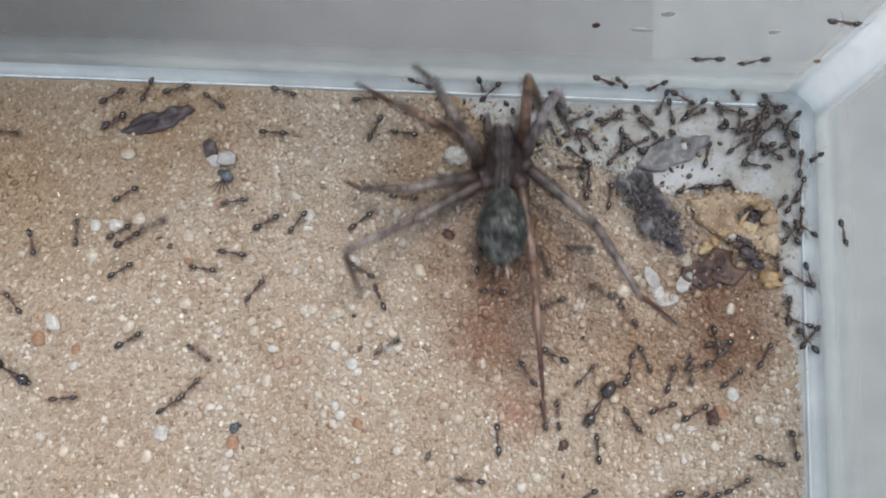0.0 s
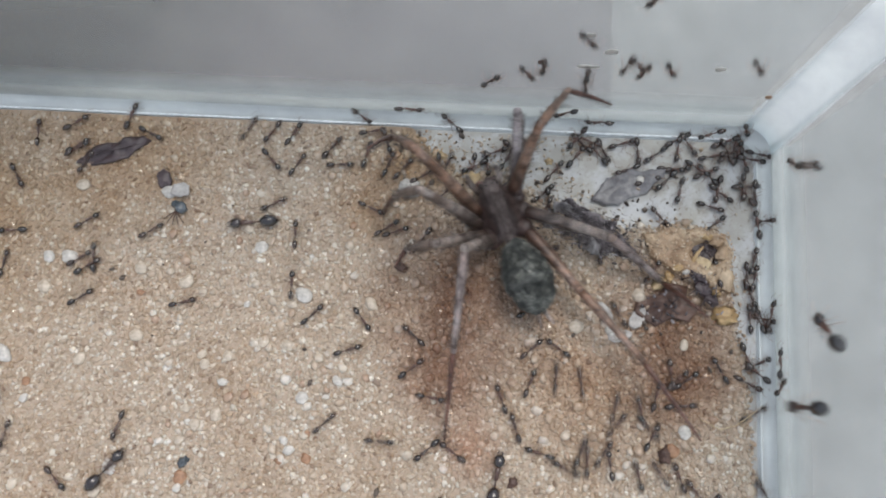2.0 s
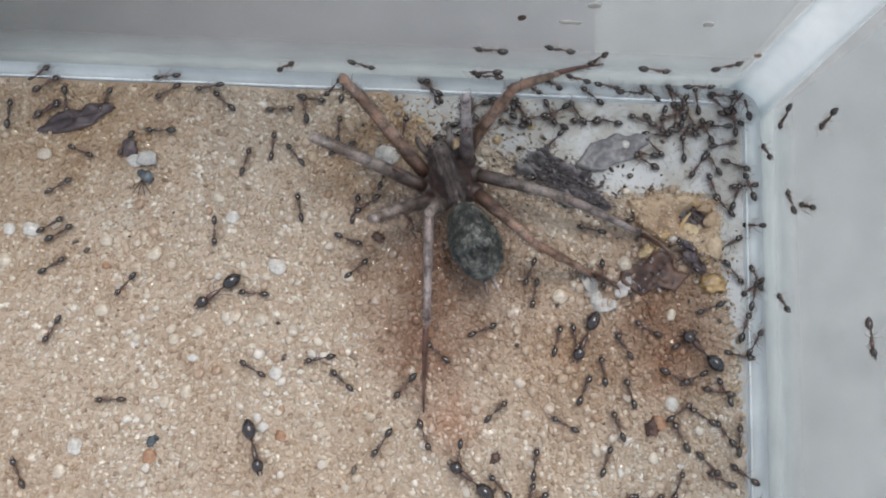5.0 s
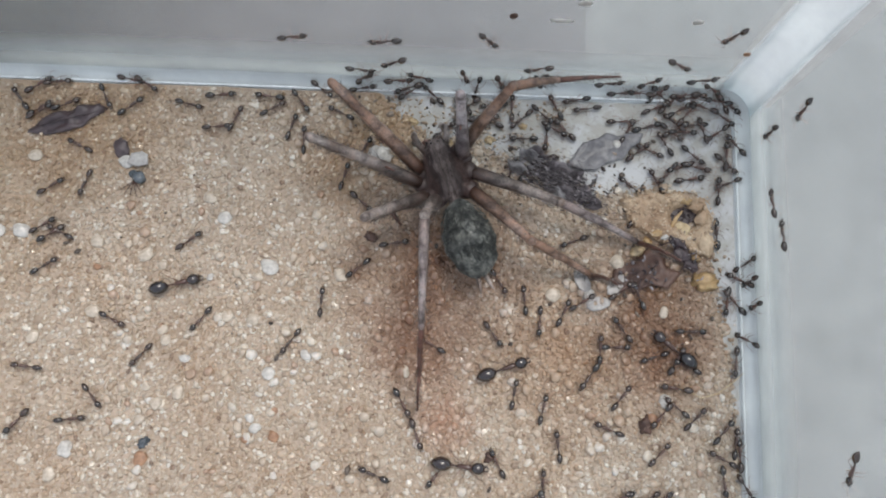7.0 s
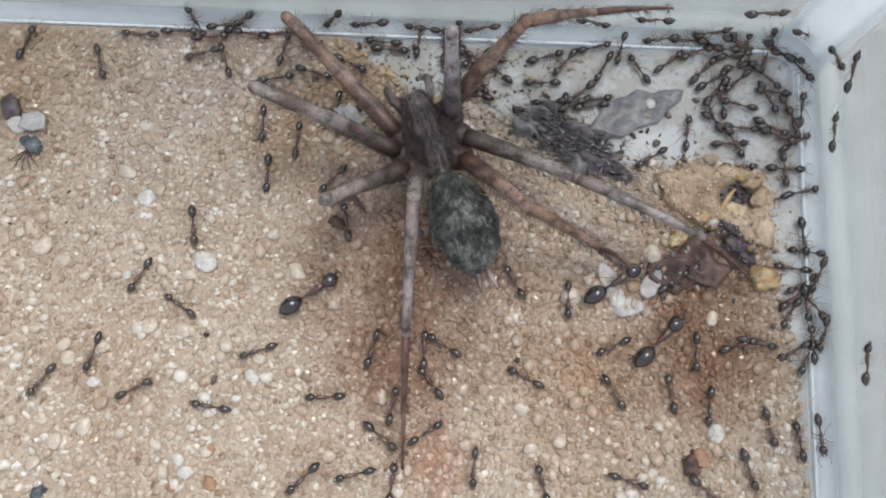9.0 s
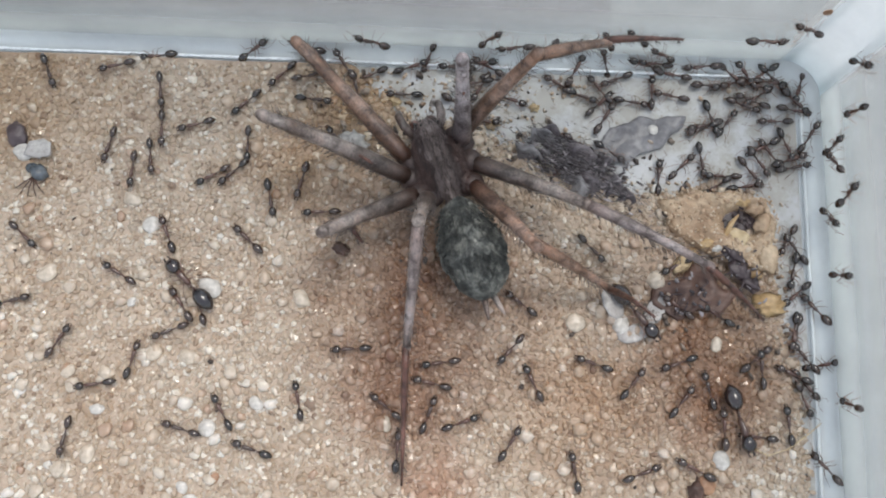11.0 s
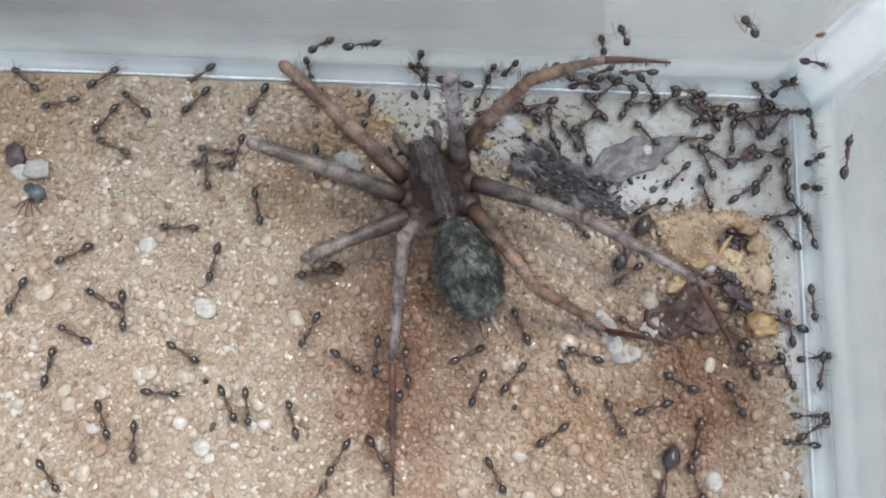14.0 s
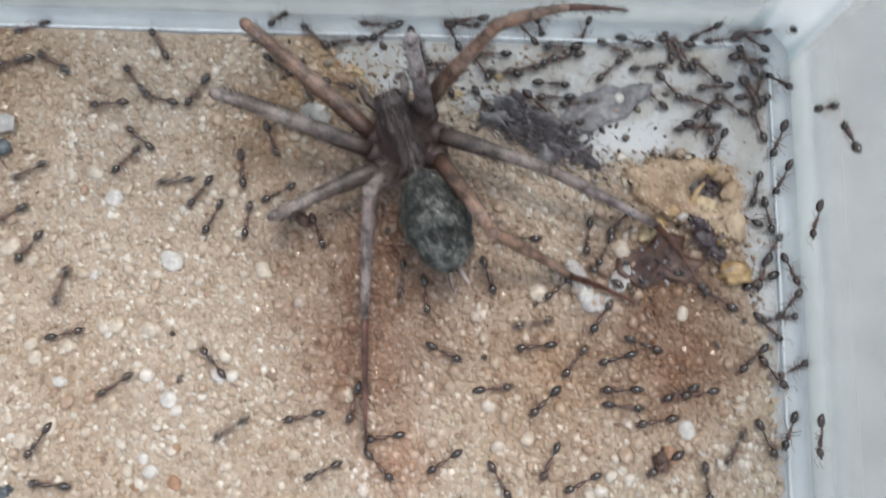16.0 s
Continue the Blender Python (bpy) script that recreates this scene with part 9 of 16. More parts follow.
    ant(2, trail((0, -2.1, -10.8, 57), (0.5, -1.3, -8.1, 14), (1, -1.4, -9.4, -48), (1.27, -1.0, -9.9, -6), (1.5, -0.5, -10.4, 37), (1.7, -0.1, -9.8, 78), (1.9, 0.3, -9.2, 118), (2.1, 0.4, -8.5, 58), (2.3, 0.5, -7.7, -2), (2.67, 1.0, -8.0, -56), (3, 1.4, -8.2, -109), (3.5, 2.0, -8.9, -100), (4, 2.3, -9.7, -74), (4.17, 2.0, -9.6, -121), (4.33, 1.7, -9.5, -168), (4.5, 1.4, -9.3, -215), (5, 0.9, -8.6, -252), (5.5, 0.8, -7.7, -269), (6, 0.7, -6.7, -254), (6.5, 0.2, -6.0, -217), (7, -0.7, -5.5, -275), (7.27, -1.0, -5.4, -214), (7.5, -1.2, -5.3, -153), (8, -1.9, -5.7, -180), (8.5, -2.5, -5.2, -188), (8.67, -2.3, -5.5, -134), (8.83, -2.2, -5.9, -80), (9, -2.1, -6.2, -26), (9.27, -2.2, -6.1, 41), (9.5, -2.3, -6.1, 109), (10, -2.4, -5.6, 108), (10.27, -2.5, -5.6, 150), (10.5, -2.6, -5.5, 192), (11, -2.9, -5.7, 208), (11.27, -3.1, -5.7, 145), (11.5, -3.2, -5.7, 81), (12, -3.8, -4.1, 98), (12.5, -2.9, -2.7, 117), (13.5, -3.1, -2.1, 101), (13.73, -3.1, -1.7, 58), (14, -3.1, -1.3, 14), (14.5, -2.4, -0.9, 12), (15.5, -2.2, -0.8, -44), (16, -1.4, -1.0, -7)))
    ant(0, trail((0, 0.1, -12.3, 84), (0.17, 0.1, -11.7, 142), (0.33, 0.2, -11.0, 200), (0.5, 0.2, -10.4, 258), (1, 1.9, -15.5, 254), (1.5, 0.5, -20.6, 245), (1.63, 1.0, -20.0, 192), (1.77, 1.6, -19.4, 138), (1.9, 2.1, -18.7, 85), (2.3, 4.4, -17.8, 16), (3, 4.0, -16.1, 57), (3.5, 4.9, -16.1, 26), (3.73, 5.0, -15.7, 63), (4, 5.1, -15.2, 100), (4.5, 3.7, -13.4, 144), (5, 1.5, -12.6, 170), (5.5, -1.1, -12.2, 164), (6, -3.1, -11.1, 131), (6.5, -4.2, -8.9, 114), (6.73, -4.8, -7.9, 157), (7, -5.4, -6.8, 201), (8.5, -5.8, -7.1, 231), (8.73, -5.6, -7.4, 298), (9, -5.5, -7.7, 364), (9.27, -5.5, -7.9, 318), (9.5, -5.5, -8.0, 271), (10, -5.6, -8.4, 237), (10.27, -5.7, -8.4, 201), (10.5, -5.9, -8.5, 165), (11, -6.3, -8.3, 181), (11.27, -6.4, -8.4, 127), (11.5, -6.5, -8.5, 74), (12, -6.9, -7.8, 45), (12.5, -7.1, -6.9, 81), (13, -7.1, -5.6, 89), (13.5, -6.1, -4.9, 149), (14.5, -6.1, -5.1, 158), (14.73, -6.7, -5.4, 194), (15, -7.3, -5.6, 230), (15.27, -8.0, -5.6, 176), (15.5, -8.7, -5.5, 122), (16, -9.1, -4.4, 137)))
    ant(1, trail((0, 3.4, -6.0, 180), (0.5, 2.3, -7.0, 198), (1, 1.7, -6.2, 173), (1.5, 1.0, -5.5, 184), (1.9, 0.3, -5.5, 253), (2.3, -0.2, -6.0, 291), (3, 6.0, -10.0, 278), (3.27, 6.6, -9.3, 336), (3.5, 7.2, -8.7, 394), (4, 7.2, -6.9, 391), (4.27, 6.6, -6.8, 455), (4.5, 6.0, -6.7, 518), (5, 4.9, -6.0, 495), (5.5, 4.0, -5.0, 495), (6, 3.0, -4.2, 518), (6.5, 1.8, -4.1, 544), (7, 0.4, -4.3, 487), (8.5, 0.1, -4.8, 417), (9, 0.6, -4.7, 441), (11.5, 1.1, -5.1, 398), (12.5, 1.0, -5.8, 373), (13, 0.4, -4.6, 433), (13.5, 1.0, -3.4, 439), (13.73, 2.0, -4.4, 399), (14, 2.9, -5.5, 359), (14.5, 5.8, -5.7, 316), (14.73, 5.4, -4.9, 248), (15, 5.0, -4.1, 180), (15.27, 4.1, -3.8, 248), (15.5, 3.2, -3.5, 316), (16, 29.4, -12.7, 341)))
    ant(0, trail((0, 0.8, -13.1, 140), (0.5, -1.1, -13.0, 130), (0.73, -1.0, -13.5, 178), (1, -0.8, -14.0, 226), (1.17, -0.8, -14.3, 284), (1.33, -0.8, -14.6, 342), (1.5, -0.8, -15.0, 400), (1.9, -0.0, -13.2, 452), (2.1, -0.5, -12.3, 405), (2.3, -0.9, -11.4, 358), (3, -0.8, -12.8, 330), (3.5, -0.6, -13.1, 383), (4, -0.3, -13.5, 436), (4.5, -1.1, -11.9, 477), (5, -2.0, -10.6, 494), (5.5, -3.3, -9.8, 523), (6, -4.9, -9.6, 534), (6.5, -6.6, -9.3, 521), (7, -7.8, -8.5, 478), (7.73, -8.0, -8.2, 414), (8.5, -8.2, -7.9, 350), (8.73, -7.5, -6.7, 413), (9, -6.8, -5.4, 475), (9.27, -6.8, -5.7, 526), (9.5, -6.8, -6.0, 576), (10, -7.6, -6.0, 537), (10.27, -7.9, -6.1, 581), (10.5, -8.2, -6.3, 624), (11, -8.0, -7.0, 638), (11.5, -8.3, -7.4, 593), (12, -8.4, -7.6, 634), (12.5, -8.5, -7.8, 674), (13.5, -8.0, -7.8, 699), (14, -7.2, -8.0, 647), (14.5, -7.0, -8.8, 586), (14.73, -6.9, -9.1, 623), (15, -6.8, -9.5, 660), (15.27, -7.1, -9.7, 606), (15.5, -7.4, -9.9, 553), (16, -7.5, -9.5, 542)))
    ant(1, trail((0, 8.2, -14.8, -69), (0.5, 8.7, -18.0, -58), (1, 4.9, -22.3, -98), (1.5, 0.8, -26.2, -113), (1.63, 1.9, -25.6, -169), (1.77, 3.0, -24.9, -225), (1.9, 4.1, -24.3, -281), (2.3, 5.6, -20.7, -264), (2.67, 8.0, -21.2, -310), (3, 10.3, -21.7, -355), (3.17, 10.2, -21.5, -302), (3.33, 10.2, -21.3, -249), (3.5, 10.1, -21.0, -196), (4, 9.7, -20.4, -196), (4.5, 8.7, -21.2, -156), (5, 7.6, -20.9, -219), (5.5, 6.4, -19.7, -216), (5.73, 5.9, -19.7, -180), (6, 5.3, -19.7, -144), (6.5, 4.4, -20.8, -140), (7, 3.3, -21.0, -175), (7.5, 2.1, -20.8, -189), (7.73, 1.9, -20.3, -228), (8, 1.7, -19.9, -268), (8.27, 1.4, -19.4, -212), (8.5, 1.1, -19.0, -157), (8.73, 0.6, -19.6, -121), (9, 0.1, -20.3, -85), (9.27, -0.8, -20.1, -120), (9.5, -1.7, -20.0, -156), (10, -3.6, -21.4, -149), (10.5, -5.5, -21.3, -218), (11, -7.2, -19.6, -212), (11.5, -9.0, -19.7, -163), (11.67, -8.8, -19.8, -111), (11.83, -8.5, -20.0, -59), (12, -8.3, -20.1, -7), (12.27, -7.9, -19.8, -76), (12.5, -7.6, -19.5, -145), (13, -7.7, -21.8, -111), (13.27, -7.4, -23.0, -73), (13.5, -7.0, -24.1, -34), (14, -5.5, -24.3, -65), (14.27, -4.9, -24.9, -29), (14.5, -4.4, -25.5, 6), (15.5, -4.4, -25.0, -35), (16, -4.9, -40.5, -92)))
    ant(2, trail((0, -21.1, 4.7, -37), (0.5, -18.8, 0.3, 11), (1, -18.8, 1.7, 59), (1.17, -19.1, 2.1, 115), (1.33, -19.4, 2.5, 170), (1.5, -19.7, 2.9, 226), (1.9, -18.7, 0.5, 234), (2.3, -18.5, -2.0, 228), (2.53, -18.6, -1.1, 276), (2.77, -18.6, -0.1, 323), (3, -18.6, 0.8, 370), (3.27, -18.3, 0.9, 409), (3.5, -17.9, 0.9, 448), (3.73, -17.7, 1.2, 496), (4, -17.5, 1.5, 545), (4.5, -18.6, 1.7, 500), (5, -19.5, 2.9, 488), (5.5, -20.6, 3.5, 551), (6, -21.9, 2.6, 574), (6.5, -23.1, 2.2, 529), (6.73, -23.6, 2.5, 588), (7, -24.1, 2.9, 646), (7.5, -24.0, 0.9, 633), (8, -22.8, -0.5, 697), (8.5, -21.3, -1.6, 731), (9, -20.4, -1.0, 737), (9.5, -20.1, -0.3, 762), (10, -19.5, -0.1, 722), (10.5, -18.7, -0.1, 732), (11, -18.2, 0.3, 783), (11.27, -18.1, 0.6, 849), (11.5, -18.0, 1.0, 916), (12, -19.5, 0.2, 984), (12.27, -19.8, -0.6, 948), (12.5, -20.1, -1.3, 911), (13.5, -20.7, -1.5, 904), (14.5, -20.4, -0.7, 966), (14.83, -20.7, -0.9, 1013), (15.17, -21.1, -1.0, 1060), (15.5, -21.4, -1.2, 1108), (16, -25.0, 32.5, 1176)))
    ant(0, trail((0, -12.2, 10.5, 186), (0.17, -13.7, 10.5, 135), (0.33, -15.2, 10.5, 83), (0.5, -16.7, 10.5, 32), (0.73, -19.7, 17.9, 69), (1, -22.8, 25.2, 106), (1.5, -24.6, 41.0, 104), (1.9, -24.4, 41.1, 69), (2.3, -24.3, 41.2, 34), (3, -24.0, 41.4, 34), (4, -23.7, 41.6, 34), (7, -23.4, 41.8, 34), (8.5, -23.1, 42.0, 34), (9, -22.8, 42.2, 34), (11.5, -22.5, 42.4, 34), (12.5, -22.2, 42.6, 34), (13.5, -21.9, 42.8, 34), (14.5, -21.6, 43.0, 34), (15.5, -21.3, 43.2, 34), (16, -21.0, 43.4, 34)))
    ant(1, trail((0, -7.8, 10.3, 211), (0.17, -9.4, 8.2, 160), (0.33, -10.9, 6.2, 110), (0.5, -12.5, 4.1, 60), (1, -18.9, 22.2, 99), (1.5, -23.2, 41.0, 105), (1.9, -23.1, 41.1, 70), (2.3, -22.9, 41.2, 34), (3, -22.6, 41.4, 34), (4, -22.3, 41.6, 34), (7, -22.0, 41.8, 34), (8.5, -21.7, 42.0, 34), (9, -21.4, 42.2, 34), (11.5, -21.1, 42.4, 34), (12.5, -20.8, 42.6, 34), (13.5, -20.5, 42.8, 34), (14.5, -20.2, 43.0, 34), (15.5, -19.9, 43.2, 34), (16, -19.6, 43.4, 34)))
    ant(0, trail((0, -3.2, 18.4, -8), (0.5, -1.8, 15.6, -23), (0.73, -1.5, 12.9, -71), (1, -1.2, 10.1, -120), (1.5, -2.3, 4.7, -138), (1.7, -1.7, 3.8, -95), (1.9, -1.1, 3.0, -52), (2.1, -1.3, 1.9, -98), (2.3, -1.5, 0.9, -143), (3, -2.0, -0.4, -99), (3.27, -1.8, -0.0, -48), (3.5, -1.6, 0.3, 3), (3.73, -1.5, 0.7, 71), (4, -1.3, 1.1, 138), (4.5, -1.5, 1.4, 159), (5, -2.1, 1.5, 172), (5.5, -2.5, 1.7, 105), (6, -2.4, 2.3, 71), (6.5, -2.3, 2.9, 107), (6.67, -2.4, 2.9, 56), (6.83, -2.5, 3.0, 5), (7, -2.6, 3.1, -45), (7.5, -2.5, 1.6, -37), (8, -0.8, 0.9, -49), (8.5, -0.8, -0.7, -55), (9, -0.5, -0.1, -17), (10.27, 0.0, -0.3, -87), (11.5, 0.5, -0.4, -156), (11.73, -0.0, -0.1, -219), (12, -0.5, 0.3, -282), (12.5, -0.7, 1.5, -234), (13, -0.5, 1.1, -275), (13.5, -0.3, 0.6, -315), (14, -0.9, 1.9, -290), (14.5, -1.9, 2.8, -256), (14.73, -2.6, 2.6, -196), (15, -3.3, 2.3, -136), (15.27, -3.4, 1.6, -69), (15.5, -3.6, 0.9, -2), (16, -1.3, 2.1, 14)))
    ant(1, trail((0, -2.4, -17.5, 95), (0.5, 0.1, -14.4, 34), (1, 0.2, -15.7, -36), (1.27, 0.2, -16.4, 2), (1.5, 0.2, -17.0, 40), (1.9, -0.2, -15.1, 79), (2.3, 1.1, -13.7, 57), (2.67, 3.8, -14.3, -10), (3, 6.5, -15.0, -77), (3.27, 7.3, -14.1, -10), (3.5, 8.0, -13.3, 56), (4, 10.3, -12.8, 55), (4.5, 9.9, -12.6, 124), (5, 9.7, -12.1, 121), (5.5, 9.3, -11.8, 179), (6, 8.8, -12.0, 210), (6.5, 8.3, -12.3, 186), (6.73, 8.1, -12.2, 144), (7, 7.9, -12.1, 103), (7.5, 6.7, -10.0, 142), (8, 4.3, -9.6, 176), (8.17, 3.7, -9.2, 127), (8.33, 3.1, -8.8, 79), (8.5, 2.5, -8.4, 30), (9, 5.0, -7.8, 70), (10.27, 4.8, -7.9, 117), (11.5, 4.6, -8.1, 164), (12, 2.6, -9.2, 204), (12.27, 1.4, -8.9, 156), (12.5, 0.3, -8.6, 108), (12.83, 0.4, -8.5, 161), (13.17, 0.6, -8.4, 214), (13.5, 0.7, -8.3, 267), (14, 0.2, -9.0, 302), (14.27, 0.4, -9.4, 370), (14.5, 0.6, -9.8, 439), (15, 0.3, -8.2, 490), (15.5, -1.2, -7.7, 484), (16, -0.8, -6.6, 470)))
    ant(2, trail((0, -1.4, -21.7, 86), (0.5, -1.3, -19.8, 105), (0.73, -1.1, -20.4, 171), (1, -0.9, -21.0, 238), (1.27, -0.7, -21.6, 296), (1.5, -0.4, -22.2, 354), (1.7, -0.2, -20.8, 421), (1.9, 0.1, -19.4, 489), (2.1, 0.4, -18.0, 446), (2.3, 0.7, -16.6, 403), (2.67, -0.8, -16.3, 469), (3, -2.3, -16.1, 535), (3.27, -2.4, -15.7, 477), (3.5, -2.5, -15.4, 419), (3.73, -2.2, -15.2, 465), (4, -1.8, -15.0, 511), (4.27, -1.9, -14.9, 463), (4.5, -1.9, -14.8, 415), (5, -1.6, -14.5, 392), (5.27, -1.4, -14.4, 429), (5.5, -1.3, -14.3, 465), (6, -1.6, -14.1, 515), (6.5, -2.0, -13.9, 480), (7, -1.9, -13.7, 452), (7.5, -2.2, -13.1, 471), (7.73, -2.0, -12.8, 428), (8, -1.8, -12.6, 385), (8.5, -1.5, -12.1, 335), (9, 0.1, -15.1, 276), (9.5, 0.1, -15.6, 248), (10, -0.2, -15.7, 180), (10.5, -0.7, -15.7, 183), (10.73, -0.8, -15.7, 220), (11, -1.0, -15.8, 256), (11.17, -1.0, -16.0, 309), (11.33, -0.9, -16.1, 363), (11.5, -0.9, -16.3, 417), (12, -1.4, -14.7, 426), (12.5, -0.4, -13.3, 432), (13, -2.7, -12.7, 499), (13.17, -3.0, -11.9, 450), (13.33, -3.3, -11.2, 401), (13.5, -3.6, -10.5, 352), (13.73, -3.0, -12.4, 315), (14, -2.3, -14.3, 277), (14.5, 0.8, -16.9, 261), (14.67, 0.7, -16.7, 210), (14.83, 0.5, -16.5, 158), (15, 0.4, -16.3, 106), (15.17, 0.1, -16.3, 158), (15.33, -0.1, -16.4, 210), (15.5, -0.4, -16.4, 262), (16, -1.2, -19.1, 206)))
    ant(0, trail((0, -4.1, -26.4, 63), (0.5, -1.1, -24.7, 46), (0.73, -1.0, -25.3, -17), (1, -1.0, -25.8, -81), (1.17, -1.3, -26.0, -27), (1.33, -1.6, -26.2, 26), (1.5, -1.8, -26.3, 80), (1.7, -1.6, -25.9, 33), (1.9, -1.3, -25.4, -13), (2.3, -0.3, -25.0, -43), (2.67, -2.2, -28.4, -96), (3, -4.2, -31.9, -148), (4, -4.3, -31.2, -159), (5, -4.4, -31.4, -211), (6, -4.5, -31.7, -263), (7, -4.6, -31.9, -315), (7.5, -2.7, -28.7, -335), (8, 0.4, -26.0, -274), (8.27, 0.5, -23.9, -337), (8.5, 0.5, -21.8, -401), (8.73, 1.3, -22.3, -440), (9, 2.1, -22.7, -479), (9.27, 1.9, -22.4, -530), (9.5, 1.6, -22.1, -580), (9.73, 1.3, -22.1, -543), (10, 1.0, -22.1, -506), (10.5, 0.2, -22.7, -514), (10.73, -0.1, -22.7, -551), (11, -0.4, -22.6, -589), (11.5, -0.9, -22.0, -613), (12, -0.9, -21.2, -646), (12.17, -0.7, -21.1, -696), (12.33, -0.4, -21.0, -746), (12.5, -0.2, -21.0, -797), (13, -0.2, -22.9, -859), (13.5, 0.2, -24.9, -793), (13.83, 0.3, -25.2, -743), (14.17, 0.5, -25.5, -692), (14.5, 0.6, -25.8, -642), (15, -0.1, -24.6, -576), (15.17, -0.2, -24.1, -635), (15.33, -0.3, -23.7, -694), (15.5, -0.4, -23.3, -754), (16, -0.7, -26.0, -770)))
    ant(1, trail((0, 0.9, -24.3, 52), (0.27, 0.7, -23.8, 103), (0.5, 0.5, -23.3, 154), (0.73, 0.3, -23.7, 191), (1, 0.1, -24.0, 229), (1.5, -0.7, -23.8, 236), (1.63, -0.5, -23.6, 180), (1.77, -0.3, -23.5, 125), (1.9, -0.1, -23.3, 69), (2.03, 0.2, -23.2, 10), (2.17, 0.4, -23.2, -49), (2.3, 0.7, -23.1, -108), (3, -0.6, -23.3, -109), (3.33, -0.6, -23.0, -156), (3.67, -0.7, -22.8, -202), (4, -0.7, -22.5, -249), (4.5, -2.0, -21.2, -216), (5, -3.6, -21.0, -157), (5.5, -5.4, -22.3, -150), (6, -7.1, -22.5, -209), (6.5, -8.3, -21.1, -229), (7, -9.8, -20.3, -248), (7.27, -8.5, -18.7, -296), (7.5, -7.2, -17.0, -343), (7.73, -6.1, -15.3, -299), (8, -5.1, -13.5, -254), (8.27, -4.5, -11.5, -323), (8.5, -4.0, -9.5, -392), (8.73, -3.0, -10.9, -456), (9, -2.1, -12.2, -520), (9.5, -3.5, -14.3, -492), (10, -5.4, -15.4, -530), (10.5, -8.0, -15.4, -541), (11, -10.3, -15.8, -512), (11.5, -11.9, -17.5, -565), (11.73, -11.3, -15.6, -623), (12, -10.7, -13.8, -680), (12.5, -10.1, -9.9, -656), (13, -8.7, -10.7, -710), (13.5, -7.3, -10.0, -742), (14, -5.7, -16.2, -793), (14.5, -8.0, -22.3, -787), (14.67, -8.0, -22.0, -842), (14.83, -8.0, -21.8, -898), (15, -8.0, -21.5, -954), (15.27, -7.9, -21.1, -899), (15.5, -7.8, -20.7, -843), (16, -7.7, -27.7, -877)))
    ant(0, trail((0, -8.9, -26.9, 46), (0.5, -2.3, -17.8, 113), (0.73, -1.9, -18.8, 178), (1, -1.4, -19.9, 244), (1.17, -1.7, -20.6, 298), (1.33, -2.0, -21.3, 352), (1.5, -2.3, -22.0, 407), (1.9, -0.6, -19.7, 448), (2.3, -1.1, -17.0, 478), (2.67, -1.2, -17.3, 520), (3, -1.3, -17.7, 561), (3.27, -1.5, -17.3, 500), (3.5, -1.7, -16.9, 438), (4, -1.1, -16.2, 402), (4.27, -1.7, -15.4, 453), (4.5, -2.3, -14.6, 504), (5, -4.3, -14.0, 533), (5.5, -6.6, -13.8, 530), (6, -8.4, -12.9, 494), (6.5, -9.5, -11.1, 472), (7, -10.4, -9.1, 502), (7.73, -11.0, -9.0, 539), (8.5, -11.5, -9.0, 576), (9, -11.8, -9.1, 573), (9.83, -11.7, -8.9, 520), (10.67, -11.5, -8.7, 466), (11.5, -11.4, -8.5, 412), (12, -10.9, -8.5, 373), (12.5, -10.4, -8.4, 334), (12.67, -10.5, -8.7, 276), (12.83, -10.7, -8.9, 217), (13, -10.8, -9.1, 158), (13.5, -11.6, -9.5, 207), (14.5, -11.7, -9.3, 205), (15.5, -12.5, -10.0, 227), (16, -12.0, -14.8, 230)))
    ant(1, trail((0, -7.4, -28.8, 42), (0.5, -6.7, -25.2, 66), (1, -5.9, -25.3, 45), (1.5, -5.3, -25.7, -16), (1.7, -4.6, -25.2, 33), (1.9, -3.9, -24.6, 82), (2.03, -3.8, -24.0, 135), (2.17, -3.7, -23.5, 188), (2.3, -3.5, -22.9, 241), (2.67, -4.1, -25.8, 286), (3, -4.6, -28.7, 330), (3.27, -4.4, -28.4, 372), (3.5, -4.2, -28.0, 414), (3.73, -3.8, -28.1, 466), (4, -3.4, -28.2, 518), (4.5, -4.1, -27.5, 523), (5, -5.2, -27.8, 568), (5.5, -6.3, -28.3, 527), (6, -6.9, -27.3, 468), (6.5, -7.4, -26.2, 501), (7, -8.3, -26.2, 560), (8.5, -8.9, -25.4, 623), (9, -7.8, -28.4, 623), (9.17, -7.6, -28.1, 676), (9.33, -7.4, -27.8, 729), (9.5, -7.3, -27.6, 781), (10, -7.1, -26.8, 826), (10.5, -7.6, -26.1, 850), (11, -8.1, -25.3, 825), (11.27, -8.0, -25.0, 871), (11.5, -8.0, -24.6, 918), (12.5, -8.8, -24.2, 907), (13.5, -9.3, -23.3, 916), (14, -9.6, -23.2, 874), (14.5, -9.9, -23.1, 832), (14.73, -10.2, -20.9, 796), (15, -10.5, -18.8, 761), (15.17, -10.3, -17.3, 821), (15.33, -10.2, -15.9, 881), (15.5, -10.0, -14.4, 940), (15.73, -10.2, -19.3, 1000), (16, -10.4, -24.2, 1060)))
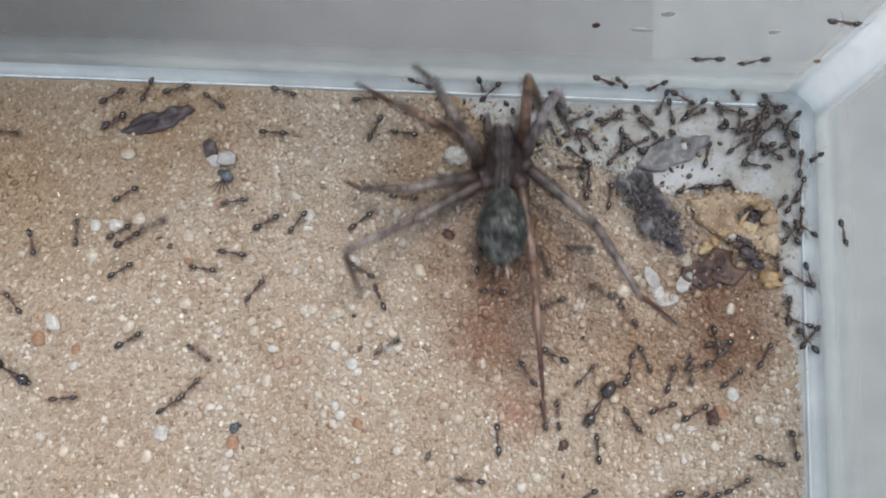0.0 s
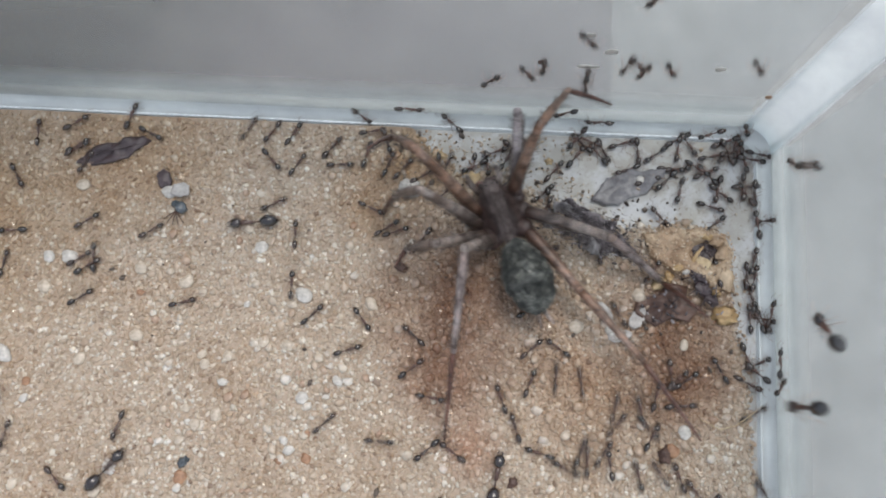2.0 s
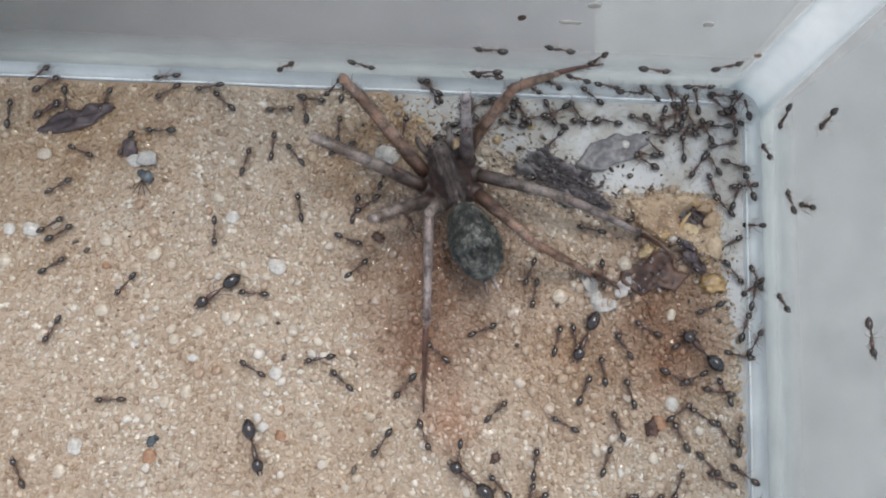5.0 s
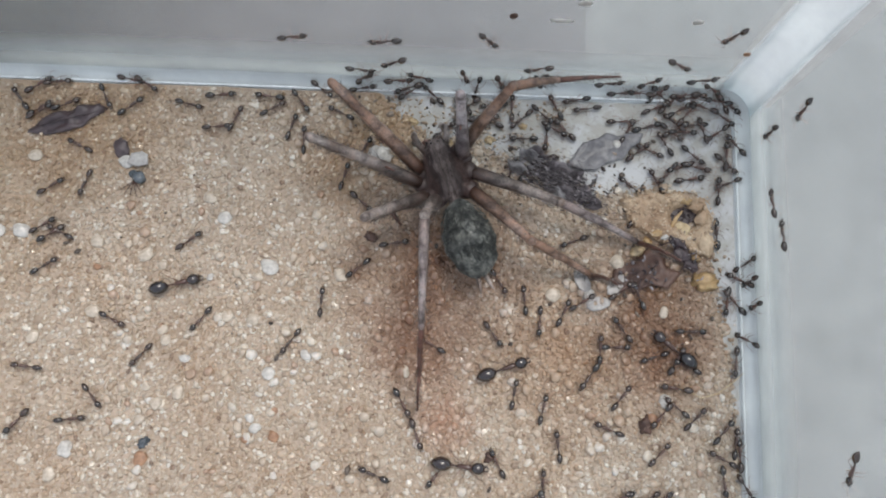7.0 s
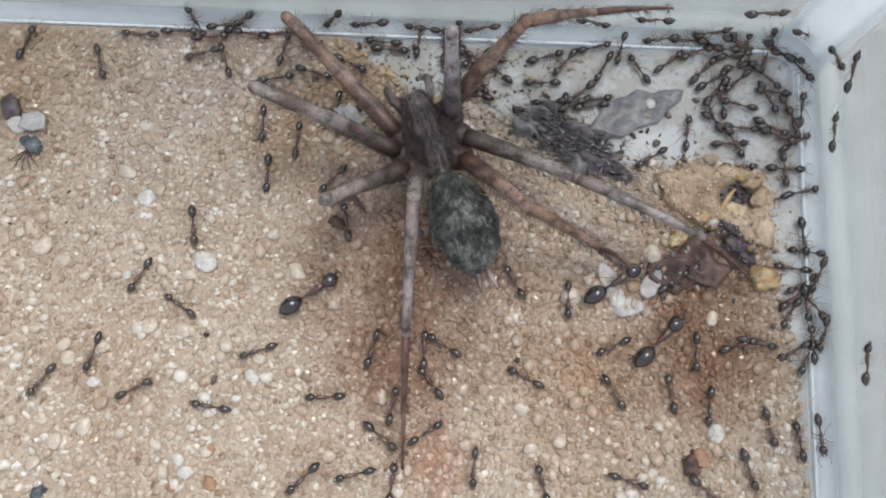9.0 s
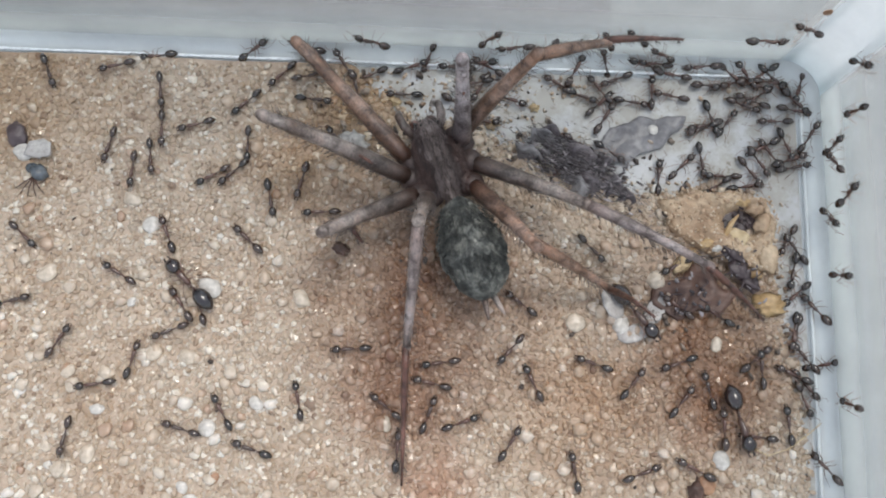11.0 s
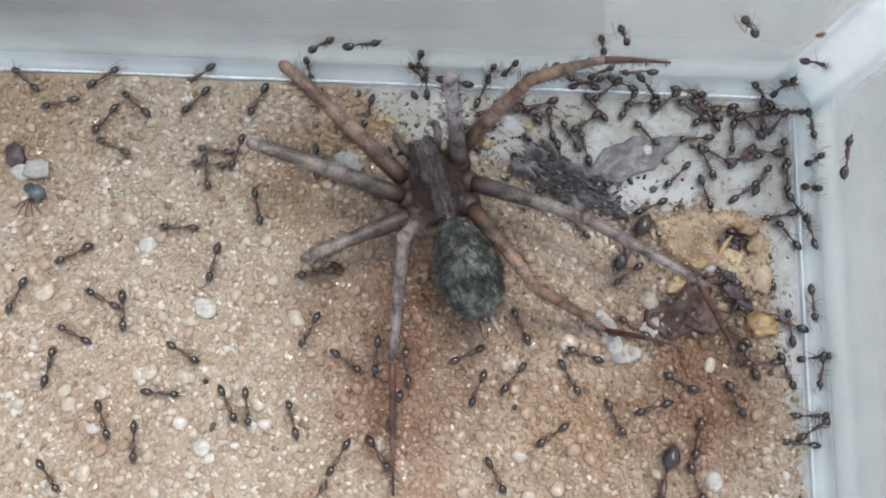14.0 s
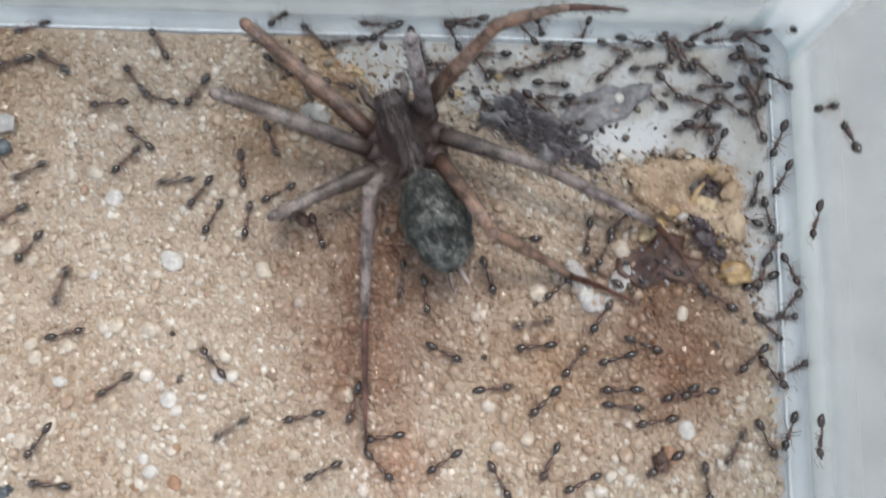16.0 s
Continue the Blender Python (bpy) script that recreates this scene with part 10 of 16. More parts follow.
    ant(2, trail((0, -11.5, -28.3, 93), (0.5, -4.7, -17.8, 98), (0.67, -4.9, -18.4, 151), (0.83, -5.1, -19.0, 204), (1, -5.2, -19.5, 257), (1.17, -4.9, -20.1, 307), (1.33, -4.6, -20.6, 357), (1.5, -4.3, -21.2, 407), (1.7, -4.2, -18.4, 444), (1.9, -4.0, -15.6, 481), (2.1, -4.1, -12.8, 423), (2.3, -4.1, -10.1, 364), (3, -2.5, -11.1, 343), (3.27, -2.3, -10.7, 381), (3.5, -2.2, -10.3, 419), (3.73, -2.5, -10.0, 472), (4, -2.9, -9.8, 526), (4.27, -2.9, -9.5, 490), (4.5, -2.9, -9.3, 454), (5, -3.0, -8.8, 470), (5.5, -3.3, -8.5, 522), (6, -3.8, -8.5, 538), (6.5, -4.3, -8.4, 515), (6.67, -4.4, -8.3, 467), (6.83, -4.4, -8.2, 418), (7, -4.5, -8.1, 370), (7.5, -3.6, -8.1, 407), (8, -2.8, -7.3, 361), (8.5, -1.9, -7.8, 323), (9, -1.1, -9.6, 359), (9.5, 0.7, -8.8, 369), (10, 2.5, -9.3, 325), (10.5, 4.3, -10.7, 331), (11, 6.1, -10.9, 378), (11.27, 7.0, -10.4, 334), (11.5, 7.9, -9.9, 290), (11.73, 7.2, -10.3, 231), (12, 6.5, -10.8, 173), (12.27, 5.8, -10.4, 126), (12.5, 5.1, -10.1, 79), (13, 5.4, -8.2, 17), (13.5, 6.8, -6.9, -29), (13.73, 7.1, -6.9, 18), (14, 7.5, -6.8, 65), (14.27, 7.8, -6.8, 133), (14.5, 8.2, -6.9, 201), (15, 5.5, -5.6, 195), (15.27, 4.1, -6.0, 243), (15.5, 2.7, -6.4, 291), (16, 8.4, -7.8, 344)))
    ant(0, trail((0, -13.5, -29.2, 74), (0.17, -12.5, -29.2, 22), (0.33, -11.6, -29.2, -30), (0.5, -10.6, -29.2, -81), (1, -11.0, -31.0, -141), (1.5, -10.9, -32.8, -151), (1.63, -10.8, -32.3, -205), (1.77, -10.7, -31.9, -259), (1.9, -10.5, -31.4, -314), (2.1, -10.7, -30.7, -262), (2.3, -10.9, -30.0, -211), (2.53, -11.0, -31.0, -265), (2.77, -11.2, -32.0, -320), (3, -11.4, -33.0, -375), (3.5, -10.0, -32.5, -334), (3.73, -9.7, -31.8, -287), (4, -9.5, -31.1, -239), (4.5, -10.5, -30.4, -212), (5, -11.3, -29.6, -251), (5.5, -11.2, -28.4, -289), (6, -10.7, -27.0, -276), (6.5, -11.1, -26.1, -224), (6.73, -11.6, -25.7, -291), (7, -12.1, -25.4, -358), (7.5, -10.7, -25.6, -337), (8, -10.1, -23.8, -307), (8.27, -9.4, -23.8, -372), (8.5, -8.7, -23.8, -437), (9, -8.7, -24.4, -451), (9.27, -8.9, -24.5, -490), (9.5, -9.2, -24.6, -529), (9.73, -9.4, -24.4, -571), (10, -9.6, -24.2, -614), (10.5, -9.8, -23.4, -604), (10.73, -10.0, -23.4, -562), (11, -10.3, -23.3, -519), (11.5, -10.8, -23.5, -536), (12.5, -10.5, -22.9, -523), (13, -11.6, -23.8, -475), (13.5, -11.5, -25.2, -524), (14.5, -12.0, -25.1, -518), (15.5, -11.6, -25.2, -526), (16, -12.0, -27.6, -538)))
    ant(1, trail((0, -16.0, -27.3, 117), (0.17, -16.1, -27.1, 58), (0.33, -16.2, -26.9, -2), (0.5, -16.3, -26.7, -62), (1, -14.0, -26.4, -4), (1.27, -13.1, -27.1, 45), (1.5, -12.2, -27.8, 94), (1.9, -14.0, -21.5, 114), (2.3, -13.3, -14.9, 165), (3, -13.2, -15.5, 212), (3.5, -13.2, -14.3, 148), (4, -14.2, -13.6, 210), (4.5, -14.5, -13.8, 178), (5, -15.2, -13.7, 169), (5.27, -15.4, -13.7, 212), (5.5, -15.6, -13.8, 254), (6, -15.5, -14.6, 272), (6.5, -15.7, -15.1, 209), (7, -16.2, -15.1, 202), (7.27, -16.1, -14.8, 156), (7.5, -16.0, -14.5, 111), (8, -16.2, -13.7, 58), (8.27, -15.8, -13.6, 123), (8.5, -15.5, -13.4, 189), (8.73, -17.0, -17.1, 230), (9, -18.5, -20.8, 270), (9.27, -19.2, -20.8, 222), (9.5, -19.9, -20.7, 174), (10, -21.3, -20.8, 198), (10.5, -22.3, -21.5, 230), (11, -23.1, -22.7, 230), (11.27, -23.6, -23.1, 193), (11.5, -24.1, -23.5, 156), (12, -23.7, -21.9, 116), (12.5, -24.7, -20.5, 65), (12.73, -25.0, -20.9, 8), (13, -25.3, -21.2, -49), (13.5, -25.0, -22.1, -96), (14, -25.1, -24.2, -111), (14.17, -24.7, -24.7, -165), (14.33, -24.2, -25.3, -219), (14.5, -23.8, -25.8, -273), (15, -23.7, -22.4, -330), (15.5, -22.4, -19.2, -388), (16, -21.9, -41.1, -449)))
    ant(0, trail((0, -17.5, -28.2, 79), (0.5, -17.3, -27.2, 121), (0.73, -18.7, -27.6, 170), (1, -20.1, -28.0, 219), (1.27, -20.7, -29.2, 183), (1.5, -21.4, -30.5, 147), (1.7, -22.0, -28.9, 102), (1.9, -22.6, -27.3, 56), (2.1, -22.7, -25.5, 97), (2.3, -22.7, -23.8, 138), (2.53, -22.6, -24.7, 191), (2.77, -22.4, -25.6, 245), (3, -22.3, -26.6, 299), (3.5, -20.3, -26.6, 318), (4, -18.3, -26.0, 353), (4.27, -18.4, -25.7, 401), (4.5, -18.5, -25.5, 450), (5, -18.4, -24.9, 438), (5.5, -18.3, -24.3, 455), (6, -18.5, -23.9, 494), (6.5, -19.0, -23.5, 511), (6.73, -19.3, -23.4, 569), (7, -19.5, -23.2, 627), (7.5, -19.0, -24.3, 607), (8, -19.9, -25.4, 617), (8.5, -19.2, -26.4, 636), (8.73, -20.4, -26.6, 575), (9, -21.6, -26.8, 514), (9.5, -22.0, -26.4, 496), (9.73, -22.0, -26.2, 455), (10, -22.0, -26.0, 414), (10.5, -21.5, -25.6, 402), (10.73, -21.4, -25.4, 440), (11, -21.4, -25.2, 478), (11.27, -21.5, -25.0, 428), (11.5, -21.7, -24.9, 378), (11.73, -20.1, -22.8, 419), (12, -18.5, -20.8, 460), (12.27, -17.9, -18.2, 417), (12.5, -17.4, -15.7, 373), (13, -18.2, -9.8, 440), (13.5, -21.7, -5.0, 502), (13.67, -21.4, -4.8, 442), (13.83, -21.1, -4.7, 382), (14, -20.8, -4.6, 322), (14.17, -20.5, -4.8, 263), (14.33, -20.3, -5.0, 204), (14.5, -20.0, -5.2, 145), (15, -21.2, -5.3, 128), (15.5, -21.9, -4.3, 163), (15.67, -21.6, -3.8, 107), (15.83, -21.4, -3.2, 52), (16, -21.1, -2.7, -4)))
    ant(1, trail((0, -14.2, -32.1, 202), (0.5, -15.4, -30.7, 220), (1, -15.0, -32.3, 239), (1.27, -14.8, -33.1, 300), (1.5, -14.6, -33.9, 361), (1.77, -14.5, -33.9, 414), (2.03, -14.5, -34.0, 467), (2.3, -14.5, -34.0, 520), (2.67, -15.1, -35.6, 568), (3, -15.7, -37.1, 617), (3.27, -15.9, -36.2, 569), (3.5, -16.0, -35.3, 521), (4, -17.0, -33.7, 487), (4.5, -17.1, -33.1, 470), (5, -17.4, -32.8, 515), (5.5, -18.0, -32.7, 533), (6, -18.6, -32.5, 515), (6.5, -18.9, -32.2, 470), (7, -19.0, -31.6, 437), (7.5, -20.4, -31.3, 487), (8, -21.7, -30.3, 554), (8.5, -23.3, -30.9, 497), (8.73, -24.3, -32.1, 562), (9, -25.3, -33.4, 627), (9.17, -25.4, -33.0, 686), (9.33, -25.4, -32.5, 746), (9.5, -25.4, -32.1, 806), (10, -25.0, -31.2, 765), (10.5, -24.0, -30.5, 751), (11, -23.1, -29.7, 779), (11.5, -22.9, -28.7, 748), (12, -22.7, -25.1, 817), (12.5, -20.2, -22.4, 792), (12.73, -20.5, -22.1, 855), (13, -20.9, -21.8, 918), (13.5, -21.7, -21.5, 986), (14, -22.4, -23.3, 952), (14.5, -21.6, -25.2, 1022), (14.67, -21.9, -24.5, 964), (14.83, -22.3, -23.8, 906), (15, -22.7, -23.1, 848), (15.17, -22.5, -22.3, 797), (15.33, -22.3, -21.6, 746), (15.5, -22.2, -20.8, 694), (16, -21.7, -41.1, 631)))
    ant(2, trail((0, -11.1, -32.4, 34), (0.5, -8.2, -32.1, -20), (0.73, -7.9, -31.8, 23), (1, -7.5, -31.6, 66), (1.5, -7.9, -30.8, 132), (1.9, -9.0, -26.3, 88), (2.3, -6.8, -22.1, 151), (2.67, -7.0, -25.7, 85), (3, -7.2, -29.3, 19), (3.5, -4.3, -29.6, 27), (3.73, -2.9, -29.9, -35), (4, -1.5, -30.2, -96), (4.27, -1.8, -29.8, -160), (4.5, -2.2, -29.5, -223), (5, -2.9, -29.0, -189), (5.5, -3.8, -29.2, -157), (6, -4.7, -29.7, -161), (6.5, -5.6, -29.7, -200), (7, -6.3, -29.1, -187), (7.27, -6.3, -28.6, -227), (7.5, -6.3, -28.1, -267), (8, -6.8, -27.4, -203), (8.27, -7.2, -27.2, -145), (8.5, -7.7, -27.0, -88), (9, -5.0, -32.9, -72), (9.17, -5.4, -32.6, -121), (9.33, -5.8, -32.3, -170), (9.5, -6.2, -32.0, -219), (10, -7.1, -30.9, -247), (10.5, -7.3, -29.6, -275), (11, -7.1, -28.1, -269), (11.17, -7.2, -27.7, -223), (11.33, -7.4, -27.3, -176), (11.5, -7.5, -26.9, -129), (11.73, -7.9, -26.9, -166), (12, -8.3, -27.0, -203), (12.5, -8.7, -27.7, -202), (12.73, -8.6, -27.3, -238), (13, -8.6, -26.8, -274), (13.27, -9.0, -26.6, -207), (13.5, -9.3, -26.4, -141), (14, -8.5, -27.3, -101), (14.5, -8.8, -28.5, -135), (14.73, -8.8, -28.0, -173), (15, -8.9, -27.5, -211), (15.5, -9.2, -26.6, -170), (16, -9.5, -29.8, -169)))
    ant(0, trail((0, -17.2, -33.4, -54), (0.27, -16.9, -35.0, -89), (0.5, -16.5, -36.5, -124), (0.73, -15.2, -36.4, -78), (1, -13.8, -36.3, -32), (1.5, -11.2, -35.6, 18), (1.9, -8.1, -28.2, 51), (2.3, -8.1, -20.2, -15), (3, -7.3, -23.0, -38), (3.5, -4.5, -25.3, -11), (4, -0.9, -25.0, -30), (4.27, -1.0, -25.1, -65), (4.5, -1.1, -25.3, -100), (4.73, -0.9, -25.3, -55), (5, -0.8, -25.4, -10), (5.5, -0.3, -25.5, -14), (5.73, -0.2, -25.6, -67), (6, -0.2, -25.7, -119), (6.5, -0.5, -26.0, -122), (7, -0.4, -26.3, -96), (8.5, -0.3, -25.4, -99), (9, 1.0, -30.2, -83), (9.83, 1.0, -30.4, -141), (10.67, 1.0, -30.6, -198), (11.5, 1.0, -30.8, -256), (12, 0.3, -29.5, -249), (12.27, 0.6, -28.8, -193), (12.5, 0.9, -28.2, -137), (13, -0.7, -28.0, -139), (13.5, -2.2, -28.5, -116), (14, -4.6, -34.1, -88), (14.17, -3.9, -36.1, -32), (14.33, -3.3, -38.0, 24), (14.5, -2.7, -39.9, 80), (15, -2.3, -32.6, 52), (15.5, -1.6, -25.3, 45), (15.73, -1.6, -28.0, -10), (16, -1.5, -30.8, -65)))
    ant(1, trail((0, -20.6, -36.4, 97), (0.5, -20.8, -36.3, 131), (0.73, -21.3, -35.9, 167), (1, -21.9, -35.6, 203), (1.17, -22.3, -35.6, 261), (1.33, -22.7, -35.7, 320), (1.5, -23.2, -35.7, 378), (1.7, -23.6, -33.9, 427), (1.9, -24.0, -32.1, 476), (2.3, -23.5, -28.3, 406), (2.53, -23.8, -29.1, 349), (2.77, -24.1, -29.9, 291), (3, -24.4, -30.7, 233), (3.5, -25.1, -31.3, 280), (4, -25.6, -32.0, 216), (4.27, -25.2, -32.1, 286), (4.5, -24.8, -32.1, 356), (5, -24.1, -31.9, 405), (5.5, -23.7, -31.1, 429), (6, -23.3, -30.3, 408), (6.5, -22.7, -30.1, 357), (6.73, -22.2, -30.2, 399), (7, -21.8, -30.3, 440), (7.5, -23.9, -30.5, 501), (8, -25.6, -28.7, 528), (8.5, -27.7, -29.4, 498), (9, -28.7, -27.4, 490), (10.27, -29.0, -27.7, 443), (11.5, -29.3, -28.0, 396), (11.73, -28.9, -28.1, 344), (12, -28.4, -28.1, 293), (12.17, -28.3, -28.4, 236), (12.33, -28.2, -28.7, 179), (12.5, -28.2, -29.0, 122), (13, -29.6, -27.6, 149), (13.5, -30.1, -25.7, 161), (13.73, -30.7, -25.9, 207), (14, -31.3, -26.0, 253), (14.27, -31.7, -26.6, 313), (14.5, -32.0, -27.1, 374), (14.73, -31.2, -25.9, 422), (15, -30.5, -24.7, 470), (15.17, -30.6, -23.7, 526), (15.33, -30.7, -22.8, 581), (15.5, -30.8, -21.8, 636), (15.73, -32.3, -27.9, 601), (16, -33.8, -34.0, 566)))
    ant(0, trail((0, -19.0, -30.2, 19), (0.27, -18.6, -30.6, -33), (0.5, -18.3, -30.9, -85), (1, -20.2, -32.3, -112), (1.5, -20.3, -34.6, -122), (1.7, -20.9, -34.1, -175), (1.9, -21.5, -33.6, -229), (2.03, -21.4, -33.1, -178), (2.17, -21.4, -32.5, -126), (2.3, -21.3, -32.0, -75), (2.67, -22.3, -33.8, -118), (3, -23.3, -35.5, -161), (3.5, -24.8, -34.6, -166), (4, -26.6, -35.2, -214), (4.27, -26.9, -35.4, -174), (4.5, -27.2, -35.5, -134), (5, -27.4, -36.1, -94), (5.5, -27.4, -36.9, -93), (6, -27.6, -37.5, -130), (6.5, -28.1, -37.8, -164), (7, -28.9, -38.0, -126), (7.5, -30.2, -36.3, -179), (8, -33.0, -36.3, -241), (8.27, -33.4, -35.1, -206), (8.5, -33.9, -34.0, -171), (9, -34.0, -34.2, -164), (9.5, -36.3, -32.1, -196), (10, -39.9, -32.1, -180), (10.5, -42.8, -31.1, -227), (11, -44.5, -28.1, -238), (11.5, -46.9, -26.2, -170), (11.67, -46.5, -25.8, -115), (11.83, -46.0, -25.5, -59), (12, -45.5, -25.1, -4), (12.5, -43.8, -24.6, 11), (12.83, -44.0, -24.8, -37), (13.17, -44.1, -25.0, -86), (13.5, -44.2, -25.2, -135), (13.73, -44.1, -25.6, -98), (14, -43.9, -26.0, -61), (14.27, -43.5, -26.0, 2), (14.5, -43.1, -26.0, 65), (15, -40.7, -22.1, 24), (15.27, -40.2, -19.9, -30), (15.5, -39.6, -17.7, -83), (16, -40.7, -31.2, -146)))
    ant(1, trail((0, -22.0, -29.3, 49), (0.5, -19.3, -20.9, 65), (0.67, -19.1, -21.4, 7), (0.83, -18.9, -21.9, -51), (1, -18.8, -22.4, -108), (1.5, -19.8, -23.7, -129), (1.7, -19.9, -23.3, -187), (1.9, -20.0, -23.0, -245), (2.03, -19.9, -22.8, -198), (2.17, -19.7, -22.6, -151), (2.3, -19.5, -22.4, -103), (2.67, -18.6, -23.4, -56), (3, -17.8, -24.3, -8), (3.5, -17.0, -25.5, -35), (4, -15.6, -25.4, -48), (4.17, -15.8, -25.2, -100), (4.33, -16.0, -25.1, -153), (4.5, -16.2, -25.0, -205), (5, -16.7, -24.6, -260), (5.5, -16.5, -23.8, -292), (6, -16.2, -23.1, -267), (6.5, -16.6, -22.6, -208), (6.73, -16.9, -22.4, -252), (7, -17.2, -22.3, -295), (7.5, -15.6, -20.5, -314), (7.73, -15.8, -19.4, -279), (8, -15.9, -18.2, -243), (8.27, -15.7, -17.1, -206), (8.5, -15.5, -16.1, -168), (9, -15.0, -24.2, -154), (9.5, -15.6, -24.4, -147), (10, -16.1, -24.6, -204), (10.5, -16.4, -24.1, -241), (11, -16.8, -23.6, -198), (11.27, -17.1, -23.7, -243), (11.5, -17.3, -23.7, -288), (12, -17.2, -23.5, -235), (12.5, -17.1, -23.2, -182), (12.73, -17.7, -23.4, -138), (13, -18.2, -23.5, -93), (13.27, -18.4, -24.0, -138), (13.5, -18.6, -24.5, -182), (14, -19.4, -27.4, -145), (14.5, -20.9, -30.1, -171), (14.73, -21.6, -29.3, -223), (15, -22.3, -28.5, -275), (15.27, -22.3, -27.5, -209), (15.5, -22.2, -26.4, -142), (15.67, -22.0, -26.9, -92), (15.83, -21.8, -27.4, -42), (16, -21.6, -27.8, 8)))
    ant(2, trail((0, -25.1, -27.4, 156), (0.5, -25.2, -25.5, 132), (0.73, -26.3, -28.1, 185), (1, -27.5, -30.7, 239), (1.5, -32.6, -33.2, 204), (2.3, -32.6, -33.7, 232), (3, -33.6, -34.1, 222), (4, -33.6, -34.1, 211), (4.5, -34.1, -34.7, 215), (5, -34.8, -35.3, 238), (5.5, -34.7, -36.0, 298), (6, -34.1, -37.0, 295), (6.5, -34.1, -37.7, 235), (6.73, -34.5, -38.0, 197), (7, -34.8, -38.3, 159), (7.5, -35.1, -36.5, 121), (8, -37.3, -36.3, 166), (8.5, -37.9, -34.7, 217), (9, -37.8, -34.6, 225), (9.5, -39.4, -34.4, 183), (10, -40.8, -34.0, 124), (10.5, -41.3, -32.0, 100), (11, -42.1, -30.7, 162), (11.5, -43.8, -30.6, 224), (11.67, -43.9, -30.3, 172), (11.83, -44.0, -30.1, 119), (12, -44.2, -29.8, 67), (12.5, -44.8, -29.2, 32), (13.5, -44.3, -28.4, -31), (14, -45.8, -35.2, -91), (14.5, -43.0, -41.5, -123), (14.67, -44.0, -40.1, -175), (14.83, -45.0, -38.6, -227), (15, -46.0, -37.2, -279), (15.27, -46.3, -34.7, -235), (15.5, -46.7, -32.1, -192), (16, -53.6, -35.6, -183)))
    ant(0, trail((0, -27.7, -29.4, 126), (0.27, -31.3, -28.3, 162), (0.5, -34.9, -27.2, 197), (1, -34.9, -27.2, 252), (1.5, -34.9, -27.1, 307), (1.7, -34.0, -27.8, 347), (1.9, -33.1, -28.4, 387), (2.03, -32.4, -28.5, 335), (2.17, -31.7, -28.5, 283), (2.3, -31.0, -28.6, 231), (3, -29.8, -50.1, 274), (3.5, -29.6, -50.0, 334), (4, -29.5, -49.9, 394), (7, -29.2, -49.7, 394), (8.5, -28.9, -49.5, 394), (9, -28.6, -49.3, 394), (11.5, -28.3, -49.1, 394), (12.5, -28.0, -48.9, 394), (13.5, -27.7, -48.7, 394), (14.5, -27.4, -48.5, 458), (15, -29.4, -40.2, 482), (15.27, -29.7, -35.9, 436), (15.5, -29.9, -31.7, 390), (15.73, -29.9, -32.6, 353), (16, -29.8, -33.5, 315)))
    ant(1, trail((0, -26.0, -33.5, 100), (0.27, -24.2, -28.7, 57), (0.5, -22.4, -23.8, 14), (0.67, -22.3, -24.3, -35), (0.83, -22.2, -24.7, -85), (1, -22.1, -25.2, -134), (1.17, -22.0, -25.7, -183), (1.33, -21.8, -26.1, -232), (1.5, -21.7, -26.6, -281), (1.9, -22.8, -23.8, -297), (2.1, -22.4, -22.3, -343), (2.3, -22.0, -20.9, -389), (3, -21.0, -49.5, -448), (3.17, -21.2, -48.0, -497), (3.33, -21.4, -46.5, -547), (3.5, -21.6, -45.0, -596), (3.73, -21.3, -42.7, -632), (4, -21.1, -40.5, -669), (4.5, -20.8, -40.2, -661), (5, -20.6, -39.7, -643), (5.5, -20.4, -39.1, -656), (6, -20.1, -38.8, -695), (6.5, -19.5, -38.7, -717), (6.73, -19.2, -38.7, -675), (7, -18.9, -38.6, -632), (7.27, -21.3, -37.4, -594), (7.5, -23.6, -36.2, -556), (8, -28.4, -33.9, -585), (8.5, -31.5, -29.3, -652), (9, -31.5, -29.2, -640), (9.5, -31.6, -28.7, -651), (10, -31.3, -28.0, -640), (10.27, -31.5, -27.8, -599), (10.5, -31.7, -27.6, -557), (11, -32.4, -27.3, -578), (11.5, -32.5, -26.8, -547), (12, -33.2, -25.5, -541), (12.5, -34.6, -25.4, -521), (13, -36.9, -25.4, -560), (13.5, -38.9, -26.5, -530), (13.83, -38.9, -26.9, -585), (14.17, -38.9, -27.2, -640), (14.5, -38.9, -27.6, -694), (15, -39.0, -18.6, -633), (15.5, -35.0, -10.4, -693), (15.73, -35.1, -13.3, -740), (16, -35.3, -16.2, -787)))
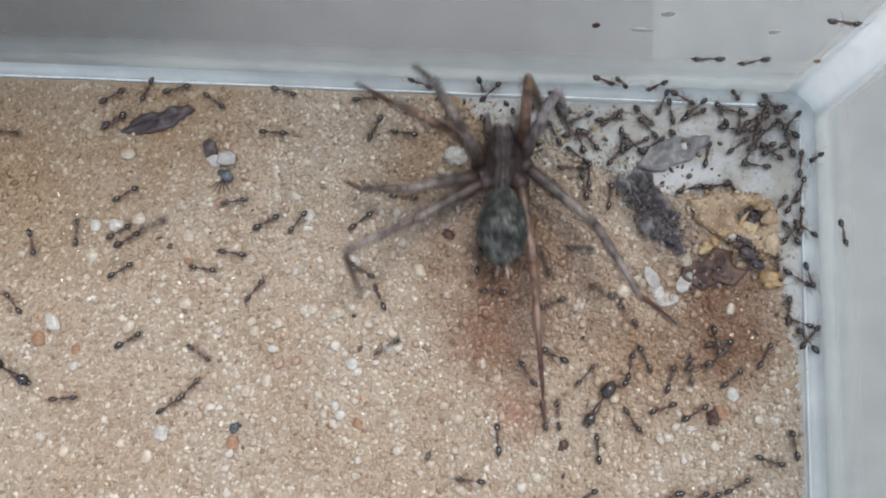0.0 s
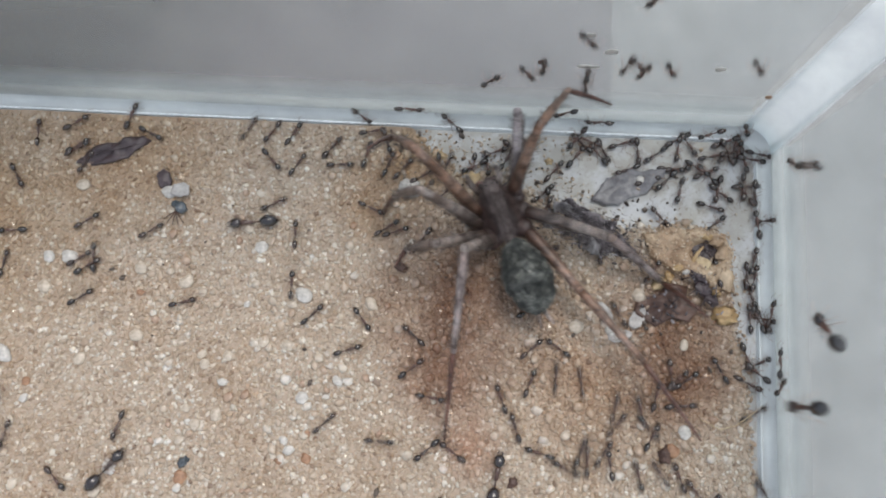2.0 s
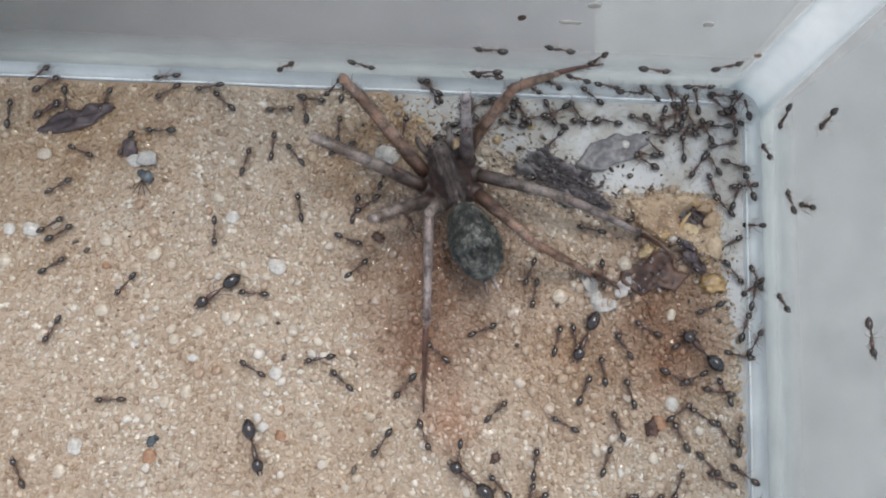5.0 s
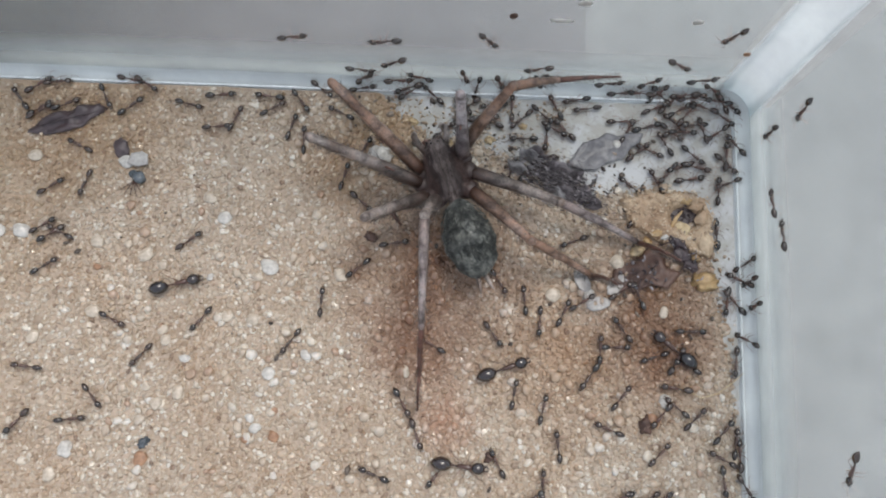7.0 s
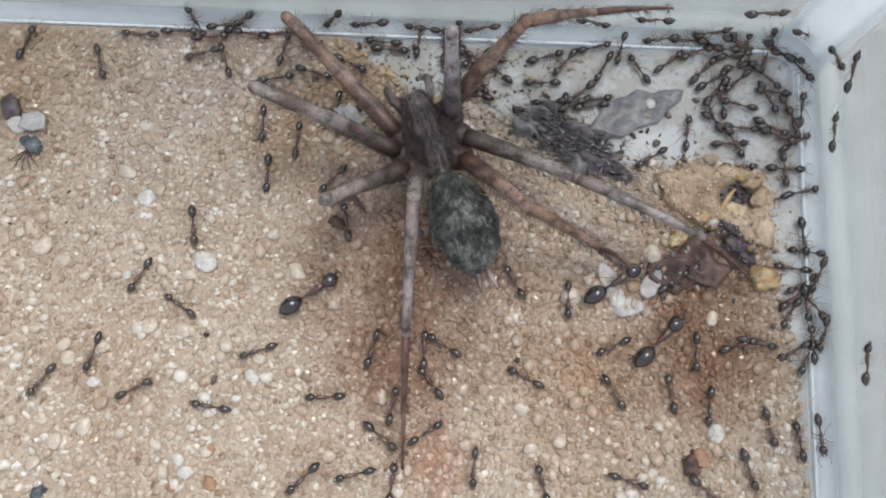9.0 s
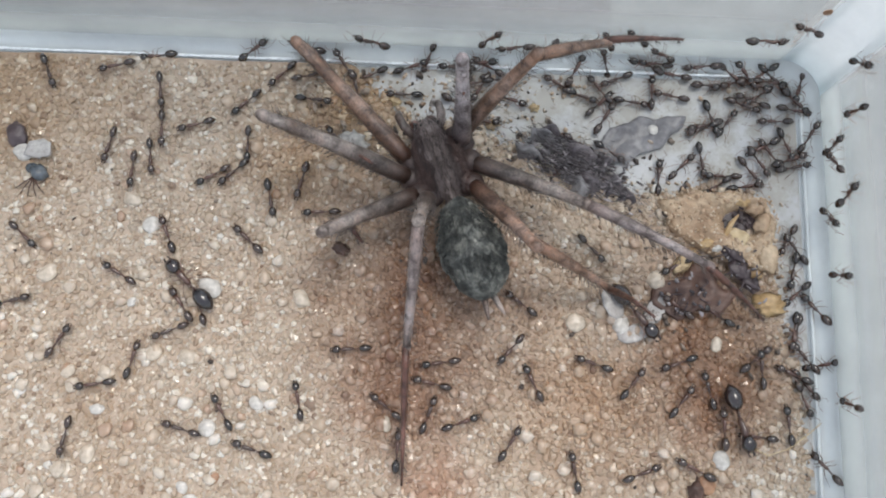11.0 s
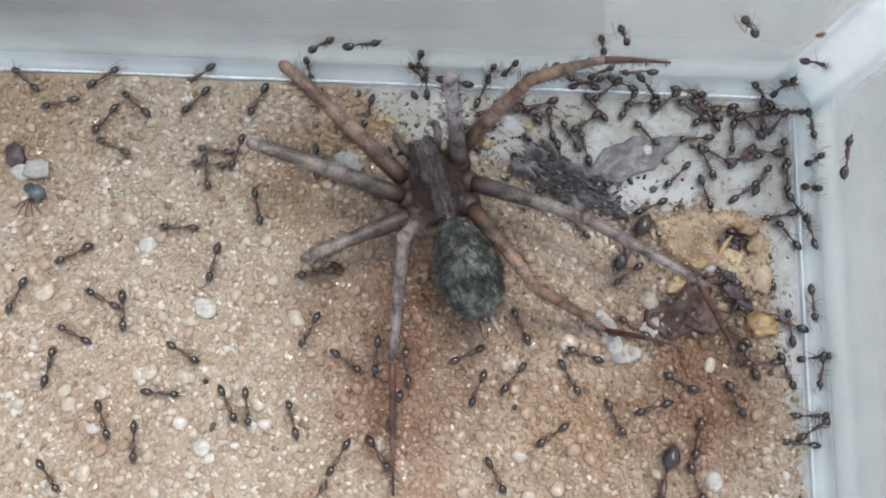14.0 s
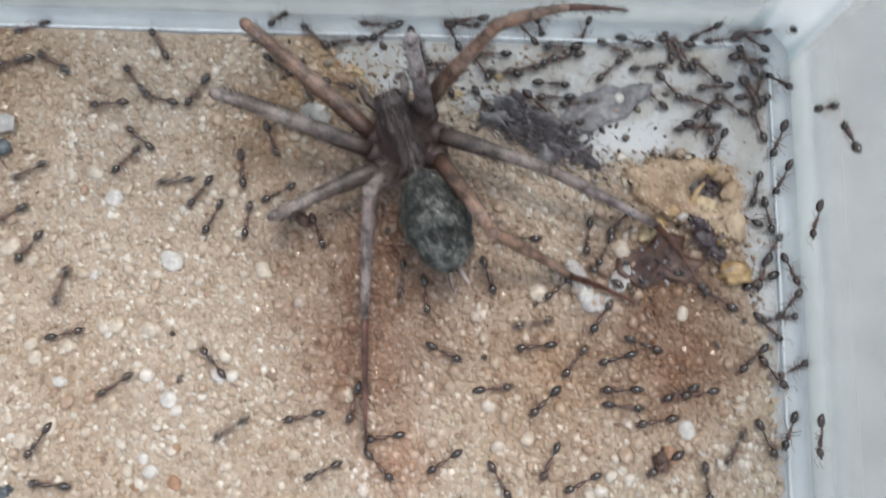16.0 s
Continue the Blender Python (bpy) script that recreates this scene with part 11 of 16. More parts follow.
    ant(0, trail((0, -24.6, -33.3, 96), (0.5, -19.7, -28.7, 38), (0.67, -20.6, -29.3, 85), (0.83, -21.5, -29.9, 132), (1, -22.4, -30.5, 179), (1.5, -24.6, -32.9, 163), (1.9, -25.7, -29.1, 100), (2.1, -24.9, -27.3, 136), (2.3, -24.1, -25.5, 173), (2.67, -25.4, -26.6, 226), (3, -26.7, -27.7, 278), (3.27, -27.4, -27.0, 222), (3.5, -28.1, -26.4, 165), (4, -29.9, -26.7, 138), (7, -29.9, -25.9, 152), (8.5, -29.3, -25.3, 99), (9, -29.3, -25.0, 90), (10.27, -29.1, -25.3, 134), (11.5, -29.0, -25.5, 177), (12, -30.5, -25.0, 121), (12.5, -31.0, -23.4, 51), (13.5, -30.6, -22.7, 98), (14.5, -30.4, -22.9, 95), (15, -29.1, -21.7, 83), (15.5, -28.4, -20.1, 74), (15.67, -27.9, -20.4, 22), (15.83, -27.4, -20.7, -30), (16, -26.8, -20.9, -82)))
    ant(1, trail((0, -33.0, -40.1, 177), (0.5, -36.7, -36.9, 144), (1, -39.8, -38.4, 185), (1.27, -41.4, -37.8, 143), (1.5, -43.0, -37.3, 100), (1.7, -40.7, -35.8, 55), (1.9, -38.4, -34.4, 9), (2.3, -35.7, -29.7, -13), (3, -35.9, -36.9, -35), (3.17, -35.9, -36.1, 22), (3.33, -35.8, -35.3, 79), (3.5, -35.7, -34.5, 136), (4, -35.6, -32.1, 173), (4.5, -36.7, -30.6, 153), (5, -39.0, -29.7, 140), (5.5, -39.3, -27.7, 73), (6, -38.3, -25.0, 82), (6.5, -39.1, -23.4, 146), (7, -40.9, -22.2, 88), (7.27, -40.5, -23.0, 20), (7.5, -40.0, -23.7, -48), (8, -39.7, -25.3, -114), (8.5, -40.3, -27.1, -145), (9, -41.7, -25.5, -159), (9.5, -42.7, -23.9, -200), (10, -45.2, -23.9, -182), (10.27, -46.0, -23.4, -220), (10.5, -46.7, -22.8, -259), (11, -46.9, -20.3, -251), (11.5, -48.5, -19.2, -253), (11.73, -46.9, -19.7, -295), (12, -45.3, -20.2, -336), (12.5, -42.2, -19.0, -340), (13, -40.4, -18.6, -408), (13.5, -38.7, -19.4, -381), (13.73, -38.4, -19.8, -429), (14, -38.1, -20.2, -476), (14.17, -38.2, -20.5, -426), (14.33, -38.4, -20.8, -375), (14.5, -38.5, -21.1, -325), (14.73, -38.4, -19.1, -277), (15, -38.3, -17.0, -229), (15.27, -38.1, -15.0, -274), (15.5, -37.9, -12.9, -318), (15.67, -38.1, -13.0, -262), (15.83, -38.2, -13.2, -205), (16, -38.4, -13.3, -149)))
    ant(2, trail((0, -30.5, -36.0, 96), (0.5, -30.9, -35.9, 108), (1.5, -30.0, -35.9, 134), (1.9, -29.9, -34.1, 131), (2.1, -30.3, -33.2, 176), (2.3, -30.6, -32.4, 221), (2.67, -30.6, -33.7, 263), (3, -30.7, -35.0, 304), (4, -30.8, -34.4, 294), (7, -31.0, -34.4, 292), (8.5, -31.2, -34.7, 260), (8.67, -31.2, -34.7, 201), (8.83, -31.3, -34.7, 143), (9, -31.3, -34.8, 84), (9.5, -35.6, -31.2, 152), (10, -41.0, -28.8, 152), (10.5, -45.2, -25.1, 126), (11, -48.3, -20.2, 126), (11.5, -52.5, -16.4, 128), (12, -54.3, -14.1, 94), (12.27, -55.6, -13.3, 141), (12.5, -56.9, -12.5, 187), (12.67, -56.2, -12.8, 237), (12.83, -55.5, -13.0, 286), (13, -54.9, -13.2, 335), (13.5, -54.1, -15.2, 285), (13.73, -55.5, -15.1, 247), (14, -56.8, -15.0, 209), (14.5, -58.9, -16.8, 231), (14.67, -58.8, -16.3, 284), (14.83, -58.6, -15.8, 337), (15, -58.5, -15.3, 390), (15.17, -58.0, -15.1, 442), (15.33, -57.6, -14.9, 494), (15.5, -57.1, -14.8, 546), (16, -59.1, -15.7, 573)))
    ant(0, trail((0, -3.8, -36.6, -14), (0.5, -1.8, -36.6, 7), (0.67, -2.5, -36.3, -47), (0.83, -3.2, -36.0, -102), (1, -4.0, -35.7, -157), (1.27, -5.1, -36.1, -194), (1.5, -6.3, -36.4, -230), (1.7, -3.9, -33.4, -280), (1.9, -1.6, -30.3, -329), (2.3, 2.0, -23.4, -305), (2.67, 0.1, -29.7, -358), (3, -1.8, -36.0, -412), (3.17, -1.7, -35.6, -358), (3.33, -1.5, -35.1, -304), (3.5, -1.3, -34.7, -251), (4, -1.1, -33.3, -268), (7, -0.7, -34.0, -278), (7.73, -0.6, -33.9, -338), (8.5, -0.6, -33.9, -399), (9, -1.0, -43.5, -452), (9.83, -0.9, -43.5, -397), (10.67, -0.8, -43.4, -341), (11.5, -0.7, -43.3, -286), (12, 2.8, -35.1, -319), (12.5, 4.1, -26.3, -284), (12.67, 3.8, -26.9, -339), (12.83, 3.5, -27.5, -393), (13, 3.2, -28.2, -447), (13.5, 1.4, -29.3, -459), (13.73, 0.4, -28.4, -502), (14, -0.6, -27.4, -545), (14.5, -3.4, -27.2, -521), (14.67, -3.4, -26.2, -575), (14.83, -3.4, -25.2, -629), (15, -3.4, -24.2, -683), (15.17, -3.3, -23.2, -737), (15.33, -3.1, -22.3, -790), (15.5, -2.9, -21.3, -843), (16, -2.2, -25.0, -856)))
    ant(1, trail((0, -1.3, -35.0, 102), (0.5, -1.6, -33.8, 160), (1, -0.5, -31.4, 106), (1.5, 0.7, -29.1, 75), (1.9, 3.9, -26.6, 21), (2.3, 5.5, -22.9, 60), (2.53, 5.6, -22.5, 0), (2.77, 5.6, -22.2, -60), (3, 5.7, -21.8, -119), (3.5, 1.3, -24.4, -109), (4, -0.4, -29.2, -84), (4.27, -0.9, -29.2, -129), (4.5, -1.5, -29.3, -173), (5, -2.3, -29.0, -243), (5.5, -2.6, -27.6, -255), (5.73, -2.9, -27.2, -220), (6, -3.2, -26.8, -184), (6.5, -4.3, -27.2, -166), (7, -5.2, -27.0, -205), (7.27, -5.0, -26.1, -270), (7.5, -4.9, -25.1, -334), (7.73, -3.9, -24.5, -295), (8, -3.0, -23.8, -256), (8.27, -3.1, -22.8, -320), (8.5, -3.3, -21.7, -385), (8.73, -1.6, -23.1, -431), (9, 0.0, -24.5, -476), (9.5, 0.1, -24.9, -466), (10, -0.2, -25.1, -522), (10.5, -0.7, -25.3, -503), (10.73, -0.8, -25.5, -466), (11, -0.8, -25.7, -430), (11.17, -0.7, -25.8, -370), (11.33, -0.7, -26.0, -311), (11.5, -0.6, -26.1, -251), (12, 1.1, -22.6, -286), (12.5, 4.3, -20.4, -283), (13, 3.3, -20.5, -216), (13.27, 3.0, -20.1, -176), (13.5, 2.7, -19.6, -136), (14, 2.2, -21.9, -110), (14.17, 1.6, -22.3, -159), (14.33, 0.9, -22.7, -208), (14.5, 0.3, -23.1, -257), (15, 0.4, -20.9, -227), (15.27, 0.2, -19.9, -174), (15.5, -0.1, -18.8, -120), (15.73, -0.4, -20.7, -83), (16, -0.8, -22.6, -46)))
    ant(0, trail((0, -7.0, -39.2, 31), (0.17, -6.3, -39.2, -27), (0.33, -5.6, -39.2, -86), (0.5, -4.9, -39.2, -145), (0.73, -5.8, -42.2, -103), (1, -6.7, -45.3, -62), (1.17, -6.2, -47.4, -2), (1.33, -5.6, -49.5, 58), (1.5, -5.1, -51.6, 117), (1.9, -6.5, -44.0, 74), (2.03, -6.9, -41.5, 123), (2.17, -7.3, -38.9, 171), (2.3, -7.7, -36.4, 219), (2.67, -7.7, -42.5, 260), (3, -7.7, -48.5, 300), (3.17, -7.0, -46.5, 357), (3.33, -6.2, -44.4, 414), (3.5, -5.5, -42.4, 470), (4, -5.0, -35.8, 416), (4.5, -4.5, -35.4, 371), (5, -4.0, -35.7, 317), (5.5, -3.4, -36.3, 328), (5.73, -3.2, -36.2, 364), (6, -2.9, -36.2, 400), (6.5, -2.5, -35.7, 407), (6.73, -2.2, -35.6, 460), (7, -2.0, -35.5, 513), (7.5, -2.9, -31.3, 468), (7.73, -1.8, -29.5, 433), (8, -0.6, -27.8, 398), (8.5, 0.3, -24.0, 463), (9, 0.6, -23.5, 453), (9.27, 0.3, -23.6, 523), (9.5, 0.1, -23.7, 593), (10, -0.3, -24.4, 590), (10.27, -0.6, -24.4, 550), (10.5, -0.8, -24.4, 510), (11, -1.5, -23.9, 517), (11.17, -1.7, -24.0, 464), (11.33, -1.8, -24.0, 412), (11.5, -2.0, -24.1, 360), (11.73, -1.3, -23.2, 416), (12, -0.7, -22.2, 471), (12.5, -0.8, -19.9, 438), (12.83, -0.9, -20.2, 388), (13.17, -1.0, -20.4, 338), (13.5, -1.2, -20.7, 288), (13.73, -2.3, -21.1, 236), (14, -3.4, -21.5, 185), (14.5, -4.6, -23.5, 159), (14.73, -4.6, -22.4, 100), (15, -4.7, -21.3, 41), (15.27, -4.9, -20.2, -13), (15.5, -5.0, -19.0, -66), (16, -3.8, -31.5, -121)))
    ant(1, trail((0, -11.4, -9.3, 17), (0.17, -11.4, -9.1, -43), (0.33, -11.4, -8.8, -103), (0.5, -11.4, -8.6, -163), (1, -16.4, -15.4, -108), (1.17, -16.8, -18.2, -53), (1.33, -17.1, -21.0, 1), (1.5, -17.4, -23.8, 55), (1.9, -15.9, -14.8, 101), (2.1, -15.9, -10.2, 60), (2.3, -16.0, -5.6, 18), (3, -14.6, -9.1, 3), (3.5, -13.8, -9.1, 46), (4, -13.2, -9.5, 42), (4.17, -13.7, -9.5, 91), (4.33, -14.1, -9.5, 139), (4.5, -14.5, -9.4, 187), (5, -15.8, -9.4, 153), (5.5, -16.5, -8.3, 109), (6, -17.0, -6.8, 119), (6.5, -18.0, -6.2, 173), (7, -19.3, -6.2, 177), (7.27, -19.0, -5.8, 111), (7.5, -18.7, -5.4, 44), (8, -17.9, -5.3, -17), (8.17, -17.5, -5.3, -69), (8.33, -17.2, -5.3, -122), (8.5, -16.9, -5.4, -174), (9, -20.0, -4.8, -173), (9.17, -19.8, -4.7, -232), (9.33, -19.5, -4.6, -291), (9.5, -19.3, -4.6, -349), (10, -18.6, -4.7, -403), (10.5, -18.3, -5.4, -428), (11, -17.9, -6.0, -391), (11.5, -17.2, -6.0, -390), (11.73, -17.1, -5.5, -325), (12, -17.0, -5.1, -261), (12.5, -16.3, -4.4, -206), (13, -16.9, -4.2, -137), (13.27, -17.3, -4.0, -174), (13.5, -17.6, -3.9, -210), (14.5, -18.3, -3.4, -257), (15, -18.5, -3.1, -308), (15.5, -18.7, -2.9, -358), (16, -17.3, -3.5, -364)))
    ant(2, trail((0, -8.5, -8.8, 190), (0.27, -8.7, -10.0, 234), (0.5, -9.0, -11.2, 279), (1, -9.1, -13.3, 308), (1.17, -9.2, -14.0, 259), (1.33, -9.2, -14.7, 210), (1.5, -9.3, -15.4, 160), (1.9, -9.3, -10.4, 127), (2.3, -11.9, -6.1, 168), (2.67, -10.9, -8.0, 108), (3, -10.0, -9.9, 47), (3.5, -10.3, -8.3, 33), (3.73, -10.0, -7.5, 93), (4, -9.7, -6.7, 153), (4.5, -9.5, -6.5, 105), (5, -9.8, -6.3, 150), (5.5, -10.1, -6.1, 130), (5.73, -10.1, -6.0, 86), (6, -10.1, -5.9, 41), (6.5, -9.7, -5.7, 39), (7, -9.7, -5.4, 39), (7.5, -9.3, -5.1, -11), (8, -8.7, -5.3, -3), (8.5, -8.4, -5.0, 12), (9, -7.5, -1.6, 47), (9.5, -7.1, -1.5, 56), (10, -7.2, -1.2, 117), (10.5, -7.4, -0.7, 71), (10.73, -7.2, -0.7, 35), (11, -7.1, -0.6, 0), (11.17, -6.9, -0.6, -56), (11.33, -6.8, -0.6, -111), (11.5, -6.7, -0.6, -167), (12, -7.7, -0.8, -186), (12.5, -7.9, -1.7, -215), (13.5, -7.2, -1.2, -174), (14, -8.0, -1.1, -213), (14.5, -8.6, -1.7, -180), (15, -11.3, -4.9, -158), (15.5, -14.1, -8.1, -140), (16, -15.1, -5.1, -172)))
    ant(0, trail((0, -6.6, -9.4, 129), (0.5, -7.7, -9.0, 123), (0.67, -7.1, -9.2, 73), (0.83, -6.5, -9.5, 23), (1, -6.0, -9.8, -28), (1.5, -4.3, -9.0, 40), (2.3, -4.1, -9.1, 39), (3, -0.7, -9.0, 43), (4, -0.7, -10.1, 42), (4.5, -0.9, -10.0, 92), (5, -0.8, -9.6, 72), (5.27, -0.8, -9.5, 123), (5.5, -0.8, -9.3, 173), (6, -1.3, -9.5, 198), (6.27, -1.5, -9.5, 162), (6.5, -1.7, -9.5, 125), (7, -1.6, -9.2, 86), (7.5, -1.3, -9.0, 134), (8, -1.0, -8.9, 182), (8.5, -0.7, -8.8, 230), (8.67, -0.4, -9.7, 278), (8.83, -0.2, -10.6, 325), (9, 0.1, -11.5, 373), (9.5, 1.0, -11.4, 389), (10, 1.9, -10.8, 376), (10.5, 2.8, -11.1, 317), (11, 3.5, -11.9, 322), (11.27, 4.0, -12.0, 273), (11.5, 4.4, -12.0, 223), (11.73, 3.0, -12.1, 176), (12, 1.5, -12.1, 128), (12.5, -1.1, -11.0, 180), (12.73, -1.4, -10.6, 135), (13, -1.6, -10.2, 91), (13.5, -1.0, -9.4, 114), (13.83, -1.2, -9.6, 167), (14.17, -1.3, -9.8, 221), (14.5, -1.5, -10.0, 274), (15.5, -2.0, -9.9, 321), (16, -0.4, -13.9, 281)))
    ant(1, trail((0, -4.3, -6.4, 175), (0.5, -4.3, -5.9, 191), (1, -4.8, -6.5, 184), (1.17, -5.1, -6.4, 131), (1.33, -5.3, -6.3, 78), (1.5, -5.5, -6.2, 25), (1.9, -4.9, -7.2, -7), (2.3, -3.8, -7.1, -39), (2.53, -4.1, -6.9, 19), (2.77, -4.5, -6.7, 77), (3, -4.9, -6.5, 135), (3.5, -5.2, -5.7, 184), (4, -6.1, -5.4, 115), (4.5, -6.1, -5.1, 81), (5, -6.0, -4.8, 93), (5.5, -6.1, -4.6, 148), (6, -6.4, -4.6, 177), (6.5, -6.7, -4.5, 170), (7, -6.9, -4.4, 121), (7.5, -6.8, -3.9, 66), (7.73, -6.5, -3.8, 23), (8, -6.3, -3.8, -20), (8.27, -6.1, -3.8, 41), (8.5, -5.8, -3.8, 102), (9, -6.0, -4.2, 95), (11.5, -5.7, -3.5, 51), (12, -4.6, -2.2, 80), (12.27, -4.8, -1.4, 115), (12.5, -5.0, -0.6, 151), (13.5, -5.8, -0.7, 182), (14.5, -5.5, -0.6, 182), (15, -5.4, -2.2, 230), (15.5, -6.6, -3.2, 175), (16, -6.5, -1.0, 123)))
    ant(0, trail((0, -15.2, -4.6, 34), (0.17, -14.8, -4.3, 88), (0.33, -14.4, -4.0, 142), (0.5, -14.0, -3.7, 196), (1, -18.1, -9.0, 189), (1.5, -24.6, -11.0, 185), (1.63, -24.0, -9.7, 132), (1.77, -23.4, -8.5, 80), (1.9, -22.8, -7.2, 28), (2.1, -20.9, -6.4, 73), (2.3, -19.1, -5.5, 119), (3, -19.5, -4.5, 136), (3.27, -19.5, -3.9, 75), (3.5, -19.4, -3.2, 15), (4, -18.4, -2.4, -10), (4.17, -18.5, -2.5, -60), (4.33, -18.6, -2.5, -111), (4.5, -18.7, -2.5, -162), (5, -19.0, -2.5, -209), (5.5, -19.1, -2.3, -265), (6, -19.1, -1.9, -261), (6.5, -19.2, -1.7, -192), (6.67, -19.3, -1.7, -141), (6.83, -19.4, -1.7, -91), (7, -19.5, -1.7, -40), (7.5, -19.0, -2.3, -57), (7.73, -19.2, -2.6, -97), (8, -19.3, -2.9, -137), (8.5, -19.6, -3.5, -157), (9, -20.6, -3.2, -178), (9.17, -20.3, -3.2, -226), (9.33, -20.0, -3.2, -275), (9.5, -19.7, -3.2, -324), (10, -19.3, -2.2, -287), (10.27, -19.1, -1.8, -322), (10.5, -18.8, -1.5, -358), (11, -17.8, -1.9, -379), (11.17, -17.5, -1.8, -328), (11.33, -17.3, -1.7, -277), (11.5, -17.0, -1.7, -225), (12.5, -17.4, -1.0, -212), (13, -18.2, -0.8, -274), (13.27, -18.3, -0.3, -314), (13.5, -18.3, 0.1, -353), (14, -16.9, 1.4, -340), (14.5, -16.6, 3.2, -344), (14.73, -16.9, 2.6, -391), (15, -17.3, 2.0, -437), (15.27, -16.9, 1.4, -489), (15.5, -16.6, 0.8, -540), (15.73, -19.6, 16.7, -580), (16, -22.5, 32.6, -619)))
    ant(1, trail((0, -22.7, -16.3, 179), (0.5, -32.1, -8.2, 142), (1, -32.8, -8.2, 100), (1.5, -33.3, -7.7, 164), (1.63, -33.0, -7.6, 114), (1.77, -32.6, -7.5, 64), (1.9, -32.3, -7.3, 13), (2.03, -32.2, -7.0, 63), (2.17, -32.1, -6.6, 112), (2.3, -32.0, -6.3, 161), (3, -43.2, -8.9, 225), (3.17, -42.9, -9.1, 273), (3.33, -42.7, -9.2, 320), (3.5, -42.4, -9.4, 368), (4, -41.8, -10.0, 436), (4.5, -42.1, -7.9, 441), (5, -40.7, -6.4, 387), (5.5, -38.3, -5.3, 403), (6, -38.0, -3.4, 470), (6.5, -39.0, -1.1, 458), (6.73, -38.6, -0.3, 414), (7, -38.3, 0.6, 371), (7.5, -37.1, 0.0, 303), (8, -37.0, -1.4, 271), (8.5, -36.3, -2.3, 316), (9, -36.1, -2.5, 335), (9.83, -36.1, -2.4, 392), (10.67, -36.0, -2.3, 450), (11.5, -35.9, -2.2, 507), (11.73, -36.2, -2.1, 548), (12, -36.6, -2.1, 590), (12.5, -37.3, -1.9, 542), (12.83, -37.2, -1.7, 487), (13.17, -37.2, -1.4, 431), (13.5, -37.2, -1.2, 376), (14, -32.9, 15.3, 443), (14.5, -33.1, 32.4, 485), (14.67, -33.7, 27.4, 533), (14.83, -34.4, 22.5, 580), (15, -35.1, 17.5, 628), (15.17, -36.8, 12.8, 678), (15.33, -38.6, 8.1, 727), (15.5, -40.4, 3.4, 776), (16, -34.9, 32.0, 799)))
    ant(2, trail((0, -26.3, -18.0, 113), (0.5, -38.3, -9.9, 164), (0.83, -38.4, -10.1, 219), (1.17, -38.6, -10.3, 274), (1.5, -38.7, -10.5, 328), (1.7, -36.2, -7.9, 378), (1.9, -33.8, -5.3, 427), (2.3, -27.9, -1.3, 429), (2.67, -26.0, 4.2, 470), (3, -24.2, 9.8, 512), (3.27, -23.6, 9.2, 570), (3.5, -23.0, 8.7, 629), (3.67, -22.7, 8.2, 580), (3.83, -22.5, 7.7, 532), (4, -22.3, 7.2, 484), (4.5, -24.1, 8.9, 499), (5, -26.1, 10.0, 531), (5.5, -28.6, 9.6, 558), (6, -31.1, 8.8, 547), (6.5, -33.3, 9.3, 509), (7, -35.2, 10.9, 550), (7.27, -34.0, 9.9, 615), (7.5, -32.8, 8.9, 679), (8, -31.7, 6.3, 628), (8.17, -31.7, 5.3, 679), (8.33, -31.6, 4.3, 730), (8.5, -31.5, 3.3, 780), (9, -30.7, 28.2, 808), (9.83, -30.6, 28.3, 754), (10.67, -30.5, 28.3, 700), (11.5, -30.4, 28.4, 647), (12, -29.7, 19.5, 663), (12.5, -25.4, 11.6, 607), (13, -25.2, 10.8, 602), (13.17, -25.0, 10.6, 654), (13.33, -24.8, 10.4, 706), (13.5, -24.6, 10.2, 759), (14, -27.5, 21.3, 822), (14.27, -26.9, 27.0, 873), (14.5, -26.3, 32.7, 925), (15, -29.9, 18.7, 957), (15.5, -35.3, 5.3, 906), (15.73, -33.8, 18.7, 855), (16, -32.3, 32.1, 804)))
    ant(0, trail((0, -17.8, -22.9, 130), (0.27, -13.7, -18.1, 76), (0.5, -9.7, -13.3, 22), (0.67, -10.7, -14.7, -27), (0.83, -11.6, -16.1, -76), (1, -12.6, -17.5, -125), (1.5, -12.3, -22.5, -192), (1.7, -11.3, -19.3, -239), (1.9, -10.3, -16.0, -286), (2.1, -11.4, -12.7, -322), (2.3, -12.4, -9.4, -357), (3, -12.3, -9.9, -327), (3.5, -11.0, -10.7, -365), (4, -10.5, -12.2, -361), (7, -10.1, -12.2, -300), (7.5, -9.2, -11.6, -314), (8, -9.3, -10.6, -251), (8.5, -9.0, -9.8, -274), (9, -8.9, -7.0, -277), (11.5, -9.7, -7.7, -318), (12, -9.1, -6.9, -303), (12.5, -9.5, -6.0, -353), (13.5, -9.5, -5.6, -422), (13.73, -9.4, -6.1, -458), (14, -9.4, -6.6, -494), (14.5, -9.2, -7.7, -493), (15, -9.4, -7.6, -438), (15.5, -9.5, -7.5, -382), (16, -6.0, -6.9, -352)))
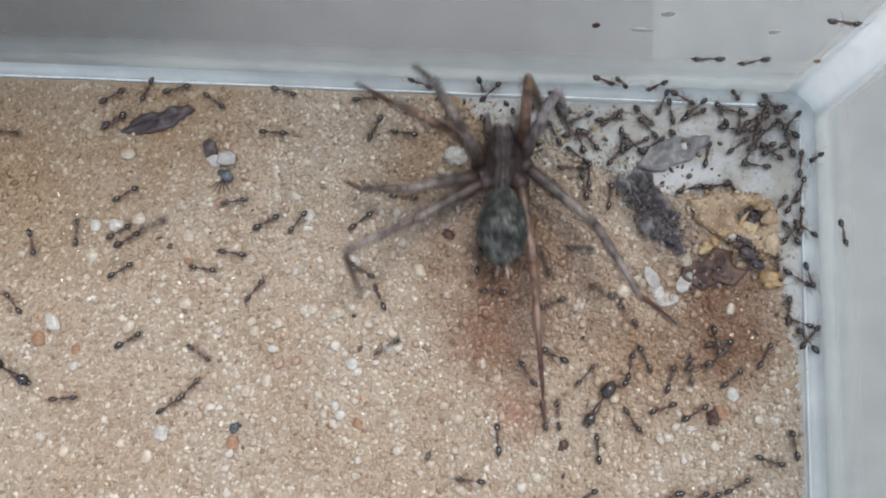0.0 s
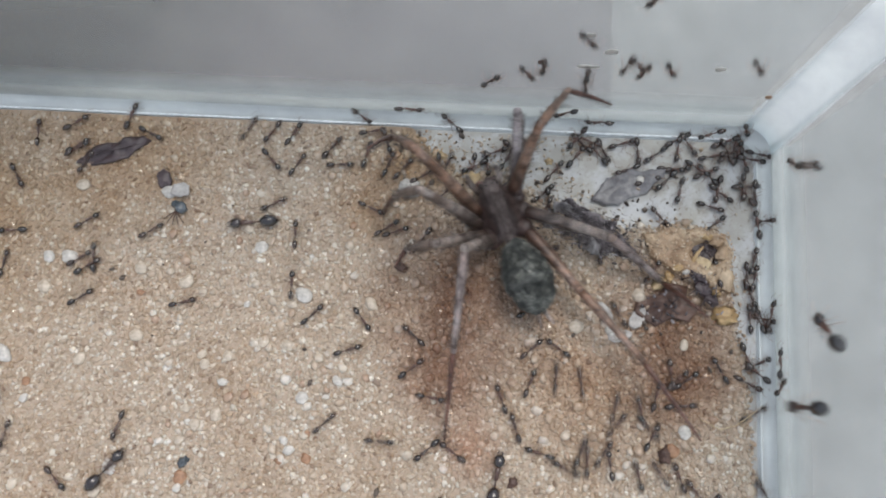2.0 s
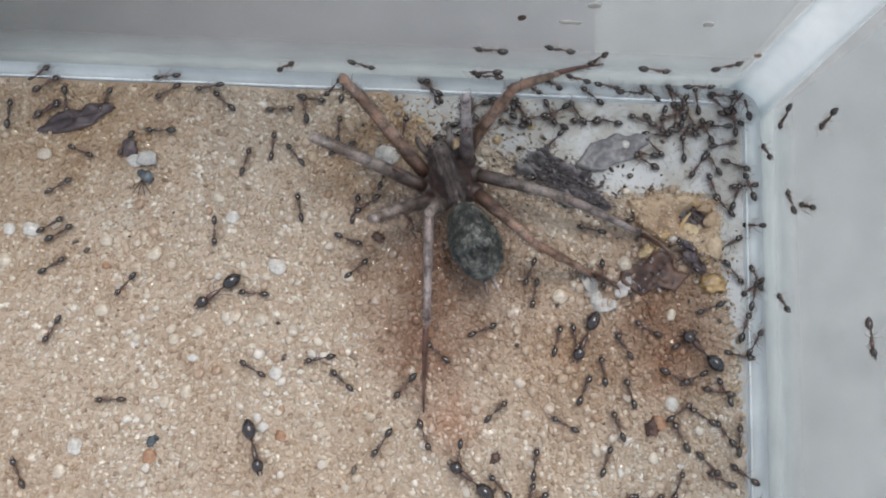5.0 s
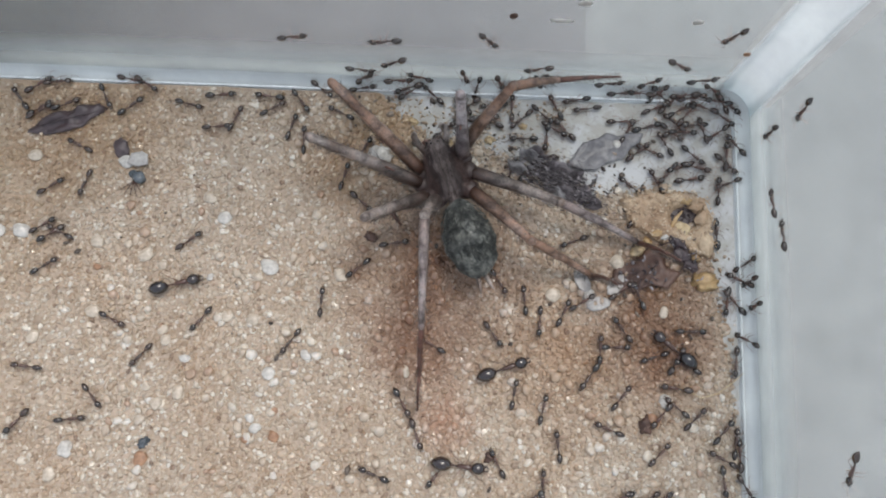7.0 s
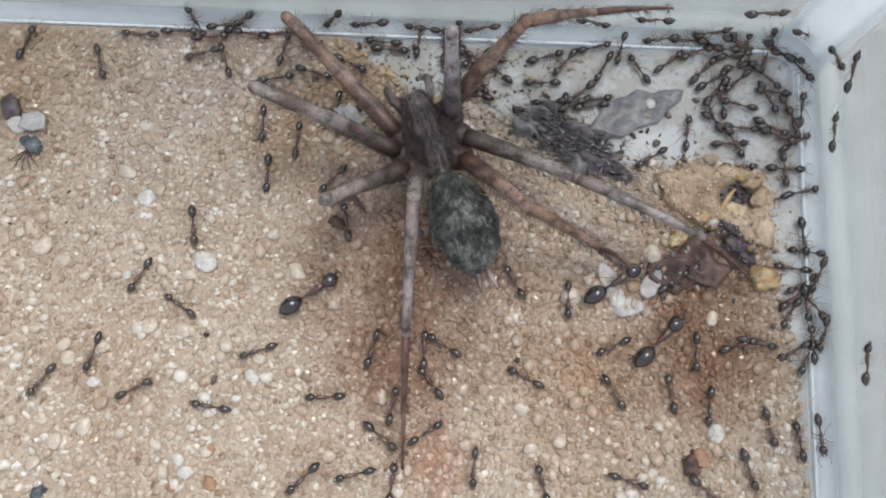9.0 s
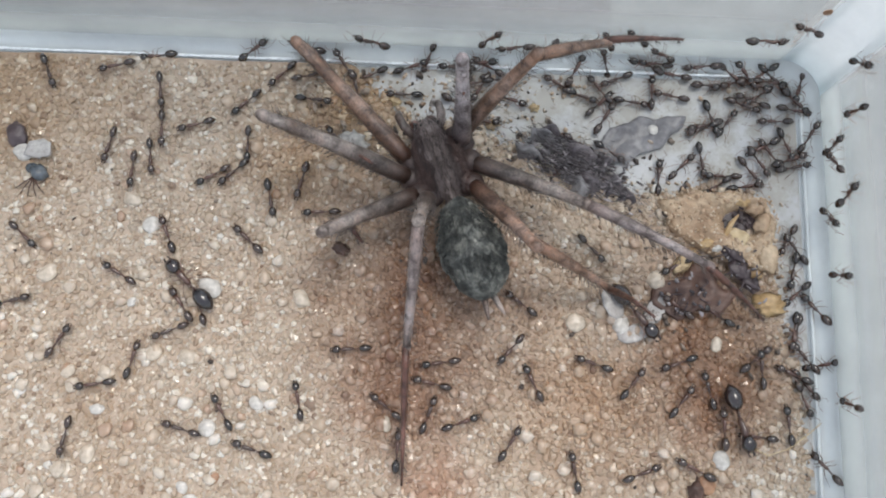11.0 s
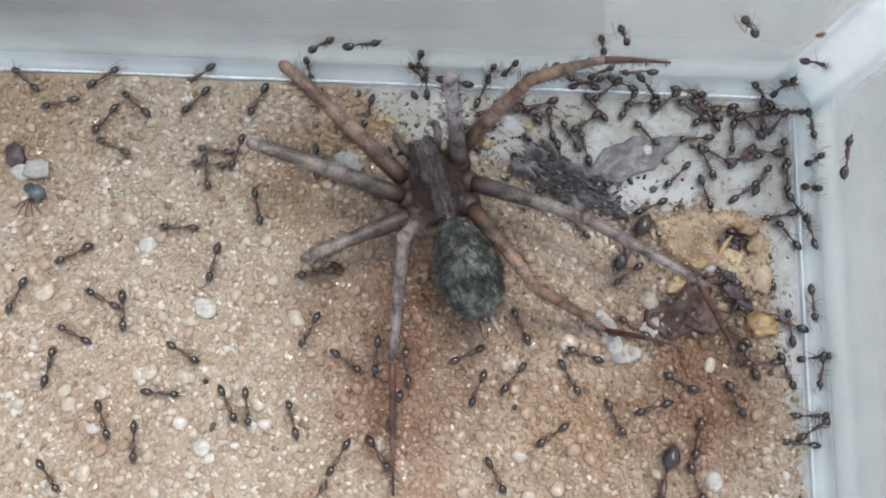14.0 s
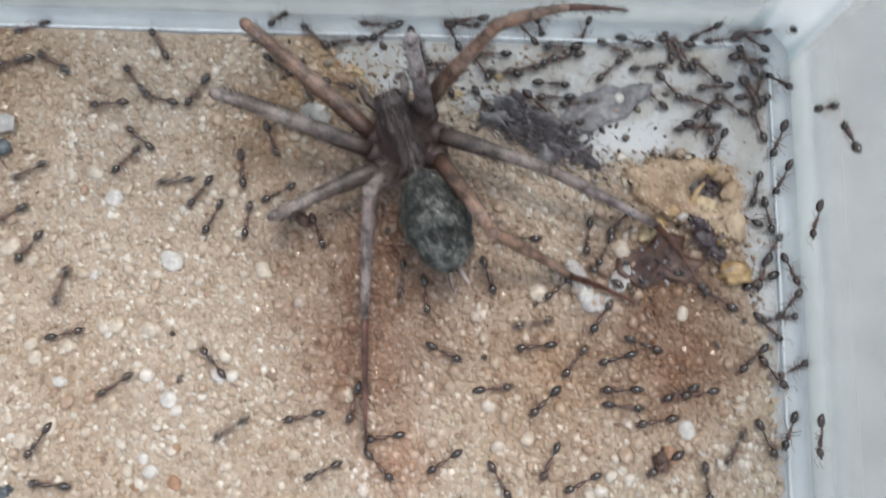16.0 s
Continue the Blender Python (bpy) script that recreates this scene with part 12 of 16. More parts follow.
    ant(1, trail((0, -20.4, -20.7, 156), (0.5, -18.1, -14.2, 155), (0.73, -19.8, -15.7, 213), (1, -21.5, -17.3, 270), (1.27, -22.8, -19.2, 210), (1.5, -24.2, -21.2, 149), (1.7, -23.7, -20.3, 81), (1.9, -23.3, -19.5, 14), (2.1, -22.5, -19.0, 55), (2.3, -21.7, -18.6, 97), (2.53, -22.0, -19.1, 46), (2.77, -22.3, -19.6, -6), (3, -22.6, -20.1, -57), (3.27, -22.0, -20.4, -6), (3.5, -21.4, -20.6, 45), (4, -20.1, -20.1, 47), (4.17, -20.2, -20.1, 96), (4.33, -20.4, -20.1, 145), (4.5, -20.5, -20.1, 194), (5, -20.7, -20.3, 261), (5.5, -20.6, -20.6, 286), (6, -20.5, -21.0, 267), (6.5, -20.7, -21.2, 198), (6.73, -20.8, -21.2, 148), (7, -21.0, -21.2, 97), (7.5, -17.3, -16.5, 53), (8, -16.0, -11.0, 93), (8.27, -15.6, -8.1, 132), (8.5, -15.1, -5.3, 170), (9, -16.6, -5.0, 189), (9.27, -16.6, -5.3, 225), (9.5, -16.6, -5.6, 262), (10, -16.6, -6.2, 304), (10.5, -16.0, -6.5, 348), (11, -15.4, -6.6, 326), (11.5, -15.2, -7.1, 296), (12, -14.8, -8.0, 358), (12.17, -14.6, -8.3, 311), (12.33, -14.4, -8.6, 264), (12.5, -14.2, -8.8, 217), (13, -15.3, -6.6, 164), (13.17, -16.1, -6.3, 212), (13.33, -16.9, -6.1, 261), (13.5, -17.7, -5.8, 310), (14, -17.7, -11.2, 315), (14.27, -16.4, -13.5, 272), (14.5, -15.2, -15.9, 230), (14.67, -15.3, -15.5, 282), (14.83, -15.4, -15.1, 334), (15, -15.4, -14.7, 386), (15.27, -15.1, -14.2, 337), (15.5, -14.7, -13.7, 288), (16, -14.5, -16.1, 263)))
    ant(0, trail((0, -19.8, -10.6, 84), (0.27, -17.4, -9.8, 128), (0.5, -14.9, -8.9, 173), (1, -20.6, -16.6, 221), (1.5, -29.2, -21.0, 168), (1.7, -25.9, -18.1, 105), (1.9, -22.7, -15.3, 43), (2.3, -19.5, -7.2, 8), (3, -18.3, -6.2, -14), (3.27, -16.1, -5.1, 28), (3.5, -13.9, -4.0, 70), (3.73, -11.8, -2.7, 32), (4, -9.7, -1.5, -6), (4.27, -9.7, -1.7, -60), (4.5, -9.8, -1.8, -113), (4.73, -10.0, -1.9, -156), (5, -10.1, -2.0, -200), (5.5, -10.6, -1.6, -219), (6, -11.0, -1.5, -151), (6.5, -11.2, -1.9, -107), (6.73, -11.3, -2.0, -52), (7, -11.4, -2.2, 2), (8.5, -11.0, -1.1, 25), (9, -10.3, -1.0, 38), (9.83, -10.3, -1.3, 90), (10.67, -10.3, -1.6, 142), (11.5, -10.3, -1.9, 194), (12.5, -11.1, -2.8, 134), (13, -11.9, -0.8, 156), (13.5, -13.9, -0.2, 199), (14, -13.3, -0.7, 242), (14.27, -13.4, -1.0, 295), (14.5, -13.5, -1.4, 347), (14.83, -13.6, -1.6, 395), (15.17, -13.8, -1.8, 442), (15.5, -13.9, -2.1, 489), (15.67, -13.4, -1.5, 438), (15.83, -12.8, -0.9, 387), (16, -12.2, -0.3, 336)))
    ant(1, trail((0, -26.5, -9.9, 140), (0.5, -37.1, -5.0, 130), (1, -38.3, -2.8, 138), (1.5, -40.7, -2.2, 137), (1.63, -40.2, -2.1, 81), (1.77, -39.7, -2.0, 25), (1.9, -39.3, -1.9, -31), (2.03, -38.8, -1.7, -82), (2.17, -38.4, -1.4, -134), (2.3, -37.9, -1.2, -185), (3, -41.6, 0.2, -205), (4, -42.0, 0.6, -177), (5, -42.1, 0.5, -130), (6, -42.3, 0.3, -82), (7, -42.5, 0.2, -35), (7.27, -42.7, -0.1, -78), (7.5, -42.9, -0.4, -121), (7.73, -42.8, -0.7, -82), (8, -42.8, -1.0, -43), (8.5, -42.3, -1.4, -39), (8.73, -41.9, -1.4, 19), (9, -41.5, -1.4, 76), (9.5, -41.1, -1.3, 66), (10, -40.8, -0.6, 43), (10.27, -40.6, -0.7, -2), (10.5, -40.4, -0.9, -46), (11, -39.8, -1.3, 14), (11.17, -39.7, -1.1, 70), (11.33, -39.6, -1.0, 126), (11.5, -39.5, -0.9, 182), (12, -40.4, -1.9, 200), (12.27, -41.1, -1.8, 158), (12.5, -41.8, -1.7, 116), (13, -40.1, -0.5, 79), (13.27, -39.1, -0.1, 35), (13.5, -38.2, 0.3, -10), (13.73, -38.9, 1.0, 41), (14, -39.6, 1.8, 92), (14.5, -40.2, 3.7, 29), (14.73, -39.5, 3.0, -34), (15, -38.8, 2.2, -97), (15.27, -38.8, 1.2, -60), (15.5, -38.8, 0.1, -23), (15.73, -39.1, 1.2, 13), (16, -39.4, 2.3, 49)))
    ant(2, trail((0, -22.5, -9.6, 281), (0.27, -21.3, -9.5, 228), (0.5, -20.1, -9.4, 174), (1, -29.8, -16.7, 238), (1.27, -33.4, -21.6, 196), (1.5, -36.9, -26.5, 154), (1.7, -36.1, -26.1, 97), (1.9, -35.2, -25.7, 39), (2.3, -33.4, -26.0, 45), (2.67, -32.9, -26.0, 0), (3, -32.4, -25.9, -45), (3.27, -32.0, -26.7, -83), (3.5, -31.6, -27.5, -121), (4, -32.3, -29.2, -129), (4.5, -32.4, -29.5, -140), (5, -32.9, -29.9, -129), (5.27, -32.9, -30.1, -87), (5.5, -32.8, -30.3, -45), (6, -32.2, -30.7, -43), (6.27, -32.2, -30.9, -80), (6.5, -32.1, -31.1, -117), (7, -32.5, -31.5, -58), (8.5, -32.4, -31.1, -42), (9, -32.3, -31.4, -38), (9.27, -32.4, -31.1, 20), (9.5, -32.4, -30.9, 78), (9.73, -32.3, -30.8, 42), (10, -32.1, -30.8, 7), (10.5, -31.6, -30.7, 11), (10.73, -31.5, -30.6, 49), (11, -31.4, -30.5, 87), (11.5, -31.5, -30.1, 114), (12.5, -31.5, -29.3, 82), (12.83, -31.6, -29.3, 139), (13.17, -31.8, -29.2, 197), (13.5, -31.9, -29.1, 254), (14.5, -32.7, -29.4, 322), (15.5, -31.9, -28.9, 257), (16, -31.8, -29.1, 257)))
    ant(0, trail((0, -42.1, -27.4, 34), (0.5, -40.6, -17.4, 11), (1.5, -39.7, -17.1, -17), (1.7, -39.3, -14.6, 19), (1.9, -39.0, -12.1, 54), (2.1, -37.0, -10.5, -5), (2.3, -35.1, -8.9, -63), (3, -39.7, -16.3, -71), (3.17, -39.9, -16.0, -127), (3.33, -40.2, -15.7, -182), (3.5, -40.4, -15.4, -238), (4, -40.0, -14.3, -189), (4.27, -39.7, -13.9, -252), (4.5, -39.5, -13.5, -314), (5, -38.9, -12.7, -280), (5.5, -39.4, -11.8, -225), (6, -40.3, -10.9, -242), (6.5, -40.1, -10.1, -307), (7, -39.5, -9.3, -284), (8.5, -40.0, -10.0, -272), (9, -39.9, -9.0, -274), (9.27, -40.6, -9.7, -210), (9.5, -41.3, -10.4, -147), (10, -43.1, -10.6, -196), (10.5, -45.1, -9.8, -197), (11, -46.8, -9.9, -148), (11.5, -48.2, -11.3, -114), (11.83, -48.0, -11.3, -55), (12.17, -47.7, -11.4, 3), (12.5, -47.5, -11.4, 62), (13, -46.5, -11.0, 94), (13.17, -46.3, -10.7, 36), (13.33, -46.1, -10.4, -22), (13.5, -45.9, -10.2, -79), (13.73, -47.4, -11.4, -130), (14, -48.9, -12.6, -180), (14.5, -51.7, -15.3, -152), (14.67, -51.2, -14.5, -98), (14.83, -50.6, -13.7, -44), (15, -50.1, -12.9, 10), (15.5, -48.7, -10.4, 65), (15.67, -49.3, -10.5, 120), (15.83, -49.9, -10.7, 175), (16, -50.6, -10.9, 230)))
    ant(1, trail((0, -23.9, -52.8, 92), (0.5, -24.3, -39.8, 100), (1, -26.5, -40.3, 150), (1.5, -28.7, -40.2, 102), (1.9, -29.1, -38.9, 164), (2.1, -29.4, -38.3, 212), (2.3, -29.8, -37.7, 260), (3, -29.1, -50.0, 274), (3.5, -29.0, -49.9, 334), (4, -28.8, -49.8, 394), (7, -28.5, -49.6, 394), (8.5, -28.2, -49.4, 394), (9, -27.9, -49.2, 394), (11.5, -27.6, -49.0, 394), (12.5, -27.3, -48.8, 394), (13.5, -27.0, -48.6, 394), (14.5, -26.7, -48.4, 453), (15, -28.3, -38.5, 487), (15.5, -28.1, -28.5, 541), (16, -29.4, -31.5, 550)))
    ant(0, trail((0, -1.3, -51.3, 89), (0.5, -1.0, -38.6, 79), (0.67, -0.4, -40.8, 27), (0.83, 0.2, -42.9, -25), (1, 0.8, -45.0, -77), (1.17, 0.1, -47.1, -129), (1.33, -0.6, -49.2, -181), (1.5, -1.3, -51.3, -233), (1.9, -0.9, -43.4, -263), (2.3, -4.6, -36.4, -247), (2.53, -4.7, -40.4, -298), (2.77, -4.7, -44.4, -349), (3, -4.7, -48.3, -400), (3.27, -5.3, -44.3, -342), (3.5, -5.8, -40.3, -285), (3.73, -4.3, -36.6, -243), (4, -2.7, -32.9, -201), (5.5, -2.3, -32.9, -256), (7, -1.9, -33.0, -310), (7.5, -1.4, -32.1, -259), (8, -2.2, -31.2, -239), (8.5, -1.8, -30.4, -258), (9, -1.0, -30.8, -259), (9.5, -0.8, -29.9, -298), (10, -0.6, -29.0, -241), (10.5, -1.5, -28.4, -208), (11, -2.2, -27.7, -264), (11.27, -2.1, -27.3, -198), (11.5, -1.9, -26.8, -132), (11.73, -2.6, -26.8, -193), (12, -3.2, -26.7, -253), (12.5, -4.4, -26.1, -267), (12.73, -5.0, -26.1, -231), (13, -5.5, -26.0, -195), (13.17, -5.8, -26.3, -136), (13.33, -6.0, -26.6, -77), (13.5, -6.3, -26.9, -18), (14, -5.0, -33.5, -61), (14.27, -5.9, -36.8, -107), (14.5, -6.7, -40.1, -153), (14.67, -7.1, -38.1, -203), (14.83, -7.6, -36.1, -253), (15, -8.1, -34.1, -303), (15.27, -8.3, -31.1, -245), (15.5, -8.5, -28.0, -187), (15.73, -8.7, -34.3, -139), (16, -8.8, -40.7, -91)))
    ant(1, trail((0, -33.5, 41.0, -87), (0.27, -32.9, 29.1, -47), (0.5, -32.2, 17.3, -8), (1, -31.5, 15.0, -28), (1.5, -30.5, 12.7, -74), (1.7, -29.6, 12.3, -19), (1.9, -28.7, 12.0, 37), (2.1, -27.7, 11.8, 75), (2.3, -26.7, 11.7, 112), (2.67, -27.1, 14.6, 162), (3, -27.5, 17.4, 212), (3.5, -32.7, 10.8, 251), (3.73, -36.0, 8.2, 209), (4, -39.3, 5.7, 167), (4.17, -39.2, 5.7, 114), (4.33, -39.1, 5.7, 61), (4.5, -39.0, 5.7, 8), (5, -38.7, 5.7, -32), (5.5, -38.6, 5.4, -93), (6, -38.6, 5.0, -91), (6.5, -38.5, 4.7, -26), (7, -38.2, 4.7, -9), (7.27, -38.2, 3.4, -54), (7.5, -38.3, 2.1, -98), (7.73, -37.2, 1.2, -60), (8, -36.1, 0.4, -22), (8.17, -35.8, -0.3, -69), (8.33, -35.5, -1.1, -115), (8.5, -35.3, -1.8, -162), (9, -36.9, -6.2, -93), (9.83, -37.1, -6.4, -148), (10.67, -37.2, -6.6, -203), (11.5, -37.3, -6.8, -257), (11.73, -38.5, -6.3, -206), (12, -39.7, -5.8, -155), (12.27, -41.0, -6.0, -216), (12.5, -42.2, -6.2, -276), (12.73, -41.3, -5.7, -327), (13, -40.3, -5.3, -377), (13.27, -39.5, -4.7, -429), (13.5, -38.6, -4.1, -481), (14, -38.5, -6.8, -444), (14.5, -40.3, -8.8, -452), (14.67, -39.9, -8.2, -506), (14.83, -39.4, -7.6, -559), (15, -39.0, -7.0, -613), (15.5, -38.1, -4.9, -558), (16, -46.5, -12.6, -532)))
    ant(2, trail((0, -99.1, -4.4, 3), (0.5, -83.6, -3.7, 63), (0.73, -82.9, -3.6, 13), (1, -82.1, -3.5, -37), (1.5, -81.1, -4.5, 15), (1.9, -79.4, -7.3, -32), (2.1, -77.8, -7.7, -85), (2.3, -76.2, -8.1, -139), (2.67, -76.4, -9.2, -80), (3, -76.5, -10.2, -20), (3.27, -75.9, -9.2, 49), (3.5, -75.4, -8.2, 119), (4, -75.5, -5.8, 146), (4.5, -75.3, -5.1, 99), (5, -75.5, -4.2, 91), (5.5, -75.2, -3.7, 29), (6, -74.3, -3.4, 16), (6.5, -73.6, -3.0, 60), (7, -73.6, -2.3, 130), (7.5, -78.3, -4.0, 182), (8, -83.2, -2.8, 163), (8.5, -88.0, -2.8, 180), (8.67, -87.9, -2.8, 131), (8.83, -87.8, -2.7, 82), (9, -87.7, -2.6, 34), (11.5, -87.4, -2.4, 20), (12, -73.6, 1.5, 40), (12.5, -60.4, 7.2, -26), (13, -48.7, 7.1, -11), (13.5, -37.9, 2.6, 4), (14, -38.0, 6.4, 47), (14.5, -37.8, 10.1, 6), (14.73, -38.7, 8.2, -42), (15, -39.5, 6.4, -91), (15.17, -39.1, 5.1, -40), (15.33, -38.6, 3.8, 10), (15.5, -38.2, 2.5, 60), (16, -33.6, 32.0, 81)))
    ant(0, trail((0, -95.8, -21.5, 3), (0.5, -79.5, -20.7, -59), (1, -78.9, -20.3, -18), (1.5, -78.4, -19.7, 36), (1.9, -78.5, -17.7, 45), (2.03, -78.6, -17.1, 99), (2.17, -78.7, -16.4, 153), (2.3, -78.8, -15.8, 207), (3, -93.0, -16.5, 182), (3.33, -92.9, -16.5, 242), (3.67, -92.8, -16.4, 302), (4, -92.7, -16.3, 362), (4.5, -88.5, -15.7, 357), (5, -84.4, -16.8, 340), (5.5, -80.2, -18.2, 349), (6, -76.0, -18.1, 373), (6.5, -71.8, -16.7, 376), (6.67, -70.4, -16.5, 423), (6.83, -69.0, -16.4, 470), (7, -67.6, -16.2, 516), (7.5, -73.5, -17.8, 525), (8, -79.5, -14.9, 541), (8.5, -85.4, -16.9, 540), (8.67, -85.3, -16.9, 491), (8.83, -85.2, -16.8, 443), (9, -85.1, -16.7, 394), (11.5, -84.8, -16.5, 394), (12.5, -84.5, -16.3, 394), (13.5, -84.2, -16.1, 394), (14.5, -83.9, -15.9, 394), (15.5, -83.6, -15.7, 394), (16, -83.3, -15.5, 394)))
    ant(1, trail((0, -92.7, -37.5, 3), (0.5, -77.0, -36.6, 37), (0.73, -80.9, -37.6, 101), (1, -84.8, -38.7, 165), (1.5, -92.7, -37.5, 183), (1.77, -92.6, -37.4, 133), (2.03, -92.5, -37.4, 83), (2.3, -92.4, -37.3, 34), (3, -92.1, -37.1, 34), (4, -91.8, -36.9, 34), (7, -91.5, -36.7, 34), (8.5, -91.2, -36.5, 34), (9, -90.9, -36.3, 34), (11.5, -90.6, -36.1, 34), (12.5, -90.3, -35.9, 34), (13.5, -90.0, -35.7, 34), (14.5, -89.7, -35.5, 34), (15.5, -89.4, -35.3, 34), (16, -89.1, -35.1, 34)))
    ant(0, trail((0, -14.5, -52.2, 90), (0.5, -14.6, -40.1, 28), (0.67, -15.1, -42.1, -20), (0.83, -15.7, -44.1, -67), (1, -16.3, -46.2, -115), (1.17, -15.7, -48.2, -167), (1.33, -15.1, -50.2, -219), (1.5, -14.5, -52.2, -271), (1.9, -12.9, -43.9, -297), (2.3, -14.5, -35.5, -347), (2.67, -14.4, -42.3, -398), (3, -14.3, -49.0, -448), (3.5, -14.1, -48.9, -387), (4, -14.0, -48.8, -326), (7, -13.7, -48.6, -326), (8.5, -13.4, -48.4, -326), (9, -13.1, -48.2, -326), (11.5, -12.8, -48.0, -326), (12.5, -12.5, -47.8, -326), (13.5, -12.2, -47.6, -326), (14.5, -11.9, -47.4, -269), (15, -10.0, -38.1, -278), (15.27, -11.2, -33.6, -318), (15.5, -12.4, -29.0, -357), (16, -12.0, -28.8, -365)))
    ant(1, trail((0, -11.3, -52.0, 90), (0.5, -11.3, -37.8, 97), (0.73, -10.7, -37.3, 45), (1, -10.1, -36.7, -7), (1.5, -8.5, -37.0, 20), (1.9, -7.7, -35.2, 70), (2.03, -7.9, -34.6, 126), (2.17, -8.2, -34.0, 182), (2.3, -8.5, -33.4, 238), (3, -8.4, -48.6, 278), (3.17, -7.6, -47.2, 325), (3.33, -6.8, -45.7, 371), (3.5, -5.9, -44.3, 418), (3.73, -6.3, -41.9, 461), (4, -6.7, -39.4, 505), (4.5, -7.0, -38.7, 451), (5, -6.8, -37.9, 431), (5.5, -6.6, -37.1, 446), (6, -6.8, -36.4, 487), (6.5, -7.4, -35.9, 503), (6.73, -7.7, -35.6, 455), (7, -8.0, -35.3, 407), (7.5, -7.2, -34.7, 401), (8, -7.0, -33.8, 466), (8.27, -7.1, -33.3, 530), (8.5, -7.2, -32.8, 595), (9, -7.4, -43.7, 629), (10.27, -7.3, -43.6, 691), (11.5, -7.1, -43.5, 754), (12.5, -6.8, -43.3, 754), (13.5, -6.5, -43.1, 754), (14.5, -6.2, -42.9, 807), (15, -5.8, -32.3, 788), (15.5, -5.3, -21.7, 804), (15.73, -5.8, -24.7, 858), (16, -6.3, -27.7, 911)))
    ant(2, trail((0, -71.4, -56.0, 98), (0.5, -74.2, -37.3, 146), (0.73, -73.3, -36.9, 83), (1, -72.4, -36.4, 20), (1.27, -71.4, -36.8, -30), (1.5, -70.5, -37.2, -80), (1.9, -69.7, -38.2, -29), (2.1, -69.6, -38.9, -70), (2.3, -69.6, -39.5, -112), (3, -67.5, -52.7, -71), (3.27, -67.6, -50.0, -8), (3.5, -67.6, -47.4, 55), (3.73, -67.6, -44.7, 105), (4, -67.6, -42.1, 155), (4.5, -68.5, -41.0, 133), (5, -69.4, -39.9, 120), (5.5, -69.7, -38.7, 89), (6, -69.4, -37.4, 73), (6.5, -69.1, -36.0, 82), (6.67, -69.1, -35.6, 131), (6.83, -69.1, -35.2, 180), (7, -69.2, -34.8, 230), (7.5, -73.5, -33.1, 160), (8, -77.8, -34.4, 216), (8.5, -82.0, -35.3, 180), (8.67, -81.9, -35.3, 131), (8.83, -81.8, -35.2, 82), (9, -81.7, -35.1, 34), (11.5, -81.4, -34.9, 34), (12.5, -81.1, -34.7, 34), (13.5, -80.8, -34.5, 34), (14.5, -80.5, -34.3, 34), (15.5, -80.2, -34.1, 34), (16, -79.9, -33.9, 34)))
    ant(0, trail((0, 37.8, -15.3, 160), (0.5, 4.4, -3.4, 102), (0.73, 7.7, -4.8, 53), (1, 11.1, -6.1, 4), (1.17, 13.5, -5.7, 52), (1.33, 15.8, -5.3, 99), (1.5, 18.2, -4.8, 146), (1.9, 11.3, -4.6, 149), (2.3, 4.5, -4.8, 142), (2.53, 8.6, -5.0, 201), (2.77, 12.8, -5.1, 260), (3, 16.9, -5.3, 320), (3.5, 16.8, -6.6, 302), (4, 17.9, -7.4, 316), (4.17, 17.8, -7.2, 261), (4.33, 17.6, -7.0, 207), (4.5, 17.5, -6.9, 153), (5, 16.8, -6.9, 193), (5.5, 15.9, -7.1, 185), (6, 15.3, -6.9, 130), (6.5, 15.0, -6.2, 113), (6.73, 14.8, -5.9, 154), (7, 14.6, -5.6, 196), (7.5, 11.3, -5.7, 165), (8, 8.1, -6.2, 226), (8.17, 7.3, -7.0, 169), (8.33, 6.4, -7.8, 112), (8.5, 5.6, -8.6, 55), (9, 7.8, -4.2, 50), (10.27, 7.9, -4.7, 120), (11.5, 7.9, -5.1, 190), (12, 7.0, -3.9, 186), (12.5, 5.5, -3.6, 195), (12.67, 5.7, -3.4, 138), (12.83, 5.9, -3.2, 82), (13, 6.1, -3.0, 25), (13.5, 5.9, -2.1, 8), (14, 17.6, -6.1, 3), (14.5, 28.8, -11.2, -47), (14.67, 25.8, -10.8, -103), (14.83, 22.7, -10.4, -158), (15, 19.7, -10.0, -213), (15.27, 15.3, -8.8, -145), (15.5, 10.9, -7.5, -77), (16, 29.3, -13.4, -18)))
    ant(1, trail((0, -16.4, 41.0, -66), (0.27, -10.2, 27.2, -109), (0.5, -3.9, 13.4, -151), (0.73, -6.1, 20.7, -200), (1, -8.2, 28.1, -249), (1.5, -16.4, 41.0, -188), (1.7, -16.2, 35.8, -149), (1.9, -16.0, 30.7, -109), (2.3, -19.1, 20.8, -142), (2.67, -21.1, 30.9, -201), (3, -23.1, 41.0, -260), (4, -22.8, 41.2, -326), (7, -22.5, 41.4, -326), (8.5, -22.2, 41.6, -326), (9, -21.9, 41.8, -326), (11.5, -21.6, 42.0, -326), (12.5, -21.3, 42.2, -326), (13.5, -21.0, 42.4, -326), (14.5, -20.7, 42.6, -326), (15.5, -20.4, 42.8, -326), (16, -20.1, 43.0, -326)))
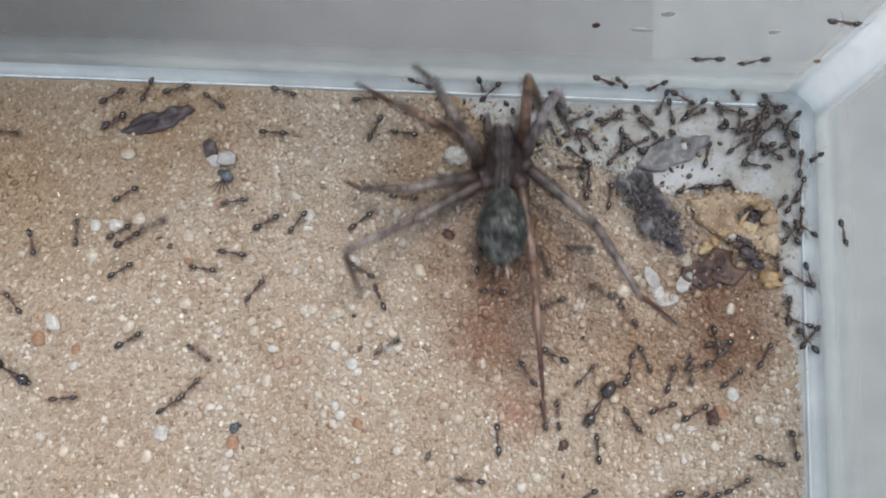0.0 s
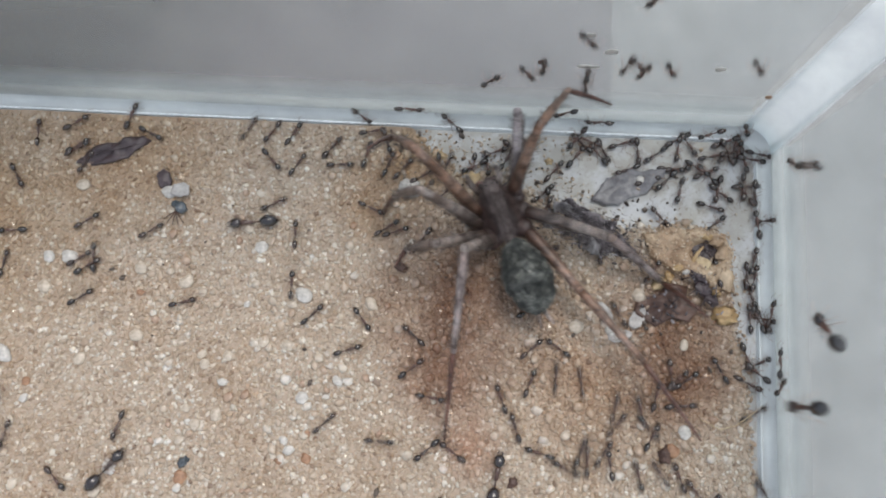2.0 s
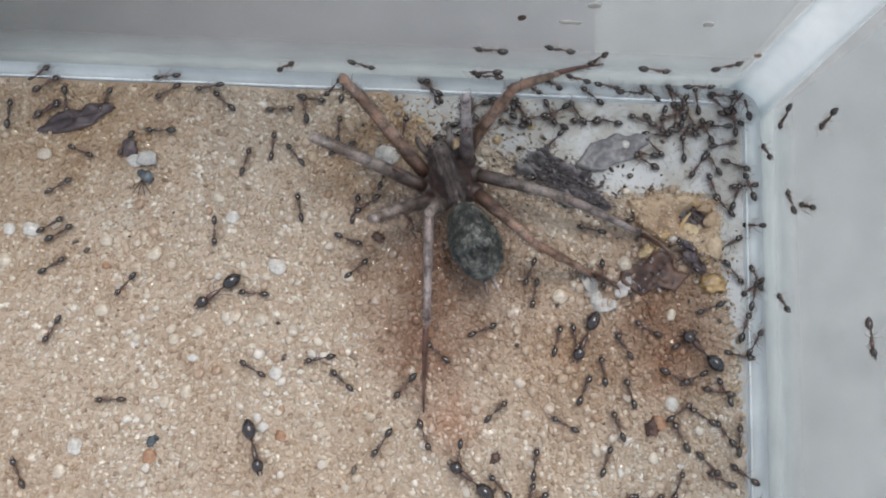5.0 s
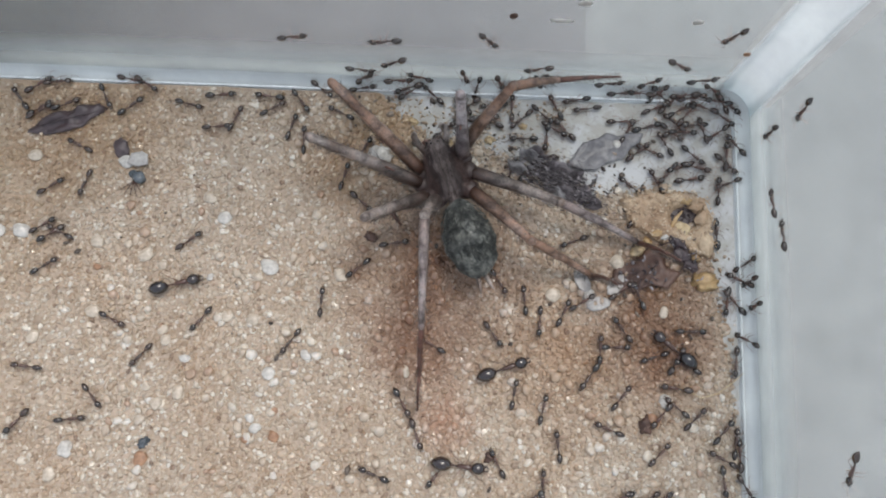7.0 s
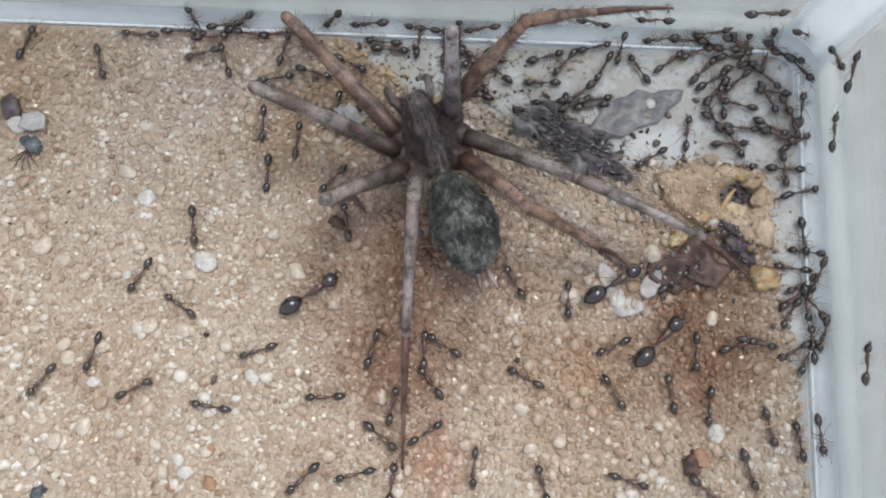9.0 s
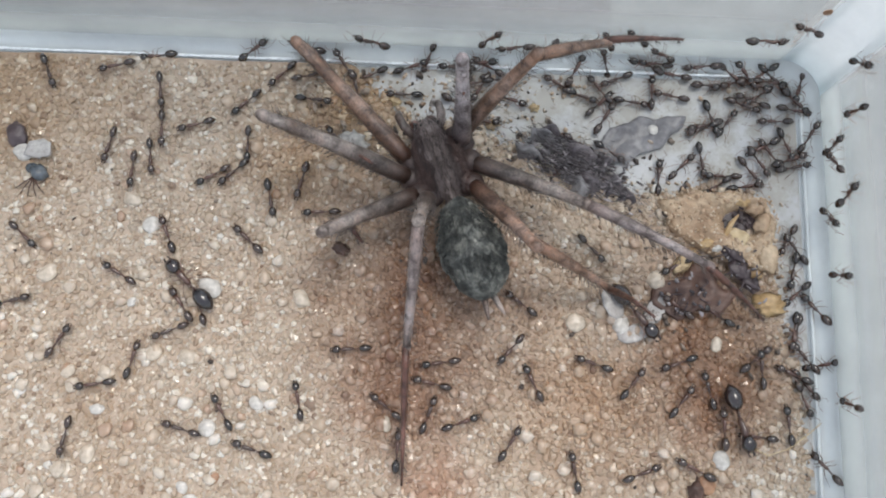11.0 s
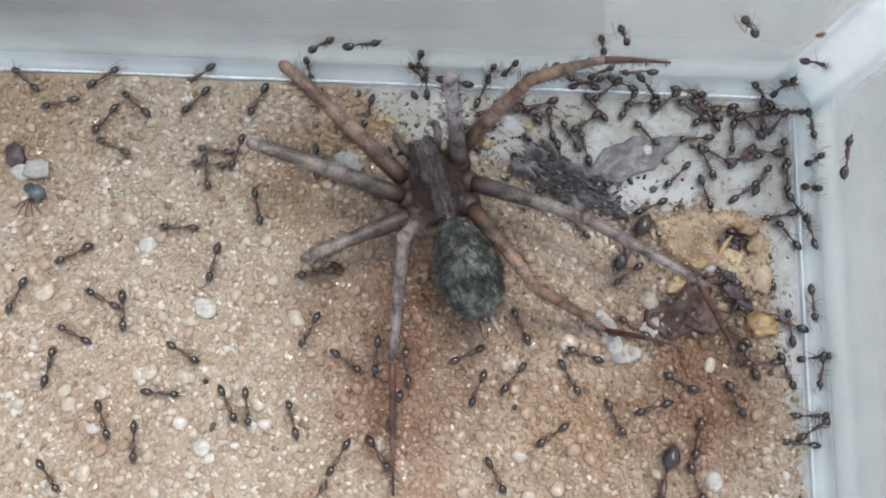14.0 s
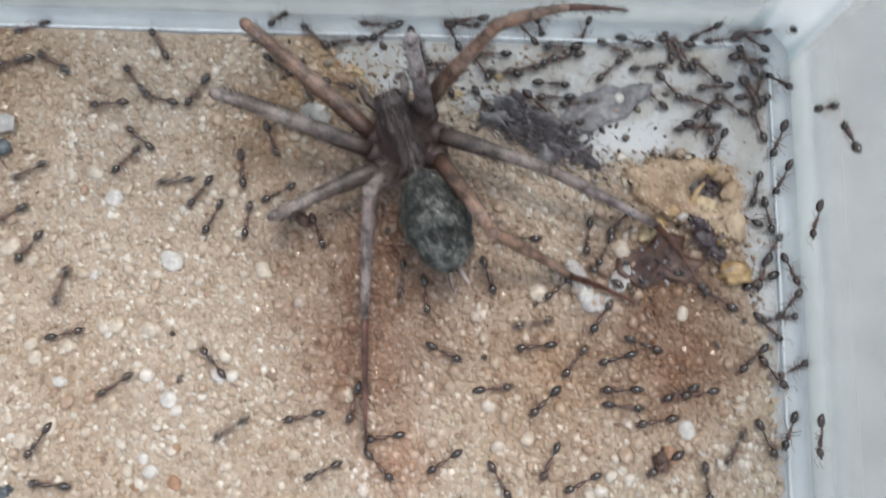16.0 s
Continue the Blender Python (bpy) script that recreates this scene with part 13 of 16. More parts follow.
    ant(0, trail((0, -47.1, -54.4, 95), (0.5, -49.9, -22.1, 99), (0.73, -48.2, -23.5, 30), (1, -46.5, -24.8, -39), (1.5, -42.2, -24.7, -74), (1.7, -41.8, -24.4, -27), (1.9, -41.5, -24.2, 20), (2.3, -40.9, -24.8, 20), (3, -40.9, -25.1, 83), (3.5, -42.9, -21.3, 87), (4, -41.9, -17.2, 85), (4.5, -40.7, -16.2, 41), (5, -39.4, -15.8, -19), (5.5, -37.9, -17.0, -41), (6, -36.5, -17.7, 10), (6.5, -35.3, -16.7, 45), (7, -34.1, -16.0, 11), (7.27, -34.7, -17.2, -56), (7.5, -35.3, -18.4, -123), (8, -35.2, -20.9, -57), (8.5, -34.4, -23.3, -42), (9, -33.2, -25.0, -105), (9.27, -33.6, -24.9, -167), (9.5, -34.0, -24.9, -229), (10, -34.1, -23.9, -269), (10.5, -34.3, -23.1, -212), (11, -35.2, -23.1, -175), (11.17, -35.4, -23.1, -226), (11.33, -35.7, -23.0, -278), (11.5, -35.9, -22.9, -329), (12, -34.3, -22.8, -315), (12.5, -33.3, -21.5, -343), (13.5, -33.9, -21.4, -347), (13.73, -33.4, -21.7, -400), (14, -32.9, -22.0, -452), (14.17, -32.8, -22.4, -404), (14.33, -32.6, -22.7, -356), (14.5, -32.5, -23.1, -308), (15, -34.0, -14.0, -295), (15.27, -33.2, -9.5, -242), (15.5, -32.4, -4.9, -190), (16, -33.7, -0.3, -170)))
    ant(1, trail((0, -37.7, -53.8, 94), (0.5, -39.8, -20.4, 34), (0.83, -39.7, -20.4, 91), (1.17, -39.6, -20.5, 148), (1.5, -39.5, -20.6, 205), (1.77, -39.8, -20.8, 262), (2.03, -40.1, -21.0, 318), (2.3, -40.4, -21.2, 375), (3, -37.4, -22.5, 370), (3.27, -37.4, -21.4, 427), (3.5, -37.3, -20.2, 485), (4, -38.8, -18.5, 415), (4.27, -38.7, -18.6, 376), (4.5, -38.6, -18.7, 336), (5, -38.4, -18.7, 402), (5.5, -38.2, -18.4, 410), (6, -37.9, -18.2, 367), (6.5, -37.7, -18.3, 310), (6.73, -37.6, -18.5, 265), (7, -37.5, -18.6, 220), (7.5, -37.9, -21.4, 246), (8, -38.1, -24.1, 301), (8.27, -37.2, -25.4, 255), (8.5, -36.3, -26.6, 208), (9, -36.5, -28.7, 184), (9.5, -36.8, -27.9, 139), (10, -37.6, -27.8, 182), (10.5, -38.5, -27.7, 158), (11, -38.9, -27.1, 103), (11.27, -39.0, -26.7, 56), (11.5, -39.1, -26.3, 10), (11.73, -38.0, -25.9, 45), (12, -36.8, -25.6, 81), (12.27, -35.9, -24.7, 31), (12.5, -35.0, -23.9, -19), (12.73, -35.7, -23.9, -80), (13, -36.3, -23.8, -140), (13.27, -36.9, -23.9, -95), (13.5, -37.5, -24.0, -51), (14, -36.8, -32.6, -119), (14.5, -36.3, -41.2, -100), (14.73, -37.8, -39.0, -170), (15, -39.3, -36.9, -239), (15.5, -38.9, -31.6, -177), (15.73, -38.5, -36.6, -131), (16, -38.1, -41.7, -86)))
    ant(2, trail((0, -95.4, -23.6, 3), (0.5, -74.1, -22.4, 43), (1, -75.3, -17.5, 64), (1.5, -77.4, -13.0, 32), (1.63, -77.7, -13.2, 79), (1.77, -77.9, -13.4, 126), (1.9, -78.1, -13.7, 173), (2.3, -78.9, -13.3, 195), (3, -93.5, -14.0, 182), (3.33, -93.4, -14.0, 133), (3.67, -93.3, -13.9, 83), (4, -93.2, -13.8, 34), (7, -92.9, -13.6, 34), (8.5, -92.6, -13.4, 34), (9, -92.3, -13.2, 34), (11.5, -92.0, -13.0, 34), (12.5, -91.7, -12.8, 34), (13.5, -91.4, -12.6, 34), (14.5, -91.1, -12.4, 34), (15.5, -90.8, -12.2, 34), (16, -90.5, -12.0, 34)))
    ant(0, trail((0, -1.3, -48.1, 34), (0.5, -1.0, -47.9, 34), (1.5, -0.7, -47.7, 90), (1.9, 1.1, -38.9, 104), (2.3, -1.0, -30.2, 172), (2.67, -1.2, -39.1, 221), (3, -1.3, -48.1, 270), (3.17, -1.0, -46.7, 319), (3.33, -0.7, -45.4, 369), (3.5, -0.3, -44.0, 419), (4, -0.9, -39.9, 441), (4.5, -0.5, -39.8, 371), (5, -0.0, -39.6, 398), (5.5, 0.1, -39.2, 453), (6, -0.0, -38.7, 459), (6.5, 0.0, -38.3, 418), (6.73, 0.2, -38.2, 360), (7, 0.4, -38.1, 302), (7.5, 1.9, -42.0, 257), (8, -1.4, -45.8, 249), (8.5, 0.0, -49.8, 273), (8.73, 0.1, -49.7, 333), (9, 0.3, -49.6, 394), (11.5, 0.6, -49.4, 394), (12.5, 0.9, -49.2, 394), (13.5, 1.2, -49.0, 394), (14.5, 1.5, -48.8, 449), (15, 3.3, -37.3, 468), (15.5, 1.7, -25.9, 426), (15.67, 2.8, -27.4, 371), (15.83, 3.8, -28.9, 315), (16, 4.9, -30.4, 259)))
    ant(1, trail((0, -24.7, -49.7, 34), (0.5, -24.4, -49.5, 34), (1.5, -24.1, -49.3, 94), (1.9, -25.2, -42.6, 69), (2.1, -25.2, -39.2, 22), (2.3, -25.3, -35.8, -26), (3, -24.7, -49.7, -87), (3.5, -24.6, -49.6, -26), (4, -24.4, -49.5, 34), (7, -24.1, -49.3, 34), (8.5, -23.8, -49.1, 34), (9, -23.5, -48.9, 34), (11.5, -23.2, -48.7, 34), (12.5, -22.9, -48.5, 91), (13, -24.9, -39.1, 70), (13.5, -23.5, -29.6, 106), (13.67, -23.5, -29.9, 51), (13.83, -23.5, -30.2, -5), (14, -23.6, -30.5, -60), (14.27, -23.9, -30.8, -3), (14.5, -24.3, -31.2, 54), (15, -24.6, -27.7, 51), (15.5, -25.4, -24.3, 11), (16, -25.3, -25.2, -25)))
    ant(0, trail((0, -13.5, -48.9, 34), (0.5, -13.2, -48.7, 34), (1.5, -12.9, -48.5, 91), (1.9, -11.2, -32.5, 91), (2.1, -12.5, -24.5, 133), (2.3, -13.9, -16.5, 176), (2.53, -13.3, -17.1, 127), (2.77, -12.6, -17.7, 78), (3, -11.9, -18.3, 29), (3.5, -12.7, -17.9, 67), (3.67, -12.7, -17.6, 7), (3.83, -12.7, -17.3, -52), (4, -12.7, -17.0, -112), (4.5, -13.7, -17.4, -151), (5, -14.1, -18.2, -86), (5.5, -13.7, -19.4, -74), (6, -13.7, -20.3, -133), (6.5, -14.7, -20.7, -162), (6.67, -15.0, -20.9, -217), (6.83, -15.2, -21.1, -272), (7, -15.4, -21.2, -327), (7.5, -11.7, -18.0, -281), (8, -11.2, -12.4, -309), (8.5, -6.8, -9.6, -366), (9, -5.0, -9.7, -358), (11.5, -4.5, -9.0, -344), (12.5, -4.2, -8.9, -294), (13, -4.9, -7.0, -283), (13.5, -3.9, -5.3, -331), (14.5, -4.5, -4.8, -305), (15.5, -4.7, -5.1, -331), (16, -4.7, -5.1, -321)))
    ant(1, trail((0, -3.4, -48.2, 34), (0.5, -3.1, -48.0, 34), (1.5, -2.8, -47.8, 91), (1.9, -5.2, -39.5, 93), (2.03, -4.5, -36.6, 44), (2.17, -3.8, -33.8, -5), (2.3, -3.2, -31.0, -54), (3, -3.4, -48.2, -90), (3.17, -3.6, -46.3, -143), (3.33, -3.9, -44.4, -196), (3.5, -4.2, -42.5, -249), (4, -3.0, -36.9, -264), (5, -2.7, -37.1, -205), (6, -2.4, -37.3, -145), (7, -2.0, -37.5, -85), (7.5, -0.3, -41.7, -94), (8, -3.7, -45.7, -113), (8.5, -2.4, -49.9, -87), (8.73, -2.2, -49.8, -27), (9, -2.1, -49.7, 34), (11.5, -1.8, -49.5, 34), (12.5, -1.5, -49.3, 34), (13.5, -1.2, -49.1, 34), (14.5, -0.9, -48.9, 88), (15, -1.6, -37.4, 72), (15.5, -0.5, -25.9, 132), (15.73, 0.1, -28.0, 191), (16, 0.6, -30.2, 251)))
    ant(2, trail((0, 39.9, -18.5, 34), (0.5, 40.2, -18.3, 34), (1, 40.4, -18.2, 101), (1.5, 40.5, -18.1, 169), (1.9, 30.0, -18.0, 179), (2.1, 25.2, -16.2, 235), (2.3, 20.3, -14.3, 291), (3, 39.9, -18.5, 348), (4, 40.2, -18.3, 394), (7, 40.5, -18.1, 394), (8.5, 40.8, -17.9, 394), (9, 41.1, -17.7, 394), (11.5, 41.4, -17.5, 394), (12.5, 41.7, -17.3, 394), (13.5, 42.0, -17.1, 394), (14.5, 42.3, -16.9, 394), (15.5, 42.6, -16.7, 394), (16, 42.9, -16.5, 394)))
    ant(0, trail((0, 39.9, -27.5, 34), (0.5, 40.2, -27.3, 34), (0.83, 40.3, -27.2, 83), (1.17, 40.4, -27.2, 132), (1.5, 40.5, -27.1, 182), (1.9, 29.9, -28.3, 161), (2.1, 24.5, -28.1, 120), (2.3, 19.2, -27.8, 79), (2.67, 29.6, -27.7, 40), (3, 39.9, -27.5, 1), (4, 40.2, -27.3, 34), (7, 40.5, -27.1, 34), (8.5, 40.8, -26.9, 34), (9, 41.1, -26.7, 34), (11.5, 41.4, -26.5, 34), (12.5, 41.7, -26.3, 34), (13.5, 42.0, -26.1, 34), (14.5, 42.3, -25.9, 34), (15.5, 42.6, -25.7, 34), (16, 42.9, -25.5, 34)))
    ant(1, trail((0, -13.5, -48.9, 34), (0.5, -13.2, -48.7, 34), (1.5, -12.9, -48.5, 92), (1.9, -11.4, -38.5, 109), (2.3, -13.7, -28.5, 71), (3, -12.8, -28.9, 25), (3.17, -13.1, -28.8, -33), (3.33, -13.5, -28.7, -91), (3.5, -13.8, -28.7, -149), (4, -14.7, -28.3, -218), (4.27, -14.5, -28.1, -275), (4.5, -14.2, -28.0, -332), (4.73, -14.1, -27.8, -296), (5, -13.9, -27.6, -260), (5.5, -14.3, -26.9, -238), (6, -14.5, -26.3, -292), (6.5, -14.0, -26.0, -339), (7, -13.6, -25.7, -273), (7.5, -12.1, -24.3, -299), (8, -12.5, -22.2, -249), (8.17, -12.3, -21.7, -301), (8.33, -12.2, -21.1, -353), (8.5, -12.0, -20.5, -404), (9, -15.0, -27.6, -417), (9.17, -15.1, -27.3, -366), (9.33, -15.2, -27.0, -316), (9.5, -15.2, -26.7, -265), (10, -15.1, -26.0, -304), (10.5, -14.5, -25.5, -326), (11, -13.9, -25.0, -308), (11.5, -13.7, -24.4, -340), (11.73, -14.7, -23.6, -295), (12, -15.8, -22.8, -250), (12.27, -15.9, -21.5, -210), (12.5, -16.0, -20.2, -170), (12.73, -16.0, -20.6, -114), (13, -16.0, -20.9, -57), (13.27, -16.3, -21.1, -110), (13.5, -16.6, -21.4, -164), (14.5, -17.1, -21.4, -228), (14.73, -17.1, -19.9, -267), (15, -17.1, -18.4, -306), (15.27, -17.7, -17.1, -362), (15.5, -18.2, -15.7, -418), (15.73, -17.5, -17.9, -459), (16, -16.7, -20.1, -500)))
    ant(0, trail((0, -18.2, -49.3, 34), (0.5, -17.9, -49.1, 34), (1.5, -17.6, -48.9, 93), (1.9, -19.8, -41.4, 108), (2.03, -19.4, -38.9, 163), (2.17, -19.0, -36.3, 219), (2.3, -18.6, -33.8, 274), (3, -18.2, -49.3, 272), (3.5, -18.0, -49.2, 333), (4, -17.9, -49.1, 394), (7, -17.6, -48.9, 394), (8.5, -17.3, -48.7, 394), (9, -17.0, -48.5, 394), (11.5, -16.7, -48.3, 394), (12.5, -16.4, -48.1, 394), (13.5, -16.1, -47.9, 394), (14.5, -15.8, -47.7, 444), (15, -16.8, -36.7, 435), (15.27, -15.3, -31.4, 377), (15.5, -13.8, -26.1, 320), (16, -13.9, -40.8, 270)))
    ant(1, trail((0, 39.9, -24.7, 34), (0.5, 40.2, -24.5, 34), (0.83, 40.3, -24.5, 82), (1.17, 40.4, -24.4, 130), (1.5, 40.5, -24.3, 177), (1.9, 27.9, -25.5, 198), (2.1, 21.6, -24.4, 236), (2.3, 15.4, -23.4, 274), (2.67, 15.0, -28.5, 339), (3, 14.6, -33.7, 404), (3.5, 15.4, -25.9, 437), (4, 20.1, -19.7, 382), (4.27, 20.4, -21.0, 336), (4.5, 20.8, -22.2, 289), (5, 21.6, -24.8, 282), (5.5, 21.7, -27.3, 258), (6, 20.7, -29.8, 243), (6.5, 19.5, -32.2, 250), (7, 19.1, -34.7, 236), (7.5, 15.0, -30.6, 170), (8, 8.5, -30.0, 136), (8.5, 4.8, -25.3, 111), (9, 7.5, -25.1, 75), (9.27, 7.1, -25.0, 126), (9.5, 6.7, -24.8, 177), (10, 6.1, -25.1, 227), (10.5, 5.5, -25.9, 221), (11, 4.8, -26.0, 167), (11.17, 4.5, -25.9, 118), (11.33, 4.3, -25.8, 68), (11.5, 4.0, -25.7, 18), (12, 4.4, -22.4, 68), (12.5, 6.9, -20.4, 78), (13, 7.7, -15.3, 52), (13.5, 6.3, -10.4, 76), (14, 17.1, -13.4, 9), (14.27, 22.6, -14.6, -32), (14.5, 28.1, -15.8, -73), (14.73, 23.0, -14.0, -130), (15, 17.9, -12.2, -188), (15.27, 12.5, -12.6, -139), (15.5, 7.1, -13.0, -90), (16, 6.1, -15.3, -125)))
    ant(2, trail((0, -16.6, -49.2, 34), (0.5, -16.3, -49.0, 34), (1.5, -16.0, -48.8, 92), (1.9, -17.5, -37.2, 69), (2.3, -17.1, -25.5, 95), (2.53, -16.7, -27.1, 155), (2.77, -16.3, -28.7, 215), (3, -15.9, -30.4, 275), (3.5, -15.7, -30.4, 318), (4, -15.5, -30.5, 360), (4.27, -15.5, -30.3, 417), (4.5, -15.6, -30.0, 474), (5, -15.7, -29.5, 428), (5.5, -15.2, -29.3, 367), (6, -14.5, -29.2, 390), (6.27, -14.5, -29.0, 430), (6.5, -14.4, -28.8, 469), (6.73, -14.5, -28.6, 532), (7, -14.6, -28.3, 595), (7.5, -15.3, -29.7, 619), (7.73, -16.0, -29.8, 572), (8, -16.7, -29.9, 525), (8.5, -17.8, -30.7, 553), (8.73, -17.8, -37.4, 592), (9, -17.8, -44.0, 631), (9.83, -17.7, -44.0, 687), (10.67, -17.6, -43.9, 744), (11.5, -17.5, -43.8, 801), (12, -16.9, -37.1, 759), (12.5, -15.4, -30.5, 791), (12.73, -16.3, -30.1, 848), (13, -17.2, -29.8, 906), (13.27, -17.6, -29.0, 943), (13.5, -18.1, -28.2, 981), (14, -15.9, -34.3, 975), (14.17, -16.6, -36.4, 919), (14.33, -17.3, -38.5, 863), (14.5, -18.0, -40.5, 807), (15, -17.5, -32.2, 828), (15.5, -17.8, -23.9, 779), (15.67, -17.8, -25.4, 835), (15.83, -17.7, -27.0, 890), (16, -17.7, -28.6, 945)))
    ant(0, trail((0, -14.9, -49.0, 34), (0.5, -14.6, -48.8, 34), (1.5, -14.3, -48.6, 92), (1.9, -17.0, -37.8, 93), (2.3, -15.3, -26.7, 73), (2.67, -14.9, -30.1, 36), (3, -14.4, -33.5, 0), (3.5, -13.0, -33.3, 31), (3.73, -12.3, -33.6, -16), (4, -11.7, -34.0, -62), (4.17, -11.8, -33.8, -119), (4.33, -11.8, -33.6, -175), (4.5, -11.9, -33.4, -231), (5, -12.4, -32.7, -247), (5.5, -12.3, -32.1, -315), (6, -11.5, -31.5, -316), (6.5, -11.2, -30.9, -255), (7, -11.6, -30.2, -307), (7.5, -11.1, -29.4, -241), (8, -11.9, -28.4, -282), (8.5, -11.2, -27.6, -263), (9, -10.7, -27.6, -260), (9.5, -10.6, -27.3, -231), (10, -11.1, -26.8, -242), (10.27, -10.9, -26.6, -289), (10.5, -10.8, -26.5, -336), (11, -10.2, -26.2, -308), (11.27, -10.3, -26.0, -254), (11.5, -10.4, -25.8, -200), (12, -11.2, -25.4, -241), (12.27, -11.7, -25.5, -204), (12.5, -12.2, -25.5, -166), (12.73, -13.1, -25.3, -205), (13, -14.0, -25.0, -244), (13.27, -15.0, -24.9, -191), (13.5, -16.0, -24.9, -137), (13.73, -15.3, -25.4, -100), (14, -14.7, -26.0, -62), (14.5, -14.9, -27.6, -24), (15.5, -15.2, -27.0, -47), (16, -17.3, -32.9, -115)))
    ant(1, trail((0, -21.0, -49.5, 34), (0.5, -20.7, -49.3, 34), (1.5, -20.4, -49.1, 93), (1.9, -19.6, -42.2, 72), (2.1, -20.5, -38.8, 134), (2.3, -21.5, -35.5, 196), (3, -21.0, -49.5, 261), (3.17, -22.0, -48.0, 203), (3.33, -22.9, -46.5, 144), (3.5, -23.9, -45.0, 85), (4, -23.3, -39.8, 29), (4.5, -23.0, -39.3, 95), (5, -23.4, -38.8, 136), (5.5, -23.9, -38.2, 121), (6, -23.9, -37.7, 57), (6.5, -23.4, -37.3, 48), (6.73, -23.3, -37.0, 84), (7, -23.2, -36.8, 119), (7.5, -25.7, -35.7, 107), (8, -26.3, -32.5, 148), (8.5, -29.1, -31.8, 180), (8.67, -29.1, -31.6, 131), (8.83, -29.0, -31.4, 82), (9, -29.0, -31.1, 34), (9.5, -28.8, -30.1, 84), (10, -28.6, -29.2, 60), (10.5, -27.9, -28.6, 22), (11, -26.8, -28.3, 21), (11.5, -26.1, -27.7, 90), (12, -25.3, -26.7, 116), (12.5, -25.1, -25.4, 99), (12.73, -25.2, -25.9, 149), (13, -25.2, -26.5, 200), (13.17, -25.6, -26.7, 251), (13.33, -25.9, -26.9, 302), (13.5, -26.2, -27.1, 353), (13.73, -25.0, -30.5, 316), (14, -23.8, -33.9, 280), (14.5, -25.7, -40.8, 334), (14.73, -26.7, -37.5, 388), (15, -27.8, -34.1, 441), (15.5, -25.4, -27.5, 479), (15.73, -25.2, -30.3, 527), (16, -25.0, -33.1, 574)))
    ant(0, trail((0, -15.1, -49.1, 34), (0.5, -14.8, -48.9, 34), (1.5, -14.5, -48.7, 92), (1.9, -15.1, -36.0, 76), (2.1, -15.3, -29.7, 32), (2.3, -15.5, -23.4, -12), (2.67, -15.3, -36.2, -50), (3, -15.1, -49.1, -88), (3.5, -14.9, -49.0, -27), (4, -14.8, -48.9, 34), (7, -14.5, -48.7, 34), (8.5, -14.2, -48.5, 34), (9, -13.9, -48.3, 34), (11.5, -13.6, -48.1, 34), (12.5, -13.3, -47.9, 34), (13.5, -13.0, -47.7, 34), (14.5, -12.7, -47.5, 88), (15, -10.4, -39.1, 86), (15.17, -11.1, -36.3, 134), (15.33, -11.8, -33.6, 182), (15.5, -12.4, -30.8, 230), (16, -12.5, -40.8, 270)))
    ant(1, trail((0, -22.8, 41.0, 34), (0.5, -22.5, 41.2, 34), (1, -22.3, 41.3, -23), (1.5, -22.2, 41.4, -80), (1.9, -21.4, 26.1, -67), (2.3, -16.9, 11.5, -24), (2.67, -19.3, 14.5, -88), (3, -21.7, 17.4, -153), (3.5, -19.6, 14.4, -84), (4, -16.9, 11.8, -151), (4.5, -18.4, 11.0, -147), (5, -19.8, 10.6, -199), (5.5, -21.3, 11.9, -227), (6, -22.8, 13.1, -190), (6.5, -24.3, 12.4, -145), (6.73, -25.0, 12.1, -100), (7, -25.7, 11.7, -55), (7.5, -23.0, 9.7, -54), (8, -23.3, 6.1, -97), (8.5, -21.5, 3.6, -150), (9, -21.6, 3.6, -156), (11.5, -20.5, 3.7, -97), (12.5, -20.6, 3.6, -95), (13.5, -20.4, 3.4, -121), (14.5, -20.2, 3.5, -106), (15, -21.9, 0.9, -143), (15.5, -24.9, 0.3, -171), (15.67, -24.8, 0.9, -113), (15.83, -24.6, 1.4, -55), (16, -24.5, 2.0, 3)))
    ant(2, trail((0, -1.0, -48.1, 34), (0.5, -0.7, -47.9, 34), (1.5, -0.4, -47.7, 90), (1.9, -2.7, -39.8, 97), (2.1, -1.7, -35.8, 36), (2.3, -0.7, -31.8, -25), (3, -1.0, -48.1, -88), (3.27, -1.0, -45.4, -21), (3.5, -1.1, -42.6, 47), (4, -0.2, -37.3, 94), (4.5, -0.1, -36.9, 117), (5, -0.5, -36.6, 147), (5.5, -0.9, -36.2, 98), (6, -0.6, -35.9, 39), (6.5, -0.2, -35.5, 63), (7, -0.3, -35.1, 92), (7.5, -1.6, -30.2, 101), (8, -0.8, -25.5, 63), (8.5, 1.4, -21.0, 77), (9, 1.0, -20.5, 124), (9.27, 1.0, -20.3, 87), (9.5, 0.9, -20.1, 51), (10, 1.5, -19.6, 48), (10.27, 1.4, -19.4, 95), (10.5, 1.4, -19.2, 143), (11, 0.8, -18.8, 129), (11.5, 0.9, -18.4, 81), (12, 1.2, -17.4, 128), (12.5, 0.5, -16.6, 77), (13, 0.4, -11.4, 113), (13.5, 2.2, -6.6, 96), (13.73, 2.2, -7.1, 38), (14, 2.3, -7.6, -19), (14.17, 2.5, -7.7, 29), (14.33, 2.8, -7.9, 77), (14.5, 3.1, -8.0, 126), (15, 1.3, -7.4, 108), (15.27, 1.0, -6.5, 174), (15.5, 0.6, -5.6, 239), (16, 1.1, -7.8, 245)))
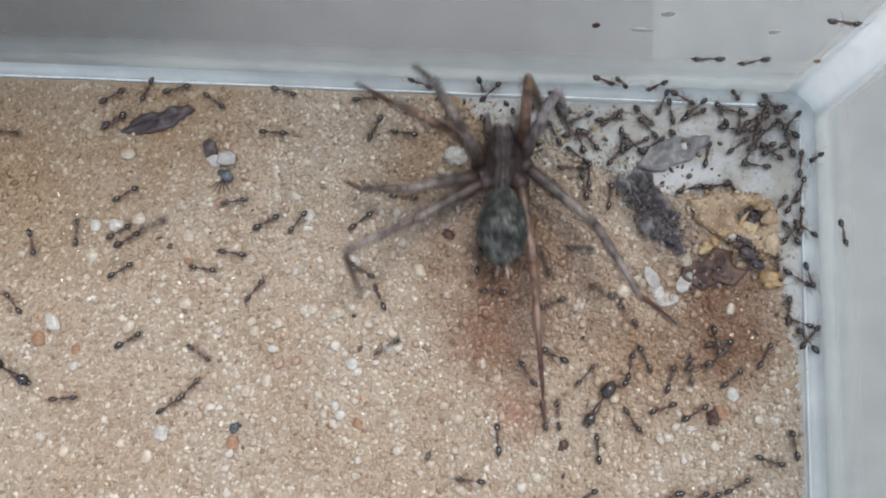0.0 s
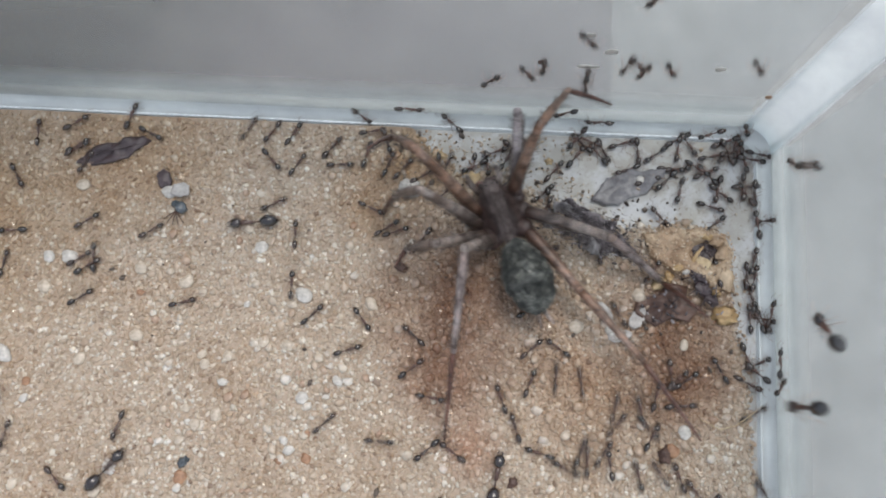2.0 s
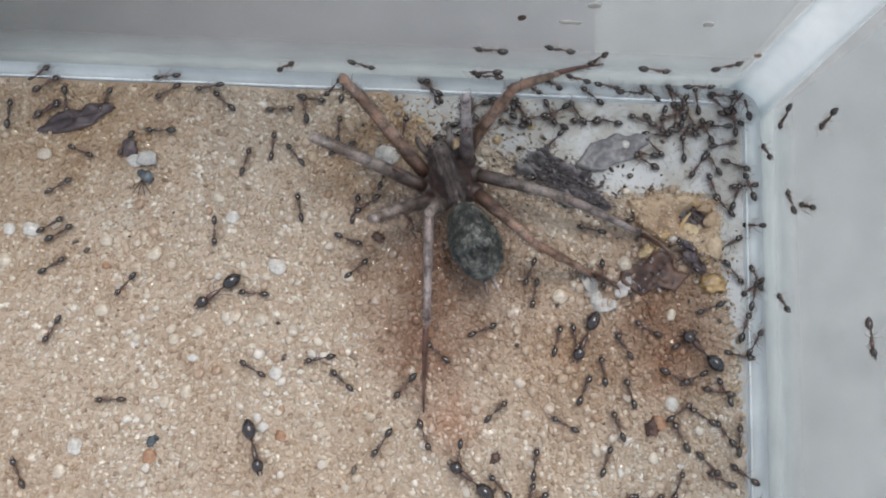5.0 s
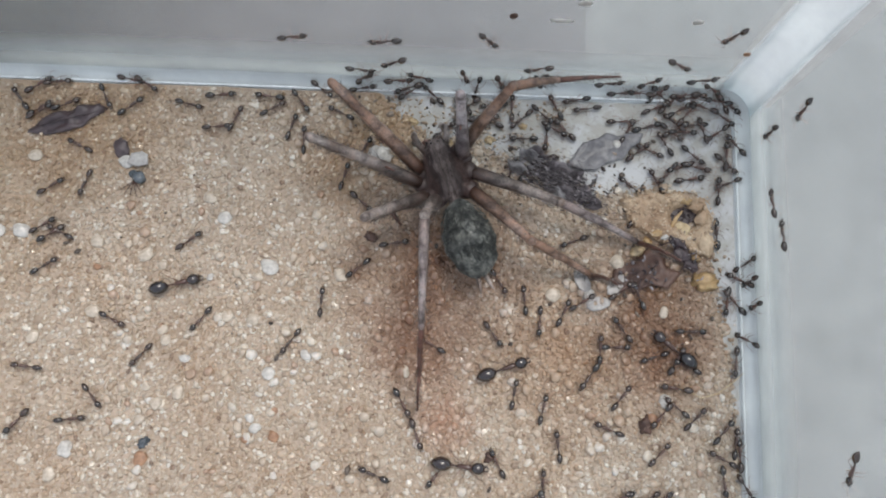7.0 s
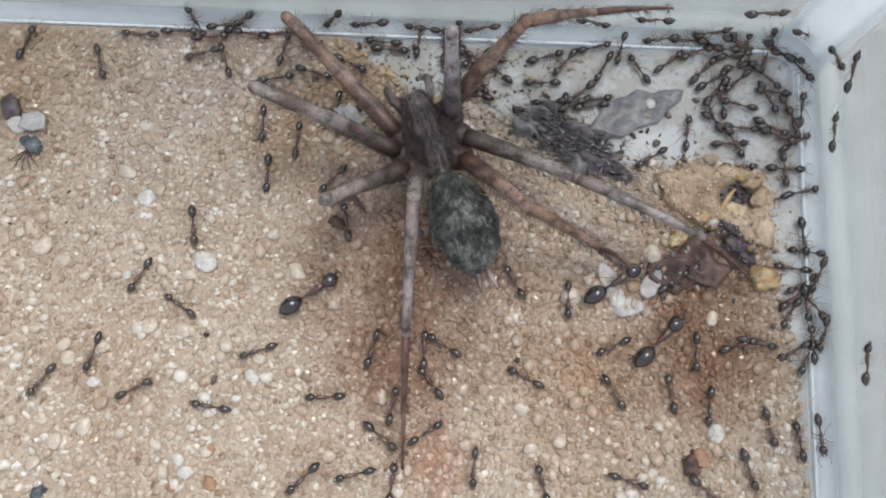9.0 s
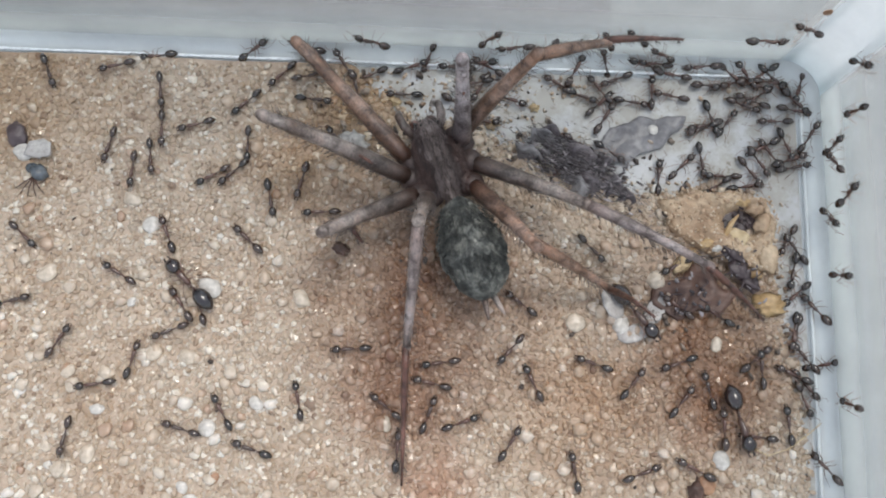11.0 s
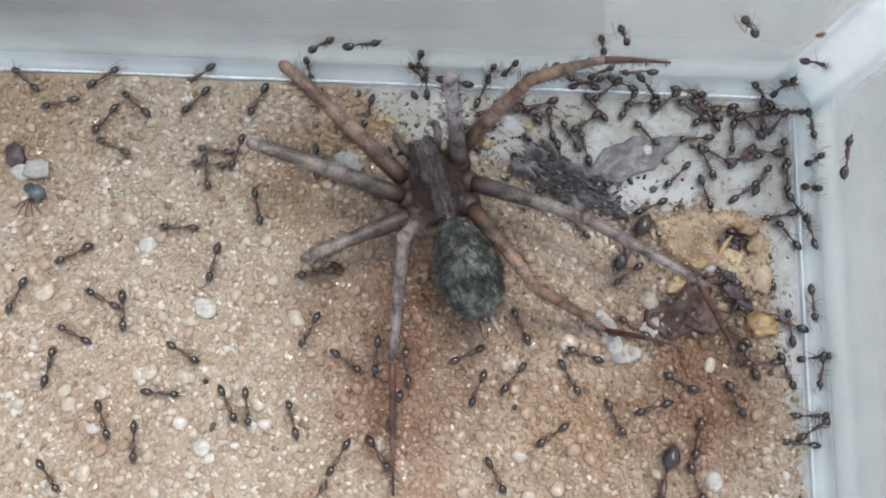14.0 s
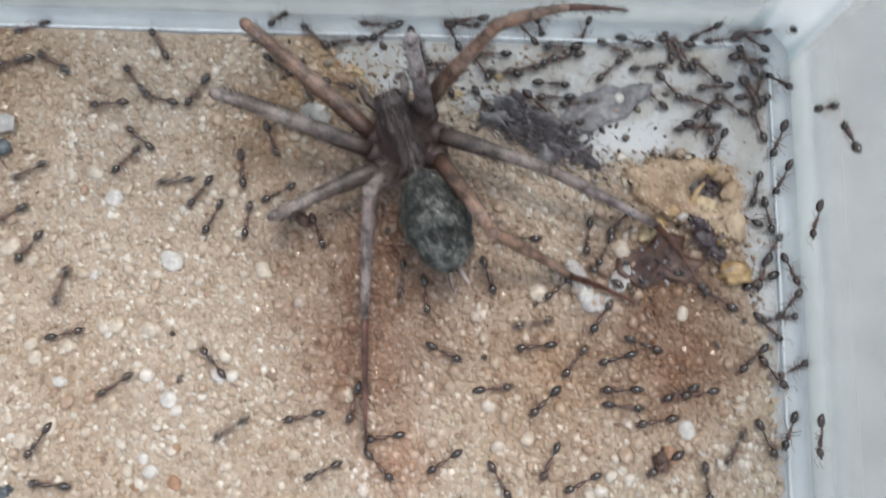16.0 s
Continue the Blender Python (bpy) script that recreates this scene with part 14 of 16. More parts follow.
    ant(0, trail((0, -28.3, -50.0, 34), (0.5, -28.0, -49.8, 34), (1.5, -27.7, -49.6, 94), (1.9, -30.5, -42.2, 105), (2.3, -29.2, -34.4, 173), (2.67, -28.7, -42.2, 223), (3, -28.3, -50.0, 274), (3.5, -28.2, -49.9, 334), (4, -28.0, -49.8, 394), (7, -27.7, -49.6, 394), (8.5, -27.4, -49.4, 394), (9, -27.1, -49.2, 394), (11.5, -26.8, -49.0, 394), (12.5, -26.5, -48.8, 394), (13.5, -26.2, -48.6, 394), (14.5, -25.9, -48.4, 441), (15, -24.4, -39.9, 473), (15.27, -24.0, -35.6, 404), (15.5, -23.6, -31.4, 336), (16, -21.0, -34.3, 301)))
    ant(1, trail((0, -9.9, -48.7, 34), (0.5, -9.6, -48.5, 34), (1.5, -9.3, -48.3, 91), (1.9, -9.5, -38.2, 122), (2.3, -10.0, -28.1, 127), (2.67, -10.2, -28.3, 60), (3, -10.4, -28.5, -6), (3.5, -9.2, -30.6, -8), (4, -6.8, -31.2, -14), (5, -6.7, -31.1, 38), (6, -6.5, -31.0, 90), (7, -6.3, -30.9, 142), (7.27, -5.8, -30.4, 85), (7.5, -5.3, -29.9, 28), (8, -4.4, -28.9, 87), (8.17, -4.5, -28.4, 31), (8.33, -4.5, -27.8, -25), (8.5, -4.6, -27.3, -80), (9, -3.3, -29.8, -75), (9.17, -3.4, -29.7, -18), (9.33, -3.6, -29.6, 38), (9.5, -3.7, -29.5, 95), (10, -3.5, -28.8, 85), (10.27, -3.7, -28.7, 131), (10.5, -3.8, -28.5, 178), (11, -4.5, -28.6, 175), (11.5, -4.8, -28.2, 146), (12.5, -5.7, -28.4, 128), (13.5, -5.2, -28.5, 191), (13.73, -6.0, -31.4, 249), (14, -6.8, -34.2, 307), (14.5, -5.6, -40.1, 266), (14.67, -5.1, -38.5, 321), (14.83, -4.7, -37.0, 375), (15, -4.2, -35.5, 429), (15.5, -5.3, -30.9, 464), (15.67, -5.5, -31.9, 522), (15.83, -5.8, -33.0, 579), (16, -6.0, -34.0, 637)))
    ant(0, trail((0, -17.8, -49.2, 34), (0.5, -17.5, -49.0, 34), (1.5, -17.2, -48.8, 92), (1.9, -17.3, -32.2, 107), (2.3, -18.7, -15.6, 38), (2.67, -18.8, -15.3, 2), (3, -18.8, -15.1, -35), (3.27, -18.9, -15.9, -95), (3.5, -18.9, -16.7, -156), (4, -19.9, -17.9, -104), (4.27, -20.3, -17.8, -144), (4.5, -20.7, -17.7, -183), (4.73, -21.0, -18.0, -147), (5, -21.2, -18.2, -110), (5.5, -21.5, -19.3, -114), (5.73, -21.8, -19.4, -155), (6, -22.1, -19.6, -197), (6.5, -23.0, -19.1, -196), (6.67, -23.2, -19.2, -149), (6.83, -23.4, -19.3, -102), (7, -23.6, -19.4, -55), (7.5, -23.7, -20.1, -42), (8, -23.1, -20.8, -109), (8.27, -23.4, -21.1, -166), (8.5, -23.6, -21.4, -223), (9, -22.6, -19.6, -238), (11.5, -22.4, -19.2, -214), (12.5, -22.3, -19.3, -218), (13, -22.2, -19.5, -259), (13.5, -22.1, -19.7, -300), (14, -21.9, -19.4, -243), (14.5, -21.7, -19.1, -186), (14.73, -21.9, -17.4, -249), (15, -22.1, -15.7, -312), (15.5, -22.1, -12.4, -376), (16, -18.7, -22.9, -349)))
    ant(1, trail((0, 39.9, -15.5, 34), (0.5, 40.2, -15.3, 34), (1, 40.4, -15.2, 99), (1.5, 40.5, -15.1, 165), (1.9, 29.6, -12.4, 135), (2.3, 18.7, -9.3, 159), (2.67, 18.1, -9.2, 220), (3, 17.4, -9.2, 280), (3.5, 16.9, -11.7, 250), (4, 14.7, -13.1, 290), (4.27, 14.3, -13.4, 234), (4.5, 13.9, -13.6, 178), (5, 12.7, -13.2, 161), (5.27, 12.2, -13.3, 198), (5.5, 11.7, -13.3, 235), (6, 11.4, -14.7, 255), (6.5, 10.8, -15.6, 197), (6.73, 10.2, -15.5, 147), (7, 9.7, -15.5, 97), (7.5, 7.2, -11.7, 109), (8, 3.8, -9.1, 174), (8.27, 1.7, -8.2, 118), (8.5, -0.4, -7.4, 63), (9, -0.2, -7.4, 31), (11.5, -0.6, -7.3, 12), (11.73, -0.3, -6.8, 61), (12, 0.0, -6.3, 111), (12.27, -0.2, -5.8, 146), (12.5, -0.5, -5.4, 182), (13, -0.9, -5.0, 226), (13.5, -1.3, -4.7, 270), (14, -0.5, -6.3, 266), (14.27, -1.0, -7.1, 228), (14.5, -1.4, -7.8, 191), (15, -2.3, -6.8, 156), (15.27, -2.6, -6.2, 192), (15.5, -2.9, -5.6, 228), (16, -4.0, -8.2, 243)))
    ant(2, trail((0, -7.8, -48.6, 34), (0.5, -7.5, -48.4, 34), (1.5, -7.2, -48.2, 91), (1.9, -5.9, -38.4, 111), (2.1, -6.8, -33.6, 152), (2.3, -7.8, -28.8, 193), (2.67, -7.8, -38.7, 237), (3, -7.8, -48.6, 280), (3.17, -7.1, -46.1, 227), (3.33, -6.4, -43.7, 174), (3.5, -5.6, -41.2, 120), (4, -5.4, -33.6, 151), (4.5, -6.0, -33.5, 181), (5, -6.5, -33.4, 118), (5.5, -6.6, -32.6, 88), (6, -6.6, -31.8, 123), (6.5, -7.2, -31.7, 182), (7, -7.8, -31.7, 230), (7.5, -8.2, -31.4, 218), (7.73, -8.5, -31.6, 173), (8, -8.8, -31.8, 127), (8.17, -8.9, -31.6, 175), (8.33, -9.0, -31.4, 223), (8.5, -9.1, -31.2, 271), (9, -8.2, -34.5, 321), (9.17, -8.4, -34.3, 370), (9.33, -8.7, -34.1, 418), (9.5, -8.9, -33.9, 467), (10, -8.6, -32.7, 423), (10.5, -8.3, -31.7, 476), (11, -9.3, -31.1, 514), (11.5, -9.9, -30.4, 508), (12, -10.0, -30.2, 455), (12.5, -10.1, -30.0, 401), (12.73, -9.8, -30.2, 361), (13, -9.5, -30.4, 322), (13.5, -8.9, -29.9, 261), (14.5, -8.7, -31.0, 323), (15.5, -8.9, -29.8, 327), (15.73, -9.0, -31.3, 270), (16, -9.0, -32.8, 214)))
    ant(0, trail((0, -18.7, -49.3, 34), (0.5, -18.4, -49.1, 34), (1.5, -18.1, -48.9, 92), (1.9, -18.5, -37.5, 119), (2.03, -18.8, -33.7, 172), (2.17, -19.0, -29.9, 226), (2.3, -19.3, -26.1, 279), (3, -18.7, -49.3, 266), (3.17, -18.4, -47.3, 207), (3.33, -18.1, -45.3, 147), (3.5, -17.8, -43.3, 87), (4, -20.9, -38.1, 60), (4.5, -20.3, -37.6, 70), (5, -20.2, -36.6, 84), (5.5, -19.9, -35.8, 27), (6, -18.9, -35.8, -5), (6.5, -17.9, -35.7, 28), (7, -17.5, -35.0, 98), (7.5, -18.4, -34.9, 157), (8, -18.6, -34.2, 92), (8.5, -19.0, -33.6, 122), (9, -20.2, -34.5, 107), (9.5, -20.3, -33.5, 76), (10, -19.5, -32.9, 16), (10.5, -18.3, -32.5, 39), (11, -18.2, -31.6, 101), (11.5, -18.3, -30.6, 137), (11.73, -18.0, -28.6, 91), (12, -17.8, -26.6, 46), (12.5, -18.4, -22.6, 111), (13, -18.3, -22.5, 150), (13.5, -18.2, -22.4, 190), (13.73, -18.2, -22.8, 246), (14, -18.2, -23.1, 302), (14.17, -18.4, -23.3, 243), (14.33, -18.6, -23.4, 183), (14.5, -18.8, -23.6, 124), (14.73, -18.3, -23.0, 77), (15, -17.7, -22.5, 30), (15.27, -17.8, -21.7, -35), (15.5, -17.8, -21.0, -101), (15.73, -18.1, -22.8, -137), (16, -18.4, -24.6, -173)))
    ant(1, trail((0, -22.3, 41.0, 34), (0.5, -22.0, 41.2, 34), (1, -21.8, 41.3, -23), (1.5, -21.7, 41.4, -79), (1.9, -17.4, 22.9, -90), (2.3, -14.6, 4.1, -125), (2.53, -13.9, 5.5, -74), (2.77, -13.2, 6.8, -23), (3, -12.6, 8.2, 28), (3.27, -13.1, 8.5, 71), (3.5, -13.6, 8.7, 114), (4, -13.6, 9.9, 150), (4.5, -15.1, 9.9, 193), (5, -16.1, 9.0, 244), (5.5, -16.7, 7.3, 248), (6, -17.6, 6.3, 199), (6.5, -19.1, 6.3, 174), (7, -20.5, 6.2, 201), (7.27, -20.2, 5.5, 248), (7.5, -19.8, 4.7, 295), (8, -18.5, 4.2, 363), (8.5, -17.1, 3.7, 365), (9, -17.0, 3.7, 342), (9.5, -17.0, 4.1, 404), (10, -16.4, 4.3, 369), (10.27, -16.2, 4.4, 416), (10.5, -16.0, 4.6, 462), (11, -16.3, 5.1, 474), (11.27, -16.3, 5.3, 427), (11.5, -16.2, 5.5, 381), (11.67, -16.5, 5.8, 428), (11.83, -16.8, 6.0, 476), (12, -17.1, 6.3, 524), (12.17, -17.2, 6.7, 468), (12.33, -17.3, 7.1, 412), (12.5, -17.5, 7.5, 356), (13, -16.1, 6.8, 327), (13.27, -15.4, 7.1, 371), (13.5, -14.7, 7.4, 415), (14, -15.7, 9.6, 474), (14.27, -15.4, 10.7, 509), (14.5, -15.1, 11.9, 545), (15, -15.3, 9.3, 579), (15.27, -15.4, 8.1, 530), (15.5, -15.6, 6.8, 481), (16, -21.3, 32.7, 463)))
    ant(0, trail((0, -11.1, -48.8, 34), (0.5, -10.8, -48.6, 34), (1.5, -10.5, -48.4, 91), (1.9, -10.7, -33.9, 102), (2.03, -10.9, -29.0, 149), (2.17, -11.1, -24.2, 196), (2.3, -11.4, -19.4, 243), (3, -11.1, -48.8, 270), (3.17, -11.1, -47.6, 221), (3.33, -11.1, -46.4, 171), (3.5, -11.0, -45.3, 122), (3.73, -11.2, -43.5, 85), (4, -11.4, -41.8, 48), (4.17, -11.6, -42.4, -8), (4.33, -11.9, -43.1, -64), (4.5, -12.1, -43.7, -120), (5, -13.2, -45.6, -111), (5.5, -13.3, -47.6, -74), (6, -12.3, -49.5, -57), (6.5, -11.2, -51.5, -75), (7, -11.3, -53.4, -87), (7.73, -11.2, -53.3, -27), (8.5, -11.0, -53.2, 34), (9, -10.7, -53.0, 34), (11.5, -10.4, -52.8, 34), (12.5, -10.1, -52.6, 34), (13.5, -9.8, -52.4, 34), (14.5, -9.5, -52.2, 34), (15.5, -9.2, -52.0, 34), (16, -8.9, -51.8, 34)))
    ant(1, trail((0, -23.6, 41.0, 34), (0.5, -23.3, 41.2, 34), (1, -23.1, 41.3, -24), (1.5, -23.0, 41.4, -81), (1.9, -20.8, 20.1, -90), (2.3, -16.4, -0.8, -41), (2.67, -16.3, 0.1, 2), (3, -16.3, 0.9, 45), (3.5, -15.2, 1.9, 11), (4, -14.7, 3.3, 5), (4.5, -14.4, 3.1, -42), (5, -14.1, 2.9, -23), (5.27, -14.0, 2.9, 14), (5.5, -13.8, 3.0, 52), (6, -13.6, 3.4, 61), (6.5, -13.4, 3.6, 10), (7, -13.1, 3.5, 21), (7.5, -13.2, 3.7, 70), (8, -13.4, 4.0, 119), (8.5, -13.6, 4.2, 168), (9, -20.0, 28.7, 105), (9.83, -19.9, 28.8, 54), (10.67, -19.8, 28.8, 3), (11.5, -19.7, 28.9, -47), (12, -13.1, 18.4, -49), (12.5, -3.2, 10.8, -19), (12.67, -3.5, 10.6, 38), (12.83, -3.8, 10.4, 95), (13, -4.1, 10.3, 152), (13.27, -4.5, 10.5, 100), (13.5, -5.0, 10.8, 49), (13.73, -8.3, 16.0, 87), (14, -11.7, 21.2, 126), (14.5, -14.7, 33.2, 188), (14.73, -16.5, 27.3, 226), (15, -18.4, 21.4, 264), (15.17, -18.2, 17.3, 206), (15.33, -18.0, 13.2, 149), (15.5, -17.7, 9.1, 92), (16, -22.3, 32.6, 101)))
    ant(2, trail((0, -22.3, 41.0, 34), (0.5, -22.0, 41.2, 34), (1, -21.9, 41.3, -23), (1.5, -21.7, 41.4, -79), (1.9, -16.0, 21.7, -72), (2.1, -15.1, 11.4, -35), (2.3, -14.1, 1.2, 3), (3, -14.4, 2.5, 7), (3.5, -12.6, 3.9, 7), (4, -11.5, 6.0, 0), (4.5, -11.1, 6.8, 56), (5, -10.4, 7.1, -10), (5.5, -9.2, 6.7, -20), (6, -8.4, 6.7, 41), (6.5, -8.0, 7.6, 68), (6.73, -7.7, 7.9, 15), (7, -7.4, 8.2, -38), (7.5, -6.6, 6.8, -96), (7.73, -6.4, 6.0, -57), (8, -6.1, 5.1, -18), (8.5, -4.4, 4.4, 22), (9, -4.4, 6.3, 12), (11.5, -4.5, 6.2, -3), (12, -3.8, 4.9, -63), (12.27, -3.0, 4.7, -129), (12.5, -2.3, 4.6, -194), (13, -4.2, 7.9, -211), (13.5, -7.9, 8.9, -149), (13.73, -7.6, 10.2, -191), (14, -7.4, 11.6, -232), (14.27, -8.1, 12.7, -294), (14.5, -8.8, 13.9, -355), (14.73, -7.1, 12.5, -404), (15, -5.5, 11.1, -453), (15.17, -4.5, 10.1, -500), (15.33, -3.5, 9.0, -548), (15.5, -2.6, 8.0, -595), (16, -14.0, 33.1, -605)))
    ant(0, trail((0, -15.4, 41.0, 34), (0.5, -15.1, 41.2, 34), (1, -15.0, 41.3, -19), (1.5, -14.8, 41.4, -71), (1.9, -7.2, 23.8, -65), (2.3, -2.6, 5.2, -35), (2.67, -5.4, 5.2, -105), (3, -8.3, 5.2, -174), (3.27, -7.4, 5.3, -238), (3.5, -6.6, 5.3, -301), (4, -4.9, 5.7, -231), (4.5, -5.2, 7.1, -289), (5, -4.0, 8.4, -318), (5.5, -2.9, 9.8, -279), (6, -3.6, 11.2, -232), (6.5, -4.6, 12.7, -254), (6.73, -4.4, 13.4, -185), (7, -4.3, 14.1, -116), (7.27, -3.2, 12.5, -80), (7.5, -2.1, 11.0, -44), (8, -0.9, 7.6, -102), (8.5, -1.5, 3.7, -113), (8.73, -0.7, 3.5, -67), (9, 0.2, 3.2, -21), (9.27, 0.0, 3.9, 35), (9.5, -0.1, 4.6, 91), (10, -0.1, 6.1, 101), (10.5, -0.8, 7.3, 138), (11, -2.1, 8.1, 151), (11.17, -2.5, 8.4, 204), (11.33, -2.9, 8.7, 258), (11.5, -3.3, 9.0, 312), (12, -2.9, 7.5, 330), (12.5, -1.5, 6.9, 319), (13.5, -1.1, 5.8, 375), (14, -0.3, 6.5, 344), (14.17, 0.0, 6.7, 394), (14.33, 0.3, 6.9, 443), (14.5, 0.6, 7.1, 493), (14.73, -0.1, 6.5, 537), (15, -0.8, 6.0, 582), (15.5, -2.5, 6.3, 526), (16, -14.4, 33.0, 474)))
    ant(1, trail((0, -18.8, 41.0, 34), (0.5, -18.5, 41.2, 34), (1, -18.4, 41.3, -21), (1.5, -18.2, 41.4, -75), (1.9, -13.7, 20.7, -83), (2.1, -10.6, 10.5, -36), (2.3, -7.4, 0.4, 11), (2.53, -7.6, 0.3, -47), (2.77, -7.7, 0.2, -105), (3, -7.9, 0.1, -163), (4, -8.8, 0.2, -182), (4.5, -8.7, 0.8, -242), (5, -9.4, 1.4, -218), (5.5, -9.9, 2.0, -257), (6, -9.6, 2.7, -307), (6.5, -9.1, 3.4, -293), (7, -9.2, 4.0, -308), (7.27, -9.6, 4.0, -265), (7.5, -10.1, 4.1, -223), (8, -10.8, 4.8, -203), (8.5, -11.8, 4.6, -160), (9, -12.3, 4.5, -180), (9.5, -13.0, 4.4, -175), (10, -13.6, 4.6, -223), (10.5, -13.9, 5.2, -254), (11, -14.2, 5.8, -228), (11.27, -14.4, 5.9, -266), (11.5, -14.7, 6.0, -303), (11.73, -14.4, 6.8, -265), (12, -14.1, 7.6, -227), (12.5, -14.6, 9.3, -221), (13, -13.5, 10.0, -286), (13.5, -12.3, 10.6, -320), (14, -15.3, 21.9, -273), (14.27, -17.1, 27.4, -208), (14.5, -19.0, 33.0, -142), (15, -19.6, 18.6, -111), (15.17, -19.9, 13.8, -167), (15.33, -20.2, 9.0, -223), (15.5, -20.5, 4.2, -279), (16, -24.2, 32.5, -262)))
    ant(0, trail((0, -19.1, -49.3, 34), (0.5, -18.8, -49.1, 34), (1.5, -18.5, -48.9, 92), (1.9, -20.1, -32.0, 84), (2.3, -20.1, -15.0, 134), (3, -29.1, -24.0, 198), (3.17, -28.6, -24.0, 149), (3.33, -28.2, -23.9, 100), (3.5, -27.8, -23.9, 51), (3.73, -27.2, -24.0, 10), (4, -26.5, -24.2, -30), (4.5, -26.1, -24.4, -2), (5, -25.7, -24.2, 24), (5.5, -25.2, -24.0, 20), (6, -24.7, -24.0, -14), (6.5, -24.3, -24.2, -45), (7, -24.0, -24.6, -52), (7.5, -24.2, -24.6, -111), (8, -24.5, -24.5, -169), (8.5, -24.7, -24.5, -228), (9, -27.8, -24.6, -210), (9.5, -28.2, -24.6, -233), (10, -28.1, -24.2, -295), (10.27, -28.0, -24.0, -250), (10.5, -28.0, -23.8, -204), (11, -28.4, -23.9, -170), (11.17, -28.5, -23.8, -113), (11.33, -28.6, -23.8, -55), (11.5, -28.6, -23.7, 2), (11.73, -28.0, -23.1, 41), (12, -27.4, -22.5, 81), (12.27, -26.7, -22.0, 38), (12.5, -25.9, -21.6, -5), (13.5, -26.8, -22.0, 19), (14, -26.0, -21.7, 27), (14.5, -25.5, -22.4, -40), (15.5, -26.1, -21.7, -105), (16, -25.4, -41.2, -88)))
    ant(1, trail((0, 39.9, -13.3, 34), (0.5, 40.2, -13.1, 34), (1, 40.4, -13.0, 98), (1.5, 40.5, -12.9, 162), (1.9, 19.3, -8.4, 163), (2.3, -0.5, 0.3, 208), (2.67, -1.3, -0.2, 261), (3, -2.1, -0.7, 314), (4, -1.4, -1.4, 334), (7, -0.9, -1.3, 322), (7.5, -0.2, -2.1, 293), (8, -1.1, -3.1, 231), (8.5, -0.7, -4.0, 239), (9, -0.3, -5.7, 286), (9.5, 0.8, -6.5, 315), (10, 1.9, -7.3, 345), (10.5, 3.2, -7.1, 382), (11, 4.6, -6.6, 370), (11.5, 5.8, -6.9, 395), (12.5, 6.4, -6.5, 345), (12.73, 7.0, -5.0, 397), (13, 7.5, -3.6, 450), (13.27, 8.8, -2.7, 410), (13.5, 10.1, -1.9, 369), (14, 19.2, -6.9, 317), (14.17, 22.4, -8.0, 265), (14.33, 25.7, -9.1, 212), (14.5, 29.0, -10.1, 160), (15, 16.0, -7.0, 161), (15.17, 12.2, -4.6, 210), (15.33, 8.4, -2.3, 259), (15.5, 4.6, 0.1, 308), (16, 29.7, -10.5, 337)))
    ant(2, trail((0, -26.2, 41.0, 34), (0.5, -25.9, 41.2, 34), (1, -25.8, 41.3, -25), (1.5, -25.6, 41.4, -84), (1.9, -24.2, 20.4, -73), (2.1, -22.8, 10.0, -118), (2.3, -21.3, -0.4, -164), (3, -22.8, -1.2, -185), (3.5, -22.4, 1.2, -239), (4, -22.4, 3.6, -247), (4.5, -24.2, 4.9, -201), (5, -26.4, 5.1, -173), (5.5, -28.7, 4.5, -167), (6, -30.9, 4.3, -187), (6.5, -32.9, 5.1, -215), (6.73, -33.8, 5.8, -179), (7, -34.7, 6.6, -144), (7.5, -34.1, 5.3, -123), (8, -34.9, 3.7, -53), (8.27, -34.4, 3.1, -107), (8.5, -33.8, 2.5, -160), (9, -34.7, 2.0, -168), (9.27, -34.8, 2.2, -207), (9.5, -35.0, 2.4, -247), (9.73, -34.9, 2.6, -286), (10, -34.7, 2.8, -326), (10.5, -34.2, 3.3, -259), (11, -34.7, 3.6, -211), (11.5, -34.9, 4.0, -255), (11.73, -33.0, 4.6, -303), (12, -31.2, 5.2, -350), (12.5, -28.6, 8.1, -377), (12.73, -28.9, 8.6, -320), (13, -29.2, 9.1, -263), (13.5, -30.3, 9.5, -328), (13.73, -30.7, 15.3, -288), (14, -31.2, 21.1, -248), (14.27, -30.4, 26.8, -213), (14.5, -29.6, 32.6, -178), (15, -35.8, 21.6, -112), (15.27, -36.8, 15.4, -155), (15.5, -37.8, 9.2, -198), (15.73, -35.9, 20.6, -239), (16, -34.0, 32.0, -279)))
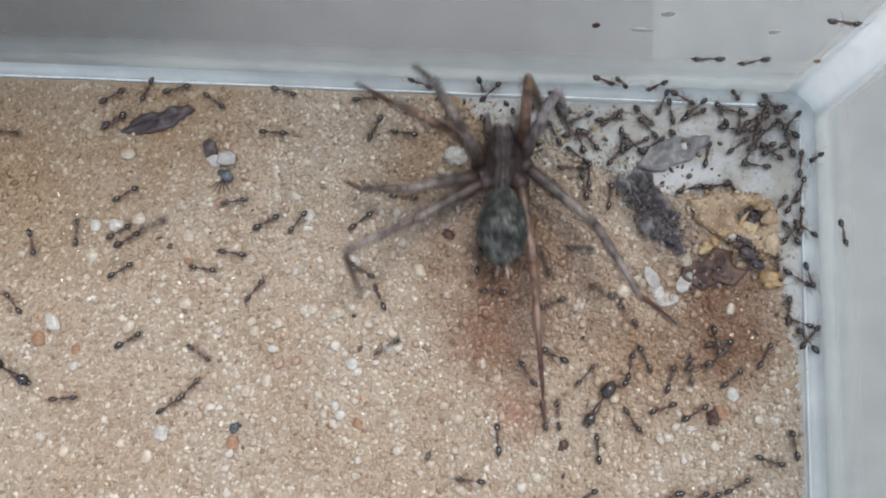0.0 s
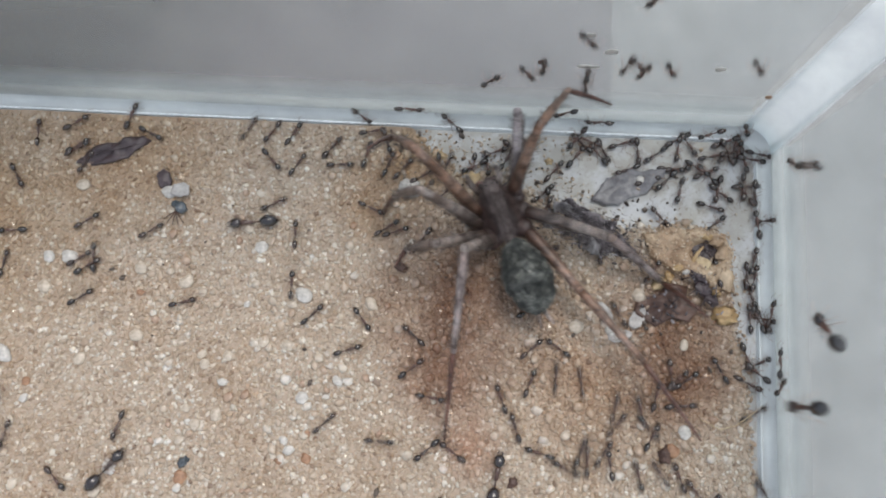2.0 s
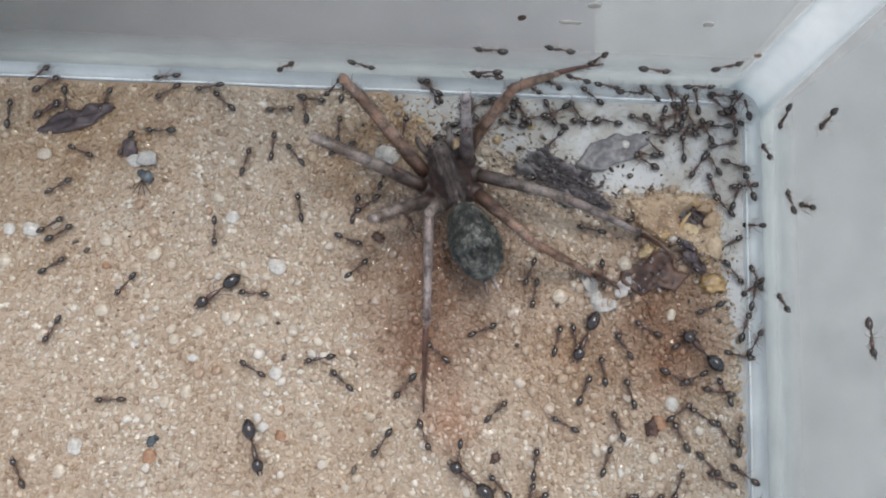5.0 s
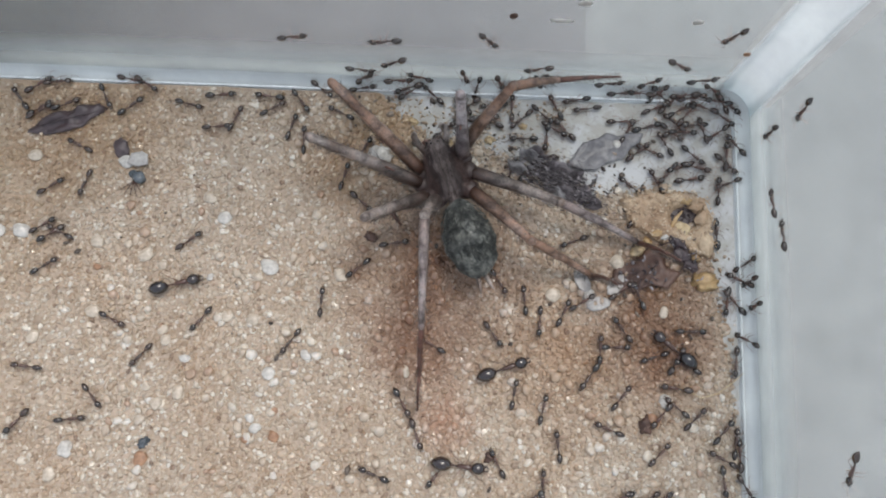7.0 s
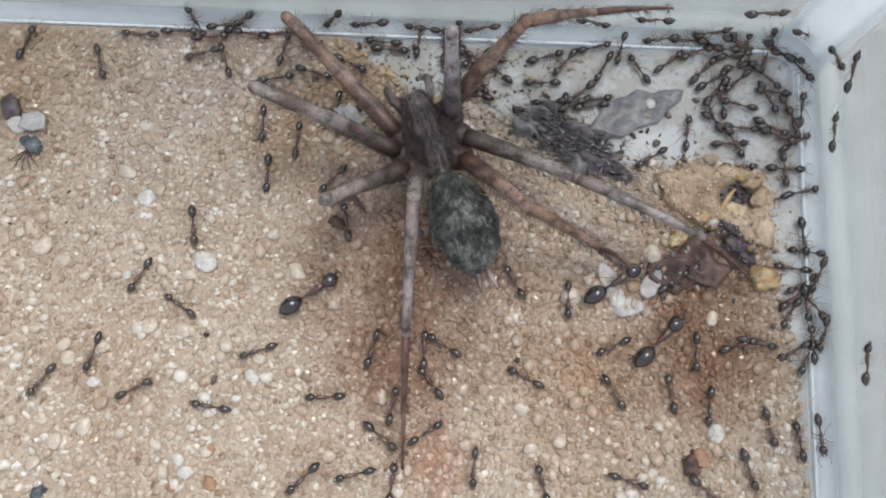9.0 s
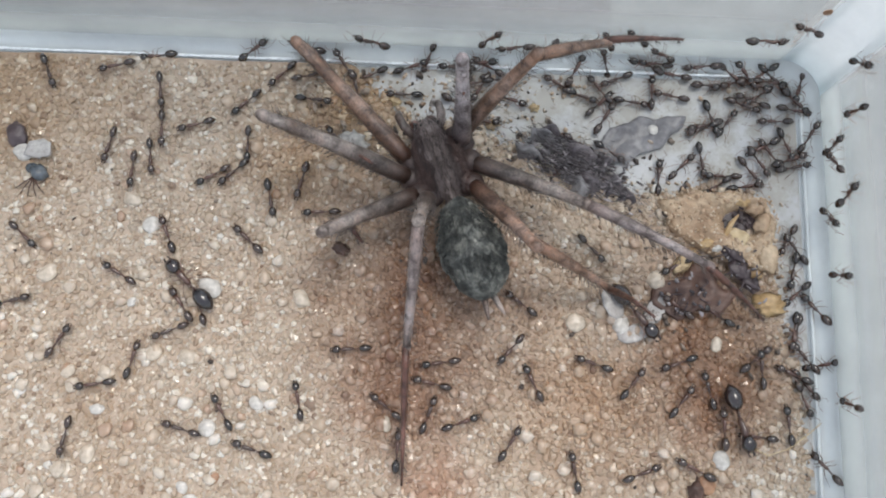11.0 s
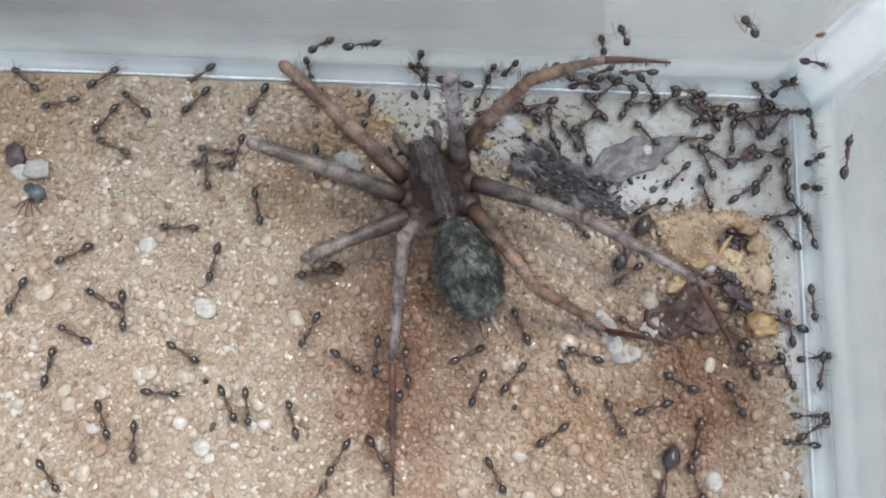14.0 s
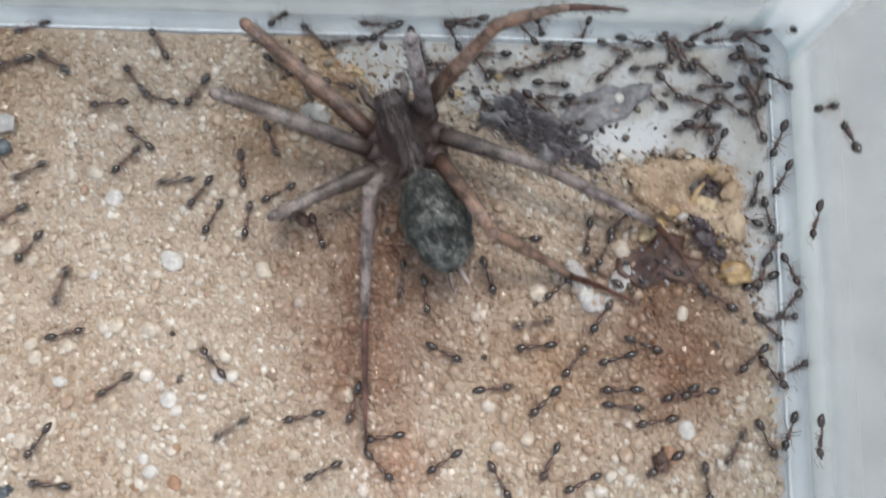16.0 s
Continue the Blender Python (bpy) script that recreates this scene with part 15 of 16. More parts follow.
    ant(0, trail((0, -26.4, 41.0, 34), (0.5, -26.1, 41.2, 34), (1, -26.0, 41.3, -25), (1.5, -25.8, 41.4, -84), (1.9, -25.6, 19.5, -78), (2.1, -23.6, 8.7, -37), (2.3, -21.7, -2.1, 3), (3, -20.6, -2.0, -36), (3.5, -20.2, -0.7, 17), (3.67, -20.1, -0.2, -37), (3.83, -20.0, 0.2, -91), (4, -19.9, 0.7, -144), (4.5, -22.2, 0.2, -165), (5, -24.4, -0.3, -177), (5.5, -26.5, 0.1, -203), (6, -28.3, 1.3, -217), (6.5, -30.2, 2.7, -211), (7, -32.2, 3.4, -212), (7.27, -32.3, 2.8, -171), (7.5, -32.5, 2.3, -131), (7.73, -32.5, 1.7, -89), (8, -32.6, 1.2, -48), (8.5, -31.9, 0.1, -15), (8.73, -31.3, 0.0, 33), (9, -30.7, -0.0, 82), (11.5, -31.8, 0.0, 15), (11.73, -31.8, 0.5, 64), (12, -31.7, 1.0, 113), (12.5, -31.0, 1.6, 123), (12.73, -28.6, 2.1, 82), (13, -26.1, 2.5, 41), (13.5, -23.0, 6.5, 48), (14, -26.1, 19.5, 80), (14.27, -25.8, 26.1, 122), (14.5, -25.6, 32.8, 165), (14.73, -27.2, 26.8, 216), (15, -28.9, 20.9, 268), (15.27, -30.9, 15.0, 225), (15.5, -33.0, 9.2, 183), (15.73, -32.1, 20.7, 134), (16, -31.2, 32.2, 85)))
    ant(1, trail((0, 39.9, -15.8, 34), (0.5, 40.2, -15.6, 34), (1, 40.4, -15.5, 99), (1.5, 40.5, -15.4, 165), (1.9, 20.3, -7.9, 162), (2.3, -0.9, -4.7, 156), (2.67, -0.8, -4.4, 192), (3, -0.7, -4.1, 227), (3.5, -1.3, -5.0, 194), (4, -2.3, -4.8, 127), (4.5, -2.4, -4.4, 62), (5, -2.0, -4.2, 13), (5.5, -1.5, -4.1, 27), (5.73, -1.4, -4.0, 64), (6, -1.3, -3.8, 102), (6.5, -1.5, -3.4, 111), (6.73, -1.5, -3.2, 164), (7, -1.5, -3.0, 216), (8.5, -1.5, -2.9, 162), (9, -1.8, -3.2, 175), (11.5, -1.8, -3.5, 182), (12, -1.3, -2.4, 128), (12.5, -1.9, -1.4, 153), (13, -2.9, -1.7, 130), (13.5, -3.7, -1.1, 163), (14.5, -3.8, -1.4, 203), (14.73, -4.0, -1.9, 238), (15, -4.2, -2.4, 274), (15.27, -3.8, -2.9, 229), (15.5, -3.4, -3.3, 184), (16, -4.1, -3.4, 187)))
    ant(0, trail((0, -12.7, -48.9, 34), (0.5, -12.4, -48.7, 34), (1.5, -12.1, -48.5, 91), (1.9, -14.3, -33.9, 84), (2.03, -13.9, -29.0, 36), (2.17, -13.4, -24.1, -12), (2.3, -13.0, -19.2, -60), (3, -12.7, -48.9, -89), (3.17, -12.8, -47.0, -139), (3.33, -12.9, -45.1, -188), (3.5, -13.1, -43.2, -238), (4, -12.8, -37.5, -246), (4.5, -13.3, -36.7, -238), (5, -13.5, -36.0, -287), (5.5, -12.9, -35.3, -320), (6, -12.2, -34.6, -299), (6.5, -12.2, -33.9, -243), (7, -12.7, -33.2, -201), (7.27, -12.8, -32.7, -256), (7.5, -12.9, -32.2, -310), (7.73, -12.6, -31.7, -268), (8, -12.4, -31.2, -226), (8.17, -12.6, -30.9, -177), (8.33, -12.9, -30.6, -129), (8.5, -13.2, -30.3, -81), (9, -13.9, -34.0, -16), (9.5, -13.2, -33.6, 42), (9.73, -13.3, -33.2, 83), (10, -13.3, -32.9, 123), (10.5, -13.9, -32.0, 95), (10.73, -13.6, -31.8, 59), (11, -13.3, -31.5, 23), (11.5, -12.8, -31.1, 70), (12, -11.6, -30.4, 31), (12.5, -11.4, -29.0, 49), (12.73, -12.5, -29.3, 109), (13, -13.6, -29.6, 169), (13.27, -14.5, -29.0, 235), (13.5, -15.4, -28.4, 300), (14, -15.4, -34.4, 231), (14.5, -15.4, -40.4, 277), (14.67, -15.1, -38.9, 226), (14.83, -14.7, -37.4, 175), (15, -14.4, -35.9, 124), (15.27, -14.7, -33.6, 78), (15.5, -15.1, -31.3, 33), (15.67, -15.0, -32.3, 91), (15.83, -15.0, -33.3, 149), (16, -14.9, -34.3, 207)))
    ant(1, trail((0, -21.8, 41.0, 34), (0.5, -21.5, 41.2, 34), (1, -21.3, 41.3, -23), (1.5, -21.2, 41.4, -79), (1.9, -15.3, 20.5, -86), (2.1, -14.2, 9.7, -124), (2.3, -13.0, -1.0, -162), (2.53, -13.0, -0.5, -103), (2.77, -12.9, -0.0, -45), (3, -12.9, 0.5, 13), (3.5, -11.8, 0.6, -1), (4, -11.5, 1.6, 0), (7, -11.5, 1.3, 6), (7.5, -11.6, 1.5, 60), (8, -11.6, 1.6, 115), (8.5, -11.7, 1.8, 169), (8.73, -12.9, 1.0, 212), (9, -14.2, 0.1, 255), (11.5, -14.8, -0.7, 198), (12, -14.4, -1.6, 262), (12.27, -14.7, -1.9, 200), (12.5, -15.0, -2.3, 138), (12.73, -15.2, -1.7, 91), (13, -15.3, -1.1, 44), (13.27, -15.3, -0.4, 87), (13.5, -15.3, 0.2, 130), (13.73, -15.7, 1.8, 94), (14, -16.1, 3.5, 58), (14.5, -15.2, 6.7, 73), (14.67, -15.6, 6.0, 22), (14.83, -16.1, 5.2, -30), (15, -16.5, 4.5, -81), (15.27, -16.5, 3.2, -14), (15.5, -16.5, 1.9, 53), (16, -22.4, 32.6, 101)))
    ant(2, trail((0, -23.9, 41.0, 34), (0.5, -23.6, 41.2, 34), (1, -23.4, 41.3, -24), (1.5, -23.3, 41.4, -81), (1.9, -20.3, 19.4, -70), (2.1, -18.6, 8.5, -115), (2.3, -16.9, -2.5, -160), (2.67, -17.1, -2.7, -95), (3, -17.3, -2.8, -31), (3.27, -17.0, -2.3, 20), (3.5, -16.8, -1.8, 70), (4, -15.6, -1.5, 116), (4.17, -15.6, -1.7, 164), (4.33, -15.6, -1.9, 212), (4.5, -15.6, -2.1, 260), (4.73, -15.8, -2.2, 220), (5, -15.9, -2.3, 180), (5.5, -16.7, -2.2, 174), (5.73, -16.9, -2.3, 215), (6, -17.1, -2.3, 255), (6.5, -17.0, -2.9, 275), (6.73, -17.1, -3.1, 205), (7, -17.2, -3.3, 135), (7.5, -17.2, -3.0, 83), (8, -17.2, -2.7, 30), (8.5, -17.3, -2.4, -22), (8.73, -17.4, -3.1, -82), (9, -17.5, -3.9, -142), (9.17, -17.4, -3.7, -87), (9.33, -17.3, -3.6, -33), (9.5, -17.1, -3.5, 21), (9.73, -16.9, -3.6, -15), (10, -16.7, -3.8, -51), (10.5, -16.2, -4.3, -2), (11, -15.8, -3.8, 59), (11.27, -15.6, -3.7, 1), (11.5, -15.4, -3.6, -57), (11.73, -15.7, -3.9, -115), (12, -16.0, -4.2, -173), (12.5, -16.7, -3.8, -166), (13, -17.4, -3.2, -231), (13.5, -17.1, -2.3, -193), (14, -16.8, -2.4, -144), (14.5, -16.6, -2.6, -96), (15, -17.1, -4.2, -165), (15.27, -17.8, -4.6, -104), (15.5, -18.4, -5.0, -42), (16, -18.4, -5.2, -42)))
    ant(0, trail((0, -15.6, -49.1, 34), (0.5, -15.3, -48.9, 34), (1.5, -15.0, -48.7, 92), (1.9, -13.9, -33.9, 81), (2.3, -16.2, -19.2, 56), (2.67, -16.7, -20.5, 4), (3, -17.1, -21.7, -48), (3.5, -14.9, -24.6, -70), (3.73, -13.2, -25.2, -12), (4, -11.5, -25.9, 47), (4.27, -11.5, -25.7, 87), (4.5, -11.6, -25.5, 128), (5, -11.9, -25.1, 123), (5.5, -12.0, -24.8, 78), (6, -11.8, -24.4, 47), (6.5, -11.5, -24.1, 54), (6.73, -11.4, -23.9, 90), (7, -11.4, -23.7, 127), (7.27, -9.2, -22.9, 70), (7.5, -7.0, -22.0, 13), (8, -3.8, -18.9, 71), (8.27, -2.5, -16.9, 13), (8.5, -1.3, -15.0, -46), (8.73, 0.2, -16.6, -84), (9, 1.7, -18.2, -122), (9.17, 2.0, -18.1, -65), (9.33, 2.3, -18.1, -9), (9.5, 2.5, -18.1, 48), (10, 2.9, -17.0, 77), (10.27, 3.1, -16.6, 39), (10.5, 3.4, -16.3, 1), (11, 4.5, -16.6, -11), (11.27, 4.8, -16.5, 45), (11.5, 5.2, -16.3, 101), (11.73, 4.1, -16.1, 138), (12, 2.9, -15.8, 175), (12.27, 2.3, -14.9, 136), (12.5, 1.6, -13.9, 97), (13, 2.4, -12.5, 78), (13.5, 1.7, -11.0, 122), (14.5, 1.8, -11.2, 80), (15, 2.0, -10.2, 32), (15.17, 1.9, -9.9, -16), (15.33, 1.8, -9.6, -63), (15.5, 1.7, -9.3, -111), (16, 1.3, -11.0, -122)))
    ant(1, trail((0, -71.3, -16.8, 34), (0.5, -71.0, -16.6, 34), (1.5, -70.7, -16.4, 34), (2.3, -70.4, -16.2, 34), (3, -70.1, -16.0, 34), (4, -69.8, -15.8, 34), (7, -69.5, -15.6, 34), (8.5, -69.2, -15.4, 34), (9, -68.9, -15.2, -1), (9.5, -67.1, -16.4, -15), (10, -65.0, -15.7, 36), (10.5, -62.9, -14.4, 11), (11, -61.0, -15.2, -41), (11.5, -59.2, -16.4, 4), (11.73, -59.6, -16.5, -41), (12, -60.0, -16.7, -86), (12.17, -60.1, -16.9, -143), (12.33, -60.3, -17.1, -200), (12.5, -60.5, -17.3, -257), (13, -61.4, -17.2, -254), (13.17, -61.5, -17.0, -312), (13.33, -61.6, -16.7, -370), (13.5, -61.7, -16.4, -427), (14, -60.8, -18.4, -471), (14.27, -60.8, -19.5, -409), (14.5, -60.8, -20.7, -346), (14.83, -60.5, -20.7, -400), (15.17, -60.2, -20.7, -453), (15.5, -59.9, -20.7, -507), (16, -69.7, -21.1, -538)))
    ant(0, trail((0, -70.6, -20.9, 34), (0.5, -70.3, -20.7, 34), (1.5, -70.0, -20.5, 34), (2.3, -69.7, -20.3, 34), (3, -69.4, -20.1, 34), (4, -69.1, -19.9, 34), (7, -68.8, -19.7, 34), (8.5, -68.5, -19.5, 34), (9, -68.2, -19.3, -1), (9.5, -66.6, -20.3, -39), (10, -64.9, -21.4, -18), (10.5, -63.1, -21.2, 21), (11, -61.2, -20.4, 17), (11.17, -60.6, -20.4, -33), (11.33, -60.1, -20.4, -83), (11.5, -59.5, -20.5, -133), (12, -60.6, -21.8, -156), (12.17, -60.7, -22.3, -108), (12.33, -60.9, -22.9, -60), (12.5, -61.0, -23.4, -12), (13, -58.9, -23.1, -27), (13.27, -58.0, -23.8, 16), (13.5, -57.2, -24.6, 59), (14, -57.6, -23.8, 83), (14.5, -58.4, -23.6, 65), (14.83, -58.5, -23.7, 6), (15.17, -58.6, -23.8, -54), (15.5, -58.7, -23.8, -114), (16, -69.1, -24.2, -178)))
    ant(1, trail((0, -73.3, -4.5, 34), (0.5, -73.0, -4.3, 34), (1.5, -72.7, -4.1, 34), (2.3, -72.4, -3.9, 34), (3, -72.1, -3.7, 34), (4, -71.8, -3.5, 34), (7, -71.5, -3.3, 34), (8.5, -71.2, -3.1, 34), (9, -70.9, -2.9, 34), (11.5, -70.6, -2.7, -10), (12, -67.0, -3.2, -39), (12.27, -65.2, -3.7, 0), (12.5, -63.4, -4.2, 40), (12.73, -62.6, -4.6, -12), (13, -61.9, -5.1, -63), (13.5, -61.7, -6.9, -87), (13.73, -64.6, -8.0, -145), (14, -67.4, -9.0, -204), (14.17, -69.4, -8.5, -254), (14.33, -71.3, -7.9, -304), (14.5, -73.2, -7.3, -354), (15, -63.6, -8.9, -359), (15.27, -58.9, -7.5, -291), (15.5, -54.2, -6.1, -223), (16, -60.9, -3.4, -159)))
    ant(2, trail((0, -73.8, -1.9, 34), (0.5, -73.5, -1.7, 34), (1.5, -73.2, -1.5, 34), (2.3, -72.9, -1.3, 34), (3, -72.6, -1.1, 34), (4, -72.3, -0.9, 34), (7, -72.0, -0.7, 34), (8.5, -71.7, -0.5, 34), (9, -71.4, -0.3, 34), (11.5, -71.1, -0.1, -8), (12, -66.5, 0.5, 30), (12.5, -62.3, -1.5, 68), (12.73, -62.5, -2.0, 128), (13, -62.8, -2.4, 187), (13.5, -63.5, -3.1, 148), (14, -68.8, -1.4, 171), (14.17, -70.5, -2.1, 112), (14.33, -72.2, -2.8, 52), (14.5, -73.9, -3.5, -7), (15, -64.8, -4.5, 32), (15.27, -60.3, -4.3, -16), (15.5, -55.7, -4.1, -65), (15.73, -58.0, -3.6, -115), (16, -60.3, -3.1, -165)))
    ant(0, trail((0, -73.3, -4.8, 34), (0.5, -73.0, -4.6, 34), (1.5, -72.7, -4.4, 34), (2.3, -72.4, -4.2, 34), (3, -72.1, -4.0, 34), (4, -71.8, -3.8, 34), (7, -71.5, -3.6, 34), (8.5, -71.2, -3.4, 34), (9, -70.9, -3.2, 34), (11.5, -70.6, -3.0, -6), (12, -65.0, -5.6, 22), (12.27, -62.0, -4.9, -17), (12.5, -59.0, -4.3, -56), (13, -58.6, -3.8, -17), (13.17, -58.5, -3.7, 41), (13.33, -58.3, -3.5, 98), (13.5, -58.2, -3.3, 156), (14, -59.5, -2.7, 196), (14.17, -59.8, -2.3, 253), (14.33, -60.1, -2.0, 311), (14.5, -60.4, -1.6, 369), (15, -58.8, -0.8, 338), (15.17, -58.2, -0.9, 285), (15.33, -57.7, -1.1, 232), (15.5, -57.1, -1.2, 179), (16, -59.6, 0.1, 200)))
    ant(1, trail((0, -13.7, -40.8, 34), (0.5, -13.4, -40.6, 34), (1.5, -13.1, -40.4, 34), (2.3, -12.8, -40.2, 34), (3, -12.5, -40.0, 34), (4, -12.2, -39.8, 34), (7, -11.9, -39.6, 34), (8.5, -11.6, -39.4, 34), (9, -11.3, -39.2, 34), (11.5, -11.0, -39.0, 34), (12.5, -10.7, -38.8, 34), (13.5, -10.4, -38.6, 34), (14.5, -10.1, -38.4, 102), (15, -9.7, -30.2, 105), (15.5, -13.7, -22.9, 95), (15.73, -14.6, -24.3, 164), (16, -15.5, -25.6, 233)))
    ant(0, trail((0, -13.4, -40.8, 34), (0.5, -13.1, -40.6, 34), (1.5, -12.8, -40.4, 34), (2.3, -12.5, -40.2, 34), (3, -12.2, -40.0, 34), (4, -11.9, -39.8, 34), (7, -11.6, -39.6, 34), (8.5, -11.3, -39.4, 34), (9, -11.0, -39.2, 34), (11.5, -10.7, -39.0, 34), (12.5, -10.4, -38.8, 34), (13.5, -10.1, -38.6, 34), (14.5, -9.8, -38.4, 99), (15, -9.7, -28.5, 113), (15.5, -13.4, -19.3, 94), (15.67, -13.4, -20.2, 142), (15.83, -13.5, -21.2, 190), (16, -13.5, -22.2, 238)))
    ant(1, trail((0, -9.8, -40.7, 34), (0.5, -9.5, -40.5, 34), (1.5, -9.2, -40.3, 34), (2.3, -8.9, -40.1, 34), (3, -8.6, -39.9, 34), (4, -8.3, -39.7, 34), (7, -8.0, -39.5, 34), (8.5, -7.7, -39.3, 34), (9, -7.4, -39.1, 34), (11.5, -7.1, -38.9, 34), (12.5, -6.8, -38.7, 34), (13.5, -6.5, -38.5, 34), (14.5, -6.2, -38.3, 101), (15, -6.5, -30.4, 121), (15.17, -7.5, -28.0, 181), (15.33, -8.5, -25.6, 241), (15.5, -9.5, -23.2, 300), (16, -9.8, -40.7, 269)))
    ant(2, trail((0, -70.3, -17.6, 34), (0.5, -70.0, -17.4, 34), (1.5, -69.7, -17.2, 34), (2.3, -69.4, -17.0, 34), (3, -69.1, -16.8, 34), (4, -68.8, -16.6, 34), (7, -68.5, -16.4, 34), (8.5, -68.2, -16.2, 34), (9, -67.9, -16.0, 34), (11.5, -67.6, -15.8, 34), (12.5, -67.3, -15.6, 34), (13.5, -67.0, -15.4, 34), (14.5, -66.7, -15.2, -14), (15, -62.8, -14.9, -29), (15.27, -61.3, -16.0, 39), (15.5, -59.8, -17.2, 108), (15.73, -65.0, -17.4, 145), (16, -70.3, -17.6, 182)))
    ant(0, trail((0, -71.1, -12.7, 34), (0.5, -70.8, -12.5, 34), (1.5, -70.5, -12.3, 34), (2.3, -70.2, -12.1, 34), (3, -69.9, -11.9, 34), (4, -69.6, -11.7, 34), (7, -69.3, -11.5, 34), (8.5, -69.0, -11.3, 34), (9, -68.7, -11.1, 34), (11.5, -68.4, -10.9, 34), (12.5, -68.1, -10.7, 34), (13.5, -67.8, -10.5, 34), (14.5, -67.5, -10.3, -9), (15, -62.2, -9.9, -46), (15.27, -59.8, -11.0, -89), (15.5, -57.3, -12.1, -131), (16, -71.1, -12.7, -178)))
    ant(1, trail((0, -11.0, -40.7, 34), (0.5, -10.7, -40.5, 34), (1.5, -10.4, -40.3, 34), (2.3, -10.1, -40.1, 34), (3, -9.8, -39.9, 34), (4, -9.5, -39.7, 34), (7, -9.2, -39.5, 34), (8.5, -8.9, -39.3, 34), (9, -8.6, -39.1, 34), (11.5, -8.3, -38.9, 34), (12.5, -8.0, -38.7, 34), (13.5, -7.7, -38.5, 34), (14.5, -7.4, -38.3, 99), (15, -7.5, -28.7, 88), (15.5, -10.8, -19.6, 126), (15.73, -11.5, -22.5, 162), (16, -12.3, -25.3, 197)))
    ant(0, trail((0, -21.8, -41.1, 34), (0.5, -21.5, -40.9, 34), (1.5, -21.2, -40.7, 34), (2.3, -20.9, -40.5, 34), (3, -20.6, -40.3, 34), (4, -20.3, -40.1, 34), (7, -20.0, -39.9, 34), (8.5, -19.7, -39.7, 34), (9, -19.4, -39.5, 34), (11.5, -19.1, -39.3, 34), (12.5, -18.8, -39.1, 34), (13.5, -18.5, -38.9, 34), (14.5, -18.2, -38.7, 100), (15, -18.2, -27.7, 93), (15.5, -22.4, -17.5, 122), (15.67, -22.3, -18.1, 178), (15.83, -22.2, -18.7, 234), (16, -22.1, -19.3, 289)))
    ant(1, trail((0, -33.6, 32.0, 34), (0.5, -33.3, 32.2, 34), (1.5, -33.0, 32.4, 34), (2.3, -32.7, 32.6, 34), (3, -32.4, 32.8, 34), (4, -32.1, 33.0, 34), (7, -31.8, 33.2, 34), (8.5, -31.5, 33.4, 34), (9, -31.2, 33.6, 34), (11.5, -30.9, 33.8, 34), (12.5, -30.6, 34.0, 34), (13.5, -30.3, 34.2, 34), (14, -30.2, 34.3, -34), (14.5, -30.0, 34.4, -103), (15, -34.9, 16.7, -94), (15.27, -36.6, 7.7, -151), (15.5, -38.2, -1.3, -208), (16, -33.6, 32.0, -278)))
    ant(2, trail((0, -32.1, 32.1, 34), (0.5, -31.8, 32.3, 34), (1.5, -31.5, 32.5, 34), (2.3, -31.2, 32.7, 34), (3, -30.9, 32.9, 34), (4, -30.6, 33.1, 34), (7, -30.3, 33.3, 34), (8.5, -30.0, 33.5, 34), (9, -29.7, 33.7, 34), (11.5, -29.4, 33.9, 34), (12.5, -29.1, 34.1, 34), (13.5, -28.8, 34.3, 34), (14, -28.6, 34.4, -33), (14.5, -28.5, 34.5, -100), (15, -33.0, 17.0, -114), (15.27, -34.1, 8.0, -53), (15.5, -35.2, -0.9, 7), (15.73, -33.7, 15.6, 46), (16, -32.1, 32.1, 85)))
    ant(3, trail((0, -20.6, -32.1, 239), (0.5, -22.6, -34.7, 190), (1, -24.8, -35.2, 251), (1.27, -25.7, -35.8, 210), (1.5, -26.7, -36.3, 170), (1.7, -26.3, -36.1, 119), (1.9, -25.8, -35.8, 67), (2.1, -25.4, -35.9, 114), (2.3, -24.9, -36.0, 160), (3, -26.6, -36.2, 167), (3.17, -26.6, -36.6, 223), (3.33, -26.5, -37.0, 279), (3.5, -26.5, -37.4, 335), (4, -25.6, -38.2, 367), (4.17, -25.7, -38.2, 426), (4.33, -25.9, -38.2, 484), (4.5, -26.0, -38.2, 543), (5, -26.3, -38.2, 504), (5.5, -26.4, -37.9, 440), (6, -26.2, -37.4, 442), (6.5, -26.3, -37.1, 511), (6.67, -26.4, -37.1, 459), (6.83, -26.6, -37.1, 407), (7, -26.7, -37.1, 355), (7.27, -24.5, -35.2, 393), (7.5, -22.3, -33.3, 431), (8, -18.6, -28.6, 374), (8.5, -13.0, -26.2, 389), (9, -11.5, -23.6, 407), (9.5, -10.1, -24.6, 344), (10, -8.1, -24.9, 347), (10.5, -6.6, -25.8, 307), (11, -5.9, -27.5, 287), (11.5, -5.1, -29.2, 352), (11.73, -3.8, -23.4, 402), (12, -2.4, -17.7, 452), (12.5, -4.1, -6.0, 458), (12.73, -6.9, -6.6, 497), (13, -9.7, -7.2, 537), (13.5, -14.8, -4.4, 565), (14, -13.4, -12.7, 599), (14.27, -13.9, -16.9, 643), (14.5, -14.5, -21.1, 687), (15.5, -14.7, -21.4, 662), (16, -14.7, -40.9, 630)))
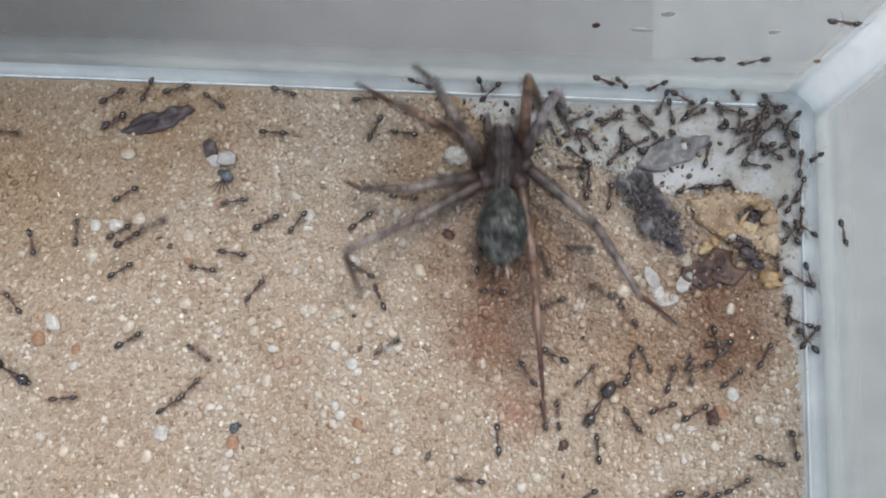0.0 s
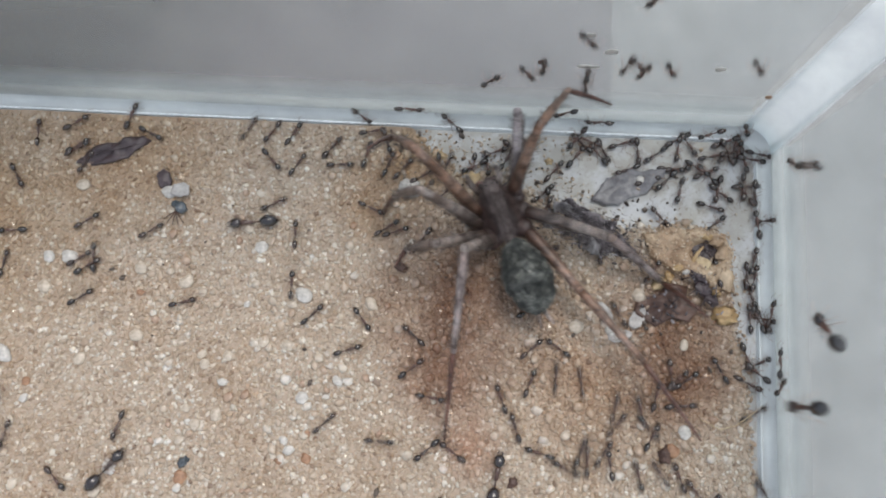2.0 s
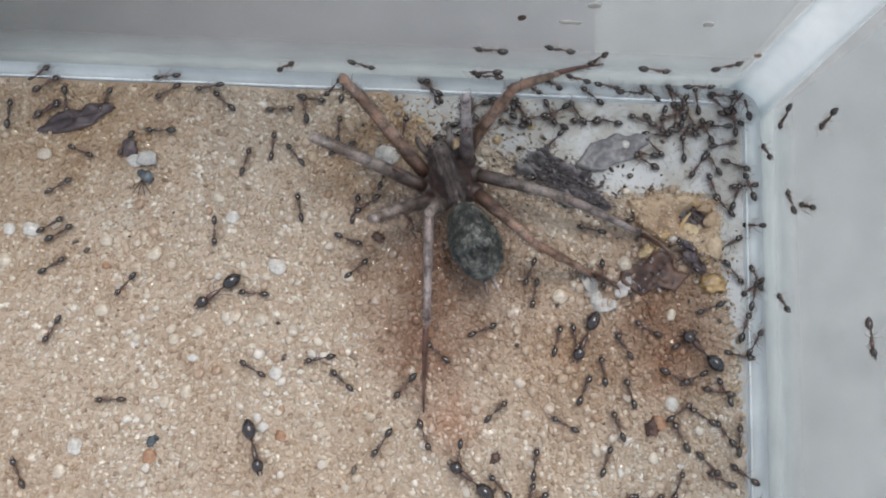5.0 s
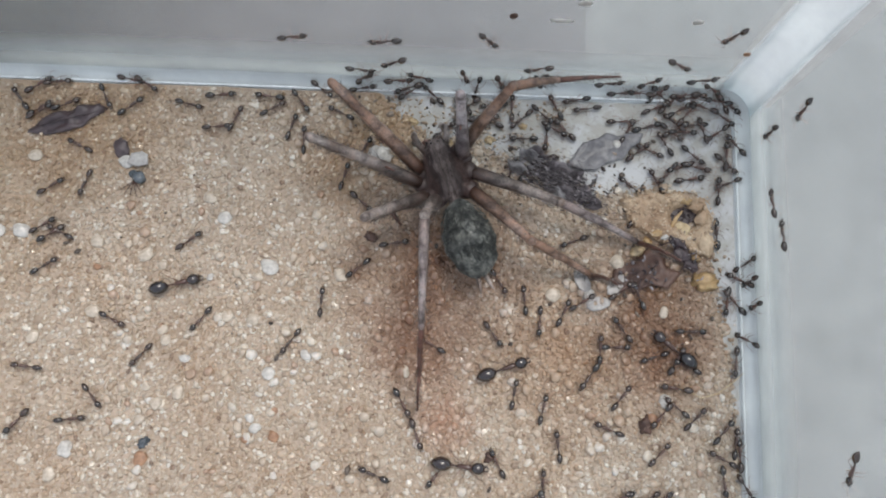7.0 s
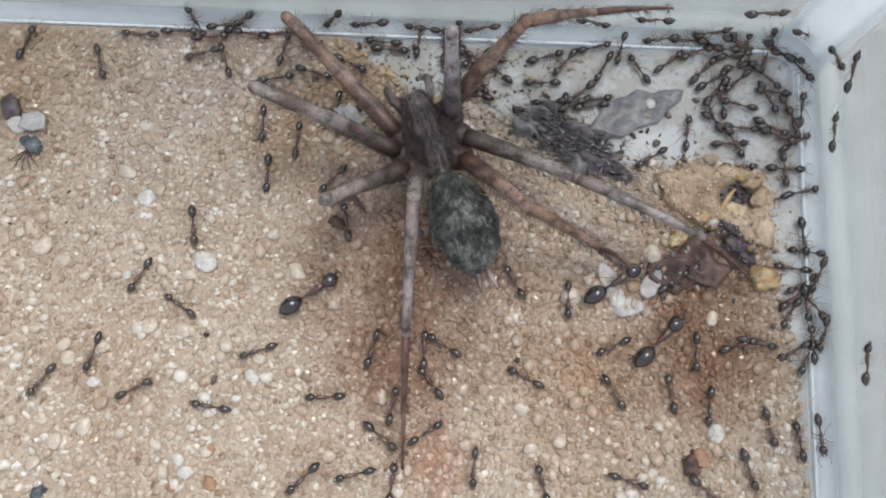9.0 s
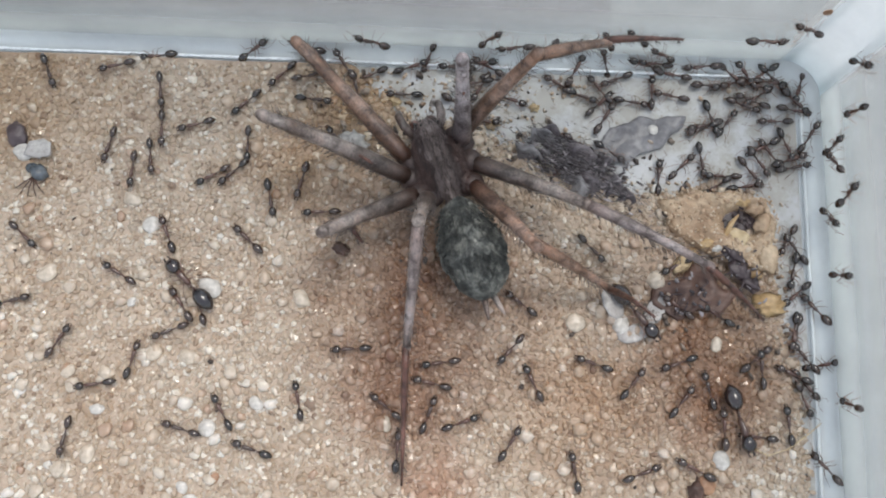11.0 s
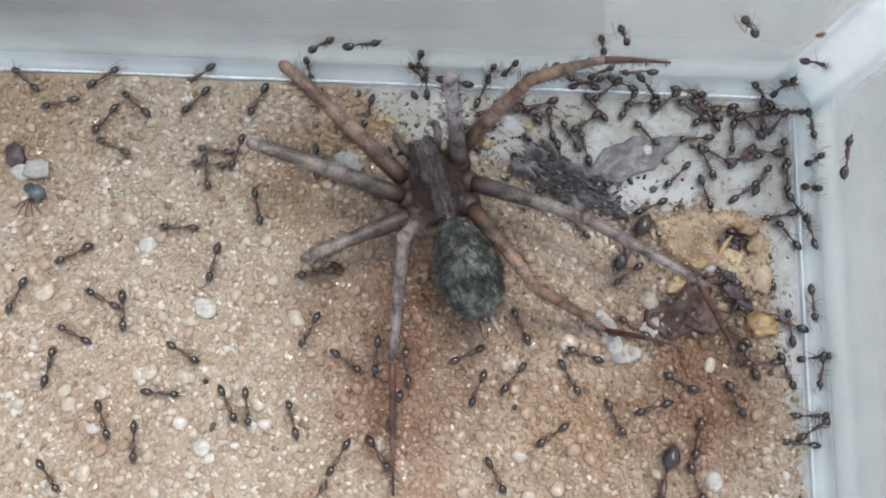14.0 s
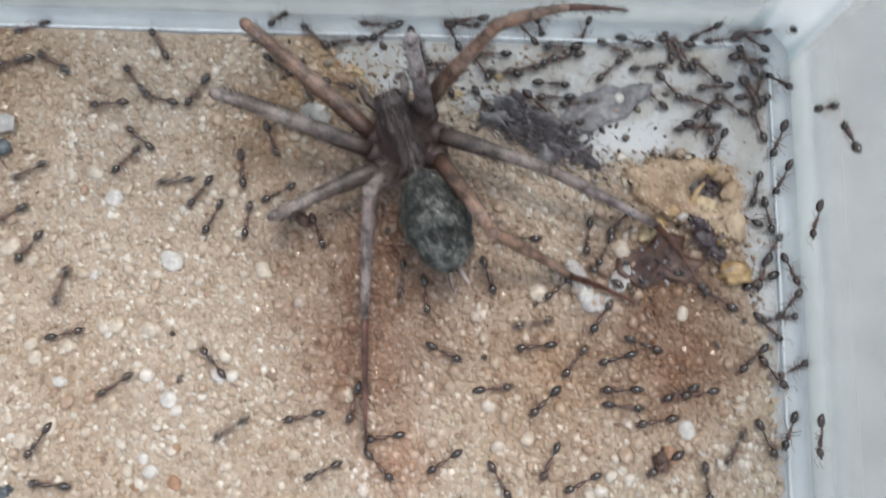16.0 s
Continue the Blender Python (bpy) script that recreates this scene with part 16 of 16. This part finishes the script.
    ant(3, trail((0, -80.6, -31.9, -26), (0.5, -78.9, -32.3, -36), (1, -76.2, -37.3, -56), (1.5, -70.9, -39.6, -35), (1.7, -68.4, -38.6, 8), (1.9, -65.8, -37.7, 52), (2.3, -60.6, -35.9, 49), (3, -54.2, -28.6, 35), (3.5, -51.1, -27.8, -24), (4, -47.9, -27.0, 11), (4.27, -48.0, -29.3, -36), (4.5, -48.0, -31.7, -83), (5, -46.9, -36.4, -71), (5.5, -45.2, -40.9, -74), (6, -44.5, -45.6, -89), (6.5, -44.9, -50.4, -98), (7, -45.5, -55.2, -84), (7.73, -45.3, -55.1, -25), (8.5, -45.2, -55.0, 34), (9, -44.9, -54.8, 34), (11.5, -44.6, -54.6, 34), (12.5, -44.3, -54.4, 34), (13.5, -44.0, -54.2, 34), (14.5, -43.7, -54.0, 34), (15.5, -43.4, -53.8, 34), (16, -43.1, -53.6, 34)))
    ant(3, trail((0, -40.5, 41.0, 34), (0.27, -40.4, 41.1, -32), (0.5, -40.2, 41.2, -97), (1, -45.1, 17.0, -107), (1.5, -47.0, -7.6, -171), (1.9, -51.2, -10.7, -180), (2.3, -54.9, -14.4, -116), (2.67, -53.5, -17.2, -70), (3, -52.1, -20.0, -25), (3.5, -50.9, -20.4, -85), (4, -50.4, -21.6, -61), (4.27, -50.8, -21.4, -119), (4.5, -51.2, -21.2, -177), (5, -52.0, -21.7, -141), (5.5, -52.9, -22.3, -164), (6, -53.7, -22.0, -223), (6.5, -54.4, -21.2, -219), (6.73, -54.8, -21.1, -281), (7, -55.2, -21.0, -344), (7.5, -50.1, -23.4, -387), (8, -44.8, -23.8, -344), (8.5, -39.2, -23.1, -387), (9, -38.0, -21.0, -324), (9.27, -39.1, -20.2, -261), (9.5, -40.1, -19.4, -199), (10, -42.8, -19.4, -171), (10.5, -45.6, -19.7, -187), (11, -47.9, -18.5, -224), (11.5, -49.7, -16.4, -194), (12, -51.3, -16.4, -221), (12.5, -52.8, -17.0, -191), (13, -56.0, -17.8, -184), (13.5, -58.9, -16.0, -198), (14, -65.3, -15.3, -200), (14.5, -71.6, -16.5, -179), (14.83, -71.5, -16.5, -228), (15.17, -71.4, -16.4, -277), (15.5, -71.3, -16.3, -326), (16, -71.0, -16.1, -326)))
    ant(3, trail((0, 39.9, -23.8, 34), (0.5, 40.2, -23.6, 34), (0.83, 40.3, -23.5, 81), (1.17, 40.4, -23.5, 129), (1.5, 40.5, -23.4, 176), (1.9, 20.0, -21.1, 165), (2.1, 9.6, -20.9, 103), (2.3, -0.7, -20.7, 40), (3, 39.9, -23.8, -4), (4, 40.2, -23.6, 34), (7, 40.5, -23.4, 34), (8.5, 40.8, -23.2, 34), (9, 41.1, -23.0, 34), (11.5, 41.4, -22.8, 34), (12.5, 41.7, -22.6, 34), (13.5, 42.0, -22.4, 34), (14.5, 42.3, -22.2, 34), (15.5, 42.6, -22.0, 34), (16, 42.9, -21.8, 34)))
    ant(3, trail((0, 39.9, -26.0, 34), (0.5, 40.2, -25.8, 34), (0.83, 40.3, -25.8, 82), (1.17, 40.4, -25.7, 131), (1.5, 40.5, -25.6, 179), (1.9, 18.5, -27.7, 177), (2.3, -3.4, -25.4, 196), (3, -5.1, -25.3, 183), (3.27, -4.7, -25.3, 227), (3.5, -4.3, -25.4, 271), (3.73, -4.1, -25.7, 229), (4, -3.8, -25.9, 186), (4.5, -4.2, -25.7, 125), (5, -4.6, -25.1, 137), (5.27, -4.8, -25.1, 176), (5.5, -5.1, -25.1, 215), (6, -5.7, -25.7, 216), (6.5, -6.2, -25.8, 147), (7, -6.6, -25.3, 142), (7.27, -5.6, -23.3, 83), (7.5, -4.7, -21.2, 25), (8, -0.7, -18.2, 84), (8.27, -0.4, -15.8, 48), (8.5, -0.1, -13.4, 12), (9, 27.2, -19.0, -12), (11.5, 27.5, -18.8, 34), (12.5, 27.8, -18.6, 34), (13.5, 28.1, -18.4, 34), (14.5, 28.4, -18.2, 34), (15.5, 28.7, -18.0, 34), (16, 29.0, -17.8, 34)))
    ant(3, trail((0, -12.0, -53.4, 34), (0.5, -11.7, -53.2, 34), (1.5, -11.4, -53.0, 34), (2.3, -11.1, -52.8, 34), (3, -10.8, -52.6, 92), (3.5, -13.1, -37.7, 103), (3.73, -12.6, -30.2, 63), (4, -12.2, -22.7, 24), (4.17, -12.9, -22.7, 83), (4.33, -13.6, -22.7, 143), (4.5, -14.3, -22.7, 202), (5, -15.7, -24.5, 248), (5.5, -16.6, -27.0, 234), (6, -18.5, -27.7, 173), (6.5, -21.0, -27.1, 177), (6.67, -21.6, -27.3, 125), (6.83, -22.2, -27.6, 73), (7, -22.8, -27.9, 21), (7.5, -21.1, -24.1, 27), (8, -16.3, -23.4, 34), (8.5, -14.8, -19.5, 28), (9, -15.0, -19.4, 34), (9.27, -14.9, -19.6, -20), (9.5, -14.8, -19.8, -74), (9.73, -14.7, -20.0, -31), (10, -14.6, -20.1, 12), (10.5, -14.0, -19.8, 31), (10.73, -13.8, -19.7, -10), (11, -13.6, -19.7, -50), (11.5, -13.4, -20.2, -48), (12.5, -12.6, -20.5, -59), (13.5, -12.6, -20.6, -55), (14, -11.2, -30.5, -106), (14.17, -11.8, -33.7, -58), (14.33, -12.3, -37.0, -10), (14.5, -12.8, -40.3, 39), (15, -7.3, -28.4, 77), (15.27, -6.7, -21.9, 34), (15.5, -6.1, -15.4, -9), (16, 28.5, -19.0, -6)))
    crowd(7, -20.0, -2.0, -8.0, 1.6, 3)
    crowd(11, -8.0, -0.4, -7.0, 0.8, 41)
    crowd(8, -26.0, -16.0, -8.5, -0.8, 44)
    crowd(5, -1.2, 1.2, -34.0, -8.0, 47)
    crowd(7, -35.0, -25.0, -4.5, 1.0, 8)
    crowd(2, -24.0, -6.0, 1.6, 5.0, 12)
    crowd(2, -1.5, 2.0, -26.0, -8.0, 21)
    crowd(3, -14.0, -4.0, -28.0, -19.0, 30)


motions()
